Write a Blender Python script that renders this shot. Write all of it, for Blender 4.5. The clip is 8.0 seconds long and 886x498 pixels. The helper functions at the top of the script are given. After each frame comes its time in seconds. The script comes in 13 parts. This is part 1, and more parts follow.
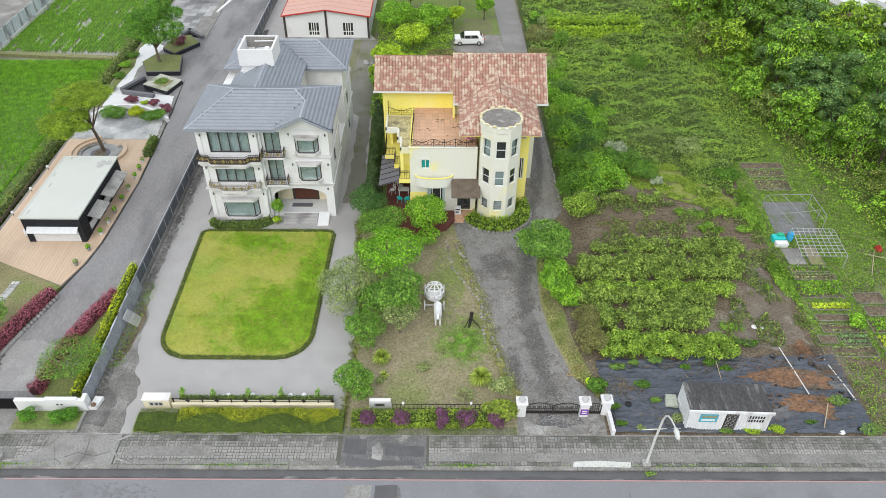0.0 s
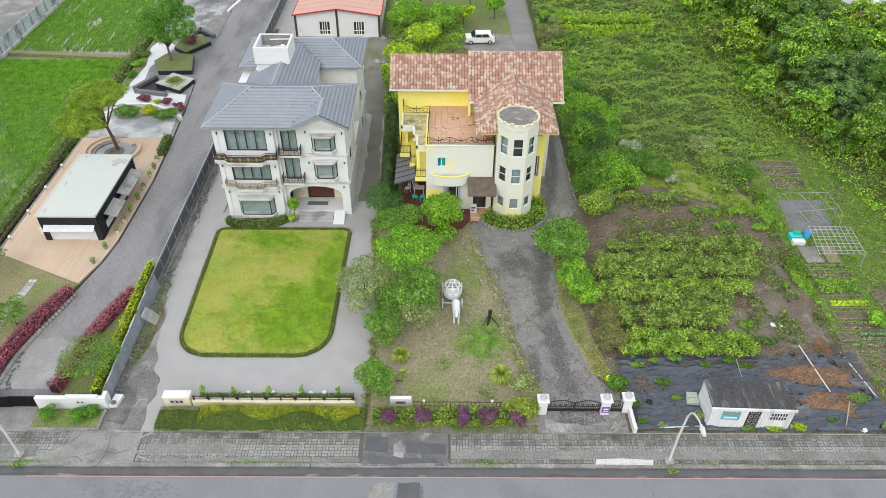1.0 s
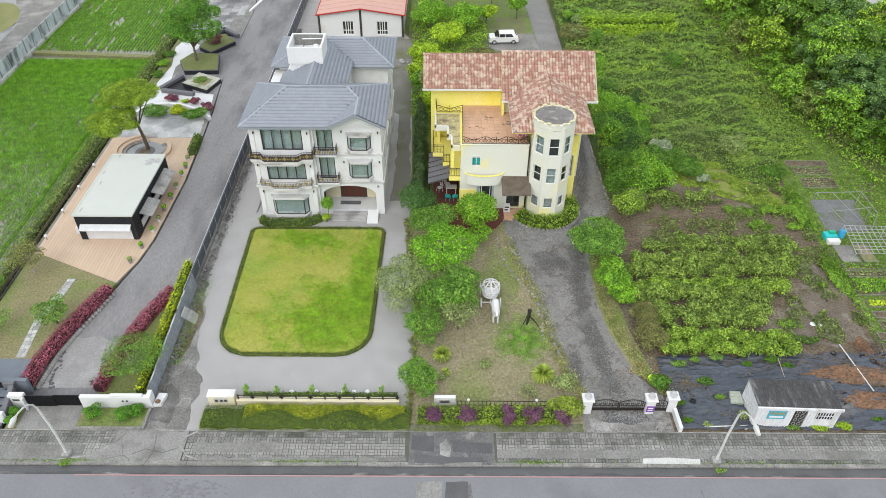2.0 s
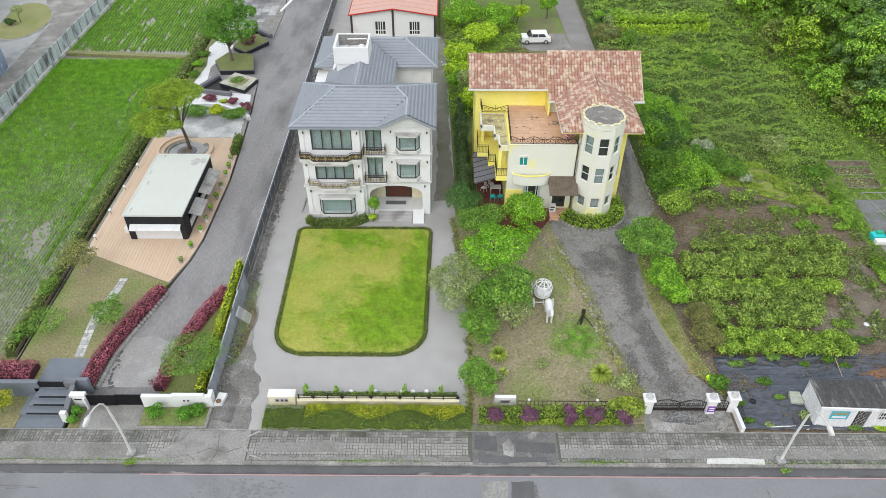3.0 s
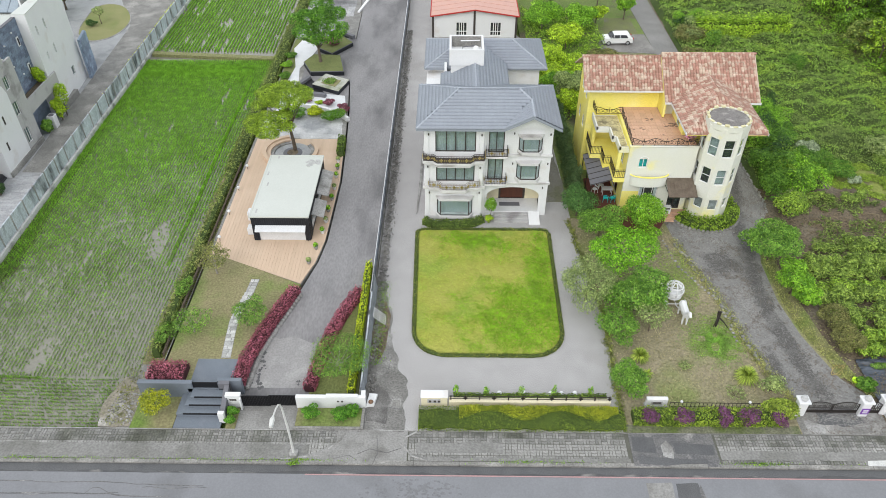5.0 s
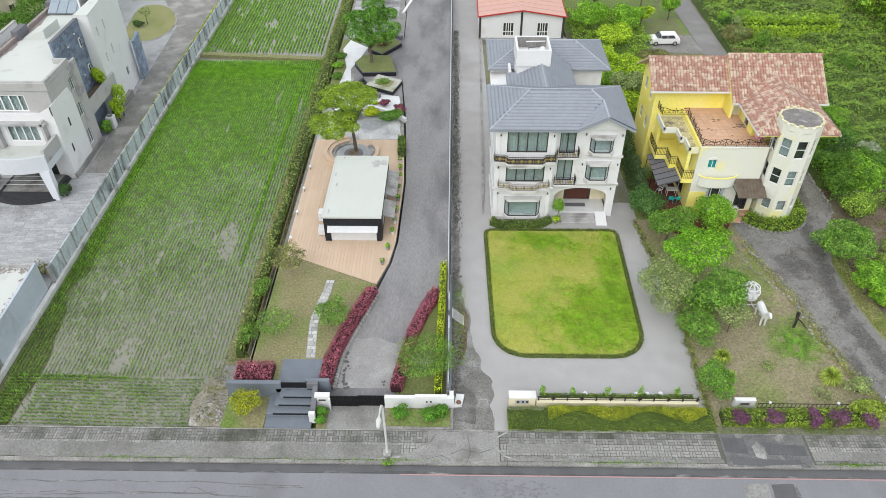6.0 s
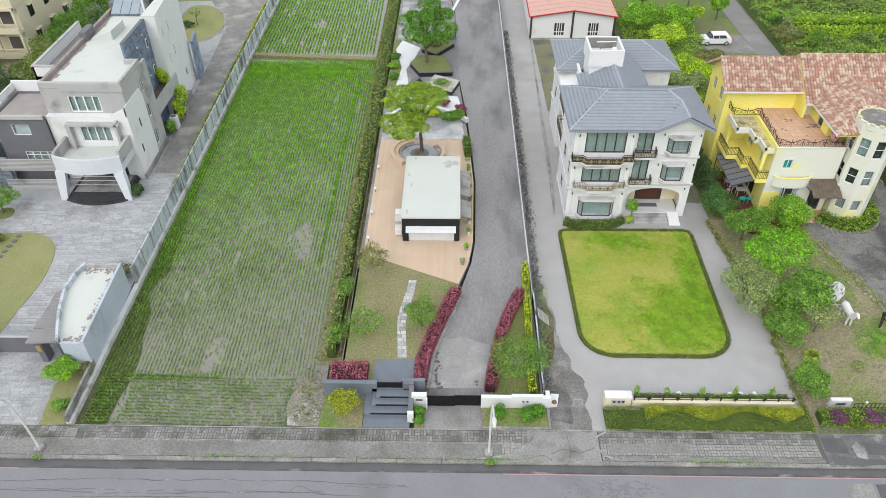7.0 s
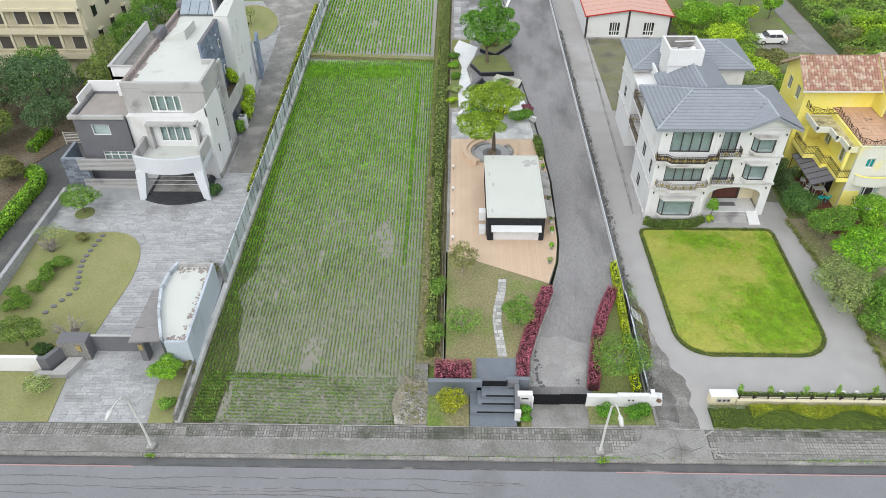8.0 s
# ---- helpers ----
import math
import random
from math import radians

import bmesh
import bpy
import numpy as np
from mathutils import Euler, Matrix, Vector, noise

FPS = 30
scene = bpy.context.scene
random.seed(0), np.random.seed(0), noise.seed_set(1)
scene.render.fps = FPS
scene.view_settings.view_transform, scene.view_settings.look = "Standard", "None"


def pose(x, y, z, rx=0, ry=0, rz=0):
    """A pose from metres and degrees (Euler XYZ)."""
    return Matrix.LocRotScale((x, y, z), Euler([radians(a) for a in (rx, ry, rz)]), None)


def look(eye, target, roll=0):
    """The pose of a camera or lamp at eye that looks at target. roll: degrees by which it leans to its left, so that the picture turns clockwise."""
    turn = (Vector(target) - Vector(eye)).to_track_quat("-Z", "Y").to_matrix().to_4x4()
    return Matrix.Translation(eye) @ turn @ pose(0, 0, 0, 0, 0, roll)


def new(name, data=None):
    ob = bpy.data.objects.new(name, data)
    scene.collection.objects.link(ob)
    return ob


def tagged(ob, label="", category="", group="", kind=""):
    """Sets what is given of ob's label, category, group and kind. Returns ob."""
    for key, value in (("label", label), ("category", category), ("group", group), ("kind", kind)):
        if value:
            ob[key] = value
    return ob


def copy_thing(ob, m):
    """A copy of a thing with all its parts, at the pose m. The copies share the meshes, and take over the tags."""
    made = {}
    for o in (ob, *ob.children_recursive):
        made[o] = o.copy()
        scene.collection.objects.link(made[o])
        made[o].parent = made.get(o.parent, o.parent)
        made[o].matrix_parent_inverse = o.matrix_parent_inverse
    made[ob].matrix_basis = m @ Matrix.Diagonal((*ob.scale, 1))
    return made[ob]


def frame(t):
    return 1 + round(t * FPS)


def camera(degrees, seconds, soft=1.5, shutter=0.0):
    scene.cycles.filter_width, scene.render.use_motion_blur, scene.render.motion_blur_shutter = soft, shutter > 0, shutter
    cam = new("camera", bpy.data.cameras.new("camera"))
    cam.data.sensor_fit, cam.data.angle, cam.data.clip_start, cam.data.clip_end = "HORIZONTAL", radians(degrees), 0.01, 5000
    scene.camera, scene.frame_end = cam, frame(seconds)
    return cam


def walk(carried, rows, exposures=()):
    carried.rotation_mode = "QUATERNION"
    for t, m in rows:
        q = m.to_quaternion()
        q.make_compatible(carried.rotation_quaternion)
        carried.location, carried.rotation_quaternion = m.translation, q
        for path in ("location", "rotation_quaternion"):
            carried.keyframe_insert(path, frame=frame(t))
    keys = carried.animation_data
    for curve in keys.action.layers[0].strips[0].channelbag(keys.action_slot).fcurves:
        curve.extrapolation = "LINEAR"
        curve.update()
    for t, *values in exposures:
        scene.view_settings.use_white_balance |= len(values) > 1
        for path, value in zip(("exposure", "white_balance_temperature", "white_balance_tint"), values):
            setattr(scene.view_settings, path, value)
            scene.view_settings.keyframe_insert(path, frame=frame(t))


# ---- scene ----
EXPOSURE, KELVIN = 0.05, 6400.0
cam = camera(63.4, 8.0, 0.8)
PATH = [
    (0, look((-0.444, 0.193, 42.524), (-0.248, 30.863, 16.847), 0.56)),
    (0.5, look((-0.930, 0.137, 42.378), (-0.744, 30.825, 16.722), 0.53)),
    (1, look((-1.904, 0.094, 42.271), (-1.739, 30.795, 16.631), 0.50)),
    (1.5, look((-3.281, 0.060, 42.201), (-3.150, 30.771, 16.571), 0.46)),
    (3, look((-9.210, -0.006, 42.168), (-9.233, 30.711, 16.547), 0.31)),
    (3.5, look((-11.632, -0.026, 42.205), (-11.719, 30.687, 16.580), 0.26)),
    (4, look((-14.224, -0.050, 42.260), (-14.381, 30.658, 16.628), 0.20)),
    (4.5, look((-16.971, -0.080, 42.328), (-17.199, 30.621, 16.689), 0.13)),
    (6, look((-26.067, -0.234, 42.577), (-26.518, 30.438, 16.905), -0.08)),
    (6.5, look((-29.394, -0.316, 42.660), (-29.916, 30.345, 16.977), -0.16)),
    (7, look((-32.885, -0.418, 42.737), (-33.475, 30.233, 17.043), -0.25)),
    (7.5, look((-36.557, -0.542, 42.802), (-37.209, 30.099, 17.098), -0.33)),
    (8, look((-40.427, -0.692, 42.852), (-41.135, 29.941, 17.139), -0.42)),
]
walk(cam, PATH, exposures=((0.0, EXPOSURE, KELVIN, 10.0), (8.0, EXPOSURE, KELVIN, 10.0)))

# ---- sky and sun: a bright overcast day ----
world = bpy.data.worlds.new("overcast_sky")
scene.world = world
world.use_nodes = True
wn, wl = world.node_tree.nodes, world.node_tree.links
sky = wn.new("ShaderNodeTexSky")
sky.sky_type, sky.sun_disc = "NISHITA", False
SUN_EL, SUN_ROT = radians(42), radians(200)
sky.sun_elevation, sky.sun_rotation = SUN_EL, SUN_ROT
sky.air_density, sky.dust_density, sky.ozone_density = 1.0, 4.0, 1.0
cloud = wn.new("ShaderNodeMixRGB")
cloud.inputs[0].default_value = 0.72
cloud.inputs[2].default_value = (13.2, 13.7, 13.9, 1)
wl.new(sky.outputs[0], cloud.inputs[1])
wl.new(cloud.outputs[0], wn["Background"].inputs[0])
wn["Background"].inputs[1].default_value = 0.109
sun_data = bpy.data.lights.new("sun", "SUN")
sun_data.energy, sun_data.angle, sun_data.color = 1.25, radians(45), (1.0, 0.98, 0.95)
sun = new("sun", sun_data)
sun.matrix_world = look((0, 0, 100), (0 - 100 * math.sin(SUN_ROT) / math.tan(SUN_EL), 0 - 100 * math.cos(SUN_ROT) / math.tan(SUN_EL), 0))

# ---- materials ----
MATS = {}


def mat(name, base, base2=None, scale=1.5, fine=18.0, rough=0.8, metal=0.0, bump=0.02, vary=0.18, piece=0.0, thing=0.0, stretch=(1, 1, 1), patch=None, patch_scale=0.25, patch_amount=0.5, spec=0.3, leafy=0.0, contrast=0.5, speck=None, speck_share=0.3):
    """Two scales of noise between base and base2, a patchy third colour, variation per piece, and fine relief."""
    m = bpy.data.materials.new(name)
    m.use_nodes = True
    nt = m.node_tree
    n, l = nt.nodes, nt.links
    b = n["Principled BSDF"]
    tc, mp = n.new("ShaderNodeTexCoord"), n.new("ShaderNodeMapping")
    mp.inputs["Scale"].default_value = stretch
    l.new(tc.outputs["Object"], mp.inputs[0])

    def nz(s, detail=4.0):
        x = n.new("ShaderNodeTexNoise")
        x.inputs["Scale"].default_value, x.inputs["Detail"].default_value = s, detail
        l.new(mp.outputs[0], x.inputs["Vector"])
        return x.outputs["Fac"]

    def mix(fac, a, c, kind="MIX"):
        x = n.new("ShaderNodeMixRGB")
        x.blend_type = kind
        for k, v in ((0, fac), (1, a), (2, c)):
            if isinstance(v, bpy.types.NodeSocket):
                l.new(v, x.inputs[k])
            else:
                x.inputs[k].default_value = v if k == 0 else (*v, 1)
        return x.outputs[0]

    def ramp(v, lo, hi):
        x = n.new("ShaderNodeMapRange")
        l.new(v, x.inputs[0])
        x.inputs[1].default_value, x.inputs[2].default_value = lo, hi
        return x.outputs[0]

    base2 = base2 or tuple(min(1, c * (1 - vary)) for c in base)
    f = nz(fine)
    col = mix(ramp(nz(scale), 0.5 - 0.5 * contrast, 0.5 + 0.5 * contrast), base, base2)
    if patch:
        col = mix(ramp(nz(patch_scale, 6.0), 0.62 - 0.25 * patch_amount, 0.72 - 0.1 * patch_amount), col, patch)
    dark = n.new("ShaderNodeMath")
    dark.operation, dark.inputs[1].default_value, dark.inputs[2].default_value = "MULTIPLY_ADD", vary * 2, 1 - vary
    crisp = n.new("ShaderNodeMapRange")
    l.new(f, crisp.inputs[0])
    crisp.inputs[1].default_value, crisp.inputs[2].default_value = 0.33, 0.67
    l.new(crisp.outputs[0], dark.inputs[0])
    comb = n.new("ShaderNodeCombineXYZ")
    for k in range(3):
        l.new(dark.outputs[0], comb.inputs[k])
    col = mix(1.0, col, comb.outputs[0], "MULTIPLY")
    for amount, out in ((piece, ("ShaderNodeNewGeometry", "Random Per Island")), (thing, ("ShaderNodeObjectInfo", "Random"))):
        if amount:
            r = n.new(out[0]).outputs[out[1]]
            hs = n.new("ShaderNodeHueSaturation")
            v = n.new("ShaderNodeMapRange")
            l.new(r, v.inputs[0])
            v.inputs[3].default_value, v.inputs[4].default_value = 1 - amount, 1 + amount
            l.new(v.outputs[0], hs.inputs["Value"])
            h = n.new("ShaderNodeMapRange")
            l.new(r, h.inputs[0])
            h.inputs[3].default_value, h.inputs[4].default_value = 0.5 + 0.03 * amount, 0.5 - 0.03 * amount
            l.new(h.outputs[0], hs.inputs["Hue"])
            l.new(col, hs.inputs["Color"])
            col = hs.outputs[0]
    if speck:
        lim = n.new("ShaderNodeMath")
        lim.operation, lim.inputs[1].default_value = "LESS_THAN", speck_share
        wn2 = n.new("ShaderNodeTexWhiteNoise")
        wn2.noise_dimensions = "1D"
        l.new(n.new("ShaderNodeNewGeometry").outputs["Random Per Island"], wn2.inputs["W"])
        l.new(wn2.outputs["Value"], lim.inputs[0])
        soft = n.new("ShaderNodeMath")
        soft.operation, soft.inputs[1].default_value = "MULTIPLY", 0.75
        l.new(lim.outputs[0], soft.inputs[0])
        col = mix(soft.outputs[0], col, speck)
    l.new(col, b.inputs["Base Color"])
    rr = n.new("ShaderNodeMapRange")
    l.new(f, rr.inputs[0])
    rr.inputs[3].default_value, rr.inputs[4].default_value = max(0.02, rough - 0.1), min(1, rough + 0.1)
    l.new(rr.outputs[0], b.inputs["Roughness"])
    b.inputs["Metallic"].default_value = metal
    b.inputs["Specular IOR Level"].default_value = spec
    if bump:
        bp = n.new("ShaderNodeBump")
        bp.inputs["Strength"].default_value, bp.inputs["Distance"].default_value = 0.6, bump
        l.new(f, bp.inputs["Height"])
        l.new(bp.outputs[0], b.inputs["Normal"])
    if leafy:
        tr = n.new("ShaderNodeBsdfTranslucent")
        ms = n.new("ShaderNodeMixShader")
        ms.inputs[0].default_value = leafy
        l.new(col, tr.inputs[0])
        l.new(b.outputs[0], ms.inputs[1])
        l.new(tr.outputs[0], ms.inputs[2])
        l.new(ms.outputs[0], n["Material Output"].inputs[0])
    MATS[name] = m
    return m


def glass(name, tint=(0.75, 0.85, 0.85)):
    m = bpy.data.materials.new(name)
    m.use_nodes = True
    b = m.node_tree.nodes["Principled BSDF"]
    b.inputs["Base Color"].default_value = (*tint, 1)
    b.inputs["Transmission Weight"].default_value, b.inputs["Roughness"].default_value, b.inputs["IOR"].default_value = 1.0, 0.02, 1.45
    MATS[name] = m
    return m


M_ASPH = mat("road_asphalt", (0.222, 0.226, 0.24), (0.195, 0.199, 0.211), 0.35, 9, 0.8, bump=0.006, vary=0.06, patch=(0.175, 0.177, 0.186), patch_scale=0.22, patch_amount=0.25)
M_DRIVE = mat("drive_asphalt", (0.262, 0.256, 0.258), (0.20, 0.195, 0.20), 0.3, 4, 0.8, bump=0.012, vary=0.12, patch=(0.14, 0.137, 0.14), patch_scale=0.22, patch_amount=0.62, stretch=(1.6, 0.6, 1), contrast=0.7)
M_WET = mat("wet_gutter", (0.055, 0.056, 0.06), (0.085, 0.085, 0.085), 0.8, 20, 0.6, bump=0.006, vary=0.2, patch=(0.22, 0.21, 0.20), patch_scale=0.5, patch_amount=0.3, spec=0.5)
M_CONC = mat("concrete", (0.36, 0.355, 0.345), (0.27, 0.265, 0.255), 1.1, 8, 0.85, bump=0.01, vary=0.2, patch=(0.17, 0.165, 0.155), patch_scale=0.6, patch_amount=0.6)
M_ENTRY = mat("muddy_entry_concrete", (0.205, 0.20, 0.19), (0.14, 0.136, 0.128), 0.55, 7, 0.85, bump=0.015, vary=0.28, patch=(0.27, 0.265, 0.255), patch_scale=0.5, patch_amount=0.5)
M_CROSS = mat("worn_crossing_concrete", (0.285, 0.28, 0.27), (0.225, 0.22, 0.21), 0.6, 8, 0.85, bump=0.01, vary=0.18, patch=(0.17, 0.165, 0.155), patch_scale=0.5, patch_amount=0.45)
M_CONCD = mat("stained_concrete", (0.26, 0.255, 0.24), (0.17, 0.165, 0.155), 1.0, 8, 0.85, bump=0.012, vary=0.25, patch=(0.33, 0.32, 0.3), patch_scale=0.4, patch_amount=0.4)
M_TAR = mat("patched_asphalt", (0.11, 0.11, 0.115), (0.18, 0.175, 0.17), 0.9, 8, 0.85, bump=0.012, vary=0.25, patch=(0.30, 0.29, 0.28), patch_scale=0.8, patch_amount=0.2)
M_PAVER = mat("paver", (0.285, 0.28, 0.268), (0.20, 0.197, 0.186), 0.55, 7, 0.85, bump=0.008, vary=0.24, piece=0.24, thing=0.24, patch=(0.115, 0.118, 0.095), patch_scale=0.35, patch_amount=0.7)
M_JOINT = mat("mossy_joint_bed", (0.13, 0.127, 0.112), (0.10, 0.103, 0.08), 0.7, 30, 0.95)
M_GRAVEL = mat("grey_gravel", (0.385, 0.375, 0.372), (0.335, 0.327, 0.323), 0.7, 14, 0.9, bump=0.025, vary=0.25, patch=(0.30, 0.29, 0.28), patch_scale=0.15, patch_amount=0.25)
M_GRAVELD = mat("dirty_gravel", (0.245, 0.236, 0.222), (0.175, 0.168, 0.158), 0.45, 7, 0.95, bump=0.04, vary=0.3, patch=(0.31, 0.30, 0.285), patch_scale=0.22, patch_amount=0.5)
M_SOIL = mat("bare_soil", (0.155, 0.12, 0.083), (0.105, 0.085, 0.06), 1.1, 5, 0.95, bump=0.05, vary=0.4, patch=(0.19, 0.165, 0.125), patch_scale=0.3)
M_REDSOIL = mat("red_soil", (0.215, 0.12, 0.07), (0.15, 0.092, 0.06), 1.4, 6, 0.95, bump=0.06, vary=0.4, patch=(0.10, 0.085, 0.065), patch_scale=0.7, patch_amount=0.5)
M_MUD = mat("flooded_paddy_mud", (0.205, 0.195, 0.155), (0.165, 0.158, 0.12), 0.25, 4, 0.09, bump=0.003, vary=0.12, spec=1.0)
M_WEED = mat("weedy_ground", (0.13, 0.20, 0.045), (0.17, 0.20, 0.07), 0.8, 5, 0.95, bump=0.06, vary=0.35, patch=(0.13, 0.115, 0.08), patch_scale=0.25, patch_amount=0.3)
M_LAWN = mat("lawn_turf", (0.345, 0.345, 0.08), (0.29, 0.315, 0.05), 0.35, 7, 0.95, bump=0.03, vary=0.16, patch=(0.235, 0.31, 0.05), patch_scale=0.3, patch_amount=0.5, contrast=0.35)
M_DRYGRASS = mat("dry_grass", (0.29, 0.25, 0.17), (0.23, 0.21, 0.125), 0.7, 5, 0.95, bump=0.04, vary=0.25, patch=(0.20, 0.225, 0.085), patch_scale=0.2, patch_amount=0.5)
M_GARDEN = mat("garden_turf", (0.255, 0.225, 0.125), (0.195, 0.19, 0.09), 0.6, 6, 0.95, bump=0.03, vary=0.25, patch=(0.14, 0.21, 0.045), patch_scale=0.2, patch_amount=0.5)
M_DECK = mat("tan_deck_boards", (0.58, 0.44, 0.325), (0.54, 0.405, 0.295), 0.5, 20, 0.65, bump=0.004, vary=0.06, thing=0.035, piece=0.035, patch=(0.62, 0.48, 0.36), patch_scale=0.2, patch_amount=0.35)
M_REDDECK = mat("red_brown_deck", (0.16, 0.055, 0.045), (0.12, 0.04, 0.035), 0.8, 20, 0.6, vary=0.15, piece=0.12)
M_TERR = mat("terracotta_floor", (0.60, 0.39, 0.265), (0.53, 0.33, 0.225), 0.5, 15, 0.7, bump=0.004, vary=0.12, thing=0.08, piece=0.08, patch=(0.21, 0.135, 0.10), patch_scale=0.55, patch_amount=0.42)
M_PLANK = mat("pale_stone_plank", (0.36, 0.365, 0.375), (0.29, 0.295, 0.305), 0.8, 7, 0.7, bump=0.004, vary=0.14, thing=0.13, piece=0.13, patch=(0.24, 0.24, 0.24), patch_scale=0.35, patch_amount=0.35)
M_PAVERP = mat("cement_washed_paver", (0.32, 0.315, 0.30), (0.24, 0.236, 0.225), 0.6, 7, 0.85, bump=0.006, vary=0.2, piece=0.1, thing=0.1, patch=(0.16, 0.158, 0.145), patch_scale=0.35, patch_amount=0.55)
M_BEDTURF = mat("bed_turf", (0.185, 0.205, 0.075), (0.135, 0.16, 0.055), 0.5, 8, 0.95, bump=0.03, vary=0.25)
M_PAVROOF = mat("grey_white_roof_sheet", (0.53, 0.55, 0.515), (0.50, 0.52, 0.485), 0.4, 10, 0.7, bump=0.004, vary=0.04)
M_FLAWN = mat("thin_pale_turf", (0.27, 0.265, 0.125), (0.215, 0.225, 0.09), 0.4, 7, 0.95, bump=0.02, vary=0.12, patch=(0.18, 0.215, 0.07), patch_scale=0.15, patch_amount=0.4)
M_GATEW = mat("pale_blue_sheet", (0.47, 0.515, 0.585), (0.42, 0.465, 0.53), 0.8, 10, 0.7, vary=0.06, stretch=(1, 1, 0.4), patch=(0.33, 0.36, 0.40), patch_scale=0.5, patch_amount=0.2)
M_SLAB = mat("pale_stone_paving", (0.36, 0.365, 0.37), (0.29, 0.295, 0.30), 1.0, 8, 0.7, bump=0.004, vary=0.12, thing=0.16, piece=0.16, patch=(0.22, 0.225, 0.23), patch_scale=0.4, patch_amount=0.35)
M_WHITE = mat("white_render", (0.71, 0.715, 0.72), (0.67, 0.675, 0.68), 0.6, 14, 0.75, bump=0.004, vary=0.05, patch=(0.62, 0.60, 0.58), patch_scale=0.5, patch_amount=0.12)
M_TRIM = mat("weathered_white_trim", (0.66, 0.655, 0.65), (0.55, 0.54, 0.54), 1.2, 20, 0.75, bump=0.004, vary=0.1, stretch=(0.6, 0.6, 2.5), patch=(0.36, 0.34, 0.33), patch_scale=0.7, patch_amount=0.22)
M_YELLOW = mat("pale_yellow_render", (0.69, 0.695, 0.655), (0.695, 0.69, 0.57), 0.35, 12, 0.75, bump=0.004, vary=0.05, patch=(0.80, 0.73, 0.30), patch_scale=0.35, patch_amount=0.14)
M_YELLOWD = mat("deep_yellow_render", (0.87, 0.76, 0.13), (0.87, 0.80, 0.30), 0.5, 14, 0.75, bump=0.004, vary=0.08)
M_CREAM = mat("cream_render", (0.72, 0.66, 0.48), (0.66, 0.60, 0.43), 0.8, 14, 0.75, bump=0.004, vary=0.08)
M_GREYWALL = mat("grey_cement_render", (0.44, 0.435, 0.43), (0.38, 0.375, 0.37), 0.5, 12, 0.8, bump=0.004, vary=0.1, patch=(0.25, 0.24, 0.24), patch_scale=0.5, patch_amount=0.2)
M_DGREY = mat("dark_grey_paint", (0.16, 0.16, 0.175), (0.13, 0.13, 0.145), 0.5, 14, 0.7, vary=0.08)
M_SLATE = mat("blue_slate_cladding", (0.26, 0.325, 0.43), (0.16, 0.20, 0.27), 1.5, 9, 0.55, bump=0.02, vary=0.25, thing=0.2, piece=0.25)
M_ROOFG = mat("grey_roof_tile", (0.272, 0.298, 0.34), (0.245, 0.268, 0.308), 0.6, 12, 0.55, bump=0.004, vary=0.05, piece=0.03, spec=0.4)
M_ROOFCAP = mat("grey_ridge_cap", (0.37, 0.40, 0.45), (0.31, 0.335, 0.38), 1.0, 12, 0.5, vary=0.1)
M_ROOFT = mat("terracotta_roof_tile", (0.42, 0.235, 0.18), (0.35, 0.20, 0.155), 1.0, 12, 0.7, bump=0.006, vary=0.14, piece=0.12, patch=(0.58, 0.47, 0.38), patch_scale=1.9, patch_amount=0.5, speck=(0.57, 0.46, 0.36), speck_share=0.2)
M_REDROOF = mat("red_metal_roof", (0.56, 0.33, 0.27), (0.52, 0.31, 0.26), 0.5, 14, 0.5, vary=0.08)
M_REDTRIM = mat("red_painted_trim", (0.42, 0.04, 0.035), vary=0.1)
M_DKFRAME = mat("dark_bronze_frame", (0.06, 0.05, 0.045), (0.08, 0.07, 0.065), 2, 20, 0.45, metal=0.3, vary=0.15)
M_WHFRAME = mat("white_frame", (0.78, 0.78, 0.77), vary=0.05, rough=0.5)
M_IRON = mat("dark_wrought_iron", (0.035, 0.03, 0.028), (0.06, 0.05, 0.045), 3, 25, 0.5, metal=0.6, vary=0.15)
M_BROWNIRON = mat("brown_weathered_panel", (0.10, 0.075, 0.055), (0.16, 0.13, 0.10), 2, 25, 0.6, vary=0.2)
M_BRONZEP = mat("brown_rail_panel", (0.135, 0.11, 0.095), (0.09, 0.075, 0.068), 2.0, 12, 0.6, vary=0.2)
M_PALERAIL = mat("weathered_grey_rail", (0.30, 0.27, 0.24), (0.21, 0.19, 0.17), 2.0, 14, 0.6, vary=0.2)
M_GOLD = mat("gilded_iron", (0.50, 0.40, 0.17), vary=0.15, rough=0.4, metal=0.5)
M_CURTAIN = mat("pale_green_blind", (0.42, 0.455, 0.45), (0.33, 0.365, 0.36), 2, 12, 0.9, vary=0.1, stretch=(3, 3, 0.3))
# Near-black that paints the darkness of rooms behind openings.
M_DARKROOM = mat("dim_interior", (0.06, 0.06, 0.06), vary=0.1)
M_GLASS = glass("window_glass")
M_BLACK = mat("black_corrugated_steel", (0.018, 0.02, 0.025), (0.03, 0.033, 0.04), 0.8, 12, 0.45, metal=0.2, vary=0.2)
M_ROOFWHITE = mat("white_roof_coating", (0.555, 0.575, 0.545), (0.53, 0.55, 0.52), 0.4, 10, 0.7, bump=0.004, vary=0.04, patch=(0.47, 0.475, 0.44), patch_scale=0.5, patch_amount=0.05)
M_ROOFDIRTY = mat("peeling_roof_edge", (0.33, 0.285, 0.265), (0.22, 0.19, 0.18), 1.4, 12, 0.85, vary=0.25)
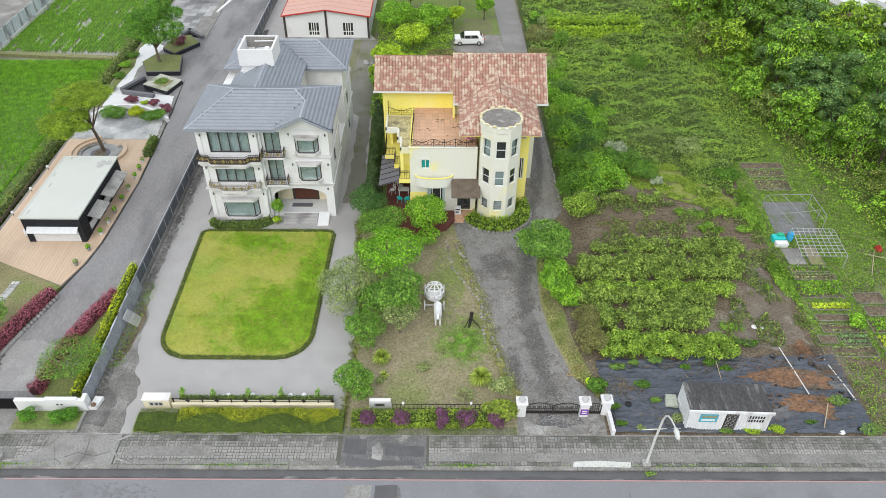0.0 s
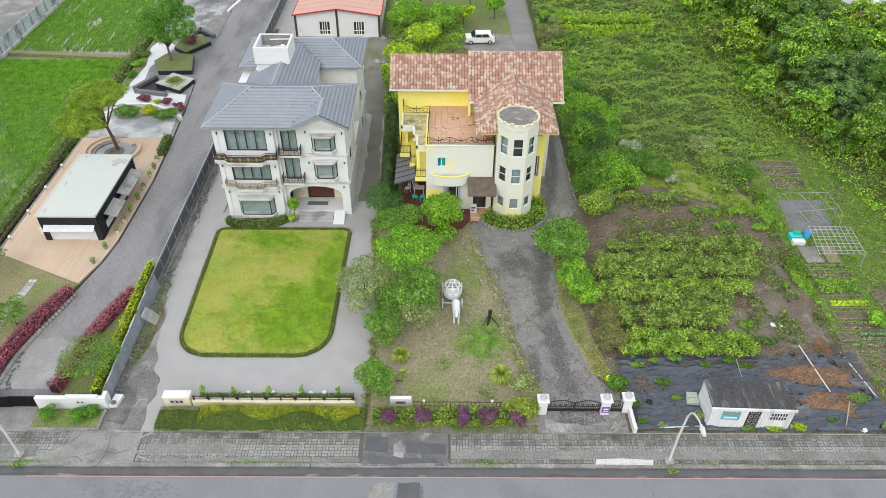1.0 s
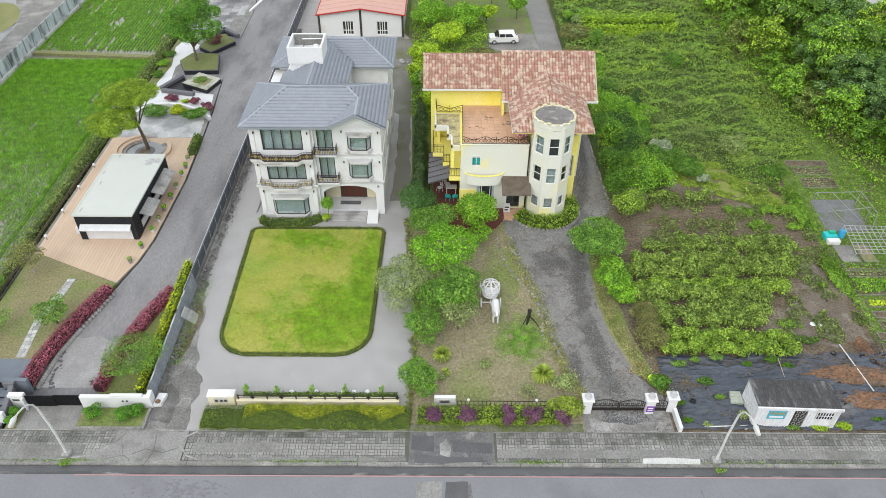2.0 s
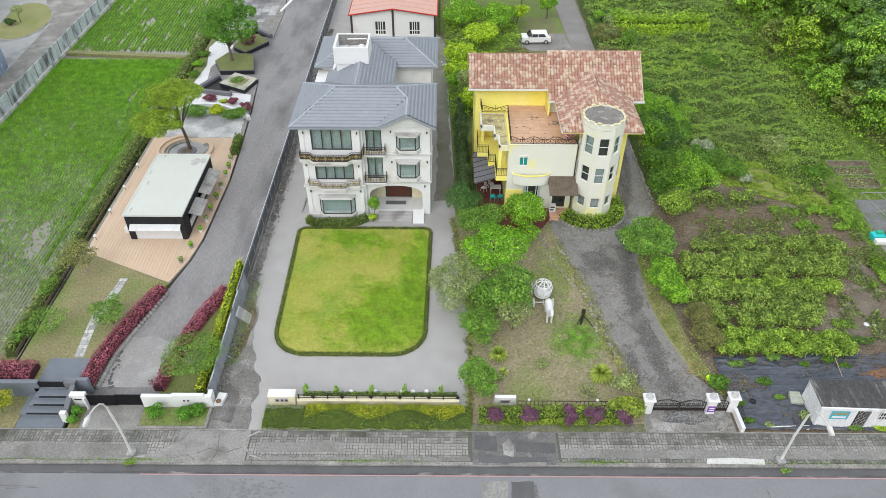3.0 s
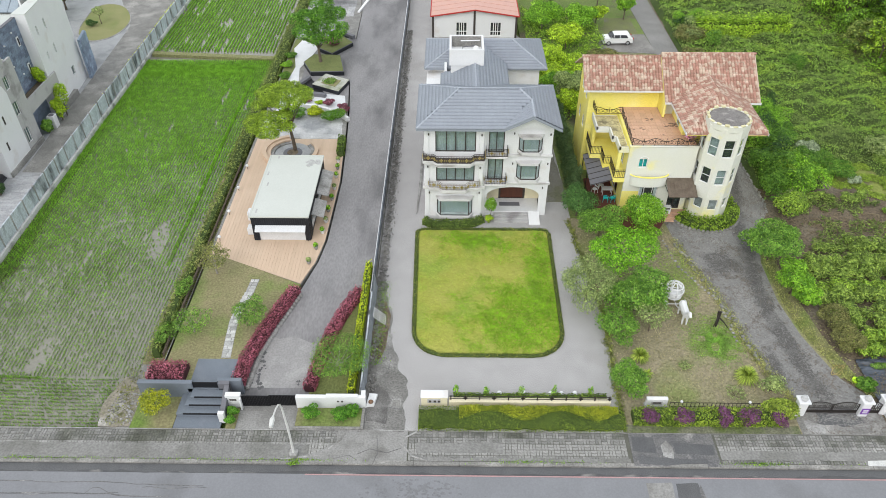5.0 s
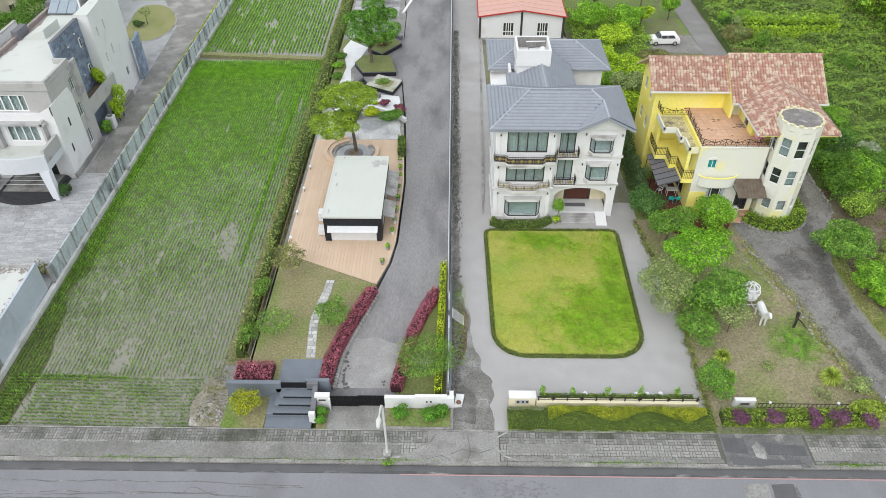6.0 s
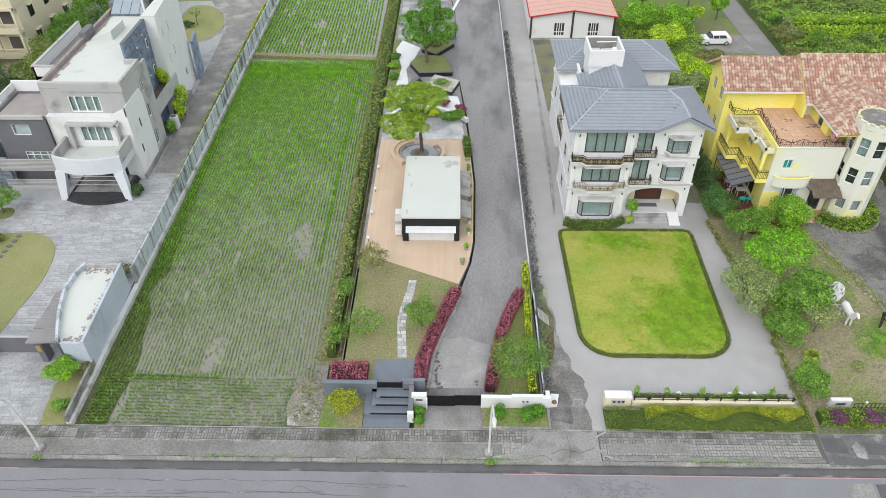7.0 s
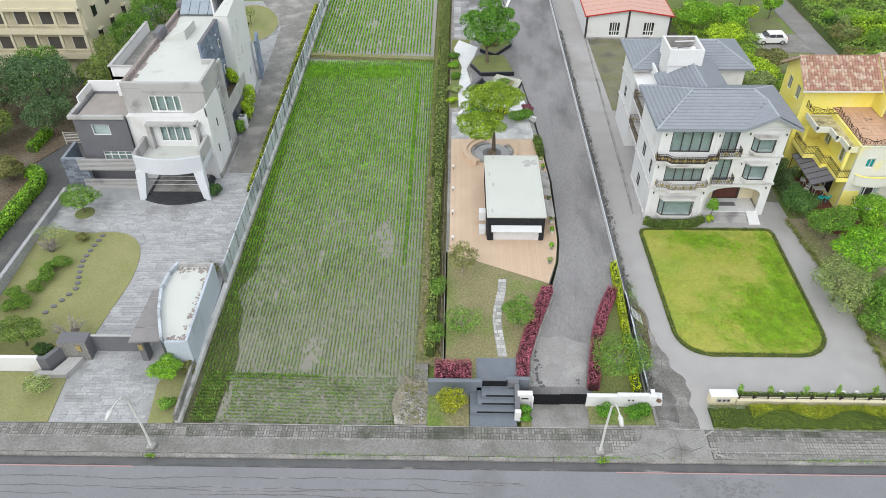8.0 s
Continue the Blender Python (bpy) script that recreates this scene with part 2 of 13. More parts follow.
M_PANELWH = mat("milky_awning_panel", (0.66, 0.67, 0.68), (0.58, 0.59, 0.60), 1.0, 14, 0.5, vary=0.08)
M_BLUEGREY = mat("slate_blue_paint", (0.165, 0.19, 0.22), (0.14, 0.16, 0.19), 0.6, 14, 0.55, vary=0.08, patch=(0.17, 0.19, 0.22), patch_scale=0.8)
M_GATE = mat("black_steel_gate", (0.012, 0.012, 0.014), (0.02, 0.02, 0.022), 1.5, 14, 0.4, metal=0.3, vary=0.2)
M_SHEET = mat("streaked_grey_sheet", (0.56, 0.60, 0.645), (0.40, 0.44, 0.49), 0.9, 9, 0.65, vary=0.2, stretch=(1.1, 1.1, 0.4), patch=(0.09, 0.095, 0.105), patch_scale=0.7, patch_amount=0.55)
M_SHEETD = mat("blue_grey_sheet", (0.11, 0.125, 0.15), (0.075, 0.085, 0.10), 1.2, 14, 0.5, metal=0.2, vary=0.15, stretch=(1, 1, 0.4))
# Black film; both base colours are lifted to blue to paint in sky sheen.
M_FILM = mat("black_mulch_film", (0.040, 0.048, 0.066), (0.075, 0.088, 0.112), 0.9, 5, 0.30, bump=0.025, vary=0.3, stretch=(0.35, 1.6, 1), spec=0.5, patch=(0.15, 0.145, 0.14), patch_scale=0.4, patch_amount=0.22)
M_CONTROOF = mat("mouldy_container_roof", (0.045, 0.044, 0.046), (0.085, 0.083, 0.083), 1.0, 8, 0.85, vary=0.35, stretch=(2.2, 0.4, 1), patch=(0.22, 0.215, 0.21), patch_scale=0.9, patch_amount=0.2, contrast=0.5)
M_BAMBOO = mat("pale_pole", (0.45, 0.38, 0.26), (0.35, 0.30, 0.22), 2, 20, 0.7, vary=0.15)
M_STEEL = mat("galvanised_steel", (0.55, 0.56, 0.56), (0.45, 0.46, 0.46), 2, 20, 0.45, metal=0.5, vary=0.1)
M_LAMP = mat("pale_lamp_paint", (0.66, 0.66, 0.64), (0.55, 0.55, 0.53), 2, 20, 0.5, vary=0.1)
M_CARWH = mat("white_car_paint", (0.78, 0.78, 0.78), vary=0.02, rough=0.25, bump=0, spec=0.6)
M_TYRE = mat("tyre_rubber", (0.02, 0.02, 0.02), vary=0.2)
M_DKGLASS = mat("tinted_car_glass", (0.015, 0.017, 0.02), vary=0.05, rough=0.08, bump=0, spec=0.6)
M_MAROON = mat("dark_red_wood", (0.12, 0.045, 0.03), (0.09, 0.035, 0.025), 2, 20, 0.5, vary=0.2, stretch=(3, 3, 0.4))
M_BARK = mat("bark", (0.16, 0.125, 0.095), (0.10, 0.08, 0.06), 3, 18, 0.95, bump=0.03, vary=0.3, stretch=(1, 1, 0.3))
M_TWIG = mat("pale_bare_twigs", (0.36, 0.33, 0.30), (0.27, 0.24, 0.22), 3, 18, 0.9, vary=0.2)
M_STRAW = mat("dry_straw", (0.29, 0.235, 0.155), (0.21, 0.17, 0.11), 3, 18, 0.9, vary=0.2)
M_WHOBJ = mat("white_painted_metal", (0.72, 0.72, 0.73), vary=0.06, rough=0.4)
M_PURPLE = mat("purple_sign", (0.20, 0.07, 0.36), vary=0.05)
M_CYAN = mat("turquoise_plastic", (0.03, 0.50, 0.50), vary=0.08, rough=0.4)
M_BLUE = mat("blue_print", (0.05, 0.33, 0.62), (0.06, 0.42, 0.66), 1.5, vary=0.08)
M_GREENP = mat("green_plastic", (0.03, 0.40, 0.22), vary=0.1, rough=0.4)
M_REDLINE = mat("faded_red_line", (0.46, 0.27, 0.27), (0.36, 0.25, 0.25), 1.5, 20, 0.8, vary=0.2)
M_WHLINE = mat("worn_white_paint", (0.62, 0.62, 0.60), (0.48, 0.48, 0.47), 1.2, 14, 0.8, vary=0.15)
M_BOARD = mat("stone_sign", (0.50, 0.50, 0.50), (0.38, 0.38, 0.38), 1.5, 14, 0.7, vary=0.1)
# Pale grey-blue base: the sky's reflection on the collectors is put into the colour.
M_SOLAR = mat("solar_collector", (0.24, 0.29, 0.34), (0.30, 0.35, 0.39), 1, 14, 0.25, vary=0.1, spec=0.6)


def leaf(name, a, b, piece=0.35, each=0.0):
    g = lambda c: (min(1, c[0] * 1.95), min(1, c[1] * 2.05), min(1, c[2] * 1.9))
    return mat(name, g(a), tuple(0.72 * c for c in g(b)), 1.1, 3.0, 0.6, bump=0, vary=0.16, piece=piece * 1.5, thing=each, leafy=0.35, spec=0.3, contrast=0.35)


L_MID = leaf("mid_green_leaves", (0.085, 0.17, 0.022), (0.055, 0.12, 0.016))
L_BRIGHT = leaf("bright_green_leaves", (0.16, 0.29, 0.025), (0.10, 0.21, 0.02))
L_LIME = leaf("lime_leaves", (0.27, 0.36, 0.025), (0.19, 0.28, 0.02))
L_DARK = leaf("dark_green_leaves", (0.04, 0.085, 0.022), (0.028, 0.06, 0.018))
L_GREY = leaf("greyish_leaves", (0.205, 0.245, 0.095), (0.155, 0.195, 0.075))
L_YELLOW = leaf("yellow_green_leaves", (0.31, 0.345, 0.018), (0.21, 0.265, 0.018))
L_RED = leaf("crimson_leaves", (0.285, 0.085, 0.12), (0.19, 0.058, 0.083))
L_PURPLE = leaf("purple_leaves", (0.13, 0.05, 0.105), (0.08, 0.035, 0.07))
L_BROWN = leaf("dry_brown_leaves", (0.155, 0.15, 0.055), (0.11, 0.115, 0.04))
L_RICE = leaf("rice_seedlings", (0.17, 0.31, 0.036), (0.135, 0.26, 0.03), 0.2)
L_GRASS = leaf("grass_blades", (0.155, 0.255, 0.03), (0.11, 0.20, 0.025), 0.25)
# Dark green for solid cores: the shade behind leaves is put into the colour.
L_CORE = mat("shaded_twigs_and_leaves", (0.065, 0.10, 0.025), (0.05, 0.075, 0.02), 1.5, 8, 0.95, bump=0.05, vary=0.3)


# ---- building helpers ----
def box(bm, x0, x1, y0, y1, z0, z1, bevel=0.0):
    vs = bmesh.ops.create_cube(bm, size=1.0)["verts"]
    for v in vs:
        v.co = Vector(((x0 + x1) / 2 + v.co.x * (x1 - x0), (y0 + y1) / 2 + v.co.y * (y1 - y0), (z0 + z1) / 2 + v.co.z * (z1 - z0)))
    if bevel:
        es = {e for v in vs for e in v.link_edges}
        bmesh.ops.bevel(bm, geom=list(es), offset=bevel, segments=1, affect="EDGES")
    return bm


def prism(bm, pts, z0, z1, zf=None):
    """An upright prism over a plan polygon; zf(x, y) adds to the top's height."""
    lo = [bm.verts.new((x, y, z0)) for x, y in pts]
    hi = [bm.verts.new((x, y, z1 + (zf(x, y) if zf else 0))) for x, y in pts]
    n = len(pts)
    bm.faces.new(hi)
    bm.faces.new(lo[::-1])
    for i in range(n):
        bm.faces.new((lo[i], lo[(i + 1) % n], hi[(i + 1) % n], hi[i]))
    return bm


def poly(bm, pts):
    return bm.faces.new([bm.verts.new(p) for p in pts])


def tube(bm, pts, r, n=6, r2=None):
    """A round bar along points, tapering from r to r2."""
    pts = [Vector(p) for p in pts]
    rings = []
    for i, p in enumerate(pts):
        d = (pts[min(i + 1, len(pts) - 1)] - pts[max(i - 1, 0)]).normalized()
        a = d.orthogonal().normalized()
        c = d.cross(a)
        rad = r if r2 is None else r + (r2 - r) * i / (len(pts) - 1)
        rings.append([bm.verts.new(p + rad * (a * math.cos(2 * math.pi * k / n) + c * math.sin(2 * math.pi * k / n))) for k in range(n)])
    for q, s in zip(rings, rings[1:]):
        # match the nearest vertices so that rings don't twist
        k0 = min(range(n), key=lambda k: (s[k].co - q[0].co).length)
        for k in range(n):
            bm.faces.new((q[k], q[(k + 1) % n], s[(k + 1 + k0) % n], s[(k + k0) % n]))
    bm.faces.new(rings[0][::-1])
    bm.faces.new(rings[-1])
    return bm


def lathe(bm, cx, cy, profile, n=16):
    """A turned form: profile is rows of radius and height."""
    rings = [[bm.verts.new((cx + r * math.cos(2 * math.pi * k / n), cy + r * math.sin(2 * math.pi * k / n), z)) for k in range(n)] for r, z in profile]
    for q, s in zip(rings, rings[1:]):
        for k in range(n):
            bm.faces.new((q[k], q[(k + 1) % n], s[(k + 1) % n], s[k]))
    bm.faces.new(rings[0][::-1])
    bm.faces.new(rings[-1])
    return bm


def root_of(ob):
    while ob.parent:
        ob = ob.parent
    return ob


def link_mesh(name, me, material, parent, label=""):
    ob = new(name, me)
    if material:
        me.materials.append(material)
    if parent:
        ob.parent = parent
    if label:
        ob["label"] = label
    return ob


def part(name, bm, material, parent=None, label=""):
    """Links a bmesh, drawn in the world's metres, as one mesh object under its thing or part."""
    if parent:
        bmesh.ops.translate(bm, vec=-Vector(root_of(parent).location), verts=bm.verts)
    bmesh.ops.recalc_face_normals(bm, faces=bm.faces)
    me = bpy.data.meshes.new(name)
    bm.to_mesh(me)
    bm.free()
    return link_mesh(name, me, material, parent, label)


def pieces(name, bm, material, parent):
    """Links each loose shell of a bmesh as a part of its own."""
    left = set(bm.verts)
    while left:
        todo, shell = [next(iter(left))], set()
        while todo:
            v = todo.pop()
            if v not in shell:
                shell.add(v)
                todo += [e.other_vert(v) for e in v.link_edges]
        left -= shell
        one, twin = B(), {}
        for v in shell:
            twin[v] = one.verts.new(v.co)
        for f in {f for v in shell for f in v.link_faces}:
            one.faces.new([twin[v] for v in f.verts])
        ob = part(name, one, material, parent)
    bm.free()
    return ob


def thing(name, x, y, z, label, category, group="", kind=""):
    ob = new(name)
    ob.location = (x, y, z)
    return tagged(ob, label, category, group, kind)


def setting(name, bm, material, label="", category=""):
    return tagged(part(name, bm, material), label, category, kind="structure")


def np_mesh(name, v, f, material, parent=None, label=""):
    """A mesh from arrays of vertices and of faces with equal sides."""
    me = bpy.data.meshes.new(name)
    v, f = np.asarray(v, np.float32), np.asarray(f, np.int32)
    if parent:
        v = v - np.array(root_of(parent).location, np.float32)
    k = f.shape[1]
    me.vertices.add(len(v))
    me.vertices.foreach_set("co", v.ravel())
    me.loops.add(f.size)
    me.loops.foreach_set("vertex_index", f.ravel())
    me.polygons.add(len(f))
    me.polygons.foreach_set("loop_start", np.arange(0, f.size, k, dtype=np.int32))
    me.update(calc_edges=True)
    return link_mesh(name, me, material, parent, label)


B = bmesh.new


def wall(bm, a, b, z0, z1, thick, holes=()):
    """A wall between two plan points, its outer face on the line a-b and its body to the left of a-b; holes: (u0, u1, z0, z1), u along the line."""
    a, b = Vector(a), Vector(b)
    L = (b - a).length
    d = (b - a) / L
    nrm = Vector((-d.y, d.x))
    us = sorted({0.0, L, *[min(max(u, 0), L) for h in holes for u in h[:2]]})
    zs = sorted({z0, z1, *[z for h in holes for z in h[2:]]})
    for u0, u1 in zip(us, us[1:]):
        run = None
        for w0, w1 in list(zip(zs, zs[1:])) + [(None, None)]:
            solid = w0 is not None and not any(h[0] < (u0 + u1) / 2 < h[1] and h[2] < (w0 + w1) / 2 < h[3] for h in holes)
            if solid:
                run = (run[0], w1) if run else (w0, w1)
            elif run:
                p = [a + d * u0, a + d * u1, a + d * u1 + nrm * thick, a + d * u0 + nrm * thick]
                prism(bm, [tuple(q) for q in p], run[0], run[1])
                run = None
    bmesh.ops.remove_doubles(bm, verts=bm.verts, dist=1e-4)
    return bm


def oriented(bm, a, d, u0, u1, w0, w1, z0, z1):
    """A box in a wall's own frame: u along d from a, w to the left of d."""
    a, d = Vector(a), Vector(d).normalized()
    nrm = Vector((-d.y, d.x))
    return prism(bm, [tuple(a + d * u + nrm * w) for u, w in ((u0, w0), (u1, w0), (u1, w1), (u0, w1))], z0, z1)


def window(parent, a, b, u0, u1, z0, z1, bars=(), rail=None, frame_mat=None, back=None, depth=0.10, bar=0.055, name="window"):
    """A window in a wall's hole: frame, upright bars at fractions of the width, pane and a sheet behind it, a blind or
    painted room darkness.
    """
    frame_mat, back = frame_mat or M_DKFRAME, back or M_CURTAIN
    d = Vector(b) - Vector(a)
    o, e = Vector(a), d.normalized()
    nrm = Vector((-e.y, e.x))
    bm = B()
    ring = []
    for inset, w in ((0, depth - 0.03), (bar, depth - 0.03), (bar, depth + 0.05), (0, depth + 0.05)):
        ring.append([bm.verts.new((*(o + e * u + nrm * w), z)) for u, z in ((u0 + inset, z0 + inset), (u1 - inset, z0 + inset), (u1 - inset, z1 - inset), (u0 + inset, z1 - inset))])
    for p, q in zip(ring, ring[1:] + ring[:1]):
        for k in range(4):
            bm.faces.new((p[k], p[(k + 1) % 4], q[(k + 1) % 4], q[k]))
    w = part(name, bm, frame_mat, parent)
    for k in bars:
        c = u0 + (u1 - u0) * k
        part("mullion", oriented(B(), a, d, c - bar / 2, c + bar / 2, depth - 0.025, depth + 0.045, z0 + bar, z1 - bar), frame_mat, w)
    if rail:
        c = z0 + (z1 - z0) * rail
        part("transom", oriented(B(), a, d, u0 + bar, u1 - bar, depth - 0.02, depth + 0.04, c - bar / 2, c + bar / 2), frame_mat, w)
    part("pane", oriented(B(), a, d, u0 + bar * 0.7, u1 - bar * 0.7, depth + 0.005, depth + 0.015, z0 + bar * 0.7, z1 - bar * 0.7), M_GLASS, w).visible_shadow = False
    part("blind", oriented(B(), a, d, u0 - 0.02, u1 + 0.02, depth + 0.22, depth + 0.24, z0 - 0.02, z1 + 0.02), back, w)
    return w


# ---- leaves ----
def leaves(rng, c, nrm, size, slim=0.55):
    """One rhombic leaf for each centre: four corners, bent off its normal."""
    n = len(c)
    nrm = nrm / np.maximum(np.linalg.norm(nrm, axis=1), 1e-6)[:, None]
    t = np.cross(nrm, rng.normal(size=(n, 3)))
    t /= np.maximum(np.linalg.norm(t, axis=1), 1e-6)[:, None]
    s = np.cross(nrm, t)
    z = (size * rng.uniform(0.6, 1.35, n))[:, None]
    v = np.stack([c - t * z, c + s * z * slim + nrm * z * 0.15, c + t * z - nrm * z * 0.1, c - s * z * slim + nrm * z * 0.15], 1).reshape(-1, 3)
    return v, np.arange(4 * n).reshape(n, 4)


def blob_leaves(rng, blobs, n, size, up=0.5, slim=0.55, hollow=0.7):
    """Leaves over a cluster of ellipsoids (cx, cy, cz, rx, ry, rz), thinned where one lies inside another."""
    blobs = np.array(blobs, float)
    area = blobs[:, 3] * blobs[:, 5]
    pick = rng.choice(len(blobs), n, p=area / area.sum())
    d = rng.normal(size=(n, 3))
    d /= np.linalg.norm(d, axis=1)[:, None]
    flip = (d[:, 2] < -0.35) & (rng.random(n) < 0.7)
    d[flip, 2] *= -1
    r = rng.uniform(hollow, 1.08, n)[:, None]
    q = blobs[pick]
    c = q[:, :3] + d * q[:, 3:] * r
    inside = np.zeros(n, bool)
    for k, bl in enumerate(blobs):
        inside |= (pick != k) & ((((c - bl[:3]) / bl[3:]) ** 2).sum(1) < 0.45)
    c, d = c[~inside], d[~inside]
    return leaves(rng, c, d + up * np.array([0, 0, 1.0]) + rng.normal(scale=0.45, size=c.shape), size, slim)


def lumps(rng, rx, ry, rz, cz, k, spread=0.62, small=0.42):
    """A crown's clumps: a middle and k smaller ones round it."""
    out = [(0, 0, cz, rx * 0.7, ry * 0.7, rz * 0.7)]
    for i in range(k):
        a = 2 * math.pi * (i + rng.uniform(-0.3, 0.3)) / k
        h = rng.uniform(-0.45, 0.75)
        w = math.sqrt(max(0.1, 1 - h * h * 0.7)) * spread * rng.uniform(0.8, 1.15)
        s = small * rng.uniform(0.75, 1.25)
        out.append((rx * w * math.cos(a), ry * w * math.sin(a), cz + rz * h * 0.75, rx * s, ry * s, rz * s * 0.85))
    return out


def tree(name, x, y, z, height, rx, ry, rz, leaf_mat, label, seed, n=2600, size=0.22, trunk=0.16, k=9, limbs=6, category="tree", group="", lean=(0, 0), slim=0.55, up=0.5, bark=None):
    """A tree: tapered trunk, limbs into the crown's clumps, and a crown of many leaves."""
    rng = np.random.default_rng(seed)
    ob = thing(name, x, y, z, label, category, group)
    cz = height - rz
    bl = [(b[0] + lean[0], b[1] + lean[1], *b[2:]) for b in lumps(rng, rx, ry, rz, cz, k)]
    fork = Vector((lean[0] * 0.5, lean[1] * 0.5, max(height * 0.22, cz - rz * 0.75)))
    bm = B()
    tube(bm, [(0, 0, -0.08), (rng.uniform(-.08, .08), rng.uniform(-.08, .08), fork.z * 0.5), fork, (lean[0], lean[1], cz + rz * 0.3)], trunk, 7, trunk * 0.3)
    bmesh.ops.translate(bm, vec=(x, y, z), verts=bm.verts)
    tr = part("trunk", bm, bark or M_BARK, ob)
    for b in bl[1:1 + limbs]:
        mid = fork.lerp(Vector(b[:3]), 0.55) + Vector((0, 0, -0.12 * rz))
        bm = tube(B(), [fork - Vector((0, 0, 0.1)), mid, Vector(b[:3])], trunk * 0.5, 5, trunk * 0.12)
        bmesh.ops.translate(bm, vec=(x, y, z), verts=bm.verts)
        part("limb", bm, bark or M_BARK, tr)
    v, f = blob_leaves(rng, bl, int(n * 2.1), size * 0.64, up, slim, 0.62)
    np_mesh("crown", v + np.array([x, y, z]), f, leaf_mat, ob)
    return ob


def shrub(name, x, y, z, rx, ry, h, leaf_mat, label, seed, n=700, size=0.13, k=6, category="shrub", group="", slim=0.55, up=0.6):
    rng = np.random.default_rng(seed)
    ob = thing(name, x, y, z, label, category, group)
    bl = lumps(rng, rx, ry, h * 0.55, h * 0.5, k)
    bm = B()
    for i in range(4):
        a = i * 1.57 + rng.uniform(0, 1)
        tube(bm, [(x, y, z - 0.05), (x + rx * .25 * math.cos(a), y + ry * .25 * math.sin(a), z + h * .3), (x + rx * .5 * math.cos(a), y + ry * .5 * math.sin(a), z + h * .65)], 0.035, 4, 0.012)
    part("stem", bm, M_BARK, ob)
    v, f = blob_leaves(rng, bl, int(n * 1.7), size * 0.7, up, slim)
    np_mesh("foliage", v + np.array([x, y, z]), f, leaf_mat, ob)
    return ob


def hedge(name, pts, width, height, leaf_mat, label, seed, zf=None, per_m=160, size=0.09, rough=0.12, group="", core=None, slim=0.55):
    """A clipped hedge along plan points: a dense core, coloured dark as inner shade, with leaves all over it."""
    rng = np.random.default_rng(seed)
    zf = zf or (lambda x, y: 0.0)
    P = np.array(pts, float)
    seg = np.linalg.norm(np.diff(P, axis=0), axis=1)
    L = seg.sum()
    ob = thing(name, P[0, 0], P[0, 1], zf(*P[0]), label, "hedge", group)
    cum = np.concatenate([[0], np.cumsum(seg)])

    def at(s):
        i = np.clip(np.searchsorted(cum, s, side="right") - 1, 0, len(seg) - 1)
        t = (s - cum[i]) / seg[i]
        p = P[i] + (P[i + 1] - P[i]) * t[:, None]
        d = (P[i + 1] - P[i]) / seg[i][:, None]
        return p, np.stack([-d[:, 1], d[:, 0]], 1)

    bm = B()
    m = max(2, int(L / 0.5) + 1)
    s = np.linspace(0, L, m)
    p, nn = at(s)
    rings = []
    for i in range(m):
        w = width * 0.43 * rng.uniform(0.86, 1.08)
        h = height * rng.uniform(0.84, 0.96)
        z = zf(*p[i])
        row = [(-w, -0.05), (-w * 1.05, h * 0.55), (-w * 0.75, h), (w * 0.75, h), (w * 1.05, h * 0.55), (w, -0.05)]
        rings.append([bm.verts.new((p[i][0] + nn[i][0] * a, p[i][1] + nn[i][1] * a, z + b)) for a, b in row])
    for q, r in zip(rings, rings[1:]):
        for k in range(6):
            bm.faces.new((q[k], q[(k + 1) % 6], r[(k + 1) % 6], r[k]))
    bm.faces.new(rings[0])
    bm.faces.new(rings[-1][::-1])
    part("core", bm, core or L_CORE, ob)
    n = int(per_m * L * (width + 2 * height) / 1.5)
    s = rng.uniform(-0.04, L + 0.04, n)
    p, nn = at(np.clip(s, 0, L - 1e-4))
    g = rng.uniform(-height, width + height, n)
    side, top = np.where(g < 0, -1.0, 1.0), (g >= 0) & (g <= width)
    a = np.where(top, g - width / 2, side * width / 2 * rng.uniform(0.9, 1.1, n))
    b = np.where(top, height * rng.uniform(0.9, 1.12, n), height * rng.uniform(0.02, 1, n))
    b = b + rough * np.where(top, rng.uniform(-0.5, 1, n), 0) * height
    z0 = np.array([zf(*q) for q in p])
    c = np.stack([p[:, 0] + nn[:, 0] * a, p[:, 1] + nn[:, 1] * a, z0 + b], 1)
    nr = np.stack([np.where(top, 0, nn[:, 0] * side), np.where(top, 0, nn[:, 1] * side), np.where(top, 1.0, 0.35)], 1) + rng.normal(scale=0.45, size=(n, 3))
    v, f = leaves(rng, c, nr, size, slim)
    np_mesh("foliage", v, f, leaf_mat, ob)
    return ob


def in_poly(x, y, pts):
    inside = np.zeros(np.shape(x), bool)
    for (x0, y0), (x1, y1) in zip(pts, pts[1:] + pts[:1]):
        if y0 != y1:
            inside ^= ((y0 > y) != (y1 > y)) & (x < (x1 - x0) * (y - y0) / (y1 - y0) + x0)
    return inside


def scatter(rng, pts, n):
    P = np.array(pts, float)
    x, y = rng.uniform(P[:, 0].min(), P[:, 0].max(), n), rng.uniform(P[:, 1].min(), P[:, 1].max(), n)
    k = in_poly(x, y, list(map(tuple, pts)))
    return x[k], y[k]

# ---- ground, road and pavement ----
def z_drive(x, y):
    """The garden drive climbs from the gate."""
    return 1.0 * min(max((y - 33.5) / 11.5, 0.0), 1.0)


def z_yard(x, y):
    """The paved forecourt rises a little towards the house."""
    return 0.5 * min(max((y - 40.0) / 12.0, 0.0), 1.0)


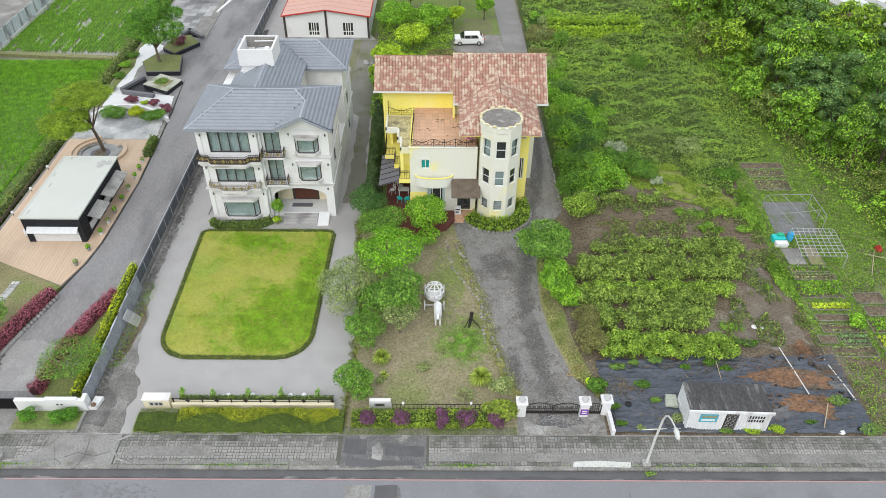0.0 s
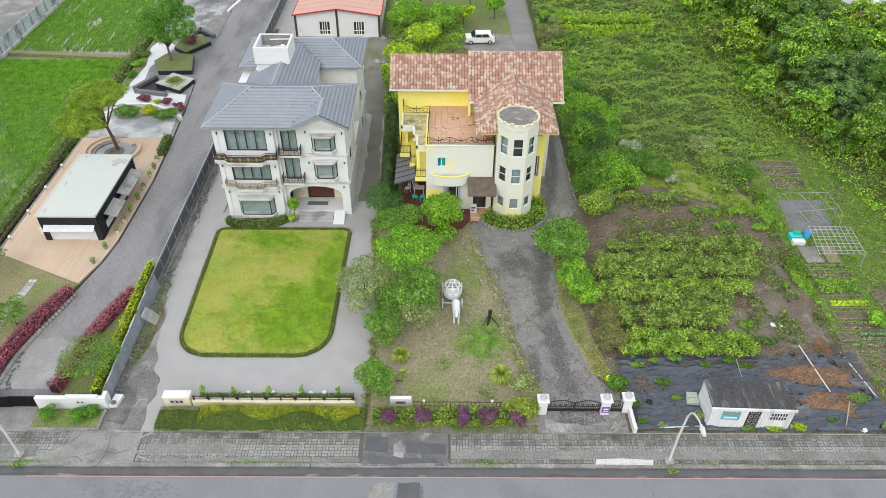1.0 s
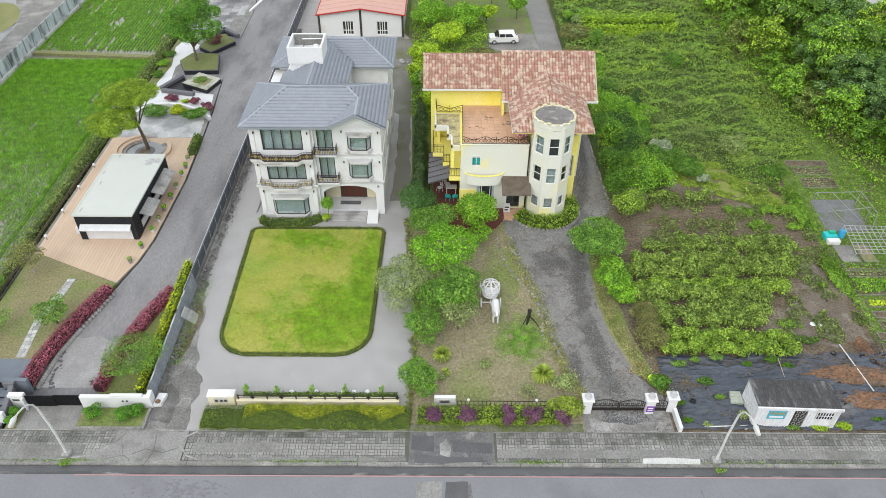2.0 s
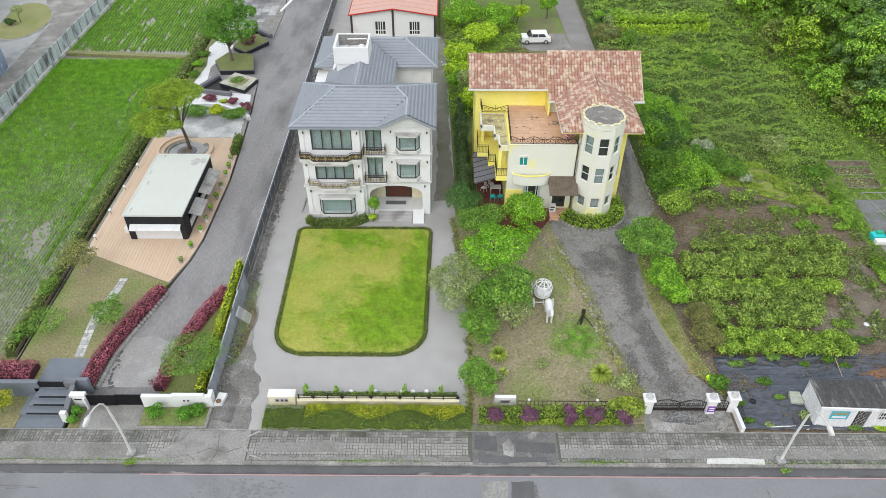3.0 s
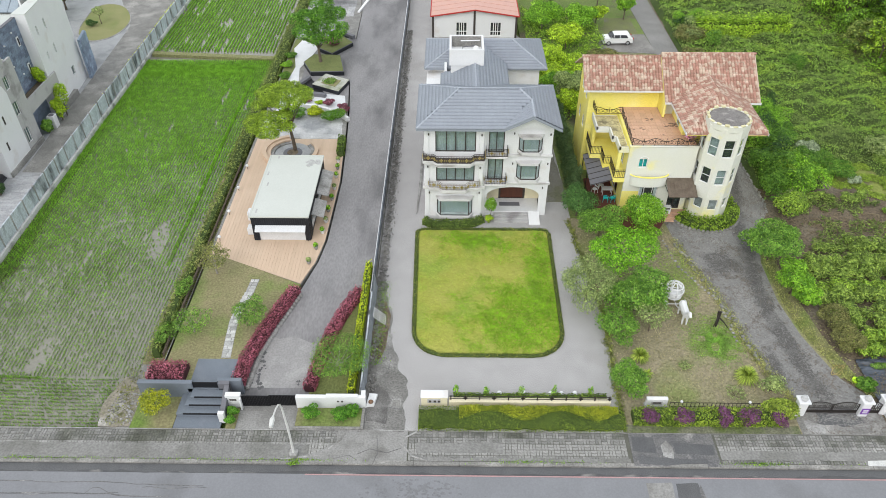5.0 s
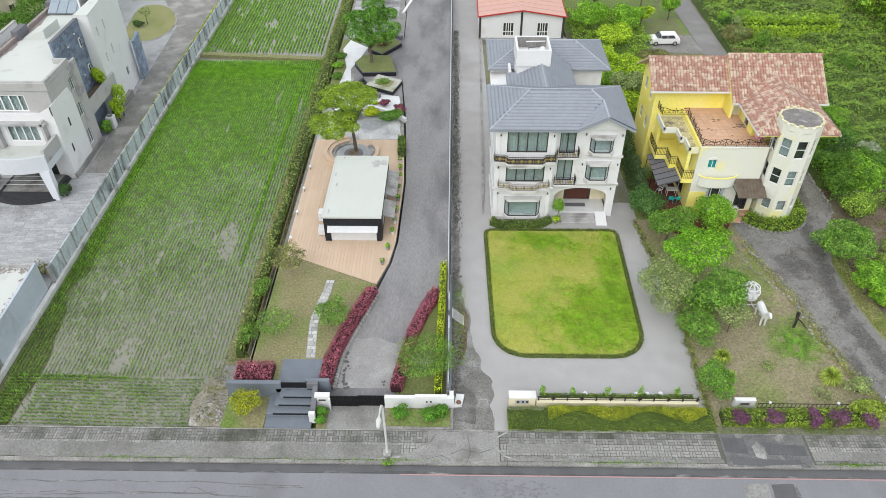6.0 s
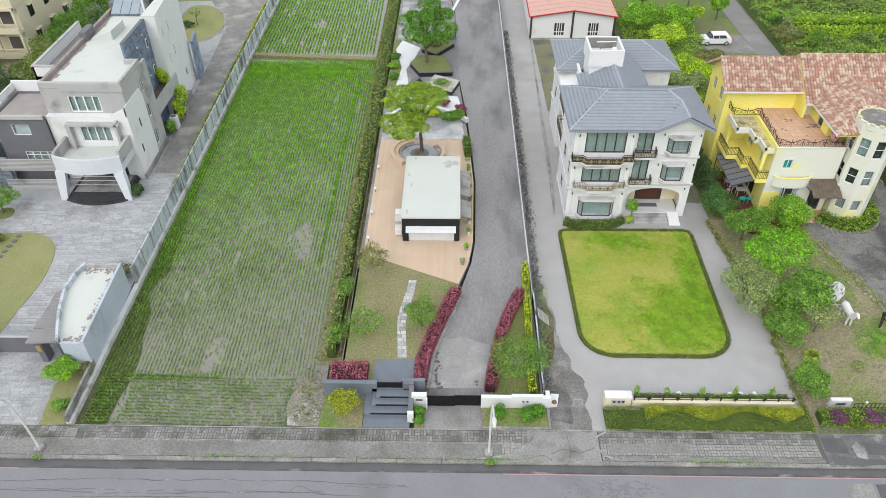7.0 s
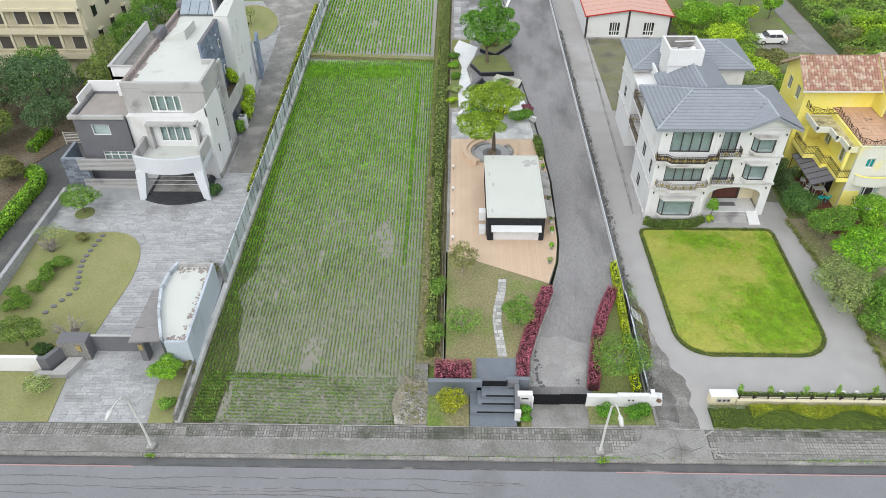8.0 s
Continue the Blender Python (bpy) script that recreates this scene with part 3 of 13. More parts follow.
def slab(name, pts, z, material, label, category="ground", zf=None, deep=0.5, step=2.0):
    """A parcel of ground as a slab; a sloping one is cut into strips so that it follows zf."""
    bm = prism(B(), pts, z - deep, z)
    if zf:
        ys = [p[1] for p in pts]
        y = min(ys) + step
        while y < max(ys):
            bmesh.ops.bisect_plane(bm, geom=bm.verts[:] + bm.edges[:] + bm.faces[:], plane_co=(0, y, 0), plane_no=(0, 1, 0))
            y += step
        for v in bm.verts:
            v.co.z += zf(v.co.x, v.co.y)
    return setting(name, bm, material, label, category)


bm = B()
bmesh.ops.create_grid(bm, x_segments=8, y_segments=8, size=2500)
bmesh.ops.translate(bm, vec=(0, 60, -0.45), verts=bm.verts)
setting("ground", bm, M_WEED, "green weedy open land around the plots", "ground")

slab("road", [(-700, 8), (700, 8), (700, 27.82), (-700, 27.82)], -0.16, M_ASPH, "light grey asphalt road with cracks", "road", deep=0.2)
# the wet gutter strip along the kerb
setting("gutter", box(B(), -140, 90, 27.12, 27.80, -0.17, -0.150), M_WET, "dark wet gutter strip beside the kerb", "gutter")
for x0, x1 in ((-29.4, 70.0), (-140.0, -62.5)):
    setting("red_line", box(B(), x0, x1, 27.03, 27.11, -0.17, -0.138), M_REDLINE, "faded red no-parking line on the road", "road marking")
rng = np.random.default_rng(5)
bm = B()
for y0, xa, xb in ((25.55, -62, -41.5), (24.4, -75, -35), (25.0, -120, -66), (26.0, -40, -36), (24.9, -12, 3)):
    x, y = xa, y0
    while x < xb:
        d = rng.uniform(0.4, 1.1)
        y2 = y0 + rng.uniform(-0.06, 0.06) + (0.35 if abs(x + 43.5) < 0.5 and y0 == 25.55 else 0)
        prism(bm, [(x, y - 0.025), (x + d, y2 - 0.025), (x + d, y2 + 0.02), (x, y + 0.02)], -0.17, -0.154)
        x, y = x + d, y2
tagged(part("road_crack", bm, M_TAR), "tar-dark cracks running along the road", "crack", kind="stuff")
bm = B()
for x, y, sx, sy in ((-3.1, 24.9, 0.35, 1.5), (-5.6, 24.9, 0.3, 1.6), (12.2, 24.9, 0.08, 1.6)):
    p = [(x + sx * math.cos(a) * rng.uniform(0.7, 1.2), y + sy * math.sin(a) * rng.uniform(0.7, 1.2)) for a in np.linspace(0, 6.28, 11)[:-1]]
    prism(bm, p, -0.17, -0.153)
tagged(part("tar_patch", bm, M_TAR), "dark tar repair patches on the road", "tar patch", kind="stuff")

bm = B()
for i in range(150):
    x, y = rng.normal(-22.2, 1.7), rng.normal(25.9, 0.5)
    q = rng.uniform(0.03, 0.14)
    if y < 26.8:
        prism(bm, [(x + 1.7 * q * rng.uniform(0.5, 1.2) * math.cos(a), y + q * rng.uniform(0.5, 1.2) * math.sin(a)) for a in np.linspace(0, 6.28, 9)[:-1]], -0.17, -0.1555 + 0.00002 * i)
tagged(part("tar_spot", bm, mat("thin_tar_spots", (0.188, 0.19, 0.20), (0.17, 0.172, 0.18), 2.0, 9, 0.8, vary=0.15)), "thin dark spots crazing the road", "stain", kind="stuff")

# the pavement: a bed with laid pavers, cut by the plots' crossings
CROSS = [(-27.6, -22.6, M_CROSS, "cracked pale concrete crossing"), (-7.15, -1.25, M_TAR, "patched dark asphalt crossing")]
slab("pavement", [(-700, 27.95), (700, 27.95), (700, 30.52), (-700, 30.52)], -0.022, M_JOINT, "grey block-paved pavement with mossy joints", "pavement", deep=0.4)
pavement = bpy.data.objects["pavement"]
bm = B()
x = -140.0
while x < 90:
    x1 = min(x + rng.uniform(2.6, 3.2), 90)
    box(bm, x, x1 - 0.02, 27.80, 28.08, -0.3, 0.012 + rng.uniform(-0.01, 0.01), 0.02)
    x = x1
setting("kerb", bm, M_CONCD, "stained concrete kerb along the road", "kerb")
setting("wall_base_strip", box(B(), -62, 40, 30.5, 30.58, -0.3, 0.03), M_CONC, "narrow concrete edging behind the pavement", "edging")
for x0, x1, m, lab in CROSS:
    slab("crossing", [(x0, 27.84), (x1, 27.84), (x1 - 0.02, 30.5), (x0 + 0.02, 30.5)], 0.012, m, lab, "crossing", deep=0.2)
PAV = []
cell = 0.42
for r in range(5):
    ya = 28.11 + r * 0.475
    x, k = -104.0, 0
    while x < 45:
        if not any(a - cell * 0.8 < x < b - 0.1 for a, b, *_ in CROSS):
            for j in range(2):
                if (k + r) % 2:
                    PAV.append((x, ya + j * 0.237, cell - 0.025, 0.215, r))
                else:
                    PAV.append((x + j * 0.21, ya, 0.187, 0.45, r))
        x, k = x + cell, k + 1


def paver_box(bm, x, y, sx, sy, z0, z1, b=0.012):
    lo = [bm.verts.new((x + a * sx, y + c * sy, z0)) for a, c in ((0, 0), (1, 0), (1, 1), (0, 1))]
    hi = [bm.verts.new((x + b + a * (sx - 2 * b), y + b + c * (sy - 2 * b), z1)) for a, c in ((0, 0), (1, 0), (1, 1), (0, 1))]
    bm.faces.new(hi)
    for i in range(4):
        bm.faces.new((lo[i], lo[(i + 1) % 4], hi[(i + 1) % 4], hi[i]))


LATE_PAVERS = [p for p in PAV if -22.9 < p[0] < -7.2]
bm = B()
for x, y, sx, sy, band in PAV:
    if not -22.9 < x < -7.2 and not band in (1, 2):
        paver_box(bm, x, y, sx, sy, -0.03, 0.004 + rng.uniform(-0.006, 0.008))
tagged(part("paver_field", bm, M_PAVER, pavement), kind="stuff")
bm = B()
for x, y, sx, sy, band in PAV:
    if not -22.9 < x < -7.2 and band in (1, 2):
        paver_box(bm, x, y, sx, sy, -0.03, 0.004 + rng.uniform(-0.006, 0.008))
tagged(part("washed_paver_field", bm, M_PAVERP, pavement), kind="stuff")
setting("white_patch", prism(B(), [(8.7, 28.02), (12.6, 27.98), (12.7, 28.38), (10.6, 28.5), (8.8, 28.42)], -0.03, 0.024), M_WHLINE, "white repair strip on the pavement", "patch")
for x, y in ((-60.0, 29.9), (-23.6, 33.0)):
    ob = thing("manhole_cover", x, y, 0.0, "small square rusty cover set in concrete", "manhole cover", "covers in the pavement")
    part("plate", box(B(), x - 0.3, x + 0.3, y - 0.28, y + 0.28, -0.02, 0.022, 0.01), M_CONCD, ob)
    part("rim", box(B(), x - 0.35, x + 0.35, y - 0.33, y + 0.33, -0.02, 0.018), M_CONC, ob)

# ---- the plots, from west to east ----
forecourt = slab("forecourt", [(-80, 30.52), (-60.9, 30.52), (-60.9, 62), (-64, 110), (-80, 110)], 0.0, M_SLAB, "pale grey stone-paved forecourt", "paving", z_yard, 0.6)
slab("side_road", [(-90, 30.6), (-80.45, 30.6), (-80.45, 110), (-90, 110)], -0.05, mat("dark_lane_asphalt", (0.10, 0.10, 0.102), (0.075, 0.075, 0.077), 0.6, 7, 0.85, bump=0.01, vary=0.2, patch=(0.15, 0.145, 0.135), patch_scale=0.3, patch_amount=0.4), "dark asphalt lane beside the garden", "road", deep=0.5)
slab("paddy_field", [(-60.3, 30.52), (-43.4, 30.52), (-43.4, 90.0), (-60.6, 91.5)], -0.28, M_MUD, "flooded muddy paddy with young rice", "field", deep=0.3)
slab("far_paddy_field", [(-60.6, 92.6), (-43.6, 91.2), (-43.6, 135), (-60.6, 135)], -0.28, M_MUD, "far flooded paddy with young rice", "field", deep=0.3)
setting("field_bank", prism(B(), [(-60.5, 91.6), (-43.4, 90.2), (-43.4, 91.1), (-60.5, 92.5)], -0.5, 0.05), mat("straw_bank", (0.235, 0.225, 0.115), (0.17, 0.19, 0.07), 0.7, 5, 0.95, bump=0.05, vary=0.3), "straw-coloured grassy bank between two paddies", "bank")
slab("field_margin", [(-43.4, 30.52), (-39.2, 30.52), (-39.2, 34.6), (-42.5, 34.6), (-42.5, 36.5), (-43.4, 36.5)], -0.06, M_CONCD, "broken concrete and weeds at the field corner", "ground", deep=0.5)
slab("garden_bank", [(-43.4, 36.5), (-41.3, 36.5), (-41.3, 135), (-43.4, 135)], 0.15, M_DRYGRASS, "dry grassy strip under the hedge", "ground", deep=0.8)
DRIVE_W = [(-35.3, 30.52), (-35.4, 34.5), (-34.6, 39.0), (-33.3, 42.0), (-32.2, 44.2), (-31.3, 47.5), (-30.9, 50.5), (-30.7, 60.0), (-31.0, 66.0), (-31.5, 74.0), (-32.5, 84.0), (-32.8, 95.0), (-32.9, 104.0), (-36.0, 135.0)]
slab("garden_drive", [(-26.3, 30.52), (-26.3, 135.0)] + DRIVE_W[::-1], 0.0, M_DRIVE, "dark grey asphalt drive climbing from the gate", "drive", z_drive, 0.6)
slab("gate_apron", [(-35.15, 30.54), (-30.75, 30.54), (-30.75, 33.3), (-35.15, 33.3)], 0.008, M_CROSS, "grey concrete apron before the gate", "apron", deep=0.1)
slab("drive_foot", [(-35.1, 33.6), (-30.6, 33.6), (-30.3, 36.0), (-29.9, 38.3), (-30.8, 38.5), (-32.0, 39.1), (-33.2, 38.8), (-34.3, 39.3), (-34.9, 36.0)], 0.012, mat("worn_drive_concrete", (0.305, 0.298, 0.295), (0.25, 0.245, 0.243), 0.7, 7, 0.8, bump=0.008, vary=0.12, patch=(0.35, 0.345, 0.34), patch_scale=0.4, patch_amount=0.5), "lighter worn concrete foot of the drive", "drive", z_drive, 0.1, 1.0)
slab("garden_lawn", [(-41.3, 35.8), (-35.6, 35.8), (-35.3, 36.6), (-34.2, 40.2), (-33.1, 43.2), (-32.4, 44.6), (-39.9, 48.2), (-41.3, 48.8)], 1.0, M_GARDEN, "patchy garden lawn with bare spots", "lawn", deep=1.4)
slab("terrace_base", [(-41.3, 48.8), (-39.9, 48.2), (-32.4, 44.6), (-31.5, 47.5), (-31.1, 50.5), (-30.9, 60), (-31.2, 66), (-31.7, 74), (-32.6, 84), (-32.9, 95), (-33.0, 104), (-36.2, 135), (-41.3, 135)], 0.955, M_CONCD, "raised garden terrace", "ground", deep=1.4)
slab("verge", [(-30.1, 33.6), (-26.45, 33.6), (-26.45, 47.0), (-27.0, 44.5), (-28.6, 41.0)], 0.16, M_BEDTURF, "grassy verge beside the drive", "lawn", z_drive, 0.6, 1.0)
slab("gravel_yard", [(-26.1, 30.52), (-7.3, 30.52), (-6.9, 42), (-8.0, 53), (-8.2, 64), (-9.2, 96), (-26.1, 135)], 0.0, M_GRAVEL, "pale grey gravel yard round the white villa", "gravel", deep=0.5)
slab("grass_yard", [(-10.2, 76.5), (-21.7, 76.5), (-21.9, 97), (-10.0, 97)], 0.010, mat("mossy_gravel", (0.21, 0.20, 0.15), (0.15, 0.155, 0.07), 0.5, 6, 0.95, bump=0.03, vary=0.3, patch=(0.11, 0.105, 0.09), patch_scale=0.3, patch_amount=0.5), "thin mossy gravel behind the villa", "ground", deep=0.1)
slab("shrub_plot", [(-7.4, 30.52), (6.2, 30.52), (6.2, 33.0), (4.9, 35.5), (3.9, 40), (3.1, 45), (1.4, 51), (0.9, 55.2), (-8.4, 55.4), (-7.0, 42)], 0.03, M_DRYGRASS, "dry patchy grass plot with green spots", "lawn", deep=0.5)
slab("yellow_house_ground", [(-8.4, 55.4), (0.9, 55.2), (11.4, 55.2), (11.4, 135), (-9.9, 135), (-9.9, 66)], -0.01, M_WEED, "weedy ground round the yellow villa", "ground", deep=0.5)
slab("gravel_drive", [(5.2, 30.52), (11.5, 30.52), (11.4, 33.9), (9.9, 35.6), (8.6, 40.0), (8.1, 44.0), (8.3, 49.0), (9.6, 53.5), (11.6, 57.0), (11.5, 66.0), (11.3, 73), (11.5, 94), (10.8, 135), (7.0, 135), (8.3, 94), (9.4, 73), (8.7, 63.5), (7.6, 60.0), (6.8, 56.2), (4.0, 54.6), (0.9, 55.2), (1.4, 51), (3.1, 45), (3.9, 40), (4.9, 35.5), (6.2, 33.0), (5.2, 32.8)], 0.04, mat("worn_drive_gravel", (0.225, 0.22, 0.21), (0.185, 0.181, 0.174), 0.4, 10, 0.9, bump=0.02, vary=0.25, patch=(0.265, 0.26, 0.25), patch_scale=0.2, patch_amount=0.4), "rutted grey gravel drive to the yellow villa", "drive", deep=0.4)
slab("gate_concrete", [(5.3, 30.54), (11.5, 30.54), (11.5, 33.2), (5.9, 33.2)], 0.052, M_CONCD, "worn concrete before the iron gate", "apron", deep=0.1)
slab("crop_field", [(11.5, 30.52), (30.2, 30.52), (30.2, 56), (30.6, 66), (33, 80), (33, 135), (11.3, 135), (11.4, 73), (11.6, 57), (9.6, 53.5), (8.3, 49), (8.1, 44), (8.6, 40), (9.9, 35.6), (11.4, 33.9)], 0.0, M_SOIL, "dark crop soil with weeds", "field", deep=0.4)
slab("vegetable_garden", [(30.2, 30.52), (55, 30.52), (55, 66), (30.6, 66), (30.2, 56)], 0.0, M_WEED, "grassy vegetable garden with beds", "ground", deep=0.4)
slab("wood_floor", [(30.6, 66), (75, 66), (75, 135), (33, 135), (33, 80)], -0.02, M_WEED, "shaded weedy wood floor", "ground", deep=0.4)
setting("yard_kerb", prism(B(), [(-23.05, 56.0), (-22.98, 56.0), (-22.7, 60.0), (-21.95, 108.0), (-22.03, 108.0)], -0.2, 0.12), M_CONC, "pale kerb of the side yard", "kerb")


# ---- roof tiles ----
def tile_field(pts, tile_w, tile_l, rise, barrel, lift=0.03):
    """Rows of roof tiles over a flat 3D polygon whose first edge is the eave. Returns vertices and faces."""
    P = [Vector(p) for p in pts]
    u = (P[1] - P[0]).normalized()
    n = Vector((0, 0, 0))
    for i in range(1, len(P) - 1):
        n += (P[i] - P[0]).cross(P[i + 1] - P[0])
    n.normalize()
    if n.z < 0:
        n = -n
    v = n.cross(u)
    if v.z < 0:
        v = -v
    flat = [((p - P[0]).dot(u), (p - P[0]).dot(v)) for p in P]
    us, vs = [f[0] for f in flat], [f[1] for f in flat]
    V, F = [], []
    j, y = 0, min(vs)
    while y < max(vs):
        x = min(us) - tile_w
        while x < max(us):
            cx, cy = x + tile_w / 2, y + tile_l / 2
            if bool(in_poly(np.array([cx]), np.array([cy]), flat)[0]):
                o = P[0] + n * lift
                prof = ((0.02, 0.0), (0.22, 0.8), (0.5, 1.0), (0.78, 0.8), (0.98, 0.0)) if barrel else ((0.01, 0.45), (0.3, 0.3), (0.62, 0.3), (0.84, 0.6), (0.99, 0.45))
                b = len(V)
                for k, (yy, hh) in enumerate(((y - 0.02, 1.0), (y + tile_l, 0.35))):
                    for a, h in prof:
                        V.append(o + u * (x + a * tile_w) + v * yy + n * (h * rise + ((0.03 if barrel else 0.065) if k == 0 else 0.0)))
                m = len(prof)
                for a in range(m - 1):
                    F.append((b + a, b + a + 1, b + m + a + 1, b + m + a))
                for a, h in prof:
                    V.append(o + u * (x + a * tile_w) + v * (y - 0.02) - n * 0.01)
                for a in range(m - 1):
                    F.append((b + a, b + 2 * m + a, b + 2 * m + a + 1, b + a + 1))
            x += tile_w
        y += tile_l
        j += 1
    return [tuple(q) for q in V], F


def roof_plane(parent, pts, deck_mat, tile_mat, tile=(0.36, 0.36, 0.05), barrel=False, thick=0.12, name="roof_slope"):
    """A sloping roof deck with its tiles laid on it."""
    bm = B()
    top = [bm.verts.new(p) for p in pts]
    low = [bm.verts.new((p[0], p[1], p[2] - thick)) for p in pts]
    bm.faces.new(top)
    bm.faces.new(low[::-1])
    for i in range(len(pts)):
        bm.faces.new((top[i], low[i], low[(i + 1) % len(pts)], top[(i + 1) % len(pts)]))
    ob = part(name, bm, deck_mat, parent)
    V, F = tile_field(pts, tile[0], tile[1], tile[2], barrel)
    if F:
        tagged(np_mesh("tiles", V, F, tile_mat, ob), kind="stuff")
    return ob


def ridge(parent, a, b, r, material, name="ridge_cap"):
    a, b = Vector(a), Vector(b)
    n = max(2, int((b - a).length / 0.35))
    bm = B()
    for i in range(n):
        p, q = a.lerp(b, i / n), a.lerp(b, (i + 1.12) / n)
        tube(bm, [p + Vector((0, 0, 0.03)), q + Vector((0, 0, 0.02))], r, 6, r * 0.85)
    return tagged(part(name, bm, material, parent), kind="stuff")


def rosette(bm, c, d, r):
    """A small gilded cross-shaped ornament on a railing."""
    c, d = Vector(c), Vector((*d, 0)).normalized()
    for s, t in ((1.0, 0.35), (0.35, 1.0)):
        p = [c + d * r * a * s + Vector((0, 0, r * b * t)) for a, b in ((-1, -1), (1, -1), (1, 1), (-1, 1))]
        q = [x + d.cross(Vector((0, 0, 1))) * 0.05 for x in p]
        vs = [bm.verts.new(x) for x in p + q]
        for f in ((0, 1, 2, 3), (4, 5, 6, 7), (0, 1, 5, 4), (1, 2, 6, 5), (2, 3, 7, 6), (3, 0, 4, 7)):
            bm.faces.new([vs[k] for k in f])


def railing(parent, pts, z0, z1, material, ornament=None, solid=None, step=0.14, name="railing"):
    """A balustrade along plan points: rails, uprights, an optional backing panel and gilded ornaments."""
    bm = B()
    for z in (z0 + 0.04, z1 - 0.03, z1 - 0.2):
        tube(bm, [(*p, z) for p in pts], 0.028, 5)
    for a, b in zip(pts, pts[1:]):
        a, b = Vector(a), Vector(b)
        n = max(1, int((b - a).length / step))
        for i in range(n + 1):
            p = a.lerp(b, i / n)
            box(bm, p.x - 0.012, p.x + 0.012, p.y - 0.012, p.y + 0.012, z0, z1 - 0.03)
    rail = part(name, bm, material, parent)
    if solid:
        bm = B()
        for a, b in zip(pts, pts[1:]):
            d = Vector(b) - Vector(a)
            oriented(bm, a, d, 0, d.length, 0.02, 0.035, z0 + 0.05, z1 - 0.22)
        part("panel", bm, solid, rail)
    if ornament:
        for a, b in zip(pts, pts[1:]):
            a, b = Vector(a), Vector(b)
            n = max(1, round((b - a).length / 0.85))
            for i in range(n):
                p = a.lerp(b, (i + 0.5) / n)
                d = (b - a).normalized()
                bm = B()
                rosette(bm, (p.x + d.y * 0.06, p.y - d.x * 0.06, (z0 + z1) / 2 - 0.02), (d.x, d.y), 0.17)
                for s in (-1, 1):
                    q = p + d * 0.3 * s
                    rosette(bm, (q.x + d.y * 0.06, q.y - d.x * 0.06, (z0 + z1) / 2 - 0.04), (d.x, d.y), 0.06)
                part("ornament", bm, ornament, rail)
    return rail


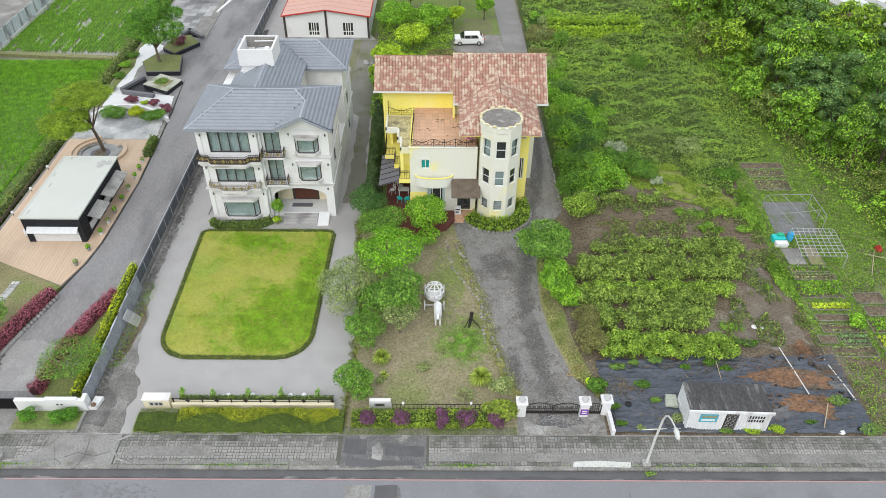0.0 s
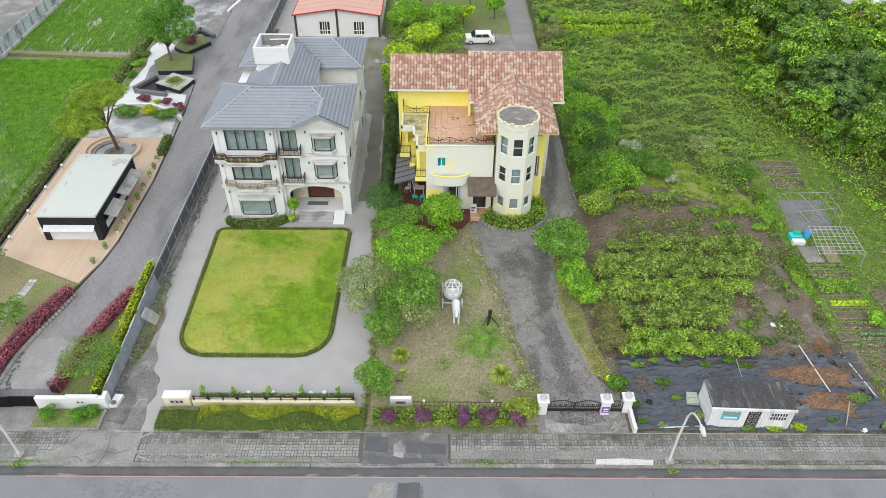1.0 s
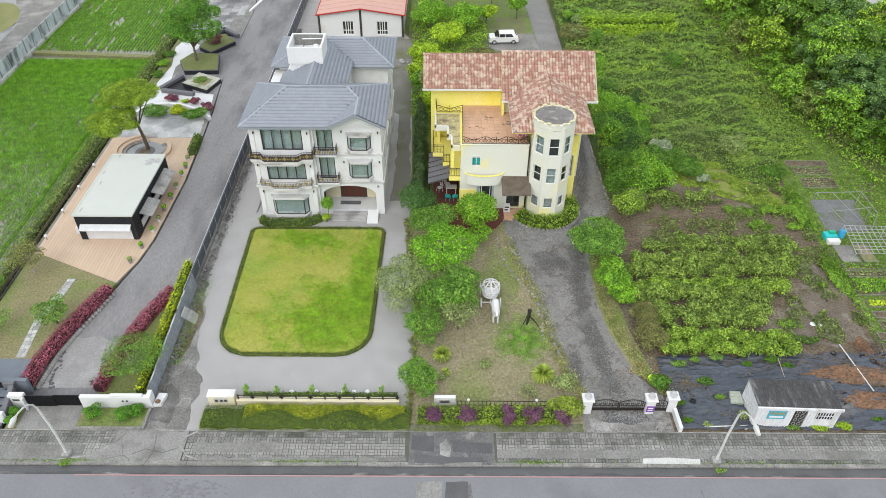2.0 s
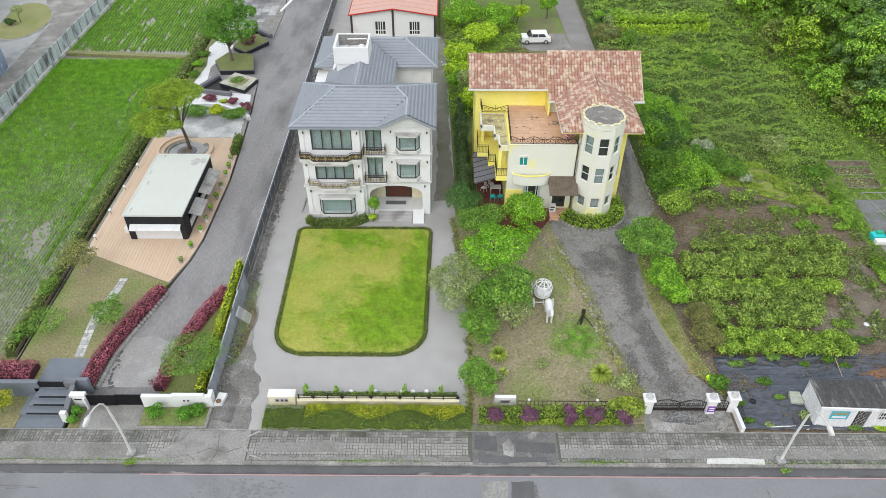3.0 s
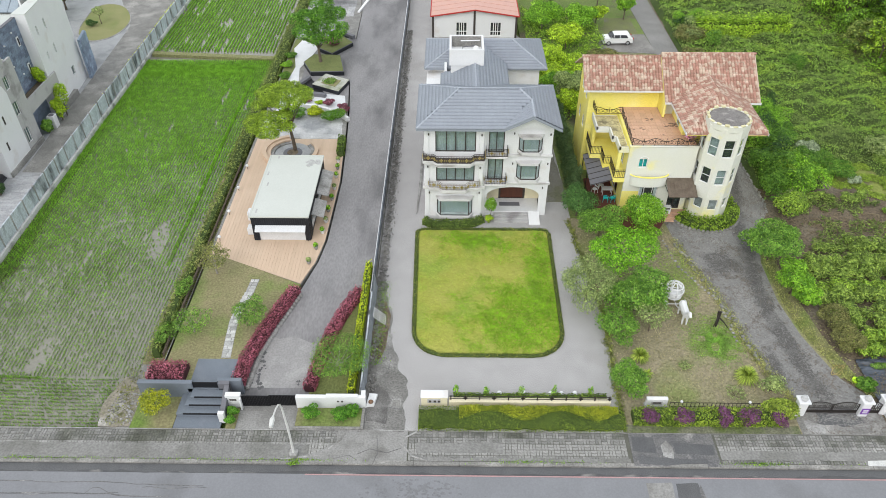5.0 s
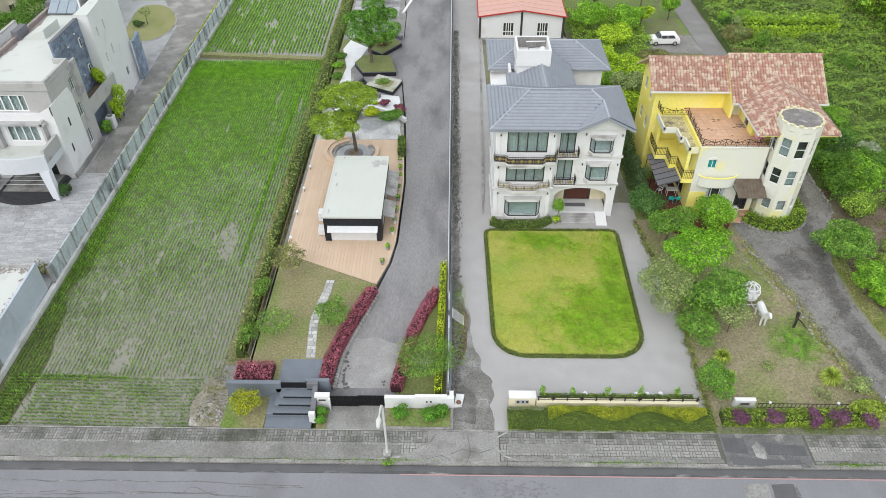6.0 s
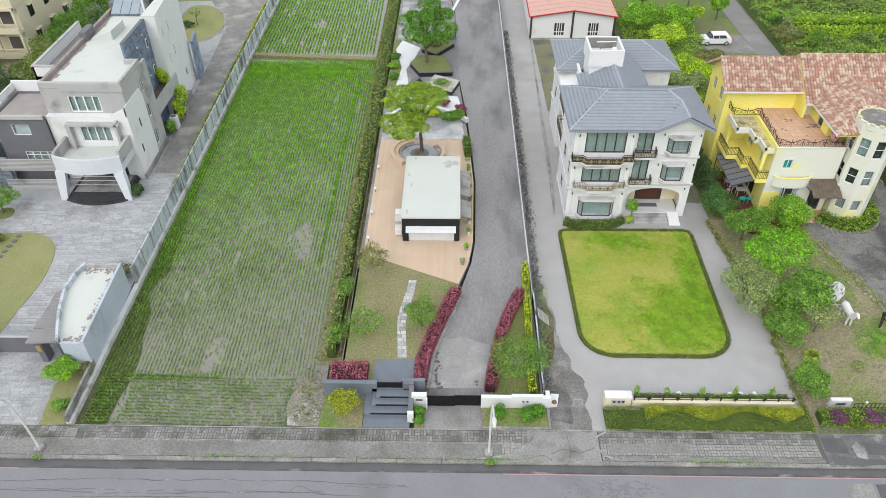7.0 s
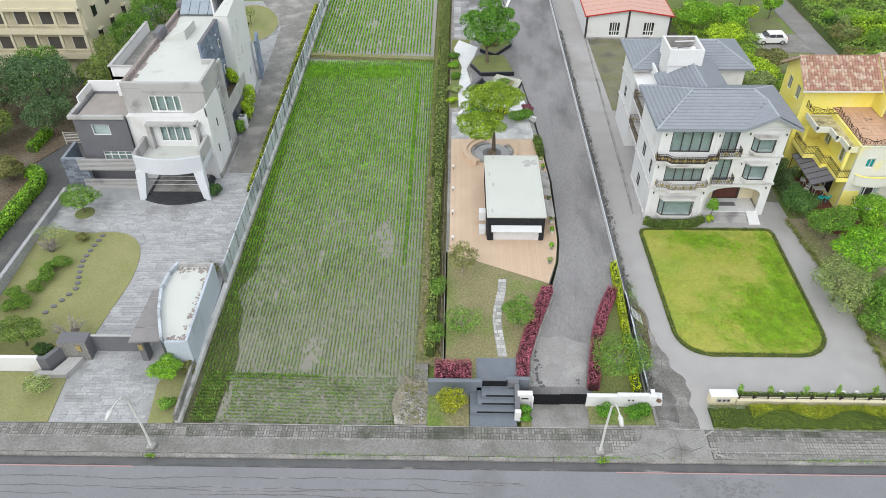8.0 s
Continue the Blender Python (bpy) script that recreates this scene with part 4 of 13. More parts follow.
# ---- the white villa with grey roofs ----
def grey_villa():
    H = thing("villa", -16.5, 56.0, 0.0, "three-storey white villa with grey tiled hip roofs", "house")
    yl, yr = 55.3, 55.9
    E = 10.1
    # front block
    fl, fm = ((-22.1, yl), (-16.7, yl)), ((-16.7, yr), (-10.5, yr))
    holes_l = [(1.0, 4.65, 7.55, 9.85), (1.05, 4.6, 4.35, 6.4), (1.1, 4.5, 0.75, 2.5)]
    part("front_wall", wall(B(), *fl, 0, E, 0.25, holes_l), M_WHITE, H)
    holes_r = [(0.42, 1.85, 7.1, 9.35), (0.42, 1.85, 4.1, 6.55), (3.15, 5.3, 7.5, 8.9), (3.1, 5.25, 4.5, 6.1), (0.45, 5.45, 0.5, 2.1)]
    bm = wall(B(), *fm, 0, E, 0.25, holes_r + [(0.45, 5.45, 0.0, 0.5), (0.45, 5.45, 2.1, 3.42)])
    # the porch's flat arch
    n, rows = 24, []
    for i in range(n + 1):
        a = math.pi * i / n
        x, z = -13.75 - 2.5 * math.cos(a), 2.15 + 1.15 * math.sin(a) ** 0.75
        rows.append([bm.verts.new(p) for p in ((x, yr, z), (x, yr, 3.42), (x, yr + 0.25, 3.42), (x, yr + 0.25, z))])
    for p, q in zip(rows, rows[1:]):
        for k in range(4):
            bm.faces.new((p[k], p[(k + 1) % 4], q[(k + 1) % 4], q[k]))
    part("front_wall", bm, M_WHITE, H)
    part("side_wall", wall(B(), (-22.1, 62.4), (-22.1, yl + 0.25), 0, E, 0.25, [(2.2, 3.4, 0.9, 2.3), (2.2, 3.4, 4.4, 5.9), (5.4, 6.1, 4.4, 5.9)]), M_WHITE, H)
    part("side_wall", wall(B(), (-10.5, yr + 0.25), (-10.5, 62.4), 0, E, 0.25, [(2.0, 3.2, 4.5, 6.0), (2.0, 3.2, 7.5, 9.0)]), M_WHITE, H)
    part("side_wall", wall(B(), (-16.7, yr), (-16.7, yl + 0.25), 0, E, 0.2), M_WHITE, H)
    part("back_wall", wall(B(), (-10.75, 62.4), (-21.85, 62.4), 0, E, 0.25), M_WHITE, H)
    for a, b, u0, u1, z0, z1 in (((-22.1, 62.4), (-22.1, 55.5), 2.2, 3.4, 0.9, 2.3), ((-22.1, 62.4), (-22.1, 55.5), 2.2, 3.4, 4.4, 5.9), ((-22.1, 62.4), (-22.1, 55.5), 5.4, 6.1, 4.4, 5.9), ((-10.5, 56.15), (-10.5, 62.4), 2.0, 3.2, 4.5, 6.0), ((-10.5, 56.15), (-10.5, 62.4), 2.0, 3.2, 7.5, 9.0)):
        window(H, a, b, u0, u1, z0, z1, (0.5,))
    # windows of the front
    window(H, *fl, *holes_l[0], bars=(0.27, 0.5, 0.74), bar=0.09)
    window(H, *fl, *holes_l[1], bars=(0.27, 0.5, 0.74), bar=0.09)
    for u0, u1, z0, z1 in holes_r[:2]:
        window(H, *fm, u0, u1, z0, z1, bars=(0.5,), bar=0.08)
    # boxed bay windows
    for x0, x1, y, z0, z1 in ((-21.0, -17.6, yl, 0.75, 2.5), (-13.55, -11.4, yr, 7.5, 8.9), (-13.6, -11.45, yr, 4.5, 6.1)):
        d, s = 0.55, 0.35
        pl = [(x0, y), (x0 + s, y - d), (x1 - s, y - d), (x1, y)]
        bay = pieces("bay_window", prism(prism(B(), [(x0 - 0.12, y), (x0 + s - 0.08, y - d - 0.1), (x1 - s + 0.08, y - d - 0.1), (x1 + 0.12, y)], z0 - 0.3, z0), [(x0 - 0.12, y), (x0 + s - 0.08, y - d - 0.1), (x1 - s + 0.08, y - d - 0.1), (x1 + 0.12, y)], z1, z1 + 0.22), M_TRIM, H)
        bm, gl = B(), B()
        for a, b in zip(pl, pl[1:]):
            v = Vector(b) - Vector(a)
            L = v.length
            for q in ((0, 0.07, z0, z1), (L - 0.07, L, z0, z1), (0.07, L - 0.07, z0, z0 + 0.08), (0.07, L - 0.07, z1 - 0.08, z1)):
                oriented(bm, a, v, q[0], q[1], 0.01, 0.07, q[2], q[3])
            oriented(gl, a, v, 0.05, L - 0.05, 0.03, 0.04, z0 + 0.05, z1 - 0.05)
        part("frame", bm, M_DKFRAME, bay)
        part("pane", gl, M_GLASS, bay).visible_shadow = False
        part("blind", box(B(), x0 + 0.05, x1 - 0.05, y + 0.02, y + 0.04, z0, z1), M_CURTAIN, bay)
    # string courses
    for z in (3.55, 6.6):
        part("string_course", box(B(), -22.3, -16.5, yl - 0.16, yl, z, z + 0.3, 0.05), M_TRIM, H)
        part("string_course", box(B(), -16.5, -10.35, yr - 0.14, yr, z + 0.1, z + 0.38, 0.05), M_TRIM, H)
        part("string_course", box(B(), -22.26, -22.1, yl, 62.4, z, z + 0.3, 0.05), M_TRIM, H)
        part("string_course", box(B(), -10.5, -10.36, yr, 62.4, z, z + 0.3, 0.05), M_TRIM, H)
    part("plinth", box(B(), -22.2, -16.6, yl - 0.1, yl, 0, 0.45, 0.04), M_TRIM, H)
    part("plinth", box(B(), -22.2, -22.1, yl, 62.4, 0, 0.45), M_TRIM, H)
    part("cornice", box(B(), -22.35, -15.2, yl - 0.25, yl, E - 0.22, E + 0.02, 0.05), M_TRIM, H)
    for x in (-21.9, -16.95):
        for z0, z1 in ((0.45, 3.55), (3.85, 6.6), (6.9, E - 0.22)):
            part("pilaster", box(B(), x - 0.22, x + 0.22, yl - 0.07, yl, z0, z1, 0.03), M_WHITE, H)
    # wide balconies with stepped fronts
    for z, h, x0, x1, solid in ((6.75, 0.9, -22.25, -16.6, M_BRONZEP), (3.85, 0.85, -21.75, -17.0, None)):
        pl = [(x0, yl), (x0, yl - 0.55), (x0 + 0.9, yl - 0.6), (x0 + 1.25, yl - 1.0), (x1 - 1.25, yl - 1.0), (x1 - 0.9, yl - 0.6), (x1, yl - 0.55), (x1, yl)]
        part("balcony", prism(B(), pl, z - 0.12, z + 0.14), M_TRIM, H)
        part("balcony_moulding", prism(B(), [(a + (0.12 if a < -19 else -0.12), b + 0.1 if b < yl else b) for a, b in pl], z - 0.34, z - 0.12), M_TRIM, H)
        inner = [(a + (0.06 if a < -19 else -0.06), b + 0.07 if b < yl else b) for a, b in pl]
        railing(H, inner, z + 0.14, z + h, M_IRON if solid else M_PALERAIL, M_GOLD, solid)
    for z in (7.1, 4.1):
        part("balcony", box(B(), -16.55, -14.5, yr - 0.75, yr, z - 0.22, z, 0.04), M_TRIM, H)
        railing(H, [(-16.5, yr), (-16.5, yr - 0.7), (-14.55, yr - 0.7), (-14.55, yr)], z, z + 0.85, M_IRON, M_GOLD)
    # porch
    part("porch_floor", box(B(), -16.4, -11.1, yr - 0.05, 58.0, 0, 0.52), M_PANELWH, H)
    part("porch_wall", wall(B(), (-16.45, 58.0), (-10.75, 58.0), 0.5, 3.45, 0.2, [(1.5, 4.1, 0.5, 3.0)]), M_CREAM, H)
    part("porch_ceiling", box(B(), -16.45, -10.75, yr + 0.25, 58.2, 3.45, 3.6), M_WHITE, H)
    part("porch_wall", box(B(), -10.95, -10.78, yr + 0.25, 58.0, 0.5, 3.45), M_CREAM, H)
    d = part("front_door", box(B(), -14.9, -12.4, 58.1, 58.18, 0.52, 2.95), M_MAROON, H)
    for x in (-14.95, -12.35):
        part("door_post", box(B(), x - 0.2, x + 0.2, 58.02, 58.2, 0.52, 2.98), M_DKFRAME, d)
    part("door_mat", box(B(), -14.9, -12.9, 56.7, 57.3, 0.522, 0.535), M_DGREY, d)
    for i in range(3):
        part("step", box(B(), -15.5, -12.2, yr - 0.45 - 0.42 * i, yr - 0.03 - 0.42 * i, 0, 0.40 - 0.13 * i, 0.02), M_GREYWALL, H)
    part("ramp", prism(B(), [(-12.15, yr - 1.6), (-11.1, yr - 1.6), (-11.1, yr - 0.05), (-12.15, yr - 0.05)], -0.02, 0.06, lambda x, y: 0.42 * (y - yr + 1.6) / 1.55), M_WHITE, H)
    # small wall lamps
    for x, z, y in ((-21.7, 9.4, yl), (-16.95, 9.35, yl), (-21.7, 3.1, yl), (-17.0, 3.1, yl), (-21.8, 6.0, yl), (-17.0, 5.9, yl), (-14.0, 9.2, yr), (-10.75, 9.1, yr), (-14.0, 6.0, yr), (-10.75, 6.0, yr), (-16.6, 3.4, yr), (-11.0, 3.3, yr)):
        part("wall_lamp", lathe(B(), x, y - 0.13, ((0.03, z - 0.1), (0.06, z - 0.05), (0.06, z + 0.1), (0.03, z + 0.14)), 8), M_DKFRAME, H)
    # front roof
    e, r = E + 0.12, E + 1.92
    y0, y1, x0, x1 = 54.75, 63.0, -22.75, -9.95
    C, A, D, G = (-13.55, 58.85, r), (-19.0, 58.85, r), (-12.5, 57.72, e + 1.28), (-12.5, y0, e + 1.28)
    roof_plane(H, [(x0, y0, e), (-15.1, y0, e), D, C, A], M_ROOFG, M_ROOFG)
    roof_plane(H, [(x0, y1, e), (x0, y0, e), A], M_ROOFG, M_ROOFG)
    roof_plane(H, [(x1, y0, e), (x1, y1, e), C, D, G], M_ROOFG, M_ROOFG)
    roof_plane(H, [(-15.1, y0, e), G, D], M_ROOFG, M_ROOFG)
    roof_plane(H, [(x1, y1, e), (x0, y1, e), A, C], M_ROOFG, M_ROOFG)
    for a, b in ((A, C), (A, (x0, y0, e)), (A, (x0, y1, e)), (C, D), (C, (x1, y1, e)), (D, G)):
        ridge(H, a, b, 0.11, M_ROOFCAP)
    bm = B()
    box(bm, x0, -15.1, y0 - 0.05, y0 + 0.02, e - 0.2, e - 0.02)
    for a, b in (((-15.1, e), (-12.5, e + 1.28)), ((-12.5, e + 1.28), (x1, e))):
        f = [(a[0], y0 - 0.05, a[1] - 0.25), (b[0], y0 - 0.05, b[1] - 0.25), (b[0], y0 - 0.05, b[1]), (a[0], y0 - 0.05, a[1])]
        poly(bm, f)
        poly(bm, [(p[0], y0 + 0.03, p[2]) for p in f])
        for i in range(4):
            p, q = f[i], f[(i + 1) % 4]
            poly(bm, [p, q, (q[0], y0 + 0.03, q[2]), (p[0], y0 + 0.03, p[2])])
    box(bm, x0 - 0.03, x0 + 0.03, y0, y1, e - 0.2, e - 0.02)
    box(bm, x1 - 0.03, x1 + 0.03, y0, y1, e - 0.2, e - 0.02)
    part("fascia", bm, M_ROOFG, H)
    bm = prism(B(), [(-14.7, yr - 0.5), (-10.3, yr - 0.5), (-10.3, yr), (-14.7, yr)], E - 0.15, E + 0.02)
    for yy in (yr - 0.5, yr - 0.1):
        poly(bm, [(-14.8, yy, E), (-10.2, yy, E), (-12.5, yy, E + 1.15)])
    part("pediment", bm, M_WHITE, H)
    # joining block, side balconies and rear block
    pieces("joining_block", wall(wall(B(), (-20.4, 68.5), (-20.4, 62.4), 0, 10.0, 0.25), (-14.3, 62.4), (-14.3, 68.5), 0, 10.0, 0.25), M_WHITE, H)
    part("flat_roof", box(B(), -22.2, -20.4, 64.6, 68.6, 8.75, 8.95, 0.03), M_WHITE, H)
    for z in (6.6, 3.6):
        part("balcony", box(B(), -22.0, -20.4, 63.2, 67.6, z - 0.25, z, 0.04), M_TRIM, H)
        railing(H, [(-20.4, 63.3), (-21.9, 63.3), (-21.9, 67.5), (-20.4, 67.5)], z, z + 0.95, M_BROWNIRON, M_GOLD)
    rz = 9.45
    pieces("rear_block", wall(wall(wall(wall(B(), (-21.7, 68.5), (-10.6, 68.5), 0, rz, 0.25), (-10.6, 68.75), (-10.6, 74.6), 0, rz, 0.25, [(1.5, 2.6, 4.2, 5.6), (1.5, 2.6, 1.0, 2.4)]), (-10.85, 74.6), (-21.45, 74.6), 0, rz, 0.25), (-21.7, 74.6), (-21.7, 68.75), 0, rz, 0.25, [(2.0, 3.0, 4.2, 5.6)]), M_WHITE, H)
    window(H, (-10.6, 68.75), (-10.6, 74.6), 1.5, 2.6, 4.2, 5.6, (0.5,))
    window(H, (-10.6, 68.75), (-10.6, 74.6), 1.5, 2.6, 1.0, 2.4, (0.5,))
    window(H, (-21.7, 74.6), (-21.7, 68.75), 2.0, 3.0, 4.2, 5.6, (0.5,))
    for z in (3.4, 6.4):
        part("string_course", box(B(), -10.6, -10.46, 68.4, 74.6, z, z + 0.3, 0.04), M_TRIM, H)
        part("string_course", box(B(), -21.84, -21.7, 68.4, 74.6, z, z + 0.3, 0.04), M_TRIM, H)
    part("side_wing", box(B(), -11.4, -10.7, 64.2, 68.4, 0, 3.2, 0.03), M_WHITE, H)
    e2, r2 = rz + 0.12, rz + 1.75
    X0, X1, Y0, Y1 = -22.4, -9.95, 67.85, 75.1
    A2, C2 = (-18.6, 71.4, r2), (-13.35, 71.4, r2)
    roof_plane(H, [(X0, Y0, e2), (X1, Y0, e2), C2, A2], M_ROOFG, M_ROOFG)
    roof_plane(H, [(X1, Y0, e2), (X1, Y1, e2), C2], M_ROOFG, M_ROOFG)
    roof_plane(H, [(X1, Y1, e2), (X0, Y1, e2), A2, C2], M_ROOFG, M_ROOFG)
    roof_plane(H, [(X0, Y1, e2), (X0, Y0, e2), A2], M_ROOFG, M_ROOFG)
    for a, b in ((A2, C2), (C2, (X1, Y0, e2)), (C2, (X1, Y1, e2)), (A2, (X0, Y0, e2)), (A2, (X0, Y1, e2))):
        ridge(H, a, b, 0.11, M_ROOFCAP)
    # joining roof
    J0, J1 = (-17.4, 60.0, 11.55), (-17.4, 65.0, 11.55)
    roof_plane(H, [(-20.7, 66.0, 9.9), (-20.7, 61.5, 9.9), J0, J1], M_ROOFG, M_ROOFG)
    roof_plane(H, [(-14.1, 61.5, 9.9), (-14.1, 68.2, 9.9), (-17.4, 71.0, 11.55), J0], M_ROOFG, M_ROOFG)
    ridge(H, J0, J1, 0.11, M_ROOFCAP)
    # water-tank house, open at the top
    t = part("tank_house", wall(wall(wall(wall(B(), (-19.9, 64.9), (-16.55, 64.9), 11.35, 13.0, 0.2), (-16.55, 65.1), (-16.55, 68.3), 11.35, 13.0, 0.2), (-16.75, 68.3), (-19.7, 68.3), 11.35, 13.0, 0.2), (-19.9, 68.3), (-19.9, 65.1), 11.35, 13.0, 0.2), M_WHITE, H)
    part("tank_house_base", box(B(), -19.75, -16.7, 65.05, 68.1, 9.5, 11.9), M_WHITE, H)
    part("inner_lining", box(B(), -19.7, -16.75, 68.02, 68.1, 11.9, 12.95), M_CONCD, t)
    part("tank", lathe(B(), -17.3, 66.2, ((0.28, 11.9), (0.32, 12.0), (0.32, 12.6), (0.2, 12.75), (0.06, 12.78)), 12), M_WHITE, t)
    part("pump", tube(tube(B(), [(-18.9, 66, 12.05), (-18.3, 66, 12.05)], 0.13, 8), [(-18.6, 66.0, 12.1), (-18.6, 66.8, 12.4), (-17.4, 66.8, 12.55)], 0.05, 6), M_DGREY, t)
    part("pipe", tube(B(), [(-18.8, 67.6, 12.7), (-16.9, 67.6, 12.75)], 0.06, 6), M_WHITE, t)
    return H


grey_villa()


# ---- the yellow villa with terracotta roofs ----
def scroll_rail(parent, a, b, z, h):
    """A wrought-iron rail with scrolls between two plan points."""
    a, b = Vector((*a, z)), Vector((*b, z))
    L = (b - a).length
    d = (b - a) / L
    bm = B()
    tube(bm, [a + Vector((0, 0, 0.06)), b + Vector((0, 0, 0.06))], 0.025, 5)
    n = max(2, round(L / 1.0))
    top = []
    for i in range(n * 6 + 1):
        t = i / (n * 6)
        top.append(a + d * L * t + Vector((0, 0, h * (0.78 + 0.22 * math.cos(2 * math.pi * t * n / 2)))))
    tube(bm, top, 0.03, 5)
    for i in range(n):
        for s in (-1, 1):
            c = a + d * L * (i + 0.5 + 0.22 * s) / n + Vector((0, 0, h * 0.42))
            pts = [c + d * s * 0.30 * L / n * math.cos(q) * (1 - q / 12) + Vector((0, 0, h * 0.30 * math.sin(q) * (1 - q / 12))) for q in np.linspace(0, 7.5, 15)]
            tube(bm, pts, 0.022, 4)
        p = a + d * L * i / n
        tube(bm, [p, p + Vector((0, 0, h))], 0.028, 5)
    tube(bm, [b, b + Vector((0, 0, h))], 0.028, 5)
    return part("terrace_rail", bm, M_IRON, parent)


def yellow_villa():
    H = thing("villa", 1.0, 58.0, 0.0, "yellow villa with terracotta roofs, terrace and round tower", "house")
    T, yf = 7.5, 56.4
    # terrace block
    fa, fb = (-3.25, yf), (3.0, yf)
    holes = [(1.05, 1.85, 5.25, 6.2), (1.6, 3.35, 0.55, 3.2), (4.5, 5.75, 0.55, 2.9)]
    part("front_wall", wall(B(), fa, fb, 0, T, 0.25, holes), M_YELLOW, H)
    part("side_wall", wall(B(), (-3.25, 64.0), (-3.25, yf + 0.25), 0, T, 0.25, [(1.2, 2.4, 4.4, 6.4), (4.6, 6.0, 4.4, 6.4), (1.5, 5.5, 0.55, 2.6)]), M_YELLOWD, H)
    part("terrace_floor", box(B(), -3.0, 2.95, yf + 0.25, 63.9, T - 0.25, T - 0.03), M_TERR, H)
    tiles = bpy.data.meshes.new("floor_tile")
    tb = B()
    paver_box(tb, 0, 0, 0.58, 0.58, 0, 0.03)
    tb.to_mesh(tiles)
    tiles.materials.append(M_TERR)
    fl = bpy.data.objects["terrace_floor"]
    for i in range(10):
        for j in range(12):
            o = new("floor_tile", tiles)
            o.parent = fl
            o.location = Vector((-3.0 + 0.595 * i, yf + 0.27 + 0.605 * j, T - 0.03)) - H.location
    part("coping", box(B(), -3.32, 3.05, yf - 0.06, yf + 0.28, T, T + 0.1, 0.03), M_YELLOW, H)
    scroll_rail(H, (-3.1, yf + 0.1), (3.0, yf + 0.1), T + 0.1, 0.75)
    scroll_rail(H, (-3.1, yf + 0.1), (-3.0, 62.4), T + 0.05, 0.75)
    scroll_rail(H, (-3.0, 62.4), (-5.5, 62.4), T + 0.05, 0.75)
    scroll_rail(H, (-5.5, 62.4), (-5.6, 63.8), T + 0.05, 0.75)
    win = window(H, fa, fb, *holes[0], bars=(0.5,), frame_mat=M_WHFRAME, back=M_CYAN, bar=0.05)
    part("arch_light", tube(B(), [(-1.8 + 0.42 * math.cos(a), yf - 0.03, 6.2 + 0.25 * math.sin(a)) for a in np.linspace(0, math.pi, 9)], 0.035, 5), M_WHFRAME, win)
    window(H, fa, fb, *holes[1], bars=(0.27, 0.73), frame_mat=M_WHFRAME, back=M_DARKROOM, bar=0.07, name="glass_door")
    part("curtain", box(box(B(), -1.62, -1.3, yf + 0.2, yf + 0.24, 0.6, 3.15), -0.2, 0.08, yf + 0.2, yf + 0.24, 0.6, 3.15), M_WHITE, H)
    window(H, fa, fb, *holes[2], bars=(0.5,), frame_mat=M_DKFRAME, back=M_DARKROOM, bar=0.09, name="entrance_door")
    # curved balcony front over the glass door
    pl = [(-1.0 + 1.75 * math.cos(a), yf - 0.02 - 0.62 * math.sin(a)) for a in np.linspace(0, math.pi, 13)]
    bal = part("curved_balcony", prism(B(), pl, 3.45, 3.75), M_YELLOW, H)
    part("balcony_front", prism(B(), list(pl) + [(x, y + 0.12) for x, y in pl[::-1]], 3.75, 4.5), M_YELLOW, bal)
    part("balcony_ledge", prism(B(), [(-1.0 + 1.05 * (x + 1.0), yf - 0.02 + 1.1 * (y - yf + 0.02)) for x, y in pl] + [(x, y + 0.1) for x, y in pl[::-1]], 4.5, 4.57), M_YELLOWD, bal)
    part("base_band", box(B(), -3.29, -1.7, yf - 0.04, yf, 0.0, 2.6), M_YELLOWD, H)
    # entrance canopy and steps
    c = part("canopy", canopy_sheet(0.65, 3.3, yf, 4.15, 1.95, 3.3), M_BROWNIRON, H)
    for x in (0.75, 3.05):
        part("bracket", tube(B(), [(x, yf, 3.3), (x, yf - 1.8, 3.28)], 0.03, 5), M_IRON, c)
    for i in range(4):
        part("step", box(B(), 1.05 - 0.05 * i, 3.35 + 0.05 * i, yf - 0.45 - 0.36 * i, yf - 0.09 - 0.36 * i + (0.06 if i == 0 else 0), 0, 0.5 - 0.125 * i, 0.015), M_TERR, H)
    # stepped west balconies under a flat roof slab
    for z, m in ((7.0, M_CREAM),):
        part("balcony_roof", prism(B(), [(-5.7, 60.3), (-4.5, 60.3), (-4.5, 58.6), (-4.15, 58.6), (-4.15, 56.7), (-3.25, 56.7), (-3.25, 63.2), (-5.7, 63.2)], z - 0.3, z), M_YELLOW, H)
        bm = B()
        for a, b in (((-5.7, 63.2), (-5.7, 60.3)), ((-5.7, 60.3), (-4.5, 60.3)), ((-4.5, 60.3), (-4.5, 58.6)), ((-4.5, 58.6), (-4.15, 58.6)), ((-4.15, 58.6), (-4.15, 56.7)), ((-4.15, 56.7), (-3.3, 56.7))):
            v = Vector(b) - Vector(a)
            oriented(bm, a, v, 0, v.length, 0, 0.14, z, z + 0.28)
        part("slab_edge", bm, M_YELLOW, H)
        part("stained_slab_top", prism(B(), [(-5.5, 60.5), (-4.3, 60.5), (-4.3, 58.8), (-3.95, 58.8), (-3.95, 56.9), (-3.3, 56.9), (-3.3, 63.0), (-5.5, 63.0)], z - 0.01, z + 0.02), mat("lichen_slab", (0.58, 0.52, 0.30), (0.36, 0.32, 0.18), 1.6, 5, 0.9, vary=0.3, patch=(0.16, 0.14, 0.09), patch_scale=0.9, patch_amount=0.5), H)
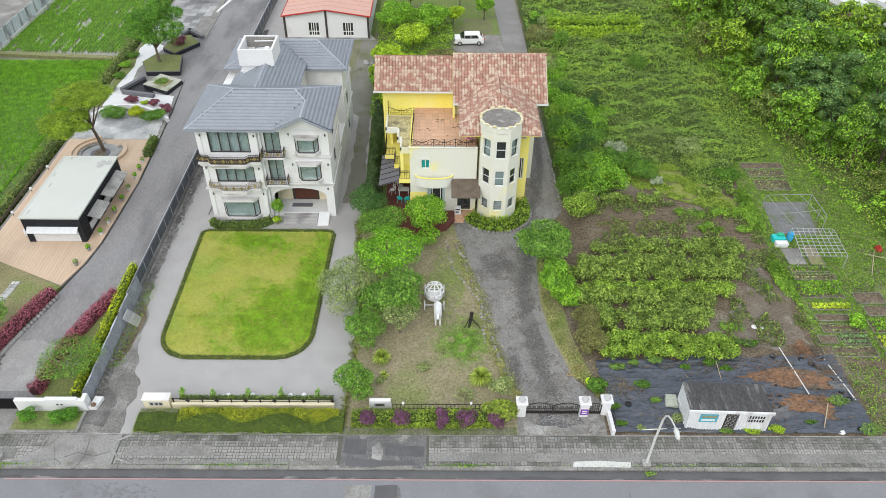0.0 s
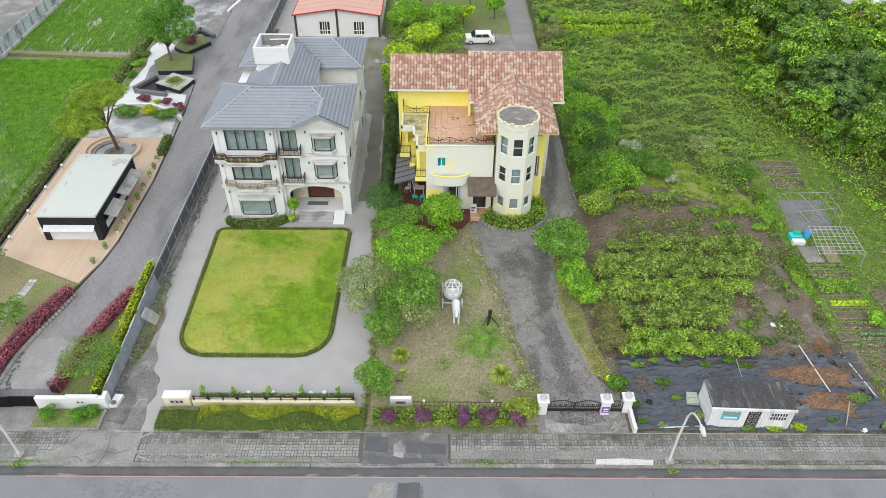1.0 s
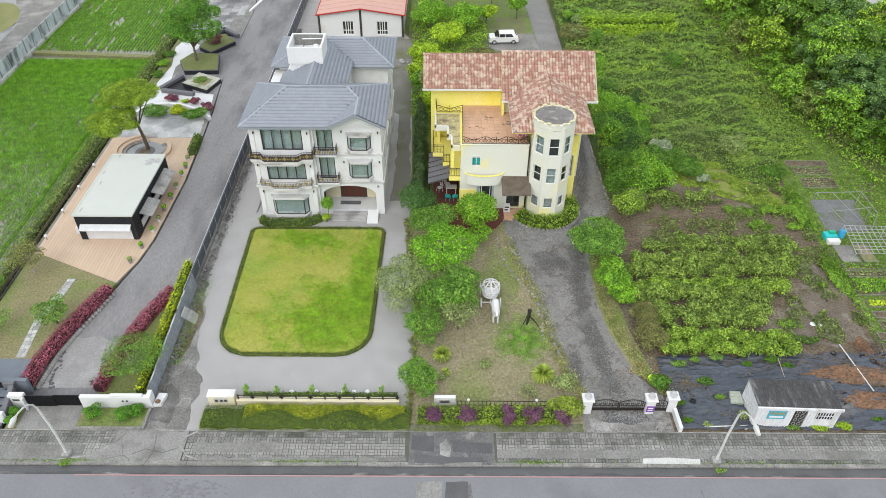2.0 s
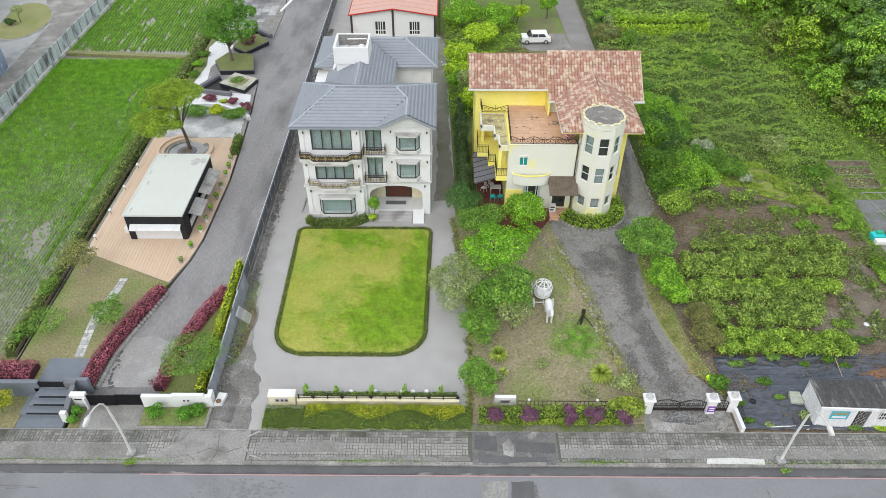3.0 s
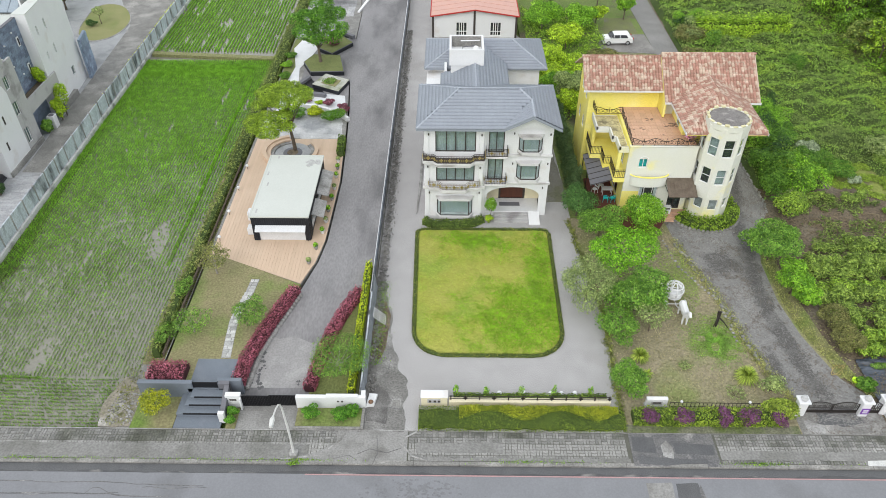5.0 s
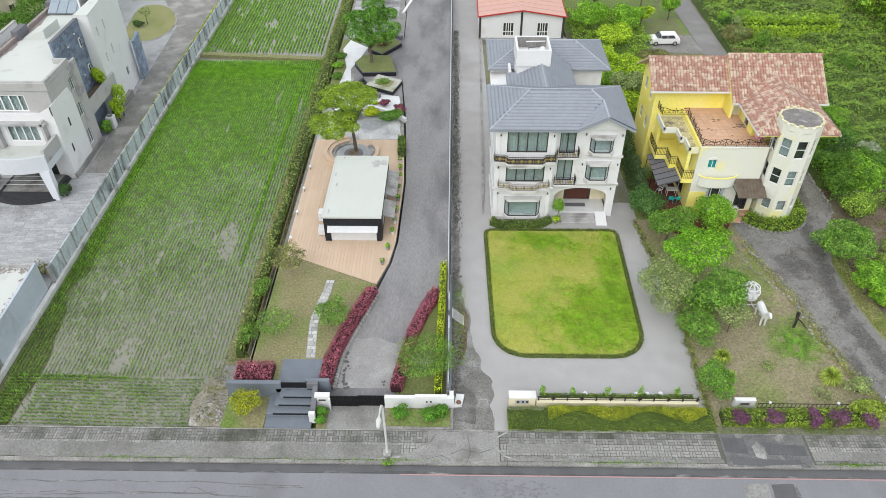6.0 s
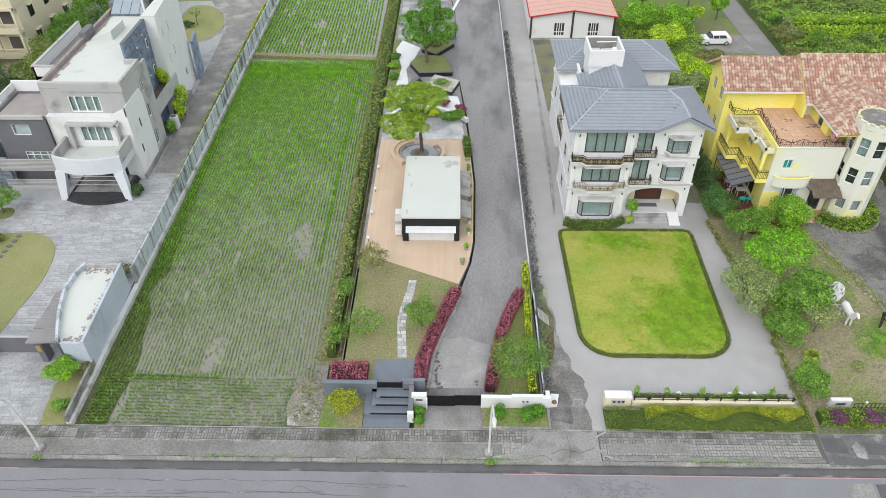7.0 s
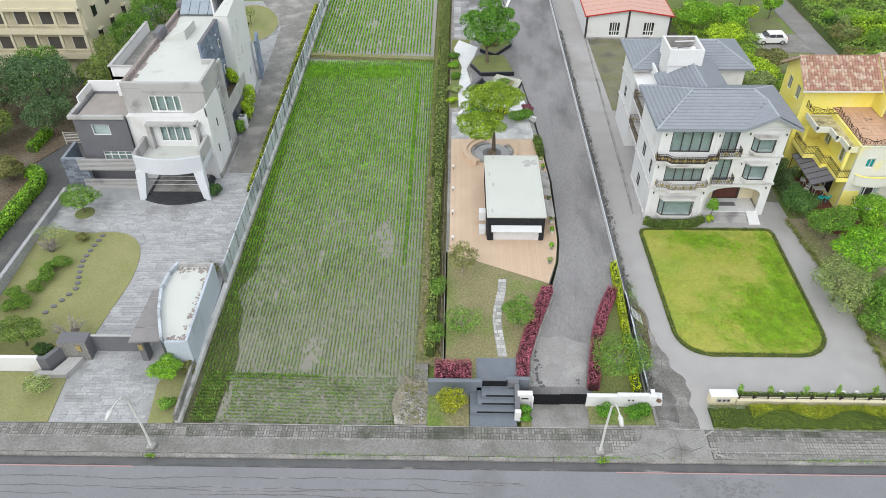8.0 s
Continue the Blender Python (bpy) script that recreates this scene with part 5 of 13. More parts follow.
    for z in (3.9,):
        part("balcony", prism(B(), [(-5.9, 60.6), (-4.9, 60.6), (-4.9, 58.9), (-4.3, 58.9), (-4.3, 56.4), (-3.25, 56.4), (-3.25, 63.6), (-5.9, 63.6)], z - 0.3, z + 0.15), M_YELLOWD, H)
        railing(H, [(-5.85, 63.5), (-5.85, 60.65), (-4.85, 60.65), (-4.85, 58.95), (-4.25, 58.95), (-4.25, 56.5), (-3.3, 56.5)], z + 0.15, z + 1.05, M_IRON)
    pieces("balcony_pier", box(box(B(), -5.5, -5.2, 62.6, 63.5, 4.05, 6.7), -4.15, -3.85, 56.75, 57.0, 4.05, 6.7), M_YELLOWD, H)
    window(H, (-3.25, 64.0), (-3.25, 56.65), 1.2, 2.4, 4.4, 6.4, (0.5,), frame_mat=M_WHFRAME)
    window(H, (-3.25, 64.0), (-3.25, 56.65), 4.6, 6.0, 4.4, 6.4, (0.5,), frame_mat=M_WHFRAME)
    window(H, (-3.25, 64.0), (-3.25, 56.65), 1.5, 5.5, 0.55, 2.6, (0.33, 0.66), frame_mat=M_WHFRAME, back=M_DARKROOM)
    # side awning
    aw = part("side_awning", canopy_sideways(-6.3, -4.3, 56.6, 62.0, 3.75, 3.1), M_DGREY, H)
    bm = B()
    for y in np.linspace(56.6, 62.0, 7):
        tube(bm, [(-6.3, y, 3.14), (-4.3, y, 3.79)], 0.025, 4)
    part("ribs", bm, M_IRON, aw)
    for y in (56.7, 59.3, 61.9):
        part("awning_post", tube(B(), [(-6.2, y, 0), (-6.2, y, 3.12)], 0.04, 6), M_IRON, aw)
    # main block
    mz = 9.75
    part("terrace_back_wall", wall(B(), (-6.1, 63.9), (1.4, 63.9), 0, mz, 0.25), M_YELLOWD, H)
    part("west_wall", wall(B(), (-6.1, 69.2), (-6.1, 64.15), 0, 9.8, 0.25, [(1.0, 2.0, 7.6, 9.0), (3.2, 4.2, 7.6, 9.0), (1.0, 2.0, 4.4, 5.8), (3.2, 4.2, 4.4, 5.8)]), M_YELLOWD, H)
    for u0, z0 in ((1.0, 7.6), (3.2, 7.6), (1.0, 4.4), (3.2, 4.4)):
        window(H, (-6.1, 69.2), (-6.1, 64.15), u0, u0 + 1.0, z0, z0 + 1.4, (0.5,), frame_mat=M_WHFRAME)
    part("east_wall", wall(B(), (9.0, 63.0), (9.0, 69.2), 0, 10.0, 0.25), M_YELLOW, H)
    part("back_wall", wall(B(), (8.75, 69.2), (-5.85, 69.2), 0, mz, 0.25), M_YELLOW, H)
    for name, xa, xb, outline in (("west_gable", -6.1, -5.85, ((64.15, 9.8), (69.2, 9.8), (66.6, 11.55), (65.9, 11.85), (65.2, 11.5))), ("step_gable", 0.76, 0.96, ((61.75, 7.6), (67.5, 7.6), (67.5, 11.2), (65.9, 12.12), (61.75, 9.2)))):
        bm = B()
        lo, hi = [bm.verts.new((xa, y, z)) for y, z in outline], [bm.verts.new((xb, y, z)) for y, z in outline]
        bm.faces.new(lo), bm.faces.new(hi[::-1])
        for i in range(len(lo)):
            bm.faces.new((lo[i], lo[(i + 1) % len(lo)], hi[(i + 1) % len(lo)], hi[i]))
        part(name, bm, M_YELLOWD, H)
    part("front_wall", wall(B(), (0.95, 62.6), (9.0, 62.6), 0, 9.4, 0.25), M_YELLOW, H)
    # wing under the cross gable
    part("wing_west_wall", wall(B(), (1.95, 62.6), (1.95, 58.6), 0, 9.35, 0.25, [(1.6, 2.7, 7.5, 9.0)]), M_YELLOWD, H)
    window(H, (1.95, 62.6), (1.95, 58.6), 1.6, 2.7, 7.5, 9.0, (), frame_mat=M_WHFRAME, back=M_DARKROOM, name="terrace_door")
    part("wing_front_wall", wall(B(), (2.2, 58.6), (8.0, 58.6), 0, 9.35, 0.25), M_YELLOWD, H)
    part("wing_east_wall", wall(B(), (8.0, 58.85), (8.0, 62.6), 0, 9.4, 0.25, [(0.6, 1.5, 5.2, 8.3)]), M_YELLOWD, H)
    window(H, (8.0, 58.85), (8.0, 62.6), 0.6, 1.5, 5.2, 8.3, (), rail=0.5, frame_mat=M_WHFRAME)
    part("wing_bay", wall(B(), (6.4, 58.1), (7.75, 58.1), 0, 8.9, 0.25, [(0.75, 1.2, 7.5, 8.7), (0.75, 1.2, 3.0, 5.4)]), M_YELLOWD, H)
    part("wing_bay", box(B(), 7.5, 7.75, 58.35, 58.6, 0, 8.9), M_YELLOWD, H)
    window(H, (6.4, 58.1), (7.75, 58.1), 0.75, 1.2, 7.5, 8.7, (0.5,), frame_mat=M_WHFRAME, back=M_DARKROOM)
    window(H, (6.4, 58.1), (7.75, 58.1), 0.75, 1.2, 3.0, 5.4, (0.5,), frame_mat=M_WHFRAME, back=M_DARKROOM)
    # roofs
    tl = (0.29, 0.38, 0.11)
    RY, RZ = 65.9, 12.25
    roof_plane(H, [(-6.85, 62.9, 9.8), (0.8, 62.9, 9.8), (0.8, RY, 11.95), (-6.85, RY, 11.95)], M_ROOFT, M_ROOFT, tl, True)
    roof_plane(H, [(0.8, 69.6, 9.6), (-6.85, 69.6, 9.6), (-6.85, RY, 11.95), (0.8, RY, 11.95)], M_ROOFT, M_ROOFT, tl, True)
    roof_plane(H, [(0.75, 61.6, 9.25), (9.85, 61.6, 9.25), (9.85, RY, RZ), (0.75, RY, RZ)], M_ROOFT, M_ROOFT, tl, True)
    roof_plane(H, [(9.85, 69.8, 9.55), (0.75, 69.8, 9.55), (0.75, RY, RZ), (9.85, RY, RZ)], M_ROOFT, M_ROOFT, tl, True)
    ridge(H, (-6.9, RY, 11.97), (0.75, RY, 11.97), 0.13, M_ROOFT)
    ridge(H, (0.75, RY, RZ + 0.02), (9.9, RY, RZ + 0.02), 0.13, M_ROOFT)
    gx, gz, ge = 5.0, 11.0, 9.3
    top = (gx + 0.05, 60.2, gz)
    roof_plane(H, [(1.35, 62.0, ge), (1.35, 55.75, ge), top, (gx, 64.2, gz)], M_ROOFT, M_ROOFT, tl, True)
    roof_plane(H, [(8.6, 55.75, ge), (8.6, 62.0, ge), (gx, 64.2, gz), top], M_ROOFT, M_ROOFT, tl, True)
    roof_plane(H, [(1.35, 55.75, ge), (8.6, 55.75, ge), top], M_ROOFT, M_ROOFT, tl, True)
    ridge(H, (gx, 60.2, gz + 0.02), (gx, 64.0, gz + 0.02), 0.13, M_ROOFT)
    ridge(H, (1.4, 55.8, ge), top, 0.12, M_ROOFT)
    ridge(H, (8.55, 55.8, ge), top, 0.12, M_ROOFT)
    bm = B()
    box(bm, -6.9, 0.78, 62.84, 62.9, 9.63, 9.82)
    box(bm, 0.75, 9.9, 61.54, 61.6, 9.06, 9.28)
    box(bm, 9.85, 9.91, 61.6, RY, 9.0, 9.2)
    box(bm, 1.29, 1.35, 55.75, 62.0, ge - 0.2, ge + 0.02)
    box(bm, 8.6, 8.66, 55.75, 62.0, ge - 0.2, ge + 0.02)
    part("white_eave_board", bm, M_WHITE, H)
    part("soffit", prism(B(), [(1.5, 55.9), (8.5, 55.9), (8.5, 62.0), (1.5, 62.0)], ge - 0.28, ge - 0.14), M_YELLOWD, H)
    # tower: eight sides, three rings of windows, ragged parapet
    cx, cy, R = 5.0, 56.5, 1.95
    # Added dark column: its colour stands in for the unlit inside of the tower.
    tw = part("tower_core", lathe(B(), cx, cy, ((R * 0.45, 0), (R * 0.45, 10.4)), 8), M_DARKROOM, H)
    side = 2 * R * math.sin(math.pi / 8)
    for k in range(8):
        a0, a1 = -math.pi / 2 - math.pi / 8 + k * math.pi / 4, -math.pi / 2 + math.pi / 8 + k * math.pi / 4
        p, q = (cx + R * math.cos(a0), cy + R * math.sin(a0)), (cx + R * math.cos(a1), cy + R * math.sin(a1))
        m = side / 2
        hs = [(m - 0.45, m + 0.45, 7.4, 9.2), (m - 0.43, m + 0.43, 4.45, 6.1), (m - 0.42, m + 0.42, 1.65, 2.8)] if k in (0, 1, 2, 6, 7) else []
        part("tower_side", wall(B(), p, q, 0, 10.3, 0.2, hs), M_YELLOW, H)
        for i, h in enumerate(hs):
            window(H, p, q, *h, bars=() if i != 1 else (), rail=0.5 if i < 2 else None, frame_mat=M_WHFRAME, back=(M_DARKROOM, M_CURTAIN, M_GREYWALL)[i] if k in (0, 2) else (M_CURTAIN, M_DARKROOM, M_GREYWALL)[i], bar=0.05, depth=0.12)
    part("tower_cornice", lathe(B(), cx, cy, ((R - 0.16, 9.95), (R - 0.06, 10.05), (R - 0.04, 10.6), (R - 0.2, 10.64), (R - 0.22, 10.4)), 24), M_YELLOW, H)
    part("tower_top", lathe(B(), cx, cy, ((R - 0.2, 10.0), (R - 0.2, 10.55), (0.03, 10.57)), 24), mat("lichen_grey_slab", (0.24, 0.225, 0.215), (0.15, 0.14, 0.135), 1.2, 7, 0.9, vary=0.25, patch=(0.35, 0.33, 0.31), patch_scale=0.9, patch_amount=0.4), H)
    for k in range(16):
        a = k * math.pi / 8
        r = R - 0.13
        bm = box(B(), -0.12, 0.12, -0.2, 0.2, 10.58, 10.68 + 0.05 * (k % 3), 0.03)
        bmesh.ops.rotate(bm, matrix=Matrix.Rotation(a, 3, "Z"), verts=bm.verts)
        bmesh.ops.translate(bm, vec=(cx + r * math.cos(a), cy + r * math.sin(a), 0), verts=bm.verts)
        part("merlon", bm, mat("mossy_merlon", (0.70, 0.66, 0.42), (0.50, 0.46, 0.28), 2, 14, 0.85, vary=0.2) if k == 0 else MATS["mossy_merlon"], H)
    return H


def canopy_sheet(x0, x1, y, z1, out, z0):
    """A sloping sheet canopy over a door."""
    bm = B()
    for dz in (0, -0.05):
        poly(bm, [(x0, y, z1 + dz), (x1, y, z1 + dz), (x1, y - out, z0 + dz), (x0, y - out, z0 + dz)])
    for a, b in (((x0, y, z1), (x0, y - out, z0)), ((x1, y, z1), (x1, y - out, z0)), ((x0, y - out, z0), (x1, y - out, z0))):
        poly(bm, [a, b, (b[0], b[1], b[2] - 0.05), (a[0], a[1], a[2] - 0.05)])
    for i in range(9):
        x = x0 + (x1 - x0) * i / 8
        tube(bm, [(x, y, z1 + 0.01), (x, y - out, z0 + 0.01)], 0.02, 4)
    return bm


def canopy_sideways(x0, x1, y0, y1, z1, z0):
    bm = B()
    for dz in (0, -0.05):
        poly(bm, [(x1, y0, z1 + dz), (x1, y1, z1 + dz), (x0, y1, z0 + dz), (x0, y0, z0 + dz)])
    for a, b in (((x1, y0, z1), (x0, y0, z0)), ((x1, y1, z1), (x0, y1, z0)), ((x0, y0, z0), (x0, y1, z0))):
        poly(bm, [a, b, (b[0], b[1], b[2] - 0.05), (a[0], a[1], a[2] - 0.05)])
    return bm


yellow_villa()


# ---- the modern white villa with a flat roof ----
def stones(parent, a, b, z0, z1, rows, name="slate", seed=3, top=None, material=None):
    """Rough slate pieces on a wall face between two plan points, up to a height that may vary along it."""
    rng = np.random.default_rng(seed)
    a, b = Vector(a), Vector(b)
    d = b - a
    L = d.length
    d /= L
    bm = B()
    h = (z1 - z0) / rows
    for r in range(rows):
        u = -rng.uniform(0, 0.4)
        while u < L:
            w = rng.uniform(0.35, 0.8)
            u0, u1 = max(u, 0), min(u + w - 0.02, L)
            zt = z0 + h * (r + 1) - 0.015
            if u1 - u0 > 0.08 and (top is None or zt < top((u0 + u1) / 2)):
                oriented(bm, a, d, u0, u1, -0.02 - rng.uniform(0, 0.03), 0.05, z0 + h * r, zt)
            u += w
    return tagged(part(name, bm, material or M_SLATE, parent), kind="stuff")


M_PORCH = mat("bluish_white_render", (0.60, 0.625, 0.66), (0.53, 0.55, 0.585), 0.5, 12, 0.75, bump=0.004, vary=0.08)


def white_villa():
    H = thing("villa", -69.0, 62.0, 0.4, "modern white and grey villa with flat roofs", "house")
    z0 = 0.4
    yw, yg = 61.0, 61.7
    x0, x1 = -72.9, -65.0
    # white front panel and the grey block behind and above it
    fa, fb = (x0, yw), (x1, yw)
    hw = [(2.9, 6.0, 4.9, 6.7), (1.6, 6.4, z0, 3.5)]
    part("white_front", wall(B(), fa, fb, z0, 7.75, 0.7, hw), M_WHITE, H)
    window(H, fa, fb, *hw[0], bars=(0.25, 0.5, 0.75), frame_mat=M_WHFRAME, bar=0.11, back=M_CURTAIN)
    window(H, fa, fb, *hw[1], bars=(0.33, 0.66), rail=0.6, frame_mat=M_DKFRAME, back=M_DARKROOM, name="entrance_glazing")
    ga, gb = (x0, yg), (x1 + 0.05, yg)
    part("upper_front", wall(B(), ga, gb, 7.75, 10.4, 0.25, [(2.4, 5.5, 7.85, 9.65)]), M_GREYWALL, H)
    window(H, ga, gb, 2.4, 5.5, 7.85, 9.65, bars=(0.22, 0.5, 0.78), frame_mat=M_WHFRAME, bar=0.12, back=M_CURTAIN)
    part("parapet_band", box(B(), x0 + 1.9, x1 + 0.2, yg - 0.12, yg, 10.1, 10.95, 0.03), M_GREYWALL, H)
    ra, rb = (x1, yw + 0.7), (x1, 72.0)
    hr = [(3.9, 4.8, 1.6, 3.3), (3.8, 4.7, 4.9, 6.4), (3.9, 4.7, 7.8, 9.2)]
    part("east_wall", wall(B(), (x1 + 0.05, yg + 0.25), (x1 + 0.05, 68.4), z0, 10.4, 0.25, hr), M_GREYWALL, H)
    for h in hr:
        window(H, (x1 + 0.05, yg + 0.25), (x1 + 0.05, 68.4), *h, bars=(0.5,), frame_mat=M_WHFRAME)
    part("white_side", prism(B(), [(x1, yw), (x1 + 0.14, yw), (x1 + 0.14, 65.5), (x1, 65.5)], z0 + 0.7, 7.75), M_WHITE, H)
    bm = B()
    for xa in (x1 + 0.06, x1 + 0.14):
        poly(bm, [(xa, 65.1, 7.75), (xa, 65.5, 7.75), (xa, 65.1, 8.75)])
    poly(bm, [(x1 + 0.06, 65.5, 7.75), (x1 + 0.14, 65.5, 7.75), (x1 + 0.14, 65.1, 8.75), (x1 + 0.06, 65.1, 8.75)])
    part("side_peak", bm, M_WHITE, H)
    part("raised_side", prism(B(), [(x1 + 0.02, yw), (x1 + 0.14, yw), (x1 + 0.14, 65.1), (x1 + 0.02, 65.1)], 7.75, 8.75), M_WHITE, H)
    bm = B()
    for yy in (yw, yw + 0.12):
        poly(bm, [(-66.7, yy, 7.75), (x1 + 0.14, yy, 7.75), (x1 + 0.14, yy, 8.75)])
    poly(bm, [(-66.7, yw, 7.75), (x1 + 0.14, yw, 8.75), (x1 + 0.14, yw + 0.12, 8.75), (-66.7, yw + 0.12, 7.75)])
    part("front_peak", bm, M_WHITE, H)
    bm = B()
    for u, za in ((62.2, 3.0), (63.2, 5.4)):
        box(bm, x1 + 0.1, x1 + 0.16, u, u + 0.25, za, za + 0.9)
    part("slit_window", bm, M_DKFRAME, H)
    part("stone_base", box(B(), x1 + 0.06, x1 + 0.24, yw, 68.4, z0 - 0.4, z0 + 0.7, 0.02), M_CONCD, H)
    part("west_wall", wall(B(), (x0, 84.0), (x0, yg + 0.25), z0, 10.4, 0.25), M_WHITE, H)
    # main roof
    part("flat_roof", prism(B(), [(x0 + 0.3, yg + 0.3), (x1 - 0.2, yg + 0.3), (x1 - 0.2, 67.6), (x1 - 1.6, 67.6), (x1 - 1.6, 86.0), (x0 + 0.3, 86.0)], 10.2, 10.5), M_ROOFWHITE, H)
    bm = B()
    for q in ((x0, x1 + 0.05, yg, yg + 0.3), (x1 - 0.25, x1 + 0.05, yg + 0.3, 67.0), (x1 - 1.4, x1 - 0.25, 66.75, 67.0)):
        box(bm, *q, 10.4, 11.02, 0.03)
    part("parapet", bm, M_GREYWALL, H)
    part("west_parapet", box(B(), x0, x0 + 0.35, yg + 0.3, 86.0, 10.4, 10.95, 0.03), M_ROOFDIRTY, H)
    for y in (72.2, 80.5):
        part("roof_block", box(B(), x0 - 0.1, x0 + 0.6, y, y + 2.2, 10.45, 11.5, 0.03), M_DGREY, H)
    bm = B()
    rng = np.random.default_rng(2)
    for i in range(26):
        y = 62.0 + i * 0.85
        box(bm, x0 + 0.3, x0 + 0.55 + rng.uniform(0, 0.5), y, y + 0.86, 10.5, 10.512)
    tagged(part("peeling_margin", bm, M_ROOFDIRTY, H), kind="stuff")
    part("roof_hatch", prism(B(), [(-72.0, 72.6), (-69.7, 72.6), (-69.5, 75.7), (-71.8, 75.7)], 10.5, 10.55, lambda x, y: 0.95 if x > -70 else 0.12), M_ROOFWHITE, H)
    sp = part("solar_rack", box(B(), -72.3, -68.0, 80.9, 81.0, 10.5, 11.6), M_STEEL, H)
    for i in range(4):
        xa = -72.3 + 1.08 * i
        bm = B()
        for dz in (0, 0.07):
            poly(bm, [(xa, 79.1, 10.7 + dz), (xa + 1.02, 79.1, 10.7 + dz), (xa + 1.02, 80.9, 11.65 + dz), (xa, 80.9, 11.65 + dz)])
        part("collector", bm, M_SOLAR, sp)
    # slate flank, raised planter, tall rear block with a slate fin
    sg = part("slate_flank", wall(B(), (-66.4, 67.7), (-66.4, 74.0), z0, 12.25, 0.3), M_SLATE, H)
    stones(sg, (-66.4, 67.7), (-66.4, 74.0), 3.0, 12.2, 26)
    part("flank_coping", box(B(), -66.72, -66.34, 67.66, 74.0, 12.25, 12.31), M_DGREY, H)
    for y, z in ((72.75, 9.5), (72.95, 6.4)):
        nw = part("small_window", box(B(), -66.36, -66.28, y, y + 0.42, z, z + 1.0), M_WHFRAME, H)
        part("pane", box(B(), -66.28, -66.26, y + 0.09, y + 0.33, z + 0.1, z + 0.9), M_DKGLASS, nw)
    for y, z in ((70.2, 10.6), (72.2, 11.2), (70.4, 8.2), (71.6, 6.8)):
        part("lamp", box(B(), -66.36, -66.2, y, y + 0.12, z, z + 0.12), M_WHFRAME, H)
    part("planter_wall", wall(wall(B(), (-65.0, 68.4), (-65.0, 75.4), 3.8, 5.4, 0.18), (-66.3, 68.4), (-65.18, 68.4), 3.8, 5.4, 0.18), M_GREYWALL, H)
    part("planter_soil", box(B(), -66.3, -65.18, 68.58, 74.0, 3.85, 5.0), M_SOIL, H)
    ta, tb = (-65.2, 74.0), (-66.1, 83.9)
    ht = [(1.3, 1.65, 9.6, 10.7), (3.5, 3.85, 9.5, 10.7), (1.7, 2.05, 6.5, 7.5), (3.9, 4.25, 6.4, 7.6), (6.3, 7.1, 2.4, 3.5)]
    pieces("tall_block", wall(wall(wall(B(), ta, tb, z0, 12.5, 0.25, ht), (-66.7, 74.0), ta, z0, 12.5, 0.25), tb, (-68.4, 83.9), z0, 12.5, 0.25), M_WHITE, H)
    part("tall_block_roof", prism(B(), [(-66.72, 73.98), (-65.18, 73.98), (-66.08, 83.92), (-68.42, 83.92), (-68.42, 78.98), (-66.72, 78.98)], 12.5, 12.58), M_ROOFWHITE, H)
    part("tall_block_back", wall(wall(B(), (-68.4, 83.9), (-68.4, 79.0), 10.5, 12.5, 0.2), (-66.7, 79.0), (-66.7, 74.25), 10.5, 12.5, 0.2), M_WHITE, H)
    for h in ht:
        window(H, ta, tb, *h, frame_mat=M_WHFRAME)
    part("stone_base", box(B(), -65.9, -65.15, 74.0, 79.0, z0 - 0.4, z0 + 0.9), M_CONCD, H)
    fin = part("slate_fin", prism(B(), [(-65.65, 83.4), (-65.35, 83.4), (-65.85, 86.4), (-66.2, 86.4)], z0, 5.6), M_SLATE, H)
    stones(fin, (-65.35, 83.4), (-65.85, 86.4), z0, 5.5, 12)
    # west terrace high up
    part("high_terrace", wall(wall(box(B(), -76.4, x0, 67.4, 79.0, 8.5, 8.8), (-76.4, 79.0), (-76.4, 67.4), 7.8, 9.9, 0.2), (-76.4, 67.4), (x0, 67.4), 7.8, 9.9, 0.2), M_WHITE, H)
    part("terrace_coping", wall(wall(B(), (-76.48, 79.0), (-76.48, 67.3), 9.9, 10.0, 0.36), (-76.12, 67.3), (x0, 67.3), 9.9, 10.0, 0.36), M_GREYWALL, H)
    part("high_terrace_wall", wall(wall(B(), (-76.3, 78.8), (-76.3, 67.5), z0, 7.8, 0.2), (-76.1, 67.5), (x0, 67.5), z0, 7.8, 0.2), M_WHITE, H)
    part("terrace_paving", box(B(), -76.15, x0, 67.65, 79.0, 8.8, 8.84), M_CONCD, H)
    # dark grey west wing with a roof terrace
    wa, wb = (-78.1, 60.6), (-72.9, 60.6)
    hg = [(1.6, 3.4, 5.85, 7.05), (1.9, 4.9, 1.8, 4.0)]
    part("west_wing", wall(wall(wall(B(), wa, wb, z0, 7.85, 0.25, hg), (-78.1, 66.0), (-78.1, 60.85), z0, 7.85, 0.25), (-73.0, 66.0), (-77.85, 66.0), z0, 7.85, 0.25), M_DGREY, H)
    window(H, wa, wb, *hg[0], frame_mat=M_WHFRAME, bar=0.09, back=M_PANELWH)
    window(H, wa, wb, *hg[1], bars=(0.25, 0.5, 0.75), rail=0.8, frame_mat=M_WHFRAME, bar=0.09)
    part("wing_roof", box(B(), -77.8, -72.9, 60.9, 65.9, 7.5, 7.72), mat("brown_roof_slab", (0.34, 0.31, 0.29), (0.28, 0.255, 0.24), 0.8, 14, 0.8), H)
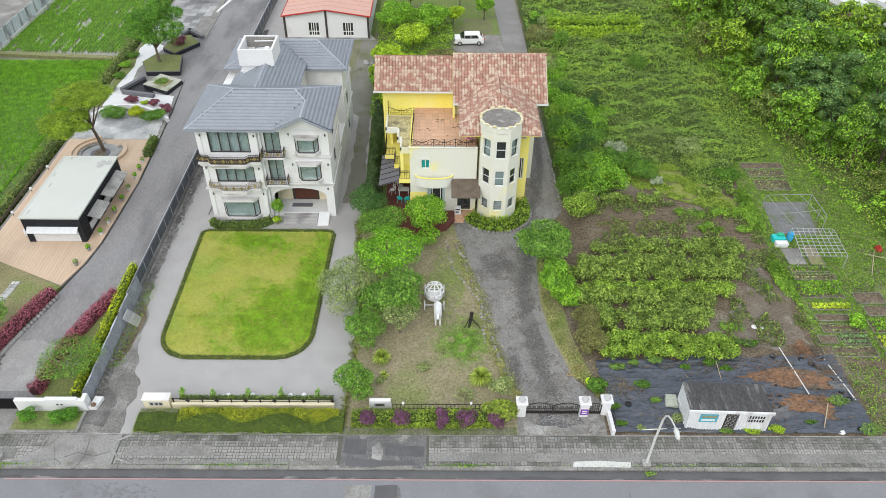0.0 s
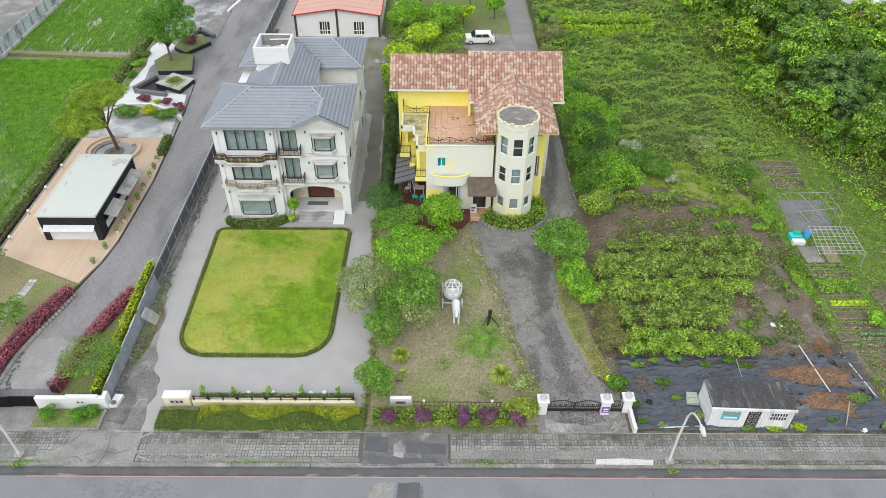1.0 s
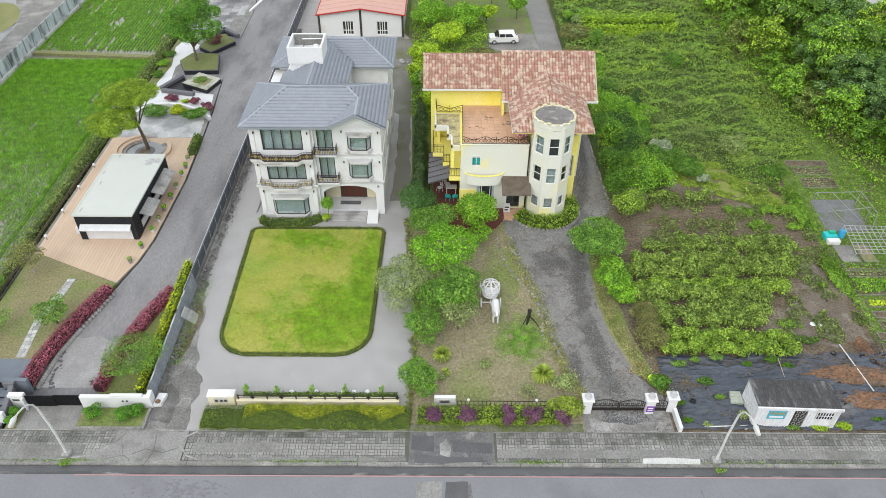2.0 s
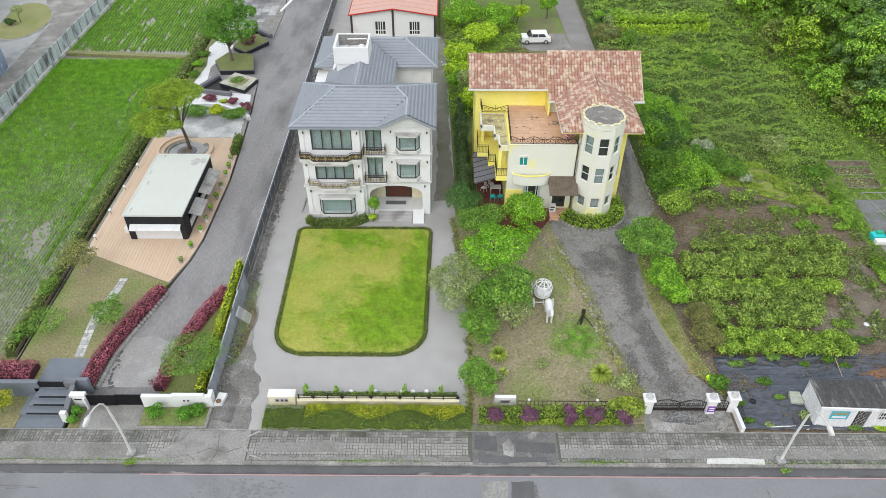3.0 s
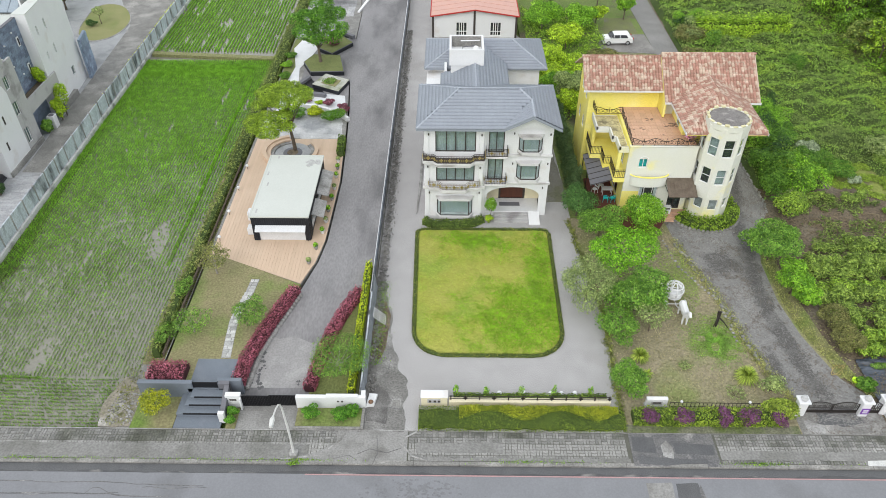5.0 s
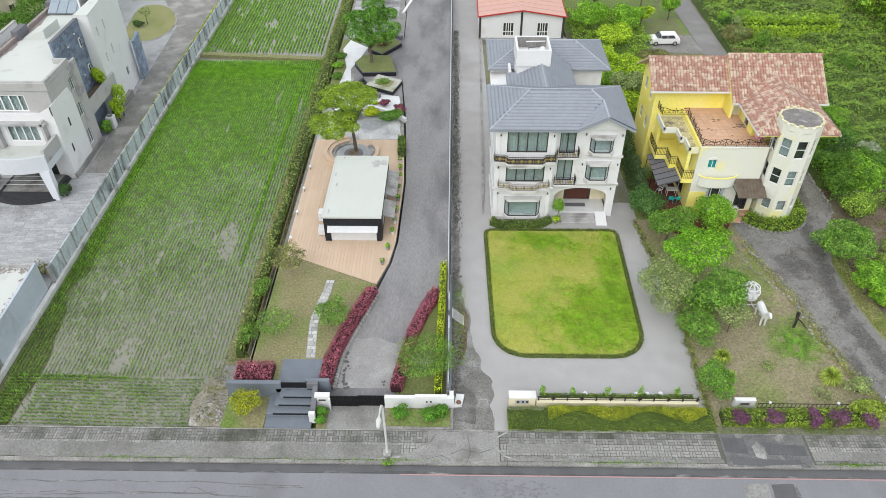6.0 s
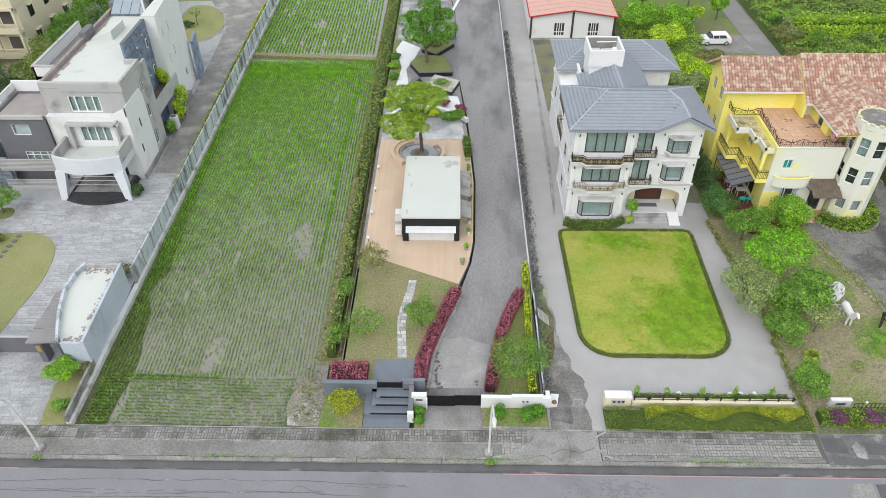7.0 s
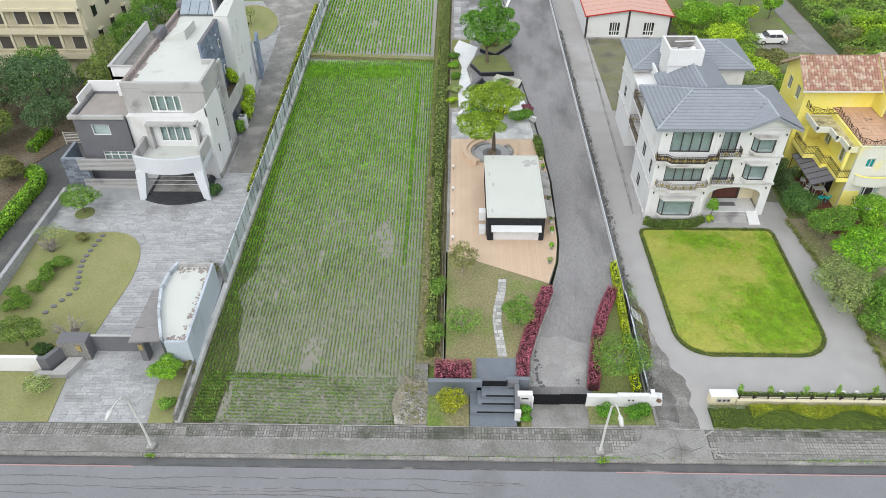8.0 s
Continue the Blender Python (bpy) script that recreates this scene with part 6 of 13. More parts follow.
    part("wing_cornice", wall(wall(B(), (-78.4, 60.35), (-72.9, 60.35), 7.75, 8.1, 0.35), (-78.4, 66.0), (-78.4, 60.7), 7.75, 8.1, 0.35), M_GREYWALL, H)
    part("wing_parapet", wall(wall(B(), (-74.4, 66.2), (-78.3, 66.2), 7.7, 9.0, 0.2), (-78.3, 66.2), (-78.3, 63.0), 7.7, 8.8, 0.15), M_WHITE, H)
    part("roof_equipment", box(box(B(), -75.1, -73.6, 65.2, 65.9, 7.7, 9.0, 0.04), -74.6, -74.0, 65.0, 65.2, 7.9, 8.5, 0.03), M_WHITE, H)
    # slate corner wall and louvre screens
    grey_slate = mat("grey_slate_cladding", (0.20, 0.225, 0.265), (0.125, 0.145, 0.175), 1.5, 9, 0.6, bump=0.02, vary=0.25, piece=0.3)
    sw = part("slate_wall", wall(wall(B(), (-80.0, 59.3), (-77.6, 59.3), z0 - 0.2, 3.9, 0.3), (-80.0, 62.6), (-80.0, 59.6), z0 - 0.2, 3.9, 0.3), grey_slate, H)
    stones(sw, (-80.0, 59.3), (-77.6, 59.3), z0, 3.8, 14, material=grey_slate)
    stones(sw, (-80.0, 62.6), (-80.0, 59.3), z0, 3.8, 14, seed=4, material=grey_slate)
    for za, zb, n in ((2.6, 4.0, 9), (0.6, 1.6, 6)):
        bm = B()
        for i in range(n):
            z = za + (zb - za) * i / n
            box(bm, -78.4, -72.3, 59.2, 59.3, z, z + 0.09)
        part("louvre_screen", bm, M_GREYWALL, H)
    part("louvre_base", box(B(), -78.0, -72.3, 59.1, 59.4, z0 - 0.3, 0.75), M_GREYWALL, H)
    # porch with splayed legs, balcony and curved dark steps
    pz = 4.35
    n = 12
    arc = [(-68.5 + 3.3 * t, 57.7 - 0.75 * (1 - t * t)) for t in np.linspace(-1, 1, n)]
    part("porch_roof", prism(B(), [(-71.8, 61.0), *arc, (-65.2, 61.0)], pz - 0.75, pz), M_PORCH, H)
    part("balcony_front", prism(B(), arc + [(x, y + 0.25) for x, y in arc[::-1]], pz, pz + 0.95), M_PORCH, H)
    pieces("balcony_side", wall(wall(B(), (-71.8, 61.0), (-71.8, 57.9), pz, pz + 1.2, 0.3), (-65.2, 57.9), (-65.2, 61.0), pz, pz + 1.4, 0.3), M_GREYWALL, H)
    part("balcony_floor", box(B(), -71.5, -65.5, 58.0, 61.0, pz, pz + 0.04), M_ROOFWHITE, H)
    part("window_hood", wall(box(box(B(), -71.0, -65.7, 60.3, 61.0, 7.0, 7.2), -71.0, -70.6, 60.4, 61.0, 4.4, 7.0), (-65.9, 60.3), (-65.9, 61.0), 4.4, 7.4, 0.25), M_GREYWALL, H)
    for xa, s in ((-71.5, -1), (-65.6, 1)):
        bm = B()
        lo = [(xa + s * 0.35 + dx, 57.35 + dy, 0.1) for dx, dy in ((-0.3, -0.3), (0.3, -0.3), (0.3, 0.3), (-0.3, 0.3))]
        hi = [(xa - s * 0.1 + dx, 57.75 + dy, pz - 0.7) for dx, dy in ((-0.5, -0.3), (0.5, -0.3), (0.5, 0.3), (-0.5, 0.3))]
        va, vb = [bm.verts.new(p) for p in lo], [bm.verts.new(p) for p in hi]
        bm.faces.new(va[::-1]), bm.faces.new(vb)
        for i in range(4):
            bm.faces.new((va[i], va[(i + 1) % 4], vb[(i + 1) % 4], vb[i]))
        part("porch_leg", bm, M_PORCH, H)
    dark_stone = mat("dark_step_stone", (0.055, 0.056, 0.062), (0.04, 0.041, 0.046), 1.0, 9, 0.5, vary=0.2)
    for i in range(3):
        r = 3.05 - 0.12 * i
        pl = [(-68.5 + r * t, 57.0 + 0.33 * i - 0.8 * (1 - t * t)) for t in np.linspace(-1, 1, 13)]
        part("step", prism(B(), [(-68.5 - r, 60.9), *pl, (-68.5 + r, 60.9)], 0.2, 0.66 + 0.16 * i), dark_stone, H)
    part("porch_floor", box(B(), -71.0, -66.0, 57.9, 60.95, 0.5, 1.0), M_CONC, H)
    bm = B()
    for z in (1.5, 2.0, 2.5):
        tube(bm, [(-71.2, 58.4, z), (-65.9, 58.4, z)], 0.03, 5)
    part("porch_rail", bm, M_STEEL, H)
    return H


white_villa()


# ---- curved garage house, gate and walls of the forecourt ----
def guard_house():
    H = thing("gatehouse", -62.5, 40.0, 0.0, "pale curved gatehouse with a white flat roof", "gatehouse")
    n = 12
    ks, xs = (0.0, 0.18, 0.36, 0.64, 0.86, 1.0), (-62.55, -63.2, -63.78, -64.4, -64.35, -63.95)
    arc = [(float(np.interp(t, ks, xs)), 35.7 + 8.9 * t) for t in np.linspace(0, 1, 15)]
    part("curved_wall", prism(B(), arc + [(x + 0.22, y) for x, y in arc[::-1]], 0, 3.25), M_SHEET, H)
    part("east_wall", wall(B(), (-60.5, 35.7), (-60.85, 44.6), -0.3, 3.15, 0.2), M_GATEW, H)
    part("back_wall", wall(B(), (-61.05, 44.6), (-63.9, 44.6), 0, 3.15, 0.22), M_GREYWALL, H)
    part("front_wall", wall(B(), (-62.35, 35.7), (-60.7, 35.7), 0, 2.95, 0.2), M_GATEW, H)
    part("flat_roof", prism(B(), [(-60.7, 35.9), (-61.05, 44.4), *[(x + 0.2, min(max(y, 35.9), 44.4)) for x, y in arc[::-1]]], 2.5, 2.8), M_ROOFWHITE, H)
    bm = B()
    rng = np.random.default_rng(8)
    for i in range(150):
        t = rng.random()
        if t < 0.45:
            x, y = -60.9 - abs(rng.normal(0, 0.16)) - 0.035 * rng.uniform(0, 8), rng.uniform(36, 44.3)
        elif t < 0.75:
            x, y = rng.uniform(-63.9, -61.2), 44.3 - abs(rng.normal(0, 0.35))
        else:
            x, y = rng.uniform(-62.3, -60.9), 36.0 + abs(rng.normal(0, 0.2))
        r = rng.uniform(0.03, 0.15) ** 1.0
        prism(bm, [(x + r * math.cos(a) * rng.uniform(0.4, 1.3), y + r * math.sin(a) * rng.uniform(0.5, 1.7)) for a in (0, 0.7, 1.5, 2.2, 3, 3.9, 4.6, 5.5)], 2.78, 2.806 + 0.0001 * i)
    tagged(part("roof_stain", bm, M_ROOFDIRTY, H), kind="stuff")
    can = part("side_canopy", prism(B(), [(-65.3, 36.1), (-62.95, 36.3), (-63.6, 38.2), (-64.3, 40.8), (-64.6, 42.3), (-65.3, 41.7)], 2.35, 2.5), mat("brown_grey_canopy", (0.27, 0.255, 0.255), (0.22, 0.21, 0.21), 0.8, 10, 0.8, vary=0.1), H)
    for y in (37.6, 38.7, 39.8, 40.9):
        part("batten", box(B(), -65.3, -63.55 - 0.28 * (y - 37.6), y, y + 0.06, 2.5, 2.54), M_CONC, can)
    part("gate_pier", box(B(), -64.9, -64.4, 36.4, 37.3, 0, 2.36, 0.03), M_DGREY, H)
    part("plaque", box(B(), -64.85, -64.5, 36.34, 36.39, 1.3, 1.9), M_GOLD, H)
    return H


guard_house()
g = thing("sliding_gate", -67.3, 37.4, 0.0, "dark grey sliding panel gate across the forecourt", "gate")
part("panel", box(B(), -69.1, -64.9, 37.35, 37.45, 0.08, 1.75), M_DGREY, g)
part("rail", box(B(), -69.1, -64.9, 37.31, 37.49, 1.75, 1.83), M_GREYWALL, g)
p = thing("gate_pier", -70.0, 36.9, 0.0, "slate-clad gate pier with a small brass plaque", "gate pier")
pw = part("pier", box(B(), -71.2, -68.95, 36.45, 37.6, 0, 2.0, 0.03), M_DGREY, p)
stones(pw, (-71.2, 36.45), (-68.95, 36.45), 0, 1.95, 8, material=M_CONCD)
part("plaque", box(B(), -69.75, -69.4, 36.35, 36.41, 1.1, 1.7), M_GOLD, p)
w = thing("front_wall", -76.0, 35.3, 0.0, "long white street wall with grey end blocks", "wall")
part("white_wall", box(B(), -90.0, -72.3, 35.2, 35.5, 0, 1.6, 0.03), M_WHITE, w)
part("grey_return", prism(B(), [(-72.3, 35.15), (-71.6, 35.15), (-70.9, 36.45), (-71.3, 36.45), (-71.9, 35.5), (-72.3, 35.5)], 0, 1.5), M_DGREY, w)
part("bench_ledge", prism(B(), [(-72.7, 34.55), (-70.1, 34.55), (-69.5, 36.35), (-70.6, 36.35), (-71.3, 34.95), (-72.7, 34.95)], 0, 0.45), M_GREYWALL, w)
part("low_kerb", box(B(), -76.4, -76.1, 30.6, 35.1, 0, 0.5), M_CONC, w)
slab("front_lawn", [(-90, 30.54), (-69.9, 30.54), (-70.2, 34.5), (-72.6, 35.15), (-90, 35.15)], 0.06, M_FLAWN, "small lawn before the street wall", "lawn", deep=0.3)
slab("corner_lawn", [(-62.6, 30.54), (-60.75, 30.54), (-60.85, 35.8), (-62.6, 35.8), (-63.0, 34.0)], 0.06, M_FLAWN, "small lawn strip by the gatehouse", "lawn", deep=0.3)
pts = [(-80.0, 35.8), (-71.5, 35.8), (-71.1, 37.7), (-69.9, 38.2), (-69.6, 41.5), (-68.9, 45.5), (-69.3, 49.3), (-70.6, 51.2), (-72.6, 52.0), (-75.5, 51.6), (-77.8, 52.2), (-80.0, 52.4)]
for i in range(2):
    pts = [q for a, b in zip(pts, pts[1:] + pts[:1]) for q in ((a[0] * 0.75 + b[0] * 0.25, a[1] * 0.75 + b[1] * 0.25), (a[0] * 0.25 + b[0] * 0.75, a[1] * 0.25 + b[1] * 0.75))]
slab("forecourt_lawn", pts, 0.05, M_FLAWN, "rounded lawn with clipped shrubs and stepping stones", "lawn", z_yard, 0.3, 1.5)
setting("side_wall", wall(B(), (-80.0, 58.0), (-80.0, 36.6), -0.3, 1.35, 0.35), M_PLANK, "pale concrete wall along the lane", "wall")
sp = [(-73.7, 51.3), (-73.8, 50.6), (-73.95, 49.9), (-74.05, 49.2), (-74.15, 48.5), (-74.2, 47.8), (-74.1, 47.1), (-73.95, 46.4), (-73.75, 45.7), (-73.55, 45.0), (-73.45, 44.3), (-73.75, 43.6), (-74.1, 42.9), (-74.5, 42.2), (-74.9, 41.5)]
for i, (x, y) in enumerate(sp):
    a = i * 1.3
    st = part("stepping_stone", prism(B(), [(x + 0.26 * math.cos(a + q), y + 0.2 * math.sin(a + q)) for q in (0, 1.1, 2.2, 3.4, 4.4, 5.3)], 0, 0.15, lambda X, Y, y=y: z_yard(0, y)), M_DGREY)
    tagged(st, "dark irregular stepping stone set in the lawn", "stepping stone", "stepping stones in the lawn")

M_LEDGE = mat("pale_wall_base", (0.60, 0.60, 0.585), (0.47, 0.47, 0.455), 0.7, 9, 0.85, bump=0.006, vary=0.15, patch=(0.25, 0.25, 0.235), patch_scale=0.7, patch_amount=0.35)
# field wall: cast panels with grey streaks, piers and a coping
fw = tagged(part("wall_field_west", wall(B(), (-60.22, 30.6), (-60.82, 112), -0.4, 0.22, 0.42), M_LEDGE), "low pale concrete base of the field wall", "wall", kind="structure")
y, i = 45.4, 0
while y < 112:
    L = 2.4
    x = -60.45 - 0.6 * (y - 30) / 82
    part("panel", wall(B(), (x, y), (x - 0.018, y + L - 0.05), 0.25, 2.0, 0.10), M_SHEET, fw)
    part("post", box(B(), x - 0.18, x + 0.06, y - 0.1, y + 0.06, 0.2, 2.1, 0.02), M_CONC, fw)
    y += L
    i += 1
part("low_run", wall(B(), (-60.4, 30.6), (-60.5, 36.0), 0.25, 0.9, 0.2), M_CONC, fw)


# ---- white hall with a red roof ----
H = thing("hall", -16.4, 97.3, 0.0, "low white hall with a red metal roof", "building")
fa, fb = (-22.3, 97.3), (-10.5, 97.3)
hw = [(3.25, 4.85, 0.4, 2.4), (8.05, 9.65, 0.4, 2.4)]
bm = wall(B(), fa, fb, 0, 3.35, 0.25, hw)
poly(bm, [(-22.3, 97.3, 3.35), (-10.5, 97.3, 3.35), (-16.4, 97.3, 4.2)])
part("front_wall", bm, M_WHITE, H)
part("side_wall", wall(wall(B(), (-10.5, 97.55), (-10.5, 125), 0, 3.35, 0.25), (-22.3, 125), (-22.3, 97.55), 0, 3.35, 0.25), M_WHITE, H)
for h in hw:
    w = window(H, fa, fb, *h, bars=(0.3, 0.5, 0.7), rail=0.32, frame_mat=M_WHFRAME, back=M_DARKROOM, bar=0.10)
for x in (-22.25, -16.45, -10.6):
    part("steel_column", box(B(), x - 0.14, x + 0.14, 97.18, 97.3, 0, 3.3 if x != -16.45 else 4.1, 0.02), M_DKFRAME, H)
part("plinth_vents", box(B(), -22.4, -10.4, 97.05, 97.3, 0, 0.18), M_CONC, H)
for s in (-1, 1):
    xe = -16.4 + s * 6.15
    bm = B()
    top = [(-16.4, 96.9, 4.3), (-16.4, 126, 4.3), (xe, 126, 3.4), (xe, 96.9, 3.4)]
    poly(bm, top), poly(bm, [(x, y, z - 0.08) for x, y, z in top])
    for i in range(18):
        y = 97.0 + i * 1.6
        tube(bm, [(-16.4, y, 4.32), (xe, y, 3.42)], 0.03, 4)
    part("roof_slope", bm, M_REDROOF, H)
    part("verge_trim", tube(B(), [(-16.4, 96.88, 4.26), (xe, 96.88, 3.36)], 0.1, 4), M_REDTRIM, H)
    part("gutter", tube(B(), [(xe, 96.9, 3.36), (xe, 126, 3.36)], 0.09, 5), M_REDTRIM, H)

# ---- black container pavilion on the deck ----
H = thing("pavilion", -35.0, 50.6, 1.0, "black corrugated pavilion with a white flat roof", "pavilion")
zb, zt, xa, xb, ya, yb = 1.0, 3.7, -37.55, -32.4, 50.5, 60.4


def ribbed(parent, name, material, a, b, z0, z1, holes=(), turn=None):
    """A wall of ribbed steel: the sheet, and each rib on it."""
    same = lambda bm: bm
    ob = part(name, (turn or same)(wall(B(), a, b, z0, z1, 0.12, holes)), material, parent)
    d = Vector(b) - Vector(a)
    for i in range(int(d.length / 0.2)):
        u = 0.05 + i * 0.2
        h = next((h for h in holes if h[0] - 0.1 < u < h[1]), None)
        part("rib", (turn or same)(oriented(B(), a, d, u, u + 0.1, -0.035, 0.0, h[3] if h else z0, z1)), material, ob)
    return ob


ribbed(H, "front_wall", M_BLACK, (xa, ya), (xb, ya), zb, zt, [(0.55, 4.7, zb, 2.75)])
ribbed(H, "east_wall", M_BLACK, (xb, ya + 0.12), (xb, yb), zb, zt, [(1.3, 3.9, 1.3, 2.9), (4.6, 8.8, 1.3, 2.9)])
ribbed(H, "back_wall", M_BLACK, (xb - 0.12, yb), (xa, yb), zb, zt)
ribbed(H, "west_wall", M_BLACK, (xa, yb - 0.12), (xa, ya + 0.12), zb, zt)
part("serving_counter", box(B(), xa + 0.55, xa + 4.7, ya + 0.06, ya + 0.16, zb + 0.02, 2.2), M_PANELWH, H)
part("front_awning", canopy_sheet(xa + 0.35, xa + 4.85, ya - 0.02, 2.75, 0.55, 2.42), M_PANELWH, H)
# Added dark sheet that paints the unlit inside behind the front opening.
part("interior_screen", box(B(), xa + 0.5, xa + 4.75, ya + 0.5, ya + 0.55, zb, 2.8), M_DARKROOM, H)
for u0, u1 in ((1.3, 3.9), (4.6, 8.8)):
    part("counter", box(B(), xb - 0.14, xb - 0.02, ya + 0.12 + u0, ya + 0.12 + u1, 1.3, 1.95), M_PANELWH, H)
    bm = B()
    for dz in (0, -0.04):
        poly(bm, [(xb + 0.02, ya + 0.15 + u0, 2.9 + dz), (xb + 1.1, ya + 0.15 + u0, 2.55 + dz), (xb + 1.1, ya + 0.1 + u1, 2.55 + dz), (xb + 0.02, ya + 0.1 + u1, 2.9 + dz)])
    part("flap_awning", bm, M_CONC, H)
    # Another added sheet, dark like the unlit inside behind the flaps.
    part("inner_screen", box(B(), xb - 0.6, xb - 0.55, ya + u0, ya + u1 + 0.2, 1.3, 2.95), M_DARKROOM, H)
part("roof_edge", wall(wall(wall(wall(B(), (xa - 0.1, ya - 0.12), (xb + 0.1, ya - 0.12), zt - 0.05, zt + 0.1, 0.14), (xb + 0.1, ya), (xb + 0.1, yb + 0.1), zt - 0.05, zt + 0.1, 0.14), (xb - 0.03, yb + 0.1), (xa + 0.03, yb + 0.1), zt - 0.05, zt + 0.1, 0.14), (xa - 0.1, yb + 0.1), (xa - 0.1, ya), zt - 0.05, zt + 0.07, 0.14), M_PAVROOF, H)
part("roof", box(B(), xa, xb, ya, yb, zt - 0.03, zt + 0.04), M_PAVROOF, H)
bm = B()
rng = np.random.default_rng(4)
for i in range(8):
    x, y = rng.uniform(-33.8, -32.7), rng.uniform(58.6, 60.2)
    prism(bm, [(x + rng.uniform(0.1, 0.5) * math.cos(q), y + rng.uniform(0.1, 0.35) * math.sin(q)) for q in (0, 1, 2, 3, 4, 5)], zt, zt + 0.045 + 0.004 * i)
for x, y in ((-37.2, 51.0), (-37.3, 57.0), (-37.0, 55.2), (-36.8, 59.9)):
    box(bm, x, x + 0.15, y, y + 0.6, zt, zt + 0.047)
part("roof_stain", bm, mat("roof_grime", (0.45, 0.45, 0.44), (0.35, 0.35, 0.34), 2, 12, 0.9, vary=0.2), H)
part("air_unit", box(box(B(), xa - 0.75, xa - 0.12, 51.2, 52.0, 1.05, 1.75, 0.03), xa - 0.75, xa - 0.12, 52.1, 52.9, 2.0, 2.9, 0.03), M_WHITE, H)

# ---- site container by the road ----
M_CONTWALL = mat("streaked_white_steel", (0.72, 0.735, 0.75), (0.63, 0.64, 0.655), 1.2, 8, 0.6, vary=0.08, stretch=(1.5, 1.5, 0.3), patch=(0.48, 0.47, 0.45), patch_scale=0.7, patch_amount=0.25)
M_PALEBOARD = mat("pale_green_board", (0.42, 0.45, 0.38), (0.33, 0.36, 0.30), 1.5, 9, 0.7, vary=0.15)
M_SIGN = mat("turquoise_sign", (0.10, 0.42, 0.52), (0.08, 0.34, 0.44), 1.5, 8, 0.5, vary=0.1)
H = thing("site_container", 19.95, 32.28, 0.0, "white container office with a mouldy dark roof", "container")
ang = radians(-2.0)
cx, cy = 19.95, 32.28
L, W, Hh = 5.7, 2.5, 2.08


def turned(bm):
    bmesh.ops.rotate(bm, cent=(cx, cy, 0), matrix=Matrix.Rotation(ang, 3, "Z"), verts=bm.verts)
    return bm


x0, x1, y0, y1 = cx - L / 2, cx + L / 2, cy - W / 2, cy + W / 2
ribbed(H, "front_wall", M_CONTWALL, (x0, y0), (x1, y0), 0.1, Hh, [(2.55, 3.45, 0.15, 1.98), (4.1, 5.3, 1.0, 1.8)], turn=turned)
ribbed(H, "end_wall", M_CONTWALL, (x1, y0 + 0.12), (x1, y1), 0.1, Hh, turn=turned)
ribbed(H, "end_wall", M_CONTWALL, (x0, y1), (x0, y0 + 0.12), 0.1, Hh, turn=turned)
ribbed(H, "back_wall", M_CONTWALL, (x1 - 0.12, y1), (x0 + 0.12, y1), 0.1, Hh, turn=turned)
part("roof", turned(box(B(), x0 - 0.02, x1 + 0.02, y0 + 0.05, y1 + 0.05, Hh - 0.04, Hh + 0.06, 0.02)), M_CONTROOF, H)
part("gutter", turned(box(B(), x0 - 0.1, x1 + 0.1, y0 - 0.08, y0 + 0.04, Hh - 0.1, Hh + 0.1)), M_CONTWALL, H)
part("base_frame", turned(box(B(), x0, x1, y0 + 0.02, y1, -0.02, 0.12)), M_CONCD, H)
d = part("door", turned(box(B(), x0 + 2.6, x0 + 3.4, y0 + 0.03, y0 + 0.08, 0.15, 1.98)), M_DKFRAME, H)
bm = B()
for i in range(4):
    for s in (0, 1):
        c = (x0 + 2.82 + 0.36 * s, 0.45 + 0.45 * i)
        tube(bm, [(c[0] + 0.12 * math.cos(a), y0 + 0.01, c[1] + 0.17 * math.sin(a)) for a in np.linspace(0, 6.28, 11)], 0.02, 4)
part("grille", turned(bm), M_STEEL, d)
w = part("window", turned(box(B(), x0 + 4.1, x0 + 5.3, y0 + 0.04, y0 + 0.08, 1.0, 1.8)), M_DKGLASS, H)
bm = B()
for i in range(7):
    xx = x0 + 4.13 + i * 0.19
    box(bm, xx, xx + 0.05, y0 - 0.02, y0 + 0.02, 1.0, 1.8)
for z in (1.0, 1.38, 1.76):
    box(bm, x0 + 4.1, x0 + 5.3, y0 - 0.022, y0 + 0.018, z, z + 0.05)
part("grille", turned(bm), M_CONTWALL, w)
s = part("sign", turned(box(B(), x0 + 0.75, x0 + 2.0, y0 - 0.06, y0 - 0.045, 1.0, 1.85)), M_SIGN, H, "turquoise sign with yellow and white bars")
bm = B()
for i in range(4):
    box(bm, x0 + 0.9 + 0.26 * i, x0 + 1.1 + 0.26 * i, y0 - 0.075, y0 - 0.06, 1.5, 1.72)
part("lettering_bar", turned(bm), M_GOLD, s)
part("lettering_bar", turned(box(B(), x0 + 0.9, x0 + 1.85, y0 - 0.075, y0 - 0.06, 1.14, 1.32)), M_CONTWALL, s)
Bx = thing("board_stack", x0 - 0.5, y1 - 0.2, 0.0, "low stack of pale greenish boards beside the container", "boards")
for i in range(4):
    part("board", turned(box(B(), x0 - 1.0 + 0.05 * i, x0 - 0.1, y1 - 0.75 + 0.27 * i, y1 - 0.5 + 0.27 * i, 0.0, 0.42 - 0.03 * (i % 2), 0.01)), M_PALEBOARD, Bx)

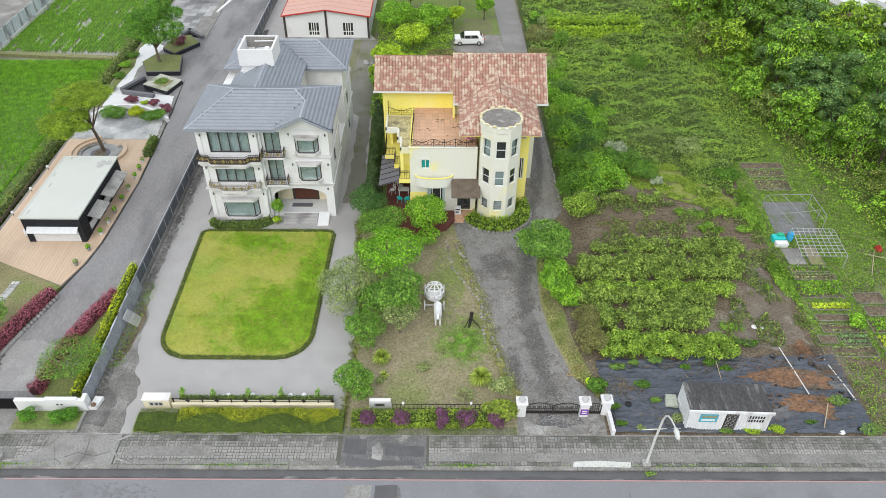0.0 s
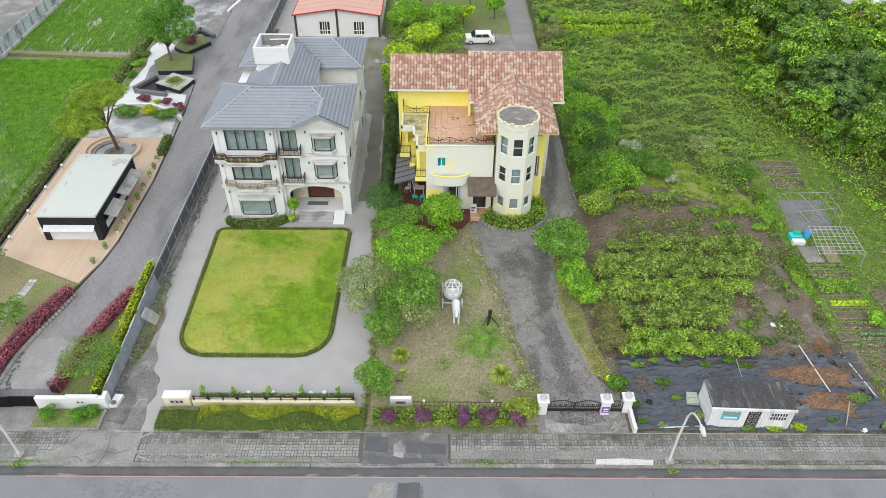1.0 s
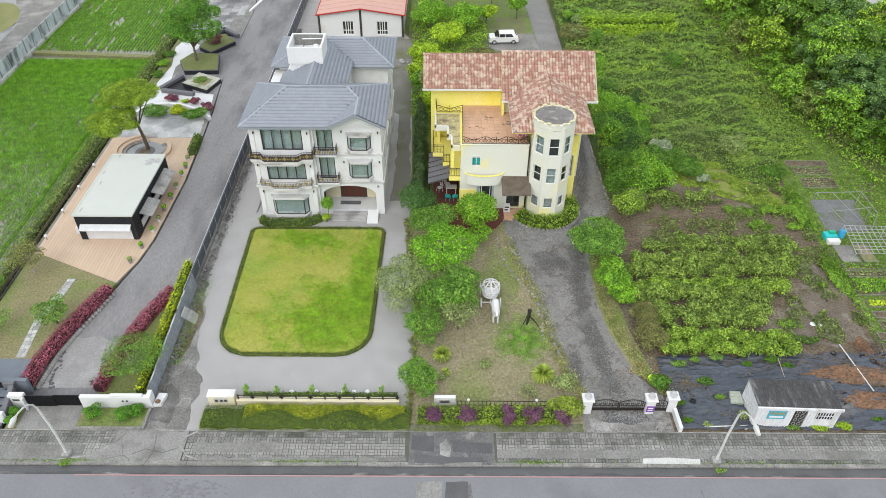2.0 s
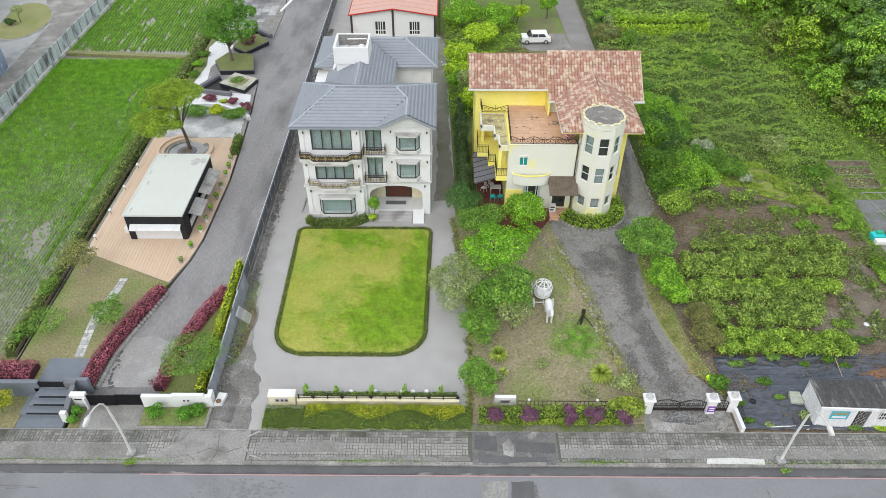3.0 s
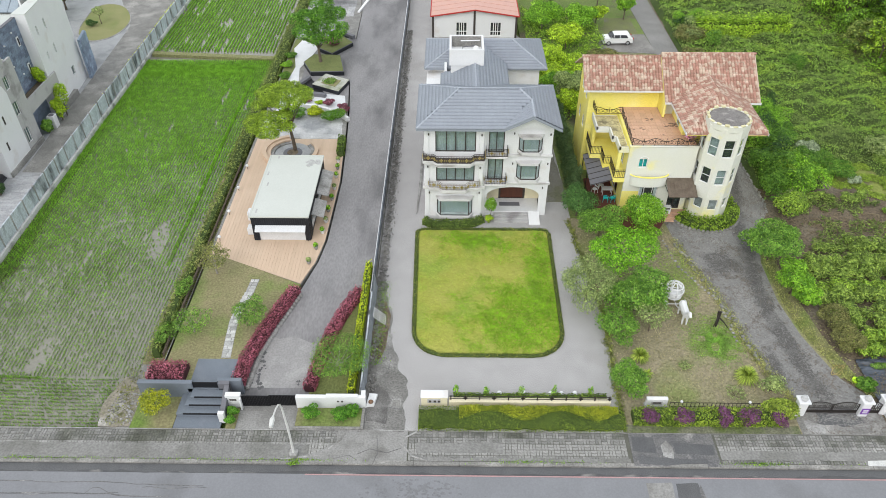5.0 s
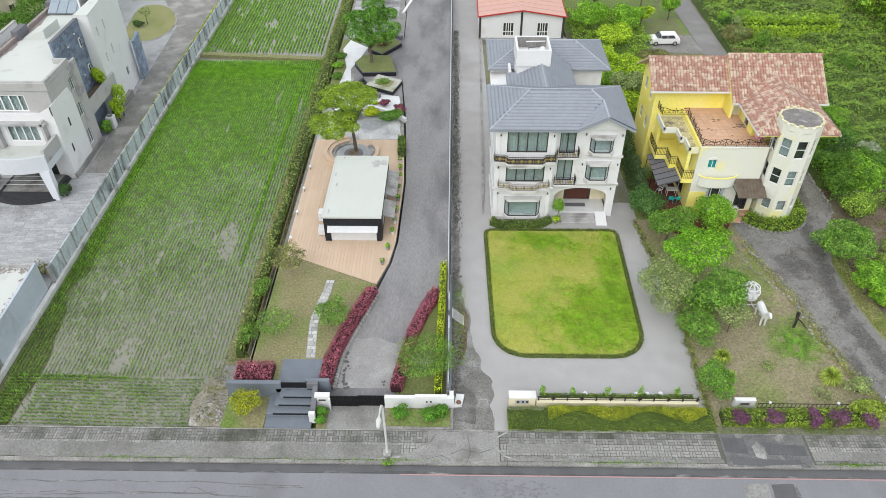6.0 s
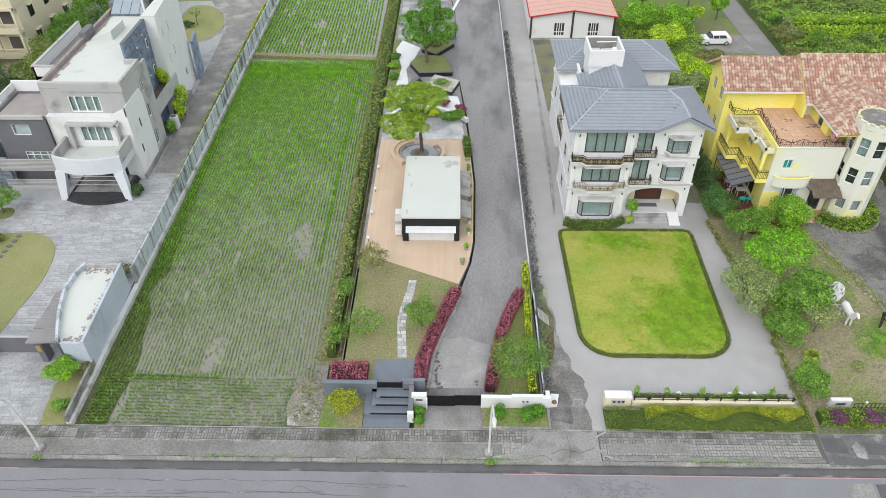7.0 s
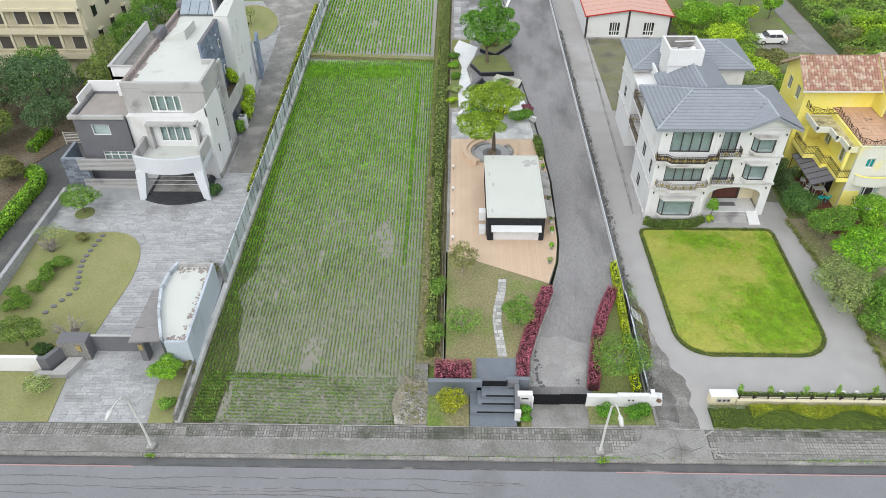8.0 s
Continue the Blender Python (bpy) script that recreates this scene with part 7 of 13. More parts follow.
# ---- beige apartment house far behind the trees ----
M_FARGLASS = mat("dull_brown_window", (0.12, 0.11, 0.10), (0.075, 0.07, 0.066), 0.3, 8, 0.4, bump=0, vary=0.15)
M_BEIGE = mat("beige_tiled_wall", (0.63, 0.58, 0.43), (0.57, 0.52, 0.385), 0.5, 8, 0.8, vary=0.05)
M_ROOFFAR = mat("dark_damp_flat_roof", (0.10, 0.098, 0.10), (0.07, 0.068, 0.07), 0.5, 7, 0.85, vary=0.2)
H = thing("apartment_house", -94.0, 84.0, 0.0, "beige apartment house with long balconies", "building")
part("wall", wall(wall(wall(B(), (-112, 84.6), (-86.5, 84.6), 0, 10.4, 0.3), (-86.5, 84.9), (-86.5, 98), 0, 10.4, 0.3), (-86.8, 98), (-112, 98), 0, 10.4, 0.3), M_BEIGE, H)
part("flat_roof", box(B(), -112, -86.6, 84.8, 98, 10.0, 10.3), M_ROOFFAR, H)
part("parapet", wall(wall(B(), (-112, 83.6), (-86.3, 83.6), 9.6, 10.6, 0.2), (-86.3, 83.8), (-86.3, 98), 9.6, 10.6, 0.2), M_BEIGE, H)
for z in (3.2, 6.4, 9.3):
    part("balcony", box(B(), -112, -86.4, 83.4, 84.6, z, z + 0.3), M_BEIGE, H)
    if z < 9:
        bm = box(B(), -112, -86.5, 83.4, 83.55, z + 0.3, z + 0.75)
        for i in range(60):
            xx = -112 + i * 0.425
            box(bm, xx, xx + 0.06, 83.44, 83.5, z + 0.75, z + 1.15)
        box(bm, -112, -86.5, 83.4, 83.55, z + 1.15, z + 1.22)
        part("balustrade", bm, M_BEIGE, H)
        for i in range(8):
            xx = -110.5 + i * 3.1
            w = part("window", box(B(), xx, xx + 1.5, 84.52, 84.6, z + 0.9, z + 2.4), M_FARGLASS, H)
            part("frame", box(box(B(), xx - 0.06, xx, 84.48, 84.6, z + 0.85, z + 2.45), xx + 1.5, xx + 1.56, 84.48, 84.6, z + 0.85, z + 2.45), M_WHFRAME, w)
            part("pillar", box(B(), xx + 2.1, xx + 2.4, 83.5, 83.8, z + 0.3, z + 3.2), M_BEIGE, H)
for z in (4.0, 7.2):
    for y in (87, 91, 95):
        w = part("window", box(B(), -86.52, -86.44, y, y + 1.1, z, z + 1.5), M_DKGLASS, H)
        part("hood", box(B(), -86.5, -86.1, y - 0.1, y + 1.2, z + 1.5, z + 1.6), M_BEIGE, w)


def clip_poly(pts, axis, lo, hi):
    """A plan polygon cut to a strip lo..hi along x (0) or y (1)."""
    for lim, sgn in ((lo, 1), (hi, -1)):
        out = []
        for p, q in zip(pts, pts[1:] + pts[:1]):
            a, b = sgn * (p[axis] - lim), sgn * (q[axis] - lim)
            if a >= 0:
                out.append(p)
            if a * b < 0:
                t = a / (a - b)
                out.append((p[0] + (q[0] - p[0]) * t, p[1] + (q[1] - p[1]) * t))
        pts = out
        if len(pts) < 3:
            return []
    return pts


def rounded(x0, x1, y0, y1, r0, r1):
    """A rounded oblong in plan: radius r0 at the front, r1 at the back."""
    out = []
    for cx, cy, r, a0 in ((x1, y0, r0, -90), (x1, y1, r1, 0), (x0, y1, r1, 90), (x0, y0, r0, 180)):
        sx, sy = (-1 if cx == x1 else 1), (-1 if cy == y1 else 1)
        for k in range(6):
            a = radians(a0 + 18 * k)
            out.append((cx + sx * r + r * math.cos(a), cy + sy * r + r * math.sin(a)))
    return out


# ---- front garden of the white villa ----
lawn = rounded(-22.68, -10.55, 37.62, 53.5, 2.5, 0.6)
skew = lambda p: (p[0] + (p[0] + 16.6) * 0.022 * (p[1] - 45) / 8, p[1])
lawn = [skew(p) for p in lawn]
slab("lawn", lawn, 0.07, M_LAWN, "rounded sunlit lawn with lime and green patches", "lawn", deep=0.3)
hedge("lawn_border", lawn + lawn[:1], 0.36, 0.15, leaf("lawn_edge_leaves", (0.125, 0.14, 0.03), (0.09, 0.105, 0.025)), "low clipped dark border hedge round the lawn", 11, per_m=300, size=0.05, rough=0.3)
rng = np.random.default_rng(12)
x, y = scatter(rng, lawn, 95000)
lush = 0.95 * np.exp(-(np.abs((x + 13.8) / 4.0) ** 2.4 + np.abs((y - 41.8) / 3.8) ** 2.4)) + 0.8 * np.exp(-((x + 11.6) / 1.2) ** 2 - ((y - 47.5) / 4.5) ** 2) + 0.7 * np.exp(-((x + 18.5) / 3.5) ** 2 - ((y - 51.9) / 1.5) ** 2) + 0.35 * np.exp(-((x + 12.8) / 2.5) ** 2 - ((y - 51.5) / 1.8) ** 2)
lush = lush + 0.5 * np.array([noise.noise(Vector((a / 2.2, b / 2.2, 1.7))) for a, b in zip(x, y)]) + 0.25 * np.array([noise.noise(Vector((a / 0.7, b / 0.7, 2.7))) for a, b in zip(x, y)])
c = np.stack([x, y, np.full_like(x, 0.085)], 1)
for nm, k, m, lab in (("lawn_grass", lush + rng.normal(0, 0.2, x.size) > 0.46, leaf("lawn_blades", (0.165, 0.29, 0.014), (0.14, 0.255, 0.012), 0.08), "lush green mown grass blades"), ("dry_lawn_grass", (lush < 0.42) & (rng.random(x.size) < 0.35), leaf("dry_lawn_blades", (0.31, 0.32, 0.075), (0.265, 0.285, 0.06), 0.12), "yellowish mown grass blades")):
    v, f = leaves(rng, c[k], rng.normal(scale=0.4, size=c[k].shape) + np.array([0, 0, 0.8]), 0.066 if nm == "lawn_grass" else 0.04, 0.35)
    tagged(np_mesh(nm, v, f, m), lab, "grass", kind="stuff")
hedge("foundation_hedge", [(-22.2, 54.5), (-21.4, 53.95), (-18.9, 53.85), (-17.4, 54.2), (-16.6, 54.8)], 0.6, 0.7, leaf("box_leaves", (0.10, 0.14, 0.03), (0.07, 0.105, 0.022)), "curved clipped hedge under the bay window", 13)
shrub("topiary", -16.0, 54.6, 0.0, 0.42, 0.42, 1.0, L_LIME, "round lime topiary beside the steps", 14, 500, 0.08)
t = tree("topiary_tree", -15.8, 54.95, 0.0, 2.5, 0.62, 0.62, 0.75, L_BRIGHT, "tall lime topiary ball tree at the porch", 15, 1100, 0.085, 0.05, limbs=3)

# the street front: cream pier, low wall with iron rail, clipped hedges
W = thing("front_wall", -14.5, 33.0, 0.0, "low cream garden wall with a black iron rail", "wall")
part("base", box(B(), -19.75, -8.0, 32.75, 33.05, -0.05, 0.5, 0.02), M_CREAM, W)
part("coping", box(B(), -19.75, -8.0, 32.7, 33.1, 0.5, 0.56, 0.015), M_CREAM, W)
pr = part("pier", box(B(), -21.75, -19.85, 32.7, 33.3, -0.05, 1.0, 0.03), M_CREAM, W)
part("pier_cap", box(B(), -21.8, -19.8, 32.64, 33.36, 1.0, 1.08, 0.03), M_WHITE, pr)
sg = part("plate", box(B(), -21.3, -20.35, 32.64, 32.7, 0.45, 0.85), M_BOARD, pr)
for xx in (-21.2, -20.85, -20.55):
    part("bar", box(B(), xx, xx + 0.18, 32.62, 32.64, 0.55, 0.75), M_DKFRAME, sg)
bm = B()
for z in (0.66, 0.95):
    tube(bm, [(-19.7, 32.9, z), (-8.1, 32.9, z)], 0.03, 5)
part("rail", bm, M_IRON, W)
for i in range(12):
    xx = -19.6 + i * 1.045
    part("post", box(B(), xx - 0.04, xx + 0.04, 32.86, 32.94, 0.5, 1.0), M_IRON, W)
    if i % 2:
        bm = B()
        for a in np.linspace(0, 6.28, 7)[:-1]:
            tube(bm, [(xx, 32.88, 0.8), (xx + 0.16 * math.cos(a), 32.84, 0.8 + 0.12 * math.sin(a))], 0.03, 4)
        part("ornament", bm, M_IRON, W)
L_OLIVE = leaf("olive_hedge_leaves", (0.125, 0.165, 0.023), (0.085, 0.125, 0.018))
hedge("street_hedge", [(-21.9, 31.5), (-7.2, 31.5)], 1.85, 0.40, L_OLIVE, "broad low clipped olive hedge along the pavement", 16, per_m=460, size=0.042, rough=0.3)
rng = np.random.default_rng(17)
ob = thing("golden_shrub_row", -14.0, 32.3, 0.0, "row of golden-green shrubs before the cream wall", "shrub row")
n = 7500
x = rng.uniform(-19.0, -7.6, n)
h = 0.18 + 0.2 * np.abs(np.sin(x * 1.3)) * rng.uniform(0.5, 1, n)
c = np.stack([x, 32.45 - rng.uniform(0, 1, n) * (0.35 + 0.85 * np.abs(np.sin(x * 0.62 + 1)) ** 2), 0.2 + h * rng.uniform(0.3, 1, n) + 0.08], 1)
v, f = leaves(rng, c, rng.normal(scale=0.5, size=c.shape) + np.array([0, -0.3, 0.8]), 0.06)
np_mesh("foliage", v, f, leaf("golden_leaves", (0.235, 0.245, 0.02), (0.15, 0.185, 0.02)), ob)
# Plain box under the leaves, its dark colour painting the inner shade.
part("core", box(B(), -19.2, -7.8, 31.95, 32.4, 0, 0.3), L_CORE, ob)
hedge("inner_hedge", [(-19.4, 33.45), (-8.2, 33.45)], 0.5, 0.36, leaf("inner_hedge_leaves", (0.11, 0.16, 0.025), (0.075, 0.115, 0.018)), "clipped green hedge behind the iron rail", 18)
for i, xx in enumerate((-19.2, -17.0, -14.4, -12.0, -9.3)):
    shrub("sapling", xx, 33.75, 0.0, 0.25, 0.25, 1.1, L_BRIGHT, "thin bright sapling rising above the hedge", 19 + i, 110, 0.08, group="saplings behind the rail")
for xx, yy in ((-16.0, 33.95), (-14.2, 33.98), (-12.2, 33.95), (-10.4, 34.0), (-11.4, 33.96)):
    tagged(part("edging_stone", lathe(B(), xx, yy, ((0.14, 0), (0.2, 0.06), (0.15, 0.15), (0.04, 0.18)), 7), M_WHITE), "white edging stone behind the hedge", "stone", "edging stones")
# ---- wall between the garden drive and the gravel yard ----
W = tagged(part("wall_drive_east", wall(B(), (-26.15, 33.2), (-26.15, 112), -0.2, 0.5, 0.22), M_CONCD), "concrete base of the wall along the drive", "wall", kind="structure")


def fence_top(y):
    return 1.05 + 0.5 * min(max((y - 33.2) / 11, 0), 1)


y = 33.3
while y < 111:
    z = fence_top(y)
    part("sheet_panel", wall(B(), (-26.17, y), (-26.17, y + 1.96), 0.35, z, 0.06), M_SHEETD, W)
    part("post", box(B(), -26.24, -26.16, y - 0.05, y + 0.05, 0.1, z + 0.02), M_STEEL, W)
    if y > 43:
        part("pale_panel", box(B(), -26.33, -26.25, y, y + 2.0, 0.15, z - 0.02), M_PANELWH, W)
    part("cap", box(B(), -26.25, -26.14, y, y + 1.99, z, z + 0.05), M_SHEETD if y > 43 else M_SHEET, W)
    y += 2.0
# crumpled sheeting over the fence's near end
gy, gz = np.meshgrid(np.linspace(33.2, 45.4, 90), np.linspace(0.0, 1.0, 9))
yy, t = gy.ravel(), gz.ravel()
fold = np.array([noise.noise(Vector((a / 0.55, b * 1.5, 3.1))) + 0.6 * noise.noise(Vector((a / 0.22, b * 2.5, 6.1))) for a, b in zip(yy, t)])
top = np.array([fence_top(a) + 0.05 + 0.13 * noise.noise(Vector((a / 0.7, 0, 9.0))) for a in yy])
idx = np.arange(yy.size).reshape(gy.shape)
q = np.stack([idx[:-1, :-1], idx[:-1, 1:], idx[1:, 1:], idx[1:, :-1]], -1).reshape(-1, 4)
np_mesh("tarpaulin", np.stack([-25.95 + 0.07 * fold - 0.18 * t, yy, 0.06 + (top - 0.06) * t], 1), q, mat("crumpled_grey_sheet", (0.30, 0.325, 0.36), (0.19, 0.205, 0.23), 1.5, 10, 0.55, bump=0.02, vary=0.18, stretch=(1, 1, 0.5)), W)
rng = np.random.default_rng(21)
n = 5200
c = np.stack([rng.normal(-25.62, 0.22, n), rng.uniform(34, 100, n), rng.uniform(0.02, 0.12, n)], 1)
v, f = leaves(rng, c, rng.normal(size=c.shape) + np.array([0, 0, 1]), 0.09, 0.8)
tagged(np_mesh("rubble_strip", v, f, M_CONCD), "loose stones and litter along the wall foot", "stones", kind="stuff")
bk = thing("drying_rack", -25.4, 41.4, 0.0, "small leaning white metal rack by the wall", "rack")
bm = B()
for i in range(6):
    tube(bm, [(-25.9, 40.9 + 0.2 * i, 0.95), (-25.0, 40.9 + 0.2 * i, 0.05)], 0.025, 4)
for t in (0.0, 0.5, 1.0):
    tube(bm, [(-25.9 + 0.9 * t, 40.85, 0.95 - 0.9 * t), (-25.9 + 0.9 * t, 41.95, 0.95 - 0.9 * t)], 0.03, 4)
part("bars", bm, M_WHOBJ, bk)

# ---- gate front of the garden ----
W = thing("gate_wall", -28.3, 32.6, 0.0, "white rendered gate wall with a raised middle", "wall")
part("wall", box(B(), -30.8, -25.75, 32.45, 32.75, -0.05, 1.2, 0.02), M_WHITE, W)
part("raised_part", box(B(), -28.6, -26.3, 32.46, 32.74, 1.2, 1.32, 0.01), M_WHITE, W)
part("end_return", box(B(), -26.1, -25.8, 32.75, 33.2, -0.05, 1.15), M_WHITE, W)
for xx in (-27.8, -27.5):
    part("spot_lamp", box(B(), xx, xx + 0.12, 32.4, 32.45, 0.75, 0.87), M_DKFRAME, W)
W = thing("stone_block", -25.45, 33.1, 0.0, "low white block with a rusty lump beside the gate wall", "block")
part("block", prism(B(), [(-25.75, 32.55), (-25.2, 32.6), (-25.0, 33.55), (-25.6, 33.6)], 0, 0.32), M_WHITE, W)
part("lump", lathe(B(), -25.42, 32.75, ((0.14, 0.32), (0.2, 0.4), (0.14, 0.5), (0.03, 0.54)), 8), M_REDSOIL, W)
G = thing("sliding_gate", -32.8, 32.6, 0.0, "low black steel sliding gate", "gate")
for xa, xb, yy in ((-34.75, -32.7, 32.56), (-32.75, -30.8, 32.62)):
    pn = part("leaf", box(B(), xa, xb, yy, yy + 0.05, 0.06, 1.18), M_GATE, G)
    bm = B()
    for i in range(18):
        box(bm, xa + 0.02 + i * (xb - xa) / 18, xa + 0.07 + i * (xb - xa) / 18, yy - 0.02, yy, 0.08, 1.16)
    part("slats", bm, M_GATE, pn)
W = thing("entrance_pier", -35.3, 32.6, 0.0, "white entrance pier with a slot", "pier")
pr = part("pier", box(B(), -35.85, -34.75, 32.4, 32.8, -0.05, 1.35, 0.02), M_WHITE, W)
part("slot", box(B(), -35.55, -35.05, 32.38, 32.4, 0.85, 1.0), M_DKFRAME, pr)
part("wing", box(B(), -34.8, -34.7, 32.2, 32.4, 0, 1.2), M_WHITE, pr)
S = thing("entrance_steps", -37.5, 32.0, 0.0, "slate-blue entrance steps and platform", "steps")
part("forecourt", box(B(), -39.3, -35.95, 30.56, 31.55, -0.1, 0.12), M_BLUEGREY, S)
for i, (yy, zz, xl) in enumerate(((31.55, 0.4, -39.1), (32.1, 0.68, -38.75), (32.6, 0.96, -38.45))):
    st = part("tread", box(B(), xl if i else -39.3, -36.05, yy, 33.35 if i < 2 else 33.3, -0.05 if i == 0 else zz - 0.3, zz, 0.015), M_BLUEGREY, S)
    part("nosing", box(B(), xl + 0.3, -36.1, yy - 0.03, yy + 0.05, zz - 0.08, zz + 0.012), M_GATE, st)
part("platform", box(B(), -38.8, -35.75, 33.3, 36.2, 0.2, 1.012), M_BLUEGREY, S)
part("side_wall", prism(prism(B(), [(-36.05, 31.3), (-35.7, 31.3), (-35.7, 33.4), (-36.05, 33.4)], -0.05, 0.75, lambda x, y: 0.75 * (y - 31.3) / 2.1), [(-36.5, 33.3), (-35.7, 33.3), (-35.7, 33.6), (-36.5, 33.6)], 0.5, 1.6), M_DGREY, S)
part("lamp", box(B(), -36.1, -35.65, 31.05, 31.35, 0, 1.05, 0.02), M_WHITE, S)
W = thing("garden_front_wall", -39.5, 33.4, 0.0, "slate-blue garden front wall with a black wicket", "wall")
part("west_wall", box(B(), -42.4, -38.4, 33.3, 33.65, -0.3, 1.62, 0.02), M_BLUEGREY, W)
part("east_wall", box(B(), -36.65, -34.9, 33.6, 33.9, -0.1, 1.6, 0.02), M_BLUEGREY, W)
part("wicket", box(B(), -38.4, -36.6, 33.4, 33.46, 1.05, 1.6), M_GATE, W)
setting("retaining_wall", wall(B(), (-41.35, 48.8), (-41.35, 33.65), -0.5, 1.0, 0.2), M_CONC, "rough garden retaining wall", "wall")
slab("garden_front", [(-41.3, 33.6), (-38.8, 33.6), (-38.8, 36.2), (-41.3, 36.2)], 0.99, M_GARDEN, "planting ground behind the front wall", "ground", deep=1.4)
slab("garden_front_east", [(-35.75, 33.9), (-35.1, 33.9), (-35.0, 36.0), (-35.4, 36.6), (-35.75, 36.2)], 0.9, M_GARDEN, "planting ground beside the drive", "ground", deep=1.2)
for a, b, lab in (((-42.4, 30.56), (-39.35, 33.3), "small grass bed by the pavement"), ((-35.6, 30.56), (-34.9, 32.35), "narrow planting bed by the steps"), ((-30.7, 30.75), (-26.0, 32.4), "planting bed before the white gate wall")):
    slab("planting_bed", [a, (b[0], a[1]), b, (a[0], b[1])], 0.09, M_GARDEN, lab, "bed", deep=0.3)
setting("bed_edge", box(B(), -30.8, -26.0, 30.56, 30.74, -0.1, 0.2, 0.03), M_CONCD, "rough stone edge of the planting bed", "edging")
setting("bed_edge", box(B(), -26.02, -25.8, 30.56, 32.4, -0.1, 0.2, 0.03), M_CONCD, "rough stone edge of the planting bed", "edging")
for i, (xx, yy, rx, h) in enumerate(((-35.25, 31.0, 0.42, 0.75), (-35.25, 31.75, 0.45, 0.95), (-29.6, 31.6, 0.75, 1.0), (-27.5, 31.6, 0.75, 1.0), (-26.7, 31.9, 0.6, 0.7))):
    shrub("clipped_bush", xx, yy, 0.08, rx, rx * 0.8, h, leaf("clipped_bush_leaves", (0.085, 0.20, 0.02), (0.055, 0.14, 0.015)) if i == 0 else MATS["clipped_bush_leaves"], "dense round green bush before the gate wall", 30 + i, 1100, 0.075, group="bushes before the gate wall")
tree("golden_tree", -40.7, 31.8, 0.05, 2.3, 1.15, 1.05, 0.85, leaf("golden_tree_leaves", (0.24, 0.245, 0.015), (0.165, 0.19, 0.015)), "small golden-leaved tree by the steps", 36, 1500, 0.1, 0.06, limbs=5)

# crimson and golden hedges
zg = lambda x, y: 1.0
zd = lambda x, y: z_drive(x, y) + 0.15
# The crimson hedges' cores get a dark red that paints their inner shade.
hedge("crimson_hedge", [(-32.65, 43.7), (-33.3, 41.9), (-34.1, 39.8), (-34.8, 37.6), (-35.2, 36.3), (-35.4, 34.1)], 0.95, 0.62, L_RED, "crimson hedge beside the drive on stones", 41, lambda x, y: 0.35 + 0.65 * min(max((y - 33.5) / 8, 0), 1), 260, 0.075, 0.35, core=mat("dark_red_twigs", (0.06, 0.02, 0.025)))
hedge("crimson_hedge", [(-27.2, 43.5), (-28.3, 41.2), (-29.1, 38.9), (-29.6, 36.4), (-30.1, 33.8)], 0.85, 0.7, L_RED, "long crimson hedge on the verge", 42, zd, 260, 0.075, 0.35, core=MATS["dark_red_twigs"])
hedge("crimson_hedge", [(-41.9, 34.6), (-39.2, 34.6)], 1.5, 0.7, L_RED, "broad crimson bush behind the front wall", 44, zg, 260, 0.075, 0.35, core=MATS["dark_red_twigs"])
hedge("golden_hedge", [(-26.7, 46.6), (-26.75, 43.9), (-26.8, 41.4), (-26.88, 38.6), (-26.9, 35.6), (-26.95, 33.4)], 0.5, 0.75, L_YELLOW, "clipped golden hedge along the wall", 45, zd, 200, 0.08, 0.3)
hedge("green_hedge", [(-26.75, 43.8), (-26.8, 41.5)], 0.5, 0.5, L_LIME, "low lime hedge along the wall", 48, zd, 120, 0.08, 0.3)
rng = np.random.default_rng(49)
bm = B()
for i in range(34):
    t = i / 33
    P = [(-32.2, 43.3), (-33.6, 39.6), (-34.4, 37.2), (-34.75, 34.2)]
    k = min(int(t * 3), 2)
    u = t * 3 - k
    x, y = P[k][0] + (P[k + 1][0] - P[k][0]) * u, P[k][1] + (P[k + 1][1] - P[k][1]) * u
    lathe(bm, x, y, ((0.15, z_drive(x, y) - 0.1), (0.2, z_drive(x, y) + 0.1), (0.13, z_drive(x, y) + 0.25), (0.03, z_drive(x, y) + 0.28)), 6)
tagged(part("edging_stones", bm, M_CONC), "rounded edging stones at the drive's edge", "stones", kind="stuff")

# garden trees
L_SPARSE = leaf("sparse_tree_leaves", (0.12, 0.21, 0.035), (0.085, 0.155, 0.03))
tree("bonsai_tree", -28.0, 35.6, 0.3, 2.5, 2.5, 2.2, 0.85, L_SPARSE, "spreading garden tree with pale bare twigs", 51, 3000, 0.10, 0.11, bark=M_TWIG, k=11, limbs=9)
tree("bonsai_tree", -35.4, 39.9, 1.0, 2.3, 1.5, 1.5, 0.8, L_SPARSE, "low spreading garden tree beside the path", 52, 1500, 0.11, 0.09, k=9)
tree("bonsai_tree", -39.9, 39.0, 1.0, 2.0, 1.6, 1.5, 0.75, L_SPARSE, "sparse low garden tree on the lawn", 53, 1100, 0.11, 0.08, bark=M_TWIG)
tree("bonsai_tree", -39.8, 45.9, 1.0, 3.0, 1.5, 1.5, 1.1, leaf("rusty_tree_leaves", (0.17, 0.17, 0.06), (0.12, 0.13, 0.045)), "sparse garden tree by the deck", 54, 1100, 0.12, 0.08, bark=M_TWIG)
tree("shrub_tree", -41.9, 43.5, 0.4, 1.9, 0.8, 1.2, 0.75, L_SPARSE, "loose green shrub at the field edge", 55, 700, 0.11, 0.06)
tree("shrub_tree", -42.0, 38.6, 0.3, 1.7, 0.8, 1.4, 0.65, L_SPARSE, "loose green shrub at the field edge", 56, 700, 0.11, 0.06)
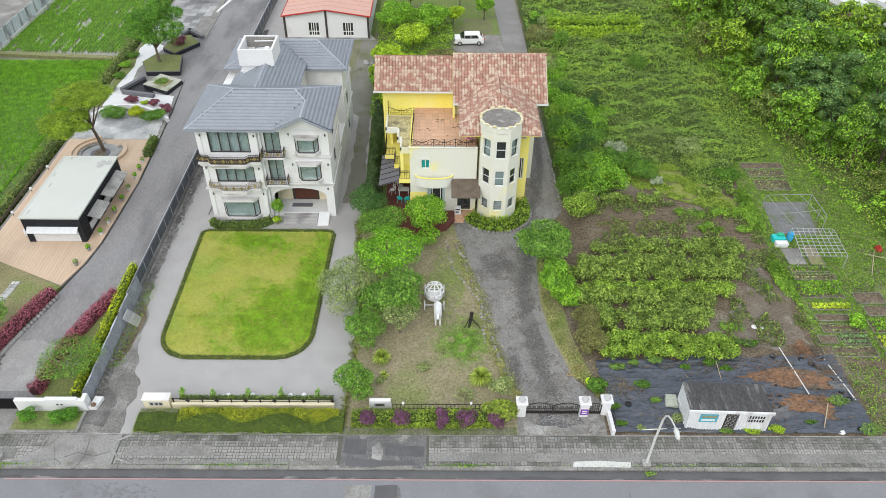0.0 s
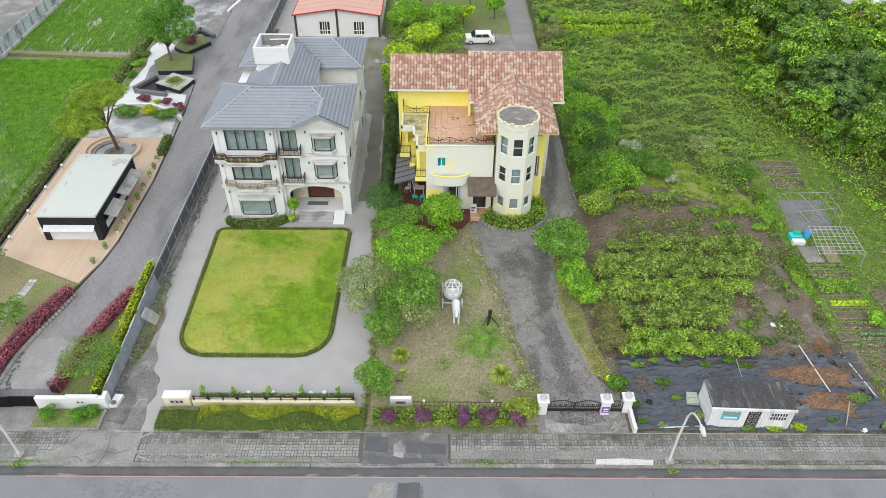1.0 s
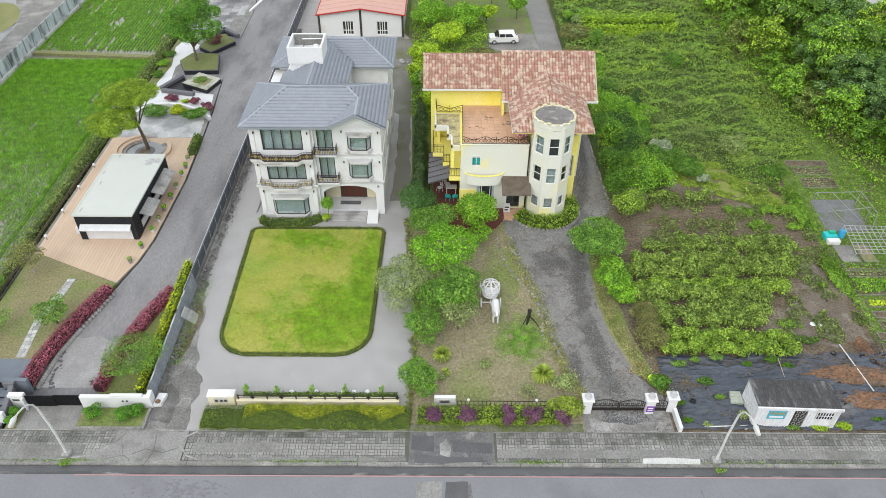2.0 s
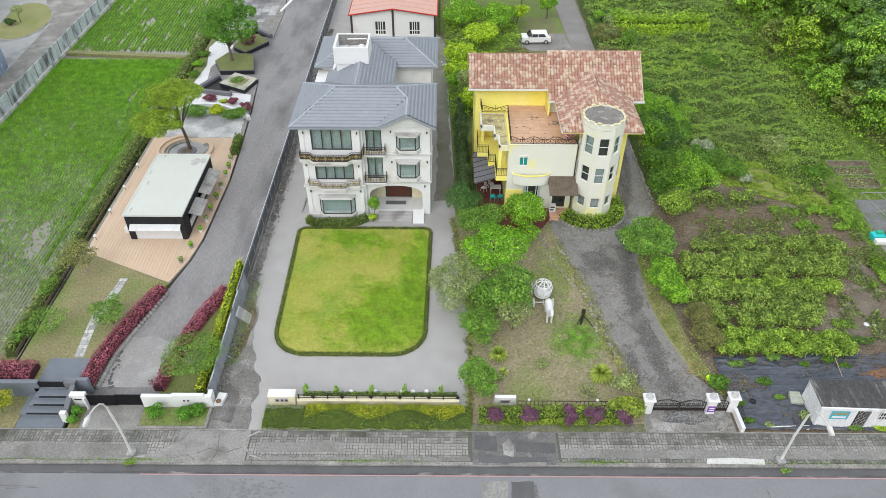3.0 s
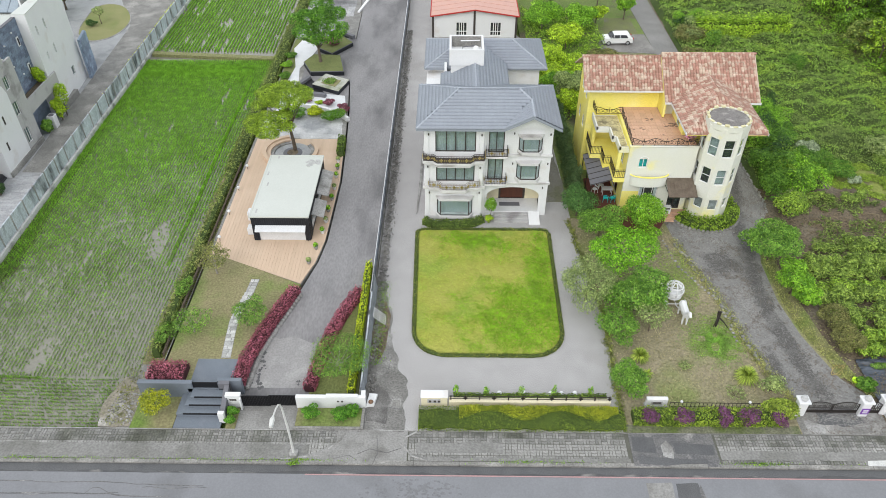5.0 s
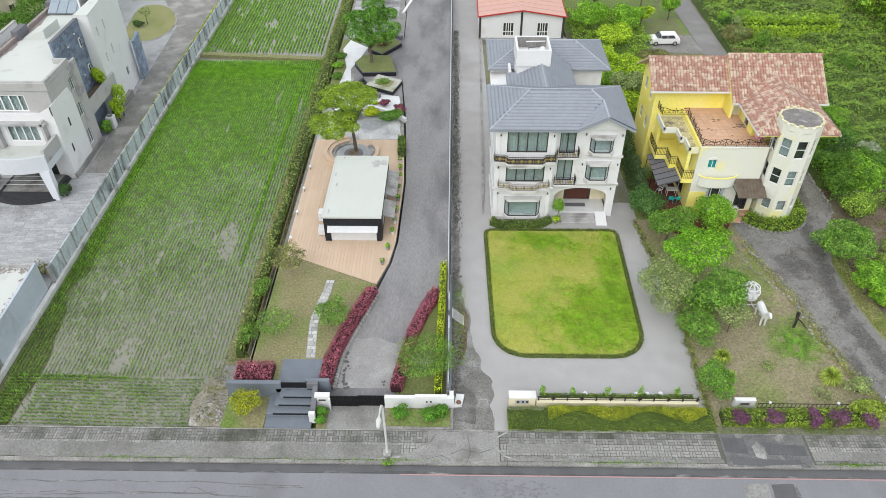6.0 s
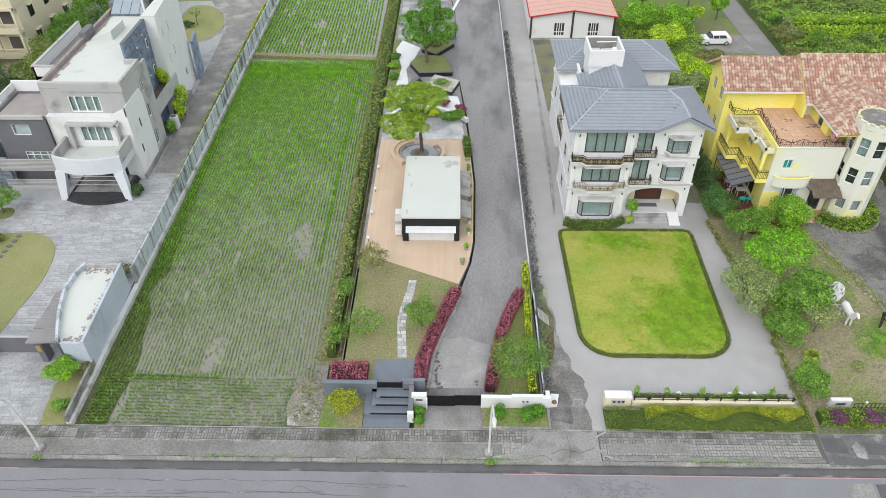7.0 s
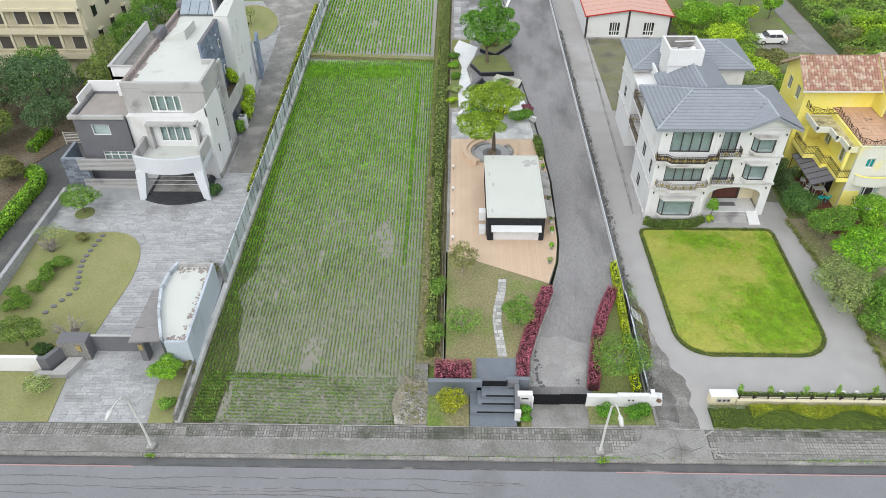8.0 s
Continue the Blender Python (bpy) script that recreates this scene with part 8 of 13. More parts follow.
L_HEDGEF = leaf("field_hedge_leaves", (0.15, 0.18, 0.05), (0.105, 0.13, 0.04))
for i, (ya, yb) in enumerate(((37.0, 49.5), (49.5, 62.0), (62.0, 76.0), (76.0, 92.0), (92.0, 112.0))):
    hedge("field_hedge", [(-42.4, ya), (-42.3, (ya + yb) / 2), (-42.2, yb)], 0.7 if i < 2 else 1.3, 1.1, L_HEDGEF, "loose hedge along the paddy's edge", 60 + i, lambda x, y: 0.15, 80, 0.12, 0.6)
fence = thing("timber_fence", -41.6, 45.0, 0.0, "low dark timber fence along the garden edge", "fence")
bm = B()
for i in range(30):
    yy = 36.5 + i * 0.9
    part("post", box(B(), -41.62, -41.52, yy, yy + 0.1, 0.9, 1.3), M_BARK, fence)
for z in (1.0, 1.2):
    part("rail", box(B(), -41.60, -41.54, 36.5, 63.0, z, z + 0.07), M_BARK, fence)
# stepping path
rng = np.random.default_rng(70)
path = [(-36.35, 45.2), (-36.5, 43.6), (-36.9, 41.6), (-37.05, 40.2), (-36.95, 38.6), (-36.75, 36.3)]
M_PATHSTONE = mat("pale_path_stone", (0.50, 0.50, 0.485), (0.36, 0.36, 0.35), 0.8, 8, 0.8, bump=0.004, vary=0.15, thing=0.3)
pbed = setting("garden_path", prism(B(), [(x - 0.36, y) for x, y in path] + [(x + 0.36, y) for x, y in path[::-1]], 0.9, 1.012), M_CONC, "winding stepping path of pale slabs", "path")
y = 36.4
while y < 45.0:
    k = max(i for i in range(len(path)) if path[i][1] >= y)
    k = min(k, len(path) - 2)
    t = (y - path[k][1]) / (path[k + 1][1] - path[k][1])
    x = path[k][0] + (path[k + 1][0] - path[k][0]) * t
    cut = rng.uniform(0.15, 0.55)
    for a, b in ((0.0, cut), (cut + 0.03, 0.68)):
        bm = B()
        paver_box(bm, x - 0.34 + a, y, b - a, 0.36, 1.0, 1.035)
        part("flagstone", bm, M_PATHSTONE, pbed)
    y += 0.4

# ---- timber deck round the pavilion ----
deck = [(-41.0, 48.6), (-39.9, 48.15), (-32.5, 44.75), (-31.65, 47.5), (-31.2, 50.5), (-31.0, 60.0), (-31.3, 66.0), (-31.6, 68.2), (-41.0, 68.2)]
D = setting("deck", prism(B(), deck, 0.9, 0.985), M_DECK, "tan timber deck round the pavilion", "deck")
x = -41.0
while x < -30.9:
    p = clip_poly(deck, 0, x, x + 0.285)
    if len(p) >= 3:
        part("board", prism(B(), p, 0.97, 1.006), M_DECK, D)
    x += 0.3
bm = B()
edge = [(-32.5, 44.75), (-31.65, 47.5), (-31.2, 50.5), (-31.0, 60.0), (-31.3, 66.0)]
for a, b in zip(edge, edge[1:]):
    v = Vector(b) - Vector(a)
    oriented(bm, a, v, 0, v.length, -0.08, 0.04, 0.75, 1.06)
part("edge_board", bm, M_DECK, D)
for i, (x, y) in enumerate(((-40.7, 50.4), (-40.75, 54.3), (-40.75, 58.2), (-40.75, 62.1))):
    ob = thing("deck_lamp", x, y, 1.0, "small white ball lamp on the deck edge", "garden lamp", "ball lamps on the deck")
    part("globe", lathe(B(), x, y, ((0.05, 1.3), (0.13, 1.36), (0.16, 1.45), (0.13, 1.54), (0.04, 1.6)), 10), M_WHITE, ob)
    part("stem", tube(B(), [(x, y, 1.0), (x, y, 1.3)], 0.03, 6), M_DKFRAME, ob)
pots = ((-32.1, 47.3, 0), (-31.75, 49.3, 0), (-31.5, 51.6, 1), (-31.4, 53.2, 1), (-31.4, 54.9, 0), (-31.3, 56.8, 0), (-31.3, 58.6, 1), (-31.35, 60.7, 1), (-31.4, 62.2, 0), (-31.5, 63.6, 1))
for i, (x, y, w) in enumerate(pots):
    ob = thing("potted_plant", x, y, 1.0, "small green plant in a white pot" if w else "small green plant in a terracotta pot", "potted plant", "pots along the deck")
    part("pot", lathe(B(), x, y, ((0.13, 1.0), (0.2, 1.3), (0.22, 1.34), (0.18, 1.34), (0.16, 1.28)), 10), M_WHITE if w else M_CONC, ob)
    rng = np.random.default_rng(100 + i)
    v, f = blob_leaves(rng, [(x, y, 1.5, 0.22, 0.22, 0.2)], 90, 0.09)
    np_mesh("foliage", v, f, L_BRIGHT if i % 3 else L_GREY, ob)
# round seat and feature tree
cx, cy = -36.6, 65.3
S = thing("ring_bench", cx, cy, 1.0, "stepped ring bench and stone circle round the tree", "bench")
for r0, r1, z, m, a0, a1 in ((2.75, 3.15, 1.5, M_DECK, 105, 235), (2.3, 2.75, 1.33, M_DECK, 105, 235), (1.95, 2.3, 1.16, M_CONC, 95, 240), (2.35, 2.75, 1.33, M_DECK, -60, 40), (1.95, 2.35, 1.16, M_CONC, -60, 45)):
    n = 16
    aa = [radians(a0 + (a1 - a0) * i / n) for i in range(n + 1)]
    pl = [(cx + r1 * math.cos(a), cy + 0.95 * r1 * math.sin(a)) for a in aa] + [(cx + r0 * math.cos(a), cy + 0.95 * r0 * math.sin(a)) for a in aa[::-1]]
    part("tier", prism(B(), pl, 0.98, z), m, S)
part("stone_circle", lathe(B(), cx, cy, ((1.95, 0.98), (1.95, 1.03), (0.95, 1.04)), 28), M_SLAB, S)
part("soil_ring", lathe(B(), cx, cy, ((0.9, 1.0), (0.92, 1.07), (0.6, 1.1), (0.2, 1.12)), 20), M_SOIL, S)
part("pebble_rim", lathe(B(), cx, cy, ((0.88, 1.0), (1.02, 1.02), (1.0, 1.1), (0.86, 1.1)), 24), M_DGREY, S)


def feature_tree(x, y, z, lean, pads, seed, mat_leaf, label, n=5200, size=0.14, trunk=0.22):
    """A garden tree with a bare leaning trunk and flat layered pads of leaves."""
    rng = np.random.default_rng(seed)
    ob = thing("feature_tree", x, y, z, label, "tree")
    fork = (x + lean[0] * 0.55, y + lean[1] * 0.55, z + lean[2] * 0.6)
    tr = part("trunk", tube(B(), [(x, y, z - 0.1), (x + lean[0] * 0.2, y + lean[1] * 0.2, z + lean[2] * 0.3), fork, (x + lean[0], y + lean[1], z + lean[2])], trunk, 8, trunk * 0.45), M_BARK, ob)
    bl = []
    for px, py, pz, r, h in pads:
        part("limb", tube(B(), [fork, ((fork[0] + x + px) / 2, (fork[1] + y + py) / 2, (fork[2] + z + pz) / 2 + 0.1), (x + px, y + py, z + pz)], trunk * 0.4, 5, 0.03), M_BARK, tr)
        for k in range(4):
            a = rng.uniform(0, 6.28)
            bl.append((x + px + r * 0.5 * math.cos(a), y + py + r * 0.5 * math.sin(a), z + pz + rng.uniform(-0.2, 0.25), r * 0.62, r * 0.62, h))
    v, f = blob_leaves(rng, bl, int(n * 1.9), size * 0.8, 0.9)
    np_mesh("crown", v, f, mat_leaf, ob)


L_PAD = leaf("layered_tree_leaves", (0.18, 0.25, 0.022), (0.125, 0.19, 0.02))
feature_tree(cx + 0.2, cy + 0.5, 1.05, (-0.2, -0.9, 5.0), ((-2.0, 0.5, 6.6, 1.35, 0.45), (0.0, -0.3, 7.2, 1.6, 0.5), (1.9, 0.0, 6.7, 1.3, 0.45), (0.7, 1.3, 6.5, 1.2, 0.45), (-0.9, 1.6, 6.4, 1.2, 0.45), (0.4, -1.6, 6.5, 1.1, 0.4), (-2.6, -3.0, 4.9, 1.35, 0.45), (-1.1, -3.7, 4.8, 1.25, 0.45), (-1.5, -2.4, 5.5, 1.2, 0.4), (-3.0, -1.9, 5.0, 1.0, 0.35), (-0.2, -3.3, 4.5, 1.25, 0.45), (-0.7, -2.2, 5.3, 1.3, 0.45), (-1.6, -4.0, 4.3, 1.1, 0.4), (-2.3, -0.6, 5.9, 1.3, 0.45), (-1.2, -1.0, 6.4, 1.3, 0.45), (1.5, -0.9, 6.9, 1.3, 0.45)), 71, L_PAD, "layered bright garden tree with a leaning trunk", 21000, 0.095)
feature_tree(-36.5, 86.2, 1.55, (-0.3, 0.6, 2.8), ((-1.4, 0.4, 4.2, 1.7, 0.9), (1.2, 0.8, 4.5, 1.8, 0.9), (0.0, 2.4, 5.6, 1.9, 0.9), (-1.0, 2.2, 5.0, 1.6, 0.8), (1.6, -0.6, 3.6, 1.4, 0.7), (-0.4, -0.6, 3.4, 1.3, 0.7), (0.4, 3.6, 6.2, 1.5, 0.8), (2.4, 0.6, 4.2, 1.4, 0.8), (-2.0, 1.6, 4.9, 1.5, 0.8), (1.9, 2.2, 5.4, 1.5, 0.8)), 72, leaf("round_tree_leaves", (0.085, 0.19, 0.02), (0.055, 0.13, 0.016)), "dense green garden tree in a raised lawn bed", 11000, 0.14)

# ---- upper garden: flagstones, low curved wall, raised lawn beds ----
M_FLAG = mat("washed_flagstone", (0.36, 0.365, 0.37), (0.27, 0.275, 0.285), 0.5, 6, 0.75, bump=0.006, vary=0.12, thing=0.09, patch=(0.56, 0.56, 0.555), patch_scale=0.4, patch_amount=0.62)
fl = setting("stone_court", prism(B(), [(-41.0, 68.3), (-31.7, 68.3), (-32.2, 73.0), (-34.5, 74.2), (-38.0, 74.8), (-41.0, 74.2)], 0.92, 0.985), M_FLAG, "court of irregular grey flagstones", "paving")
rng = np.random.default_rng(73)
for i in range(8):
    for j in range(6):
        x, y = -40.4 + i * 1.2 + 0.6 * (j % 2) + rng.uniform(-0.18, 0.18), 68.8 + j * 0.98 + rng.uniform(-0.15, 0.15)
        if y < 73.6 - abs(x + 37) * 0.12 and x < -32.2:
            p = [(x + sx * rng.uniform(0.38, 0.66), y + sy * rng.uniform(0.34, 0.56)) for sx, sy in ((-1, -1), (0.1, -1.1), (1, -0.9), (1.1, 0.1), (0.9, 1), (-0.2, 1.1), (-1, 0.9))]
            part("flagstone", prism(B(), p, 0.97, 0.996 + 0.0015 * ((3 * i + 5 * j) % 11)), M_FLAG, fl)
wl = [(-40.0, 72.8), (-39.6, 73.8), (-38.9, 74.6), (-37.9, 75.0), (-36.9, 75.1), (-35.4, 74.8), (-34.0, 74.1), (-32.6, 73.1), (-31.5, 72.0)]
bm = B()
for a, b in zip(wl, wl[1:]):
    v = Vector(b) - Vector(a)
    oriented(bm, a, v, 0, v.length, 0, 0.35, 0.9, 1.45)
setting("curved_garden_wall", bm, M_WHITE, "low curved white garden wall", "wall")
L_WINE = leaf("wine_red_leaves", (0.19, 0.06, 0.085), (0.12, 0.04, 0.06))
L_WALLBUSH = leaf("wall_bush_leaves", (0.095, 0.20, 0.02), (0.065, 0.145, 0.016))
for i, (x, y, rx, h, m, lab) in enumerate(((-37.9, 73.3, 1.45, 1.2, L_WALLBUSH, "rounded green bush by the curved wall"), (-35.4, 73.5, 0.95, 1.0, L_YELLOW, "rounded golden-green bush by the curved wall"), (-33.1, 72.6, 1.45, 1.15, L_WALLBUSH, "rounded bright green bush by the curved wall"), (-37.0, 76.6, 0.85, 0.8, L_WINE, "wine-red shrub in white gravel"), (-34.1, 75.8, 0.7, 0.8, L_WINE, "wine-red shrub in white gravel"), (-32.2, 74.3, 0.8, 1.0, L_WINE, "wine-red shrub at the drive"), (-35.3, 76.2, 0.5, 0.4, L_LIME, "low lime ground cover in gravel"), (-40.6, 79.5, 1.0, 0.8, L_GREY, "pale variegated shrub beside white gravel"), (-41.0, 76.5, 0.7, 0.8, L_LIME, "lime shrub by the hedge"), (-40.9, 86.0, 0.9, 0.7, L_BRIGHT, "low bright shrub by the hedge"), (-40.9, 89.0, 0.9, 0.6, L_MID, "low green shrub by the hedge"), (-40.6, 83.0, 0.8, 0.6, L_MID, "low green shrub by the hedge"))):
    shrub("garden_shrub", x, y, 0.98, rx, rx * 0.85, h, m, lab, 80 + i, 4200 if i < 3 else 1500, 0.08 if i < 3 else 0.085, k=11 if i < 3 else 6, group="shrubs of the upper garden")
tb = hedge("clipped_hedge", [(-31.6, 68.0), (-31.4, 64.6)], 0.75, 0.7, leaf("box_hedge_leaves", (0.10, 0.15, 0.025), (0.07, 0.11, 0.02)), "clipped box hedge at the deck's end", 92, zg)
setting("white_gravel", prism(B(), [(-40.2, 75.6), (-38.8, 75.4), (-36.8, 75.8), (-33.8, 74.7), (-31.75, 73.0), (-32.5, 78.2), (-36.6, 79.0), (-38.6, 81.0), (-39.2, 85.5), (-38.3, 88.6), (-37.6, 92.0), (-40.2, 94.4), (-40.9, 91.5), (-39.8, 86.0), (-40.3, 80.0)], 0.9, 0.992), M_PANELWH, "white gravel between the raised beds", "gravel")


M_LICHEN = mat("lichened_stone_rim", (0.46, 0.46, 0.42), (0.33, 0.34, 0.28), 1.0, 7, 0.85, bump=0.006, vary=0.2, patch=(0.22, 0.24, 0.15), patch_scale=0.7, patch_amount=0.4)


def raised_bed(pts, h, label, top, seed, plant=None):
    ob = thing("raised_bed", pts[0][0], pts[0][1], 0.95, label, "raised bed", "raised beds of the upper garden")
    part("side", prism(B(), pts, 0.9, 0.95 + h), M_BLACK, ob)
    cx, cy = sum(p[0] for p in pts) / len(pts), sum(p[1] for p in pts) / len(pts)
    part("rim", prism(B(), [(cx + (x - cx) * 1.01, cy + (y - cy) * 1.01) for x, y in pts], 0.95 + h - 0.04, 0.95 + h + 0.02), M_DGREY if top is not M_SLAB else M_LICHEN, ob)
    if top is not M_SLAB:
        part("turf", prism(B(), [(cx + (x - cx) * 0.97, cy + (y - cy) * 0.97) for x, y in pts], 0.95 + h, 0.95 + h + 0.06), top, ob)
    else:
        q = [(cx + (x - cx) * 0.55, cy + (y - cy) * 0.55) for x, y in pts]
        part("turf", prism(B(), q, 0.95 + h, 0.95 + h + 0.05), M_GARDEN, ob)
    return ob


raised_bed([(-38.7, 86.2), (-37.4, 83.4), (-33.2, 83.6), (-34.2, 88.3), (-37.7, 88.5)], 0.6, "raised lawn bed with black sides", M_BEDTURF, 1)
raised_bed([(-36.7, 80.2), (-33.3, 78.4), (-32.3, 81.4), (-35.4, 83.0)], 0.55, "angular raised bed with a pale stone rim", M_SLAB, 2)
raised_bed([(-37.4, 90.6), (-35.4, 88.9), (-33.0, 92.4), (-34.9, 94.8), (-36.9, 93.8)], 0.55, "angular raised lawn bed with black sides", M_BEDTURF, 3)


def basin(bars, z, label):
    """An angular basin: dark stone rims round still black water."""
    ob = thing("basin", *bars[0][0], 0.95, label, "basin")
    for a, b in bars:
        v = Vector(b) - Vector(a)
        part("rim", oriented(B(), a, v, 0, v.length, 0, 0.48, 0.9, z), M_DGREY, ob)
    part("water", prism(B(), [a for a, b in bars] + [bars[-1][1]], 0.9, 1.08), M_GATE, ob)


basin((((-34.7, 78.1), (-38.75, 79.0)), ((-38.9, 79.2), (-37.2, 82.5))), 1.42, "angular dark stone basin beside the stone-rimmed bed")
basin((((-33.0, 94.9), (-35.6, 97.3)), ((-35.7, 97.2), (-36.5, 95.7))), 1.45, "angular dark stone basin behind the lawn bed")
shrub("garden_shrub", -35.6, 91.9, 1.5, 1.3, 1.0, 1.1, L_WINE, "wine-red shrub on a raised bed", 95, 1500, 0.1)
shrub("garden_shrub", -34.6, 80.8, 1.5, 0.9, 0.8, 0.35, L_SPARSE, "low mossy mound on a stone-rimmed bed", 96, 700, 0.08)
M_FARFLAG = mat("stained_flagstone", (0.36, 0.36, 0.365), (0.25, 0.25, 0.255), 0.35, 5, 0.8, bump=0.006, vary=0.2, thing=0.3, patch=(0.16, 0.16, 0.165), patch_scale=0.3, patch_amount=0.5)
fl2 = setting("far_stone_court", prism(B(), [(-41.0, 95), (-37.2, 95), (-35, 97), (-33.4, 104), (-36, 130), (-41, 130)], 0.92, 0.975), M_CONCD, "far patterned stone court", "paving")
rng = np.random.default_rng(74)
for i in range(6):
    for j in range(12):
        x, y = -40.4 + i * 1.15, 95.8 + j * 1.25
        p = [(x + rng.uniform(-.05, .05) + a, y + b) for a, b in ((-0.54, -0.58), (0.54, -0.58), (0.54, 0.58), (-0.54, 0.58))]
        if x < -36.0 + (y - 96) * 0.2:
            part("flagstone", prism(B(), p, 0.96, 0.995 + 0.0015 * ((i + 2 * j) % 5)), M_FARFLAG, fl2)
setting("court_kerb", prism(B(), [(-33.6, 104.0), (-33.3, 104.0), (-32.0, 110.0), (-28.5, 116), (-28.9, 116.3), (-32.4, 110.2)], 0.9, 1.2), M_WHITE, "white kerb of the far court", "kerb")

# ---- plot before the yellow villa ----
setting("patio_deck", prism(B(), [(-5.9, 61.8), (-5.7, 56.4), (-4.9, 53.2), (-3.4, 52.5), (-1.2, 52.9), (0.2, 53.7), (1.0, 55.0), (1.0, 56.38), (-3.3, 56.38), (-3.3, 61.8)], -0.1, 0.4), M_REDDECK, "dark red timber patio deck", "deck")
patio = bpy.data.objects["patio_deck"]
pd = [(-5.85, 61.7), (-5.65, 56.4), (-4.85, 53.25), (-3.4, 52.55), (-1.2, 52.95), (0.15, 53.75), (0.95, 55.0), (0.95, 56.34), (-3.32, 56.34), (-3.32, 61.7)]
y = 52.6
while y < 61.6:
    for half in ((-6, -3.33), (-3.33, 1.0)):
        p = clip_poly(clip_poly(pd, 1, y, y + 0.27) or [(0, 0)], 0, *half) if clip_poly(pd, 1, y, y + 0.27) else []
        if len(p) >= 3 and not (half[0] > -4 and y > 56.2):
            part("board", prism(B(), p, 0.38, 0.42), M_REDDECK, patio)
    y += 0.285


def garden_chair(x, y, z, rz, material, label):
    ob = thing("garden_chair", x, y, z, label, "chair", "chairs on the patio")
    ca, sa = math.cos(rz), math.sin(rz)
    q = lambda a, b: (x + a * ca - b * sa, y + a * sa + b * ca)
    part("seat", prism(B(), [q(0.24 * math.cos(t), 0.24 * math.sin(t)) for t in np.linspace(0, 6.28, 13)[:-1]], z + 0.42, z + 0.46), material, ob)
    part("backrest", tube(tube(B(), [(*q(-0.22, 0.2), z + 0.45), (*q(-0.24, 0.26), z + 0.8), (*q(0, 0.3), z + 0.92), (*q(0.24, 0.26), z + 0.8), (*q(0.22, 0.2), z + 0.45)], 0.03, 5), [(*q(-0.2, 0.25), z + 0.66), (*q(0.2, 0.25), z + 0.66)], 0.06, 5), material, ob)
    for a, b in ((-0.18, -0.18), (0.18, -0.18), (0.18, 0.18), (-0.18, 0.18)):
        part("leg", tube(B(), [(*q(a, b), z + 0.43), (*q(a * 1.25, b * 1.25), z)], 0.022, 5), material, ob)


for x, y, r in ((-4.35, 57.7, 2.9), (-3.7, 57.7, 3.4)):
    garden_chair(x, y, 0.42, r, M_CYAN, "turquoise plastic garden chair on the red deck")
for x, y, r in ((-4.4, 59.9, 1.2), (-4.9, 60.7, 2.2), (-5.2, 59.2, -1.0)):
    garden_chair(x, y, 0.42, r, M_WHOBJ, "white metal garden chair under the awning")
T = thing("garden_table", -4.1, 58.9, 0.42, "white garden table on the patio", "table")
part("top", box(B(), -4.6, -3.5, 58.6, 59.3, 1.1, 1.15, 0.01), M_WHOBJ, T)
for a, b in ((-4.5, 58.7), (-3.6, 58.7), (-4.5, 59.2), (-3.6, 59.2)):
    part("leg", tube(B(), [(a, b, 0.42), (a, b, 1.1)], 0.03, 5), M_WHOBJ, T)
S = thing("sandwich_board", 1.3, 55.9, 0.4, "white folding menu board at the steps", "sign")
part("panel", prism(B(), [(1.0, 55.7), (1.6, 55.7), (1.6, 55.76), (1.0, 55.76)], 0.42, 1.25), M_WHOBJ, S)
part("panel", prism(B(), [(1.0, 56.05), (1.6, 56.05), (1.6, 56.11), (1.0, 56.11)], 0.42, 1.2), M_WHOBJ, S)
part("writing_bar", box(box(B(), 1.08, 1.5, 55.68, 55.7, 0.95, 1.1), 1.08, 1.4, 55.68, 55.7, 0.65, 0.8), M_DKFRAME, S)
rng = np.random.default_rng(205)
bm = B()
for x, y, w, n in ((1.5, 60.3, 0.45, 26), (-0.5, 61.5, 0.3, 8), (-1.6, 59.5, 0.35, 8), (1.9, 57.6, 0.4, 12), (0.2, 57.4, 1.2, 12)):
    for i in range(n):
        px, py, r = x + rng.normal(0, w), y + rng.normal(0, w * 0.5), rng.uniform(0.03, 0.14)
        if -2.9 < px < 1.85 and 56.8 < py < 63.6:
            prism(bm, [(px + 1.5 * r * rng.uniform(0.5, 1.2) * math.cos(a), py + r * rng.uniform(0.5, 1.2) * math.sin(a)) for a in np.linspace(0, 6.28, 8)[:-1]], 7.49, 7.506 + 0.0003 * i)
tagged(part("terrace_stain", bm, mat("dark_leaf_stain", (0.27, 0.18, 0.125), (0.17, 0.12, 0.09), 2.0, 9, 0.9, vary=0.2)), "dark stains and wet leaves on the terrace tiles", "stain", kind="stuff")
F = thing("flower_pot", 2.3, 58.0, 7.5, "pots with pink flowers on the terrace", "potted plant")
for i, (x, y) in enumerate(((2.3, 57.9), (2.65, 57.6), (2.15, 57.4))):
    part("pot", lathe(B(), x, y, ((0.14, 7.5), (0.2, 7.85), (0.15, 7.85)), 9), M_TERR, F)
    v, f = blob_leaves(np.random.default_rng(200 + i), [(x, y, 8.05, 0.28, 0.28, 0.22)], 90, 0.08)
    np_mesh("blossom", v, f, leaf("pink_flowers", (0.62, 0.22, 0.36), (0.5, 0.35, 0.42)) if i == 0 else MATS["pink_flowers"], F)

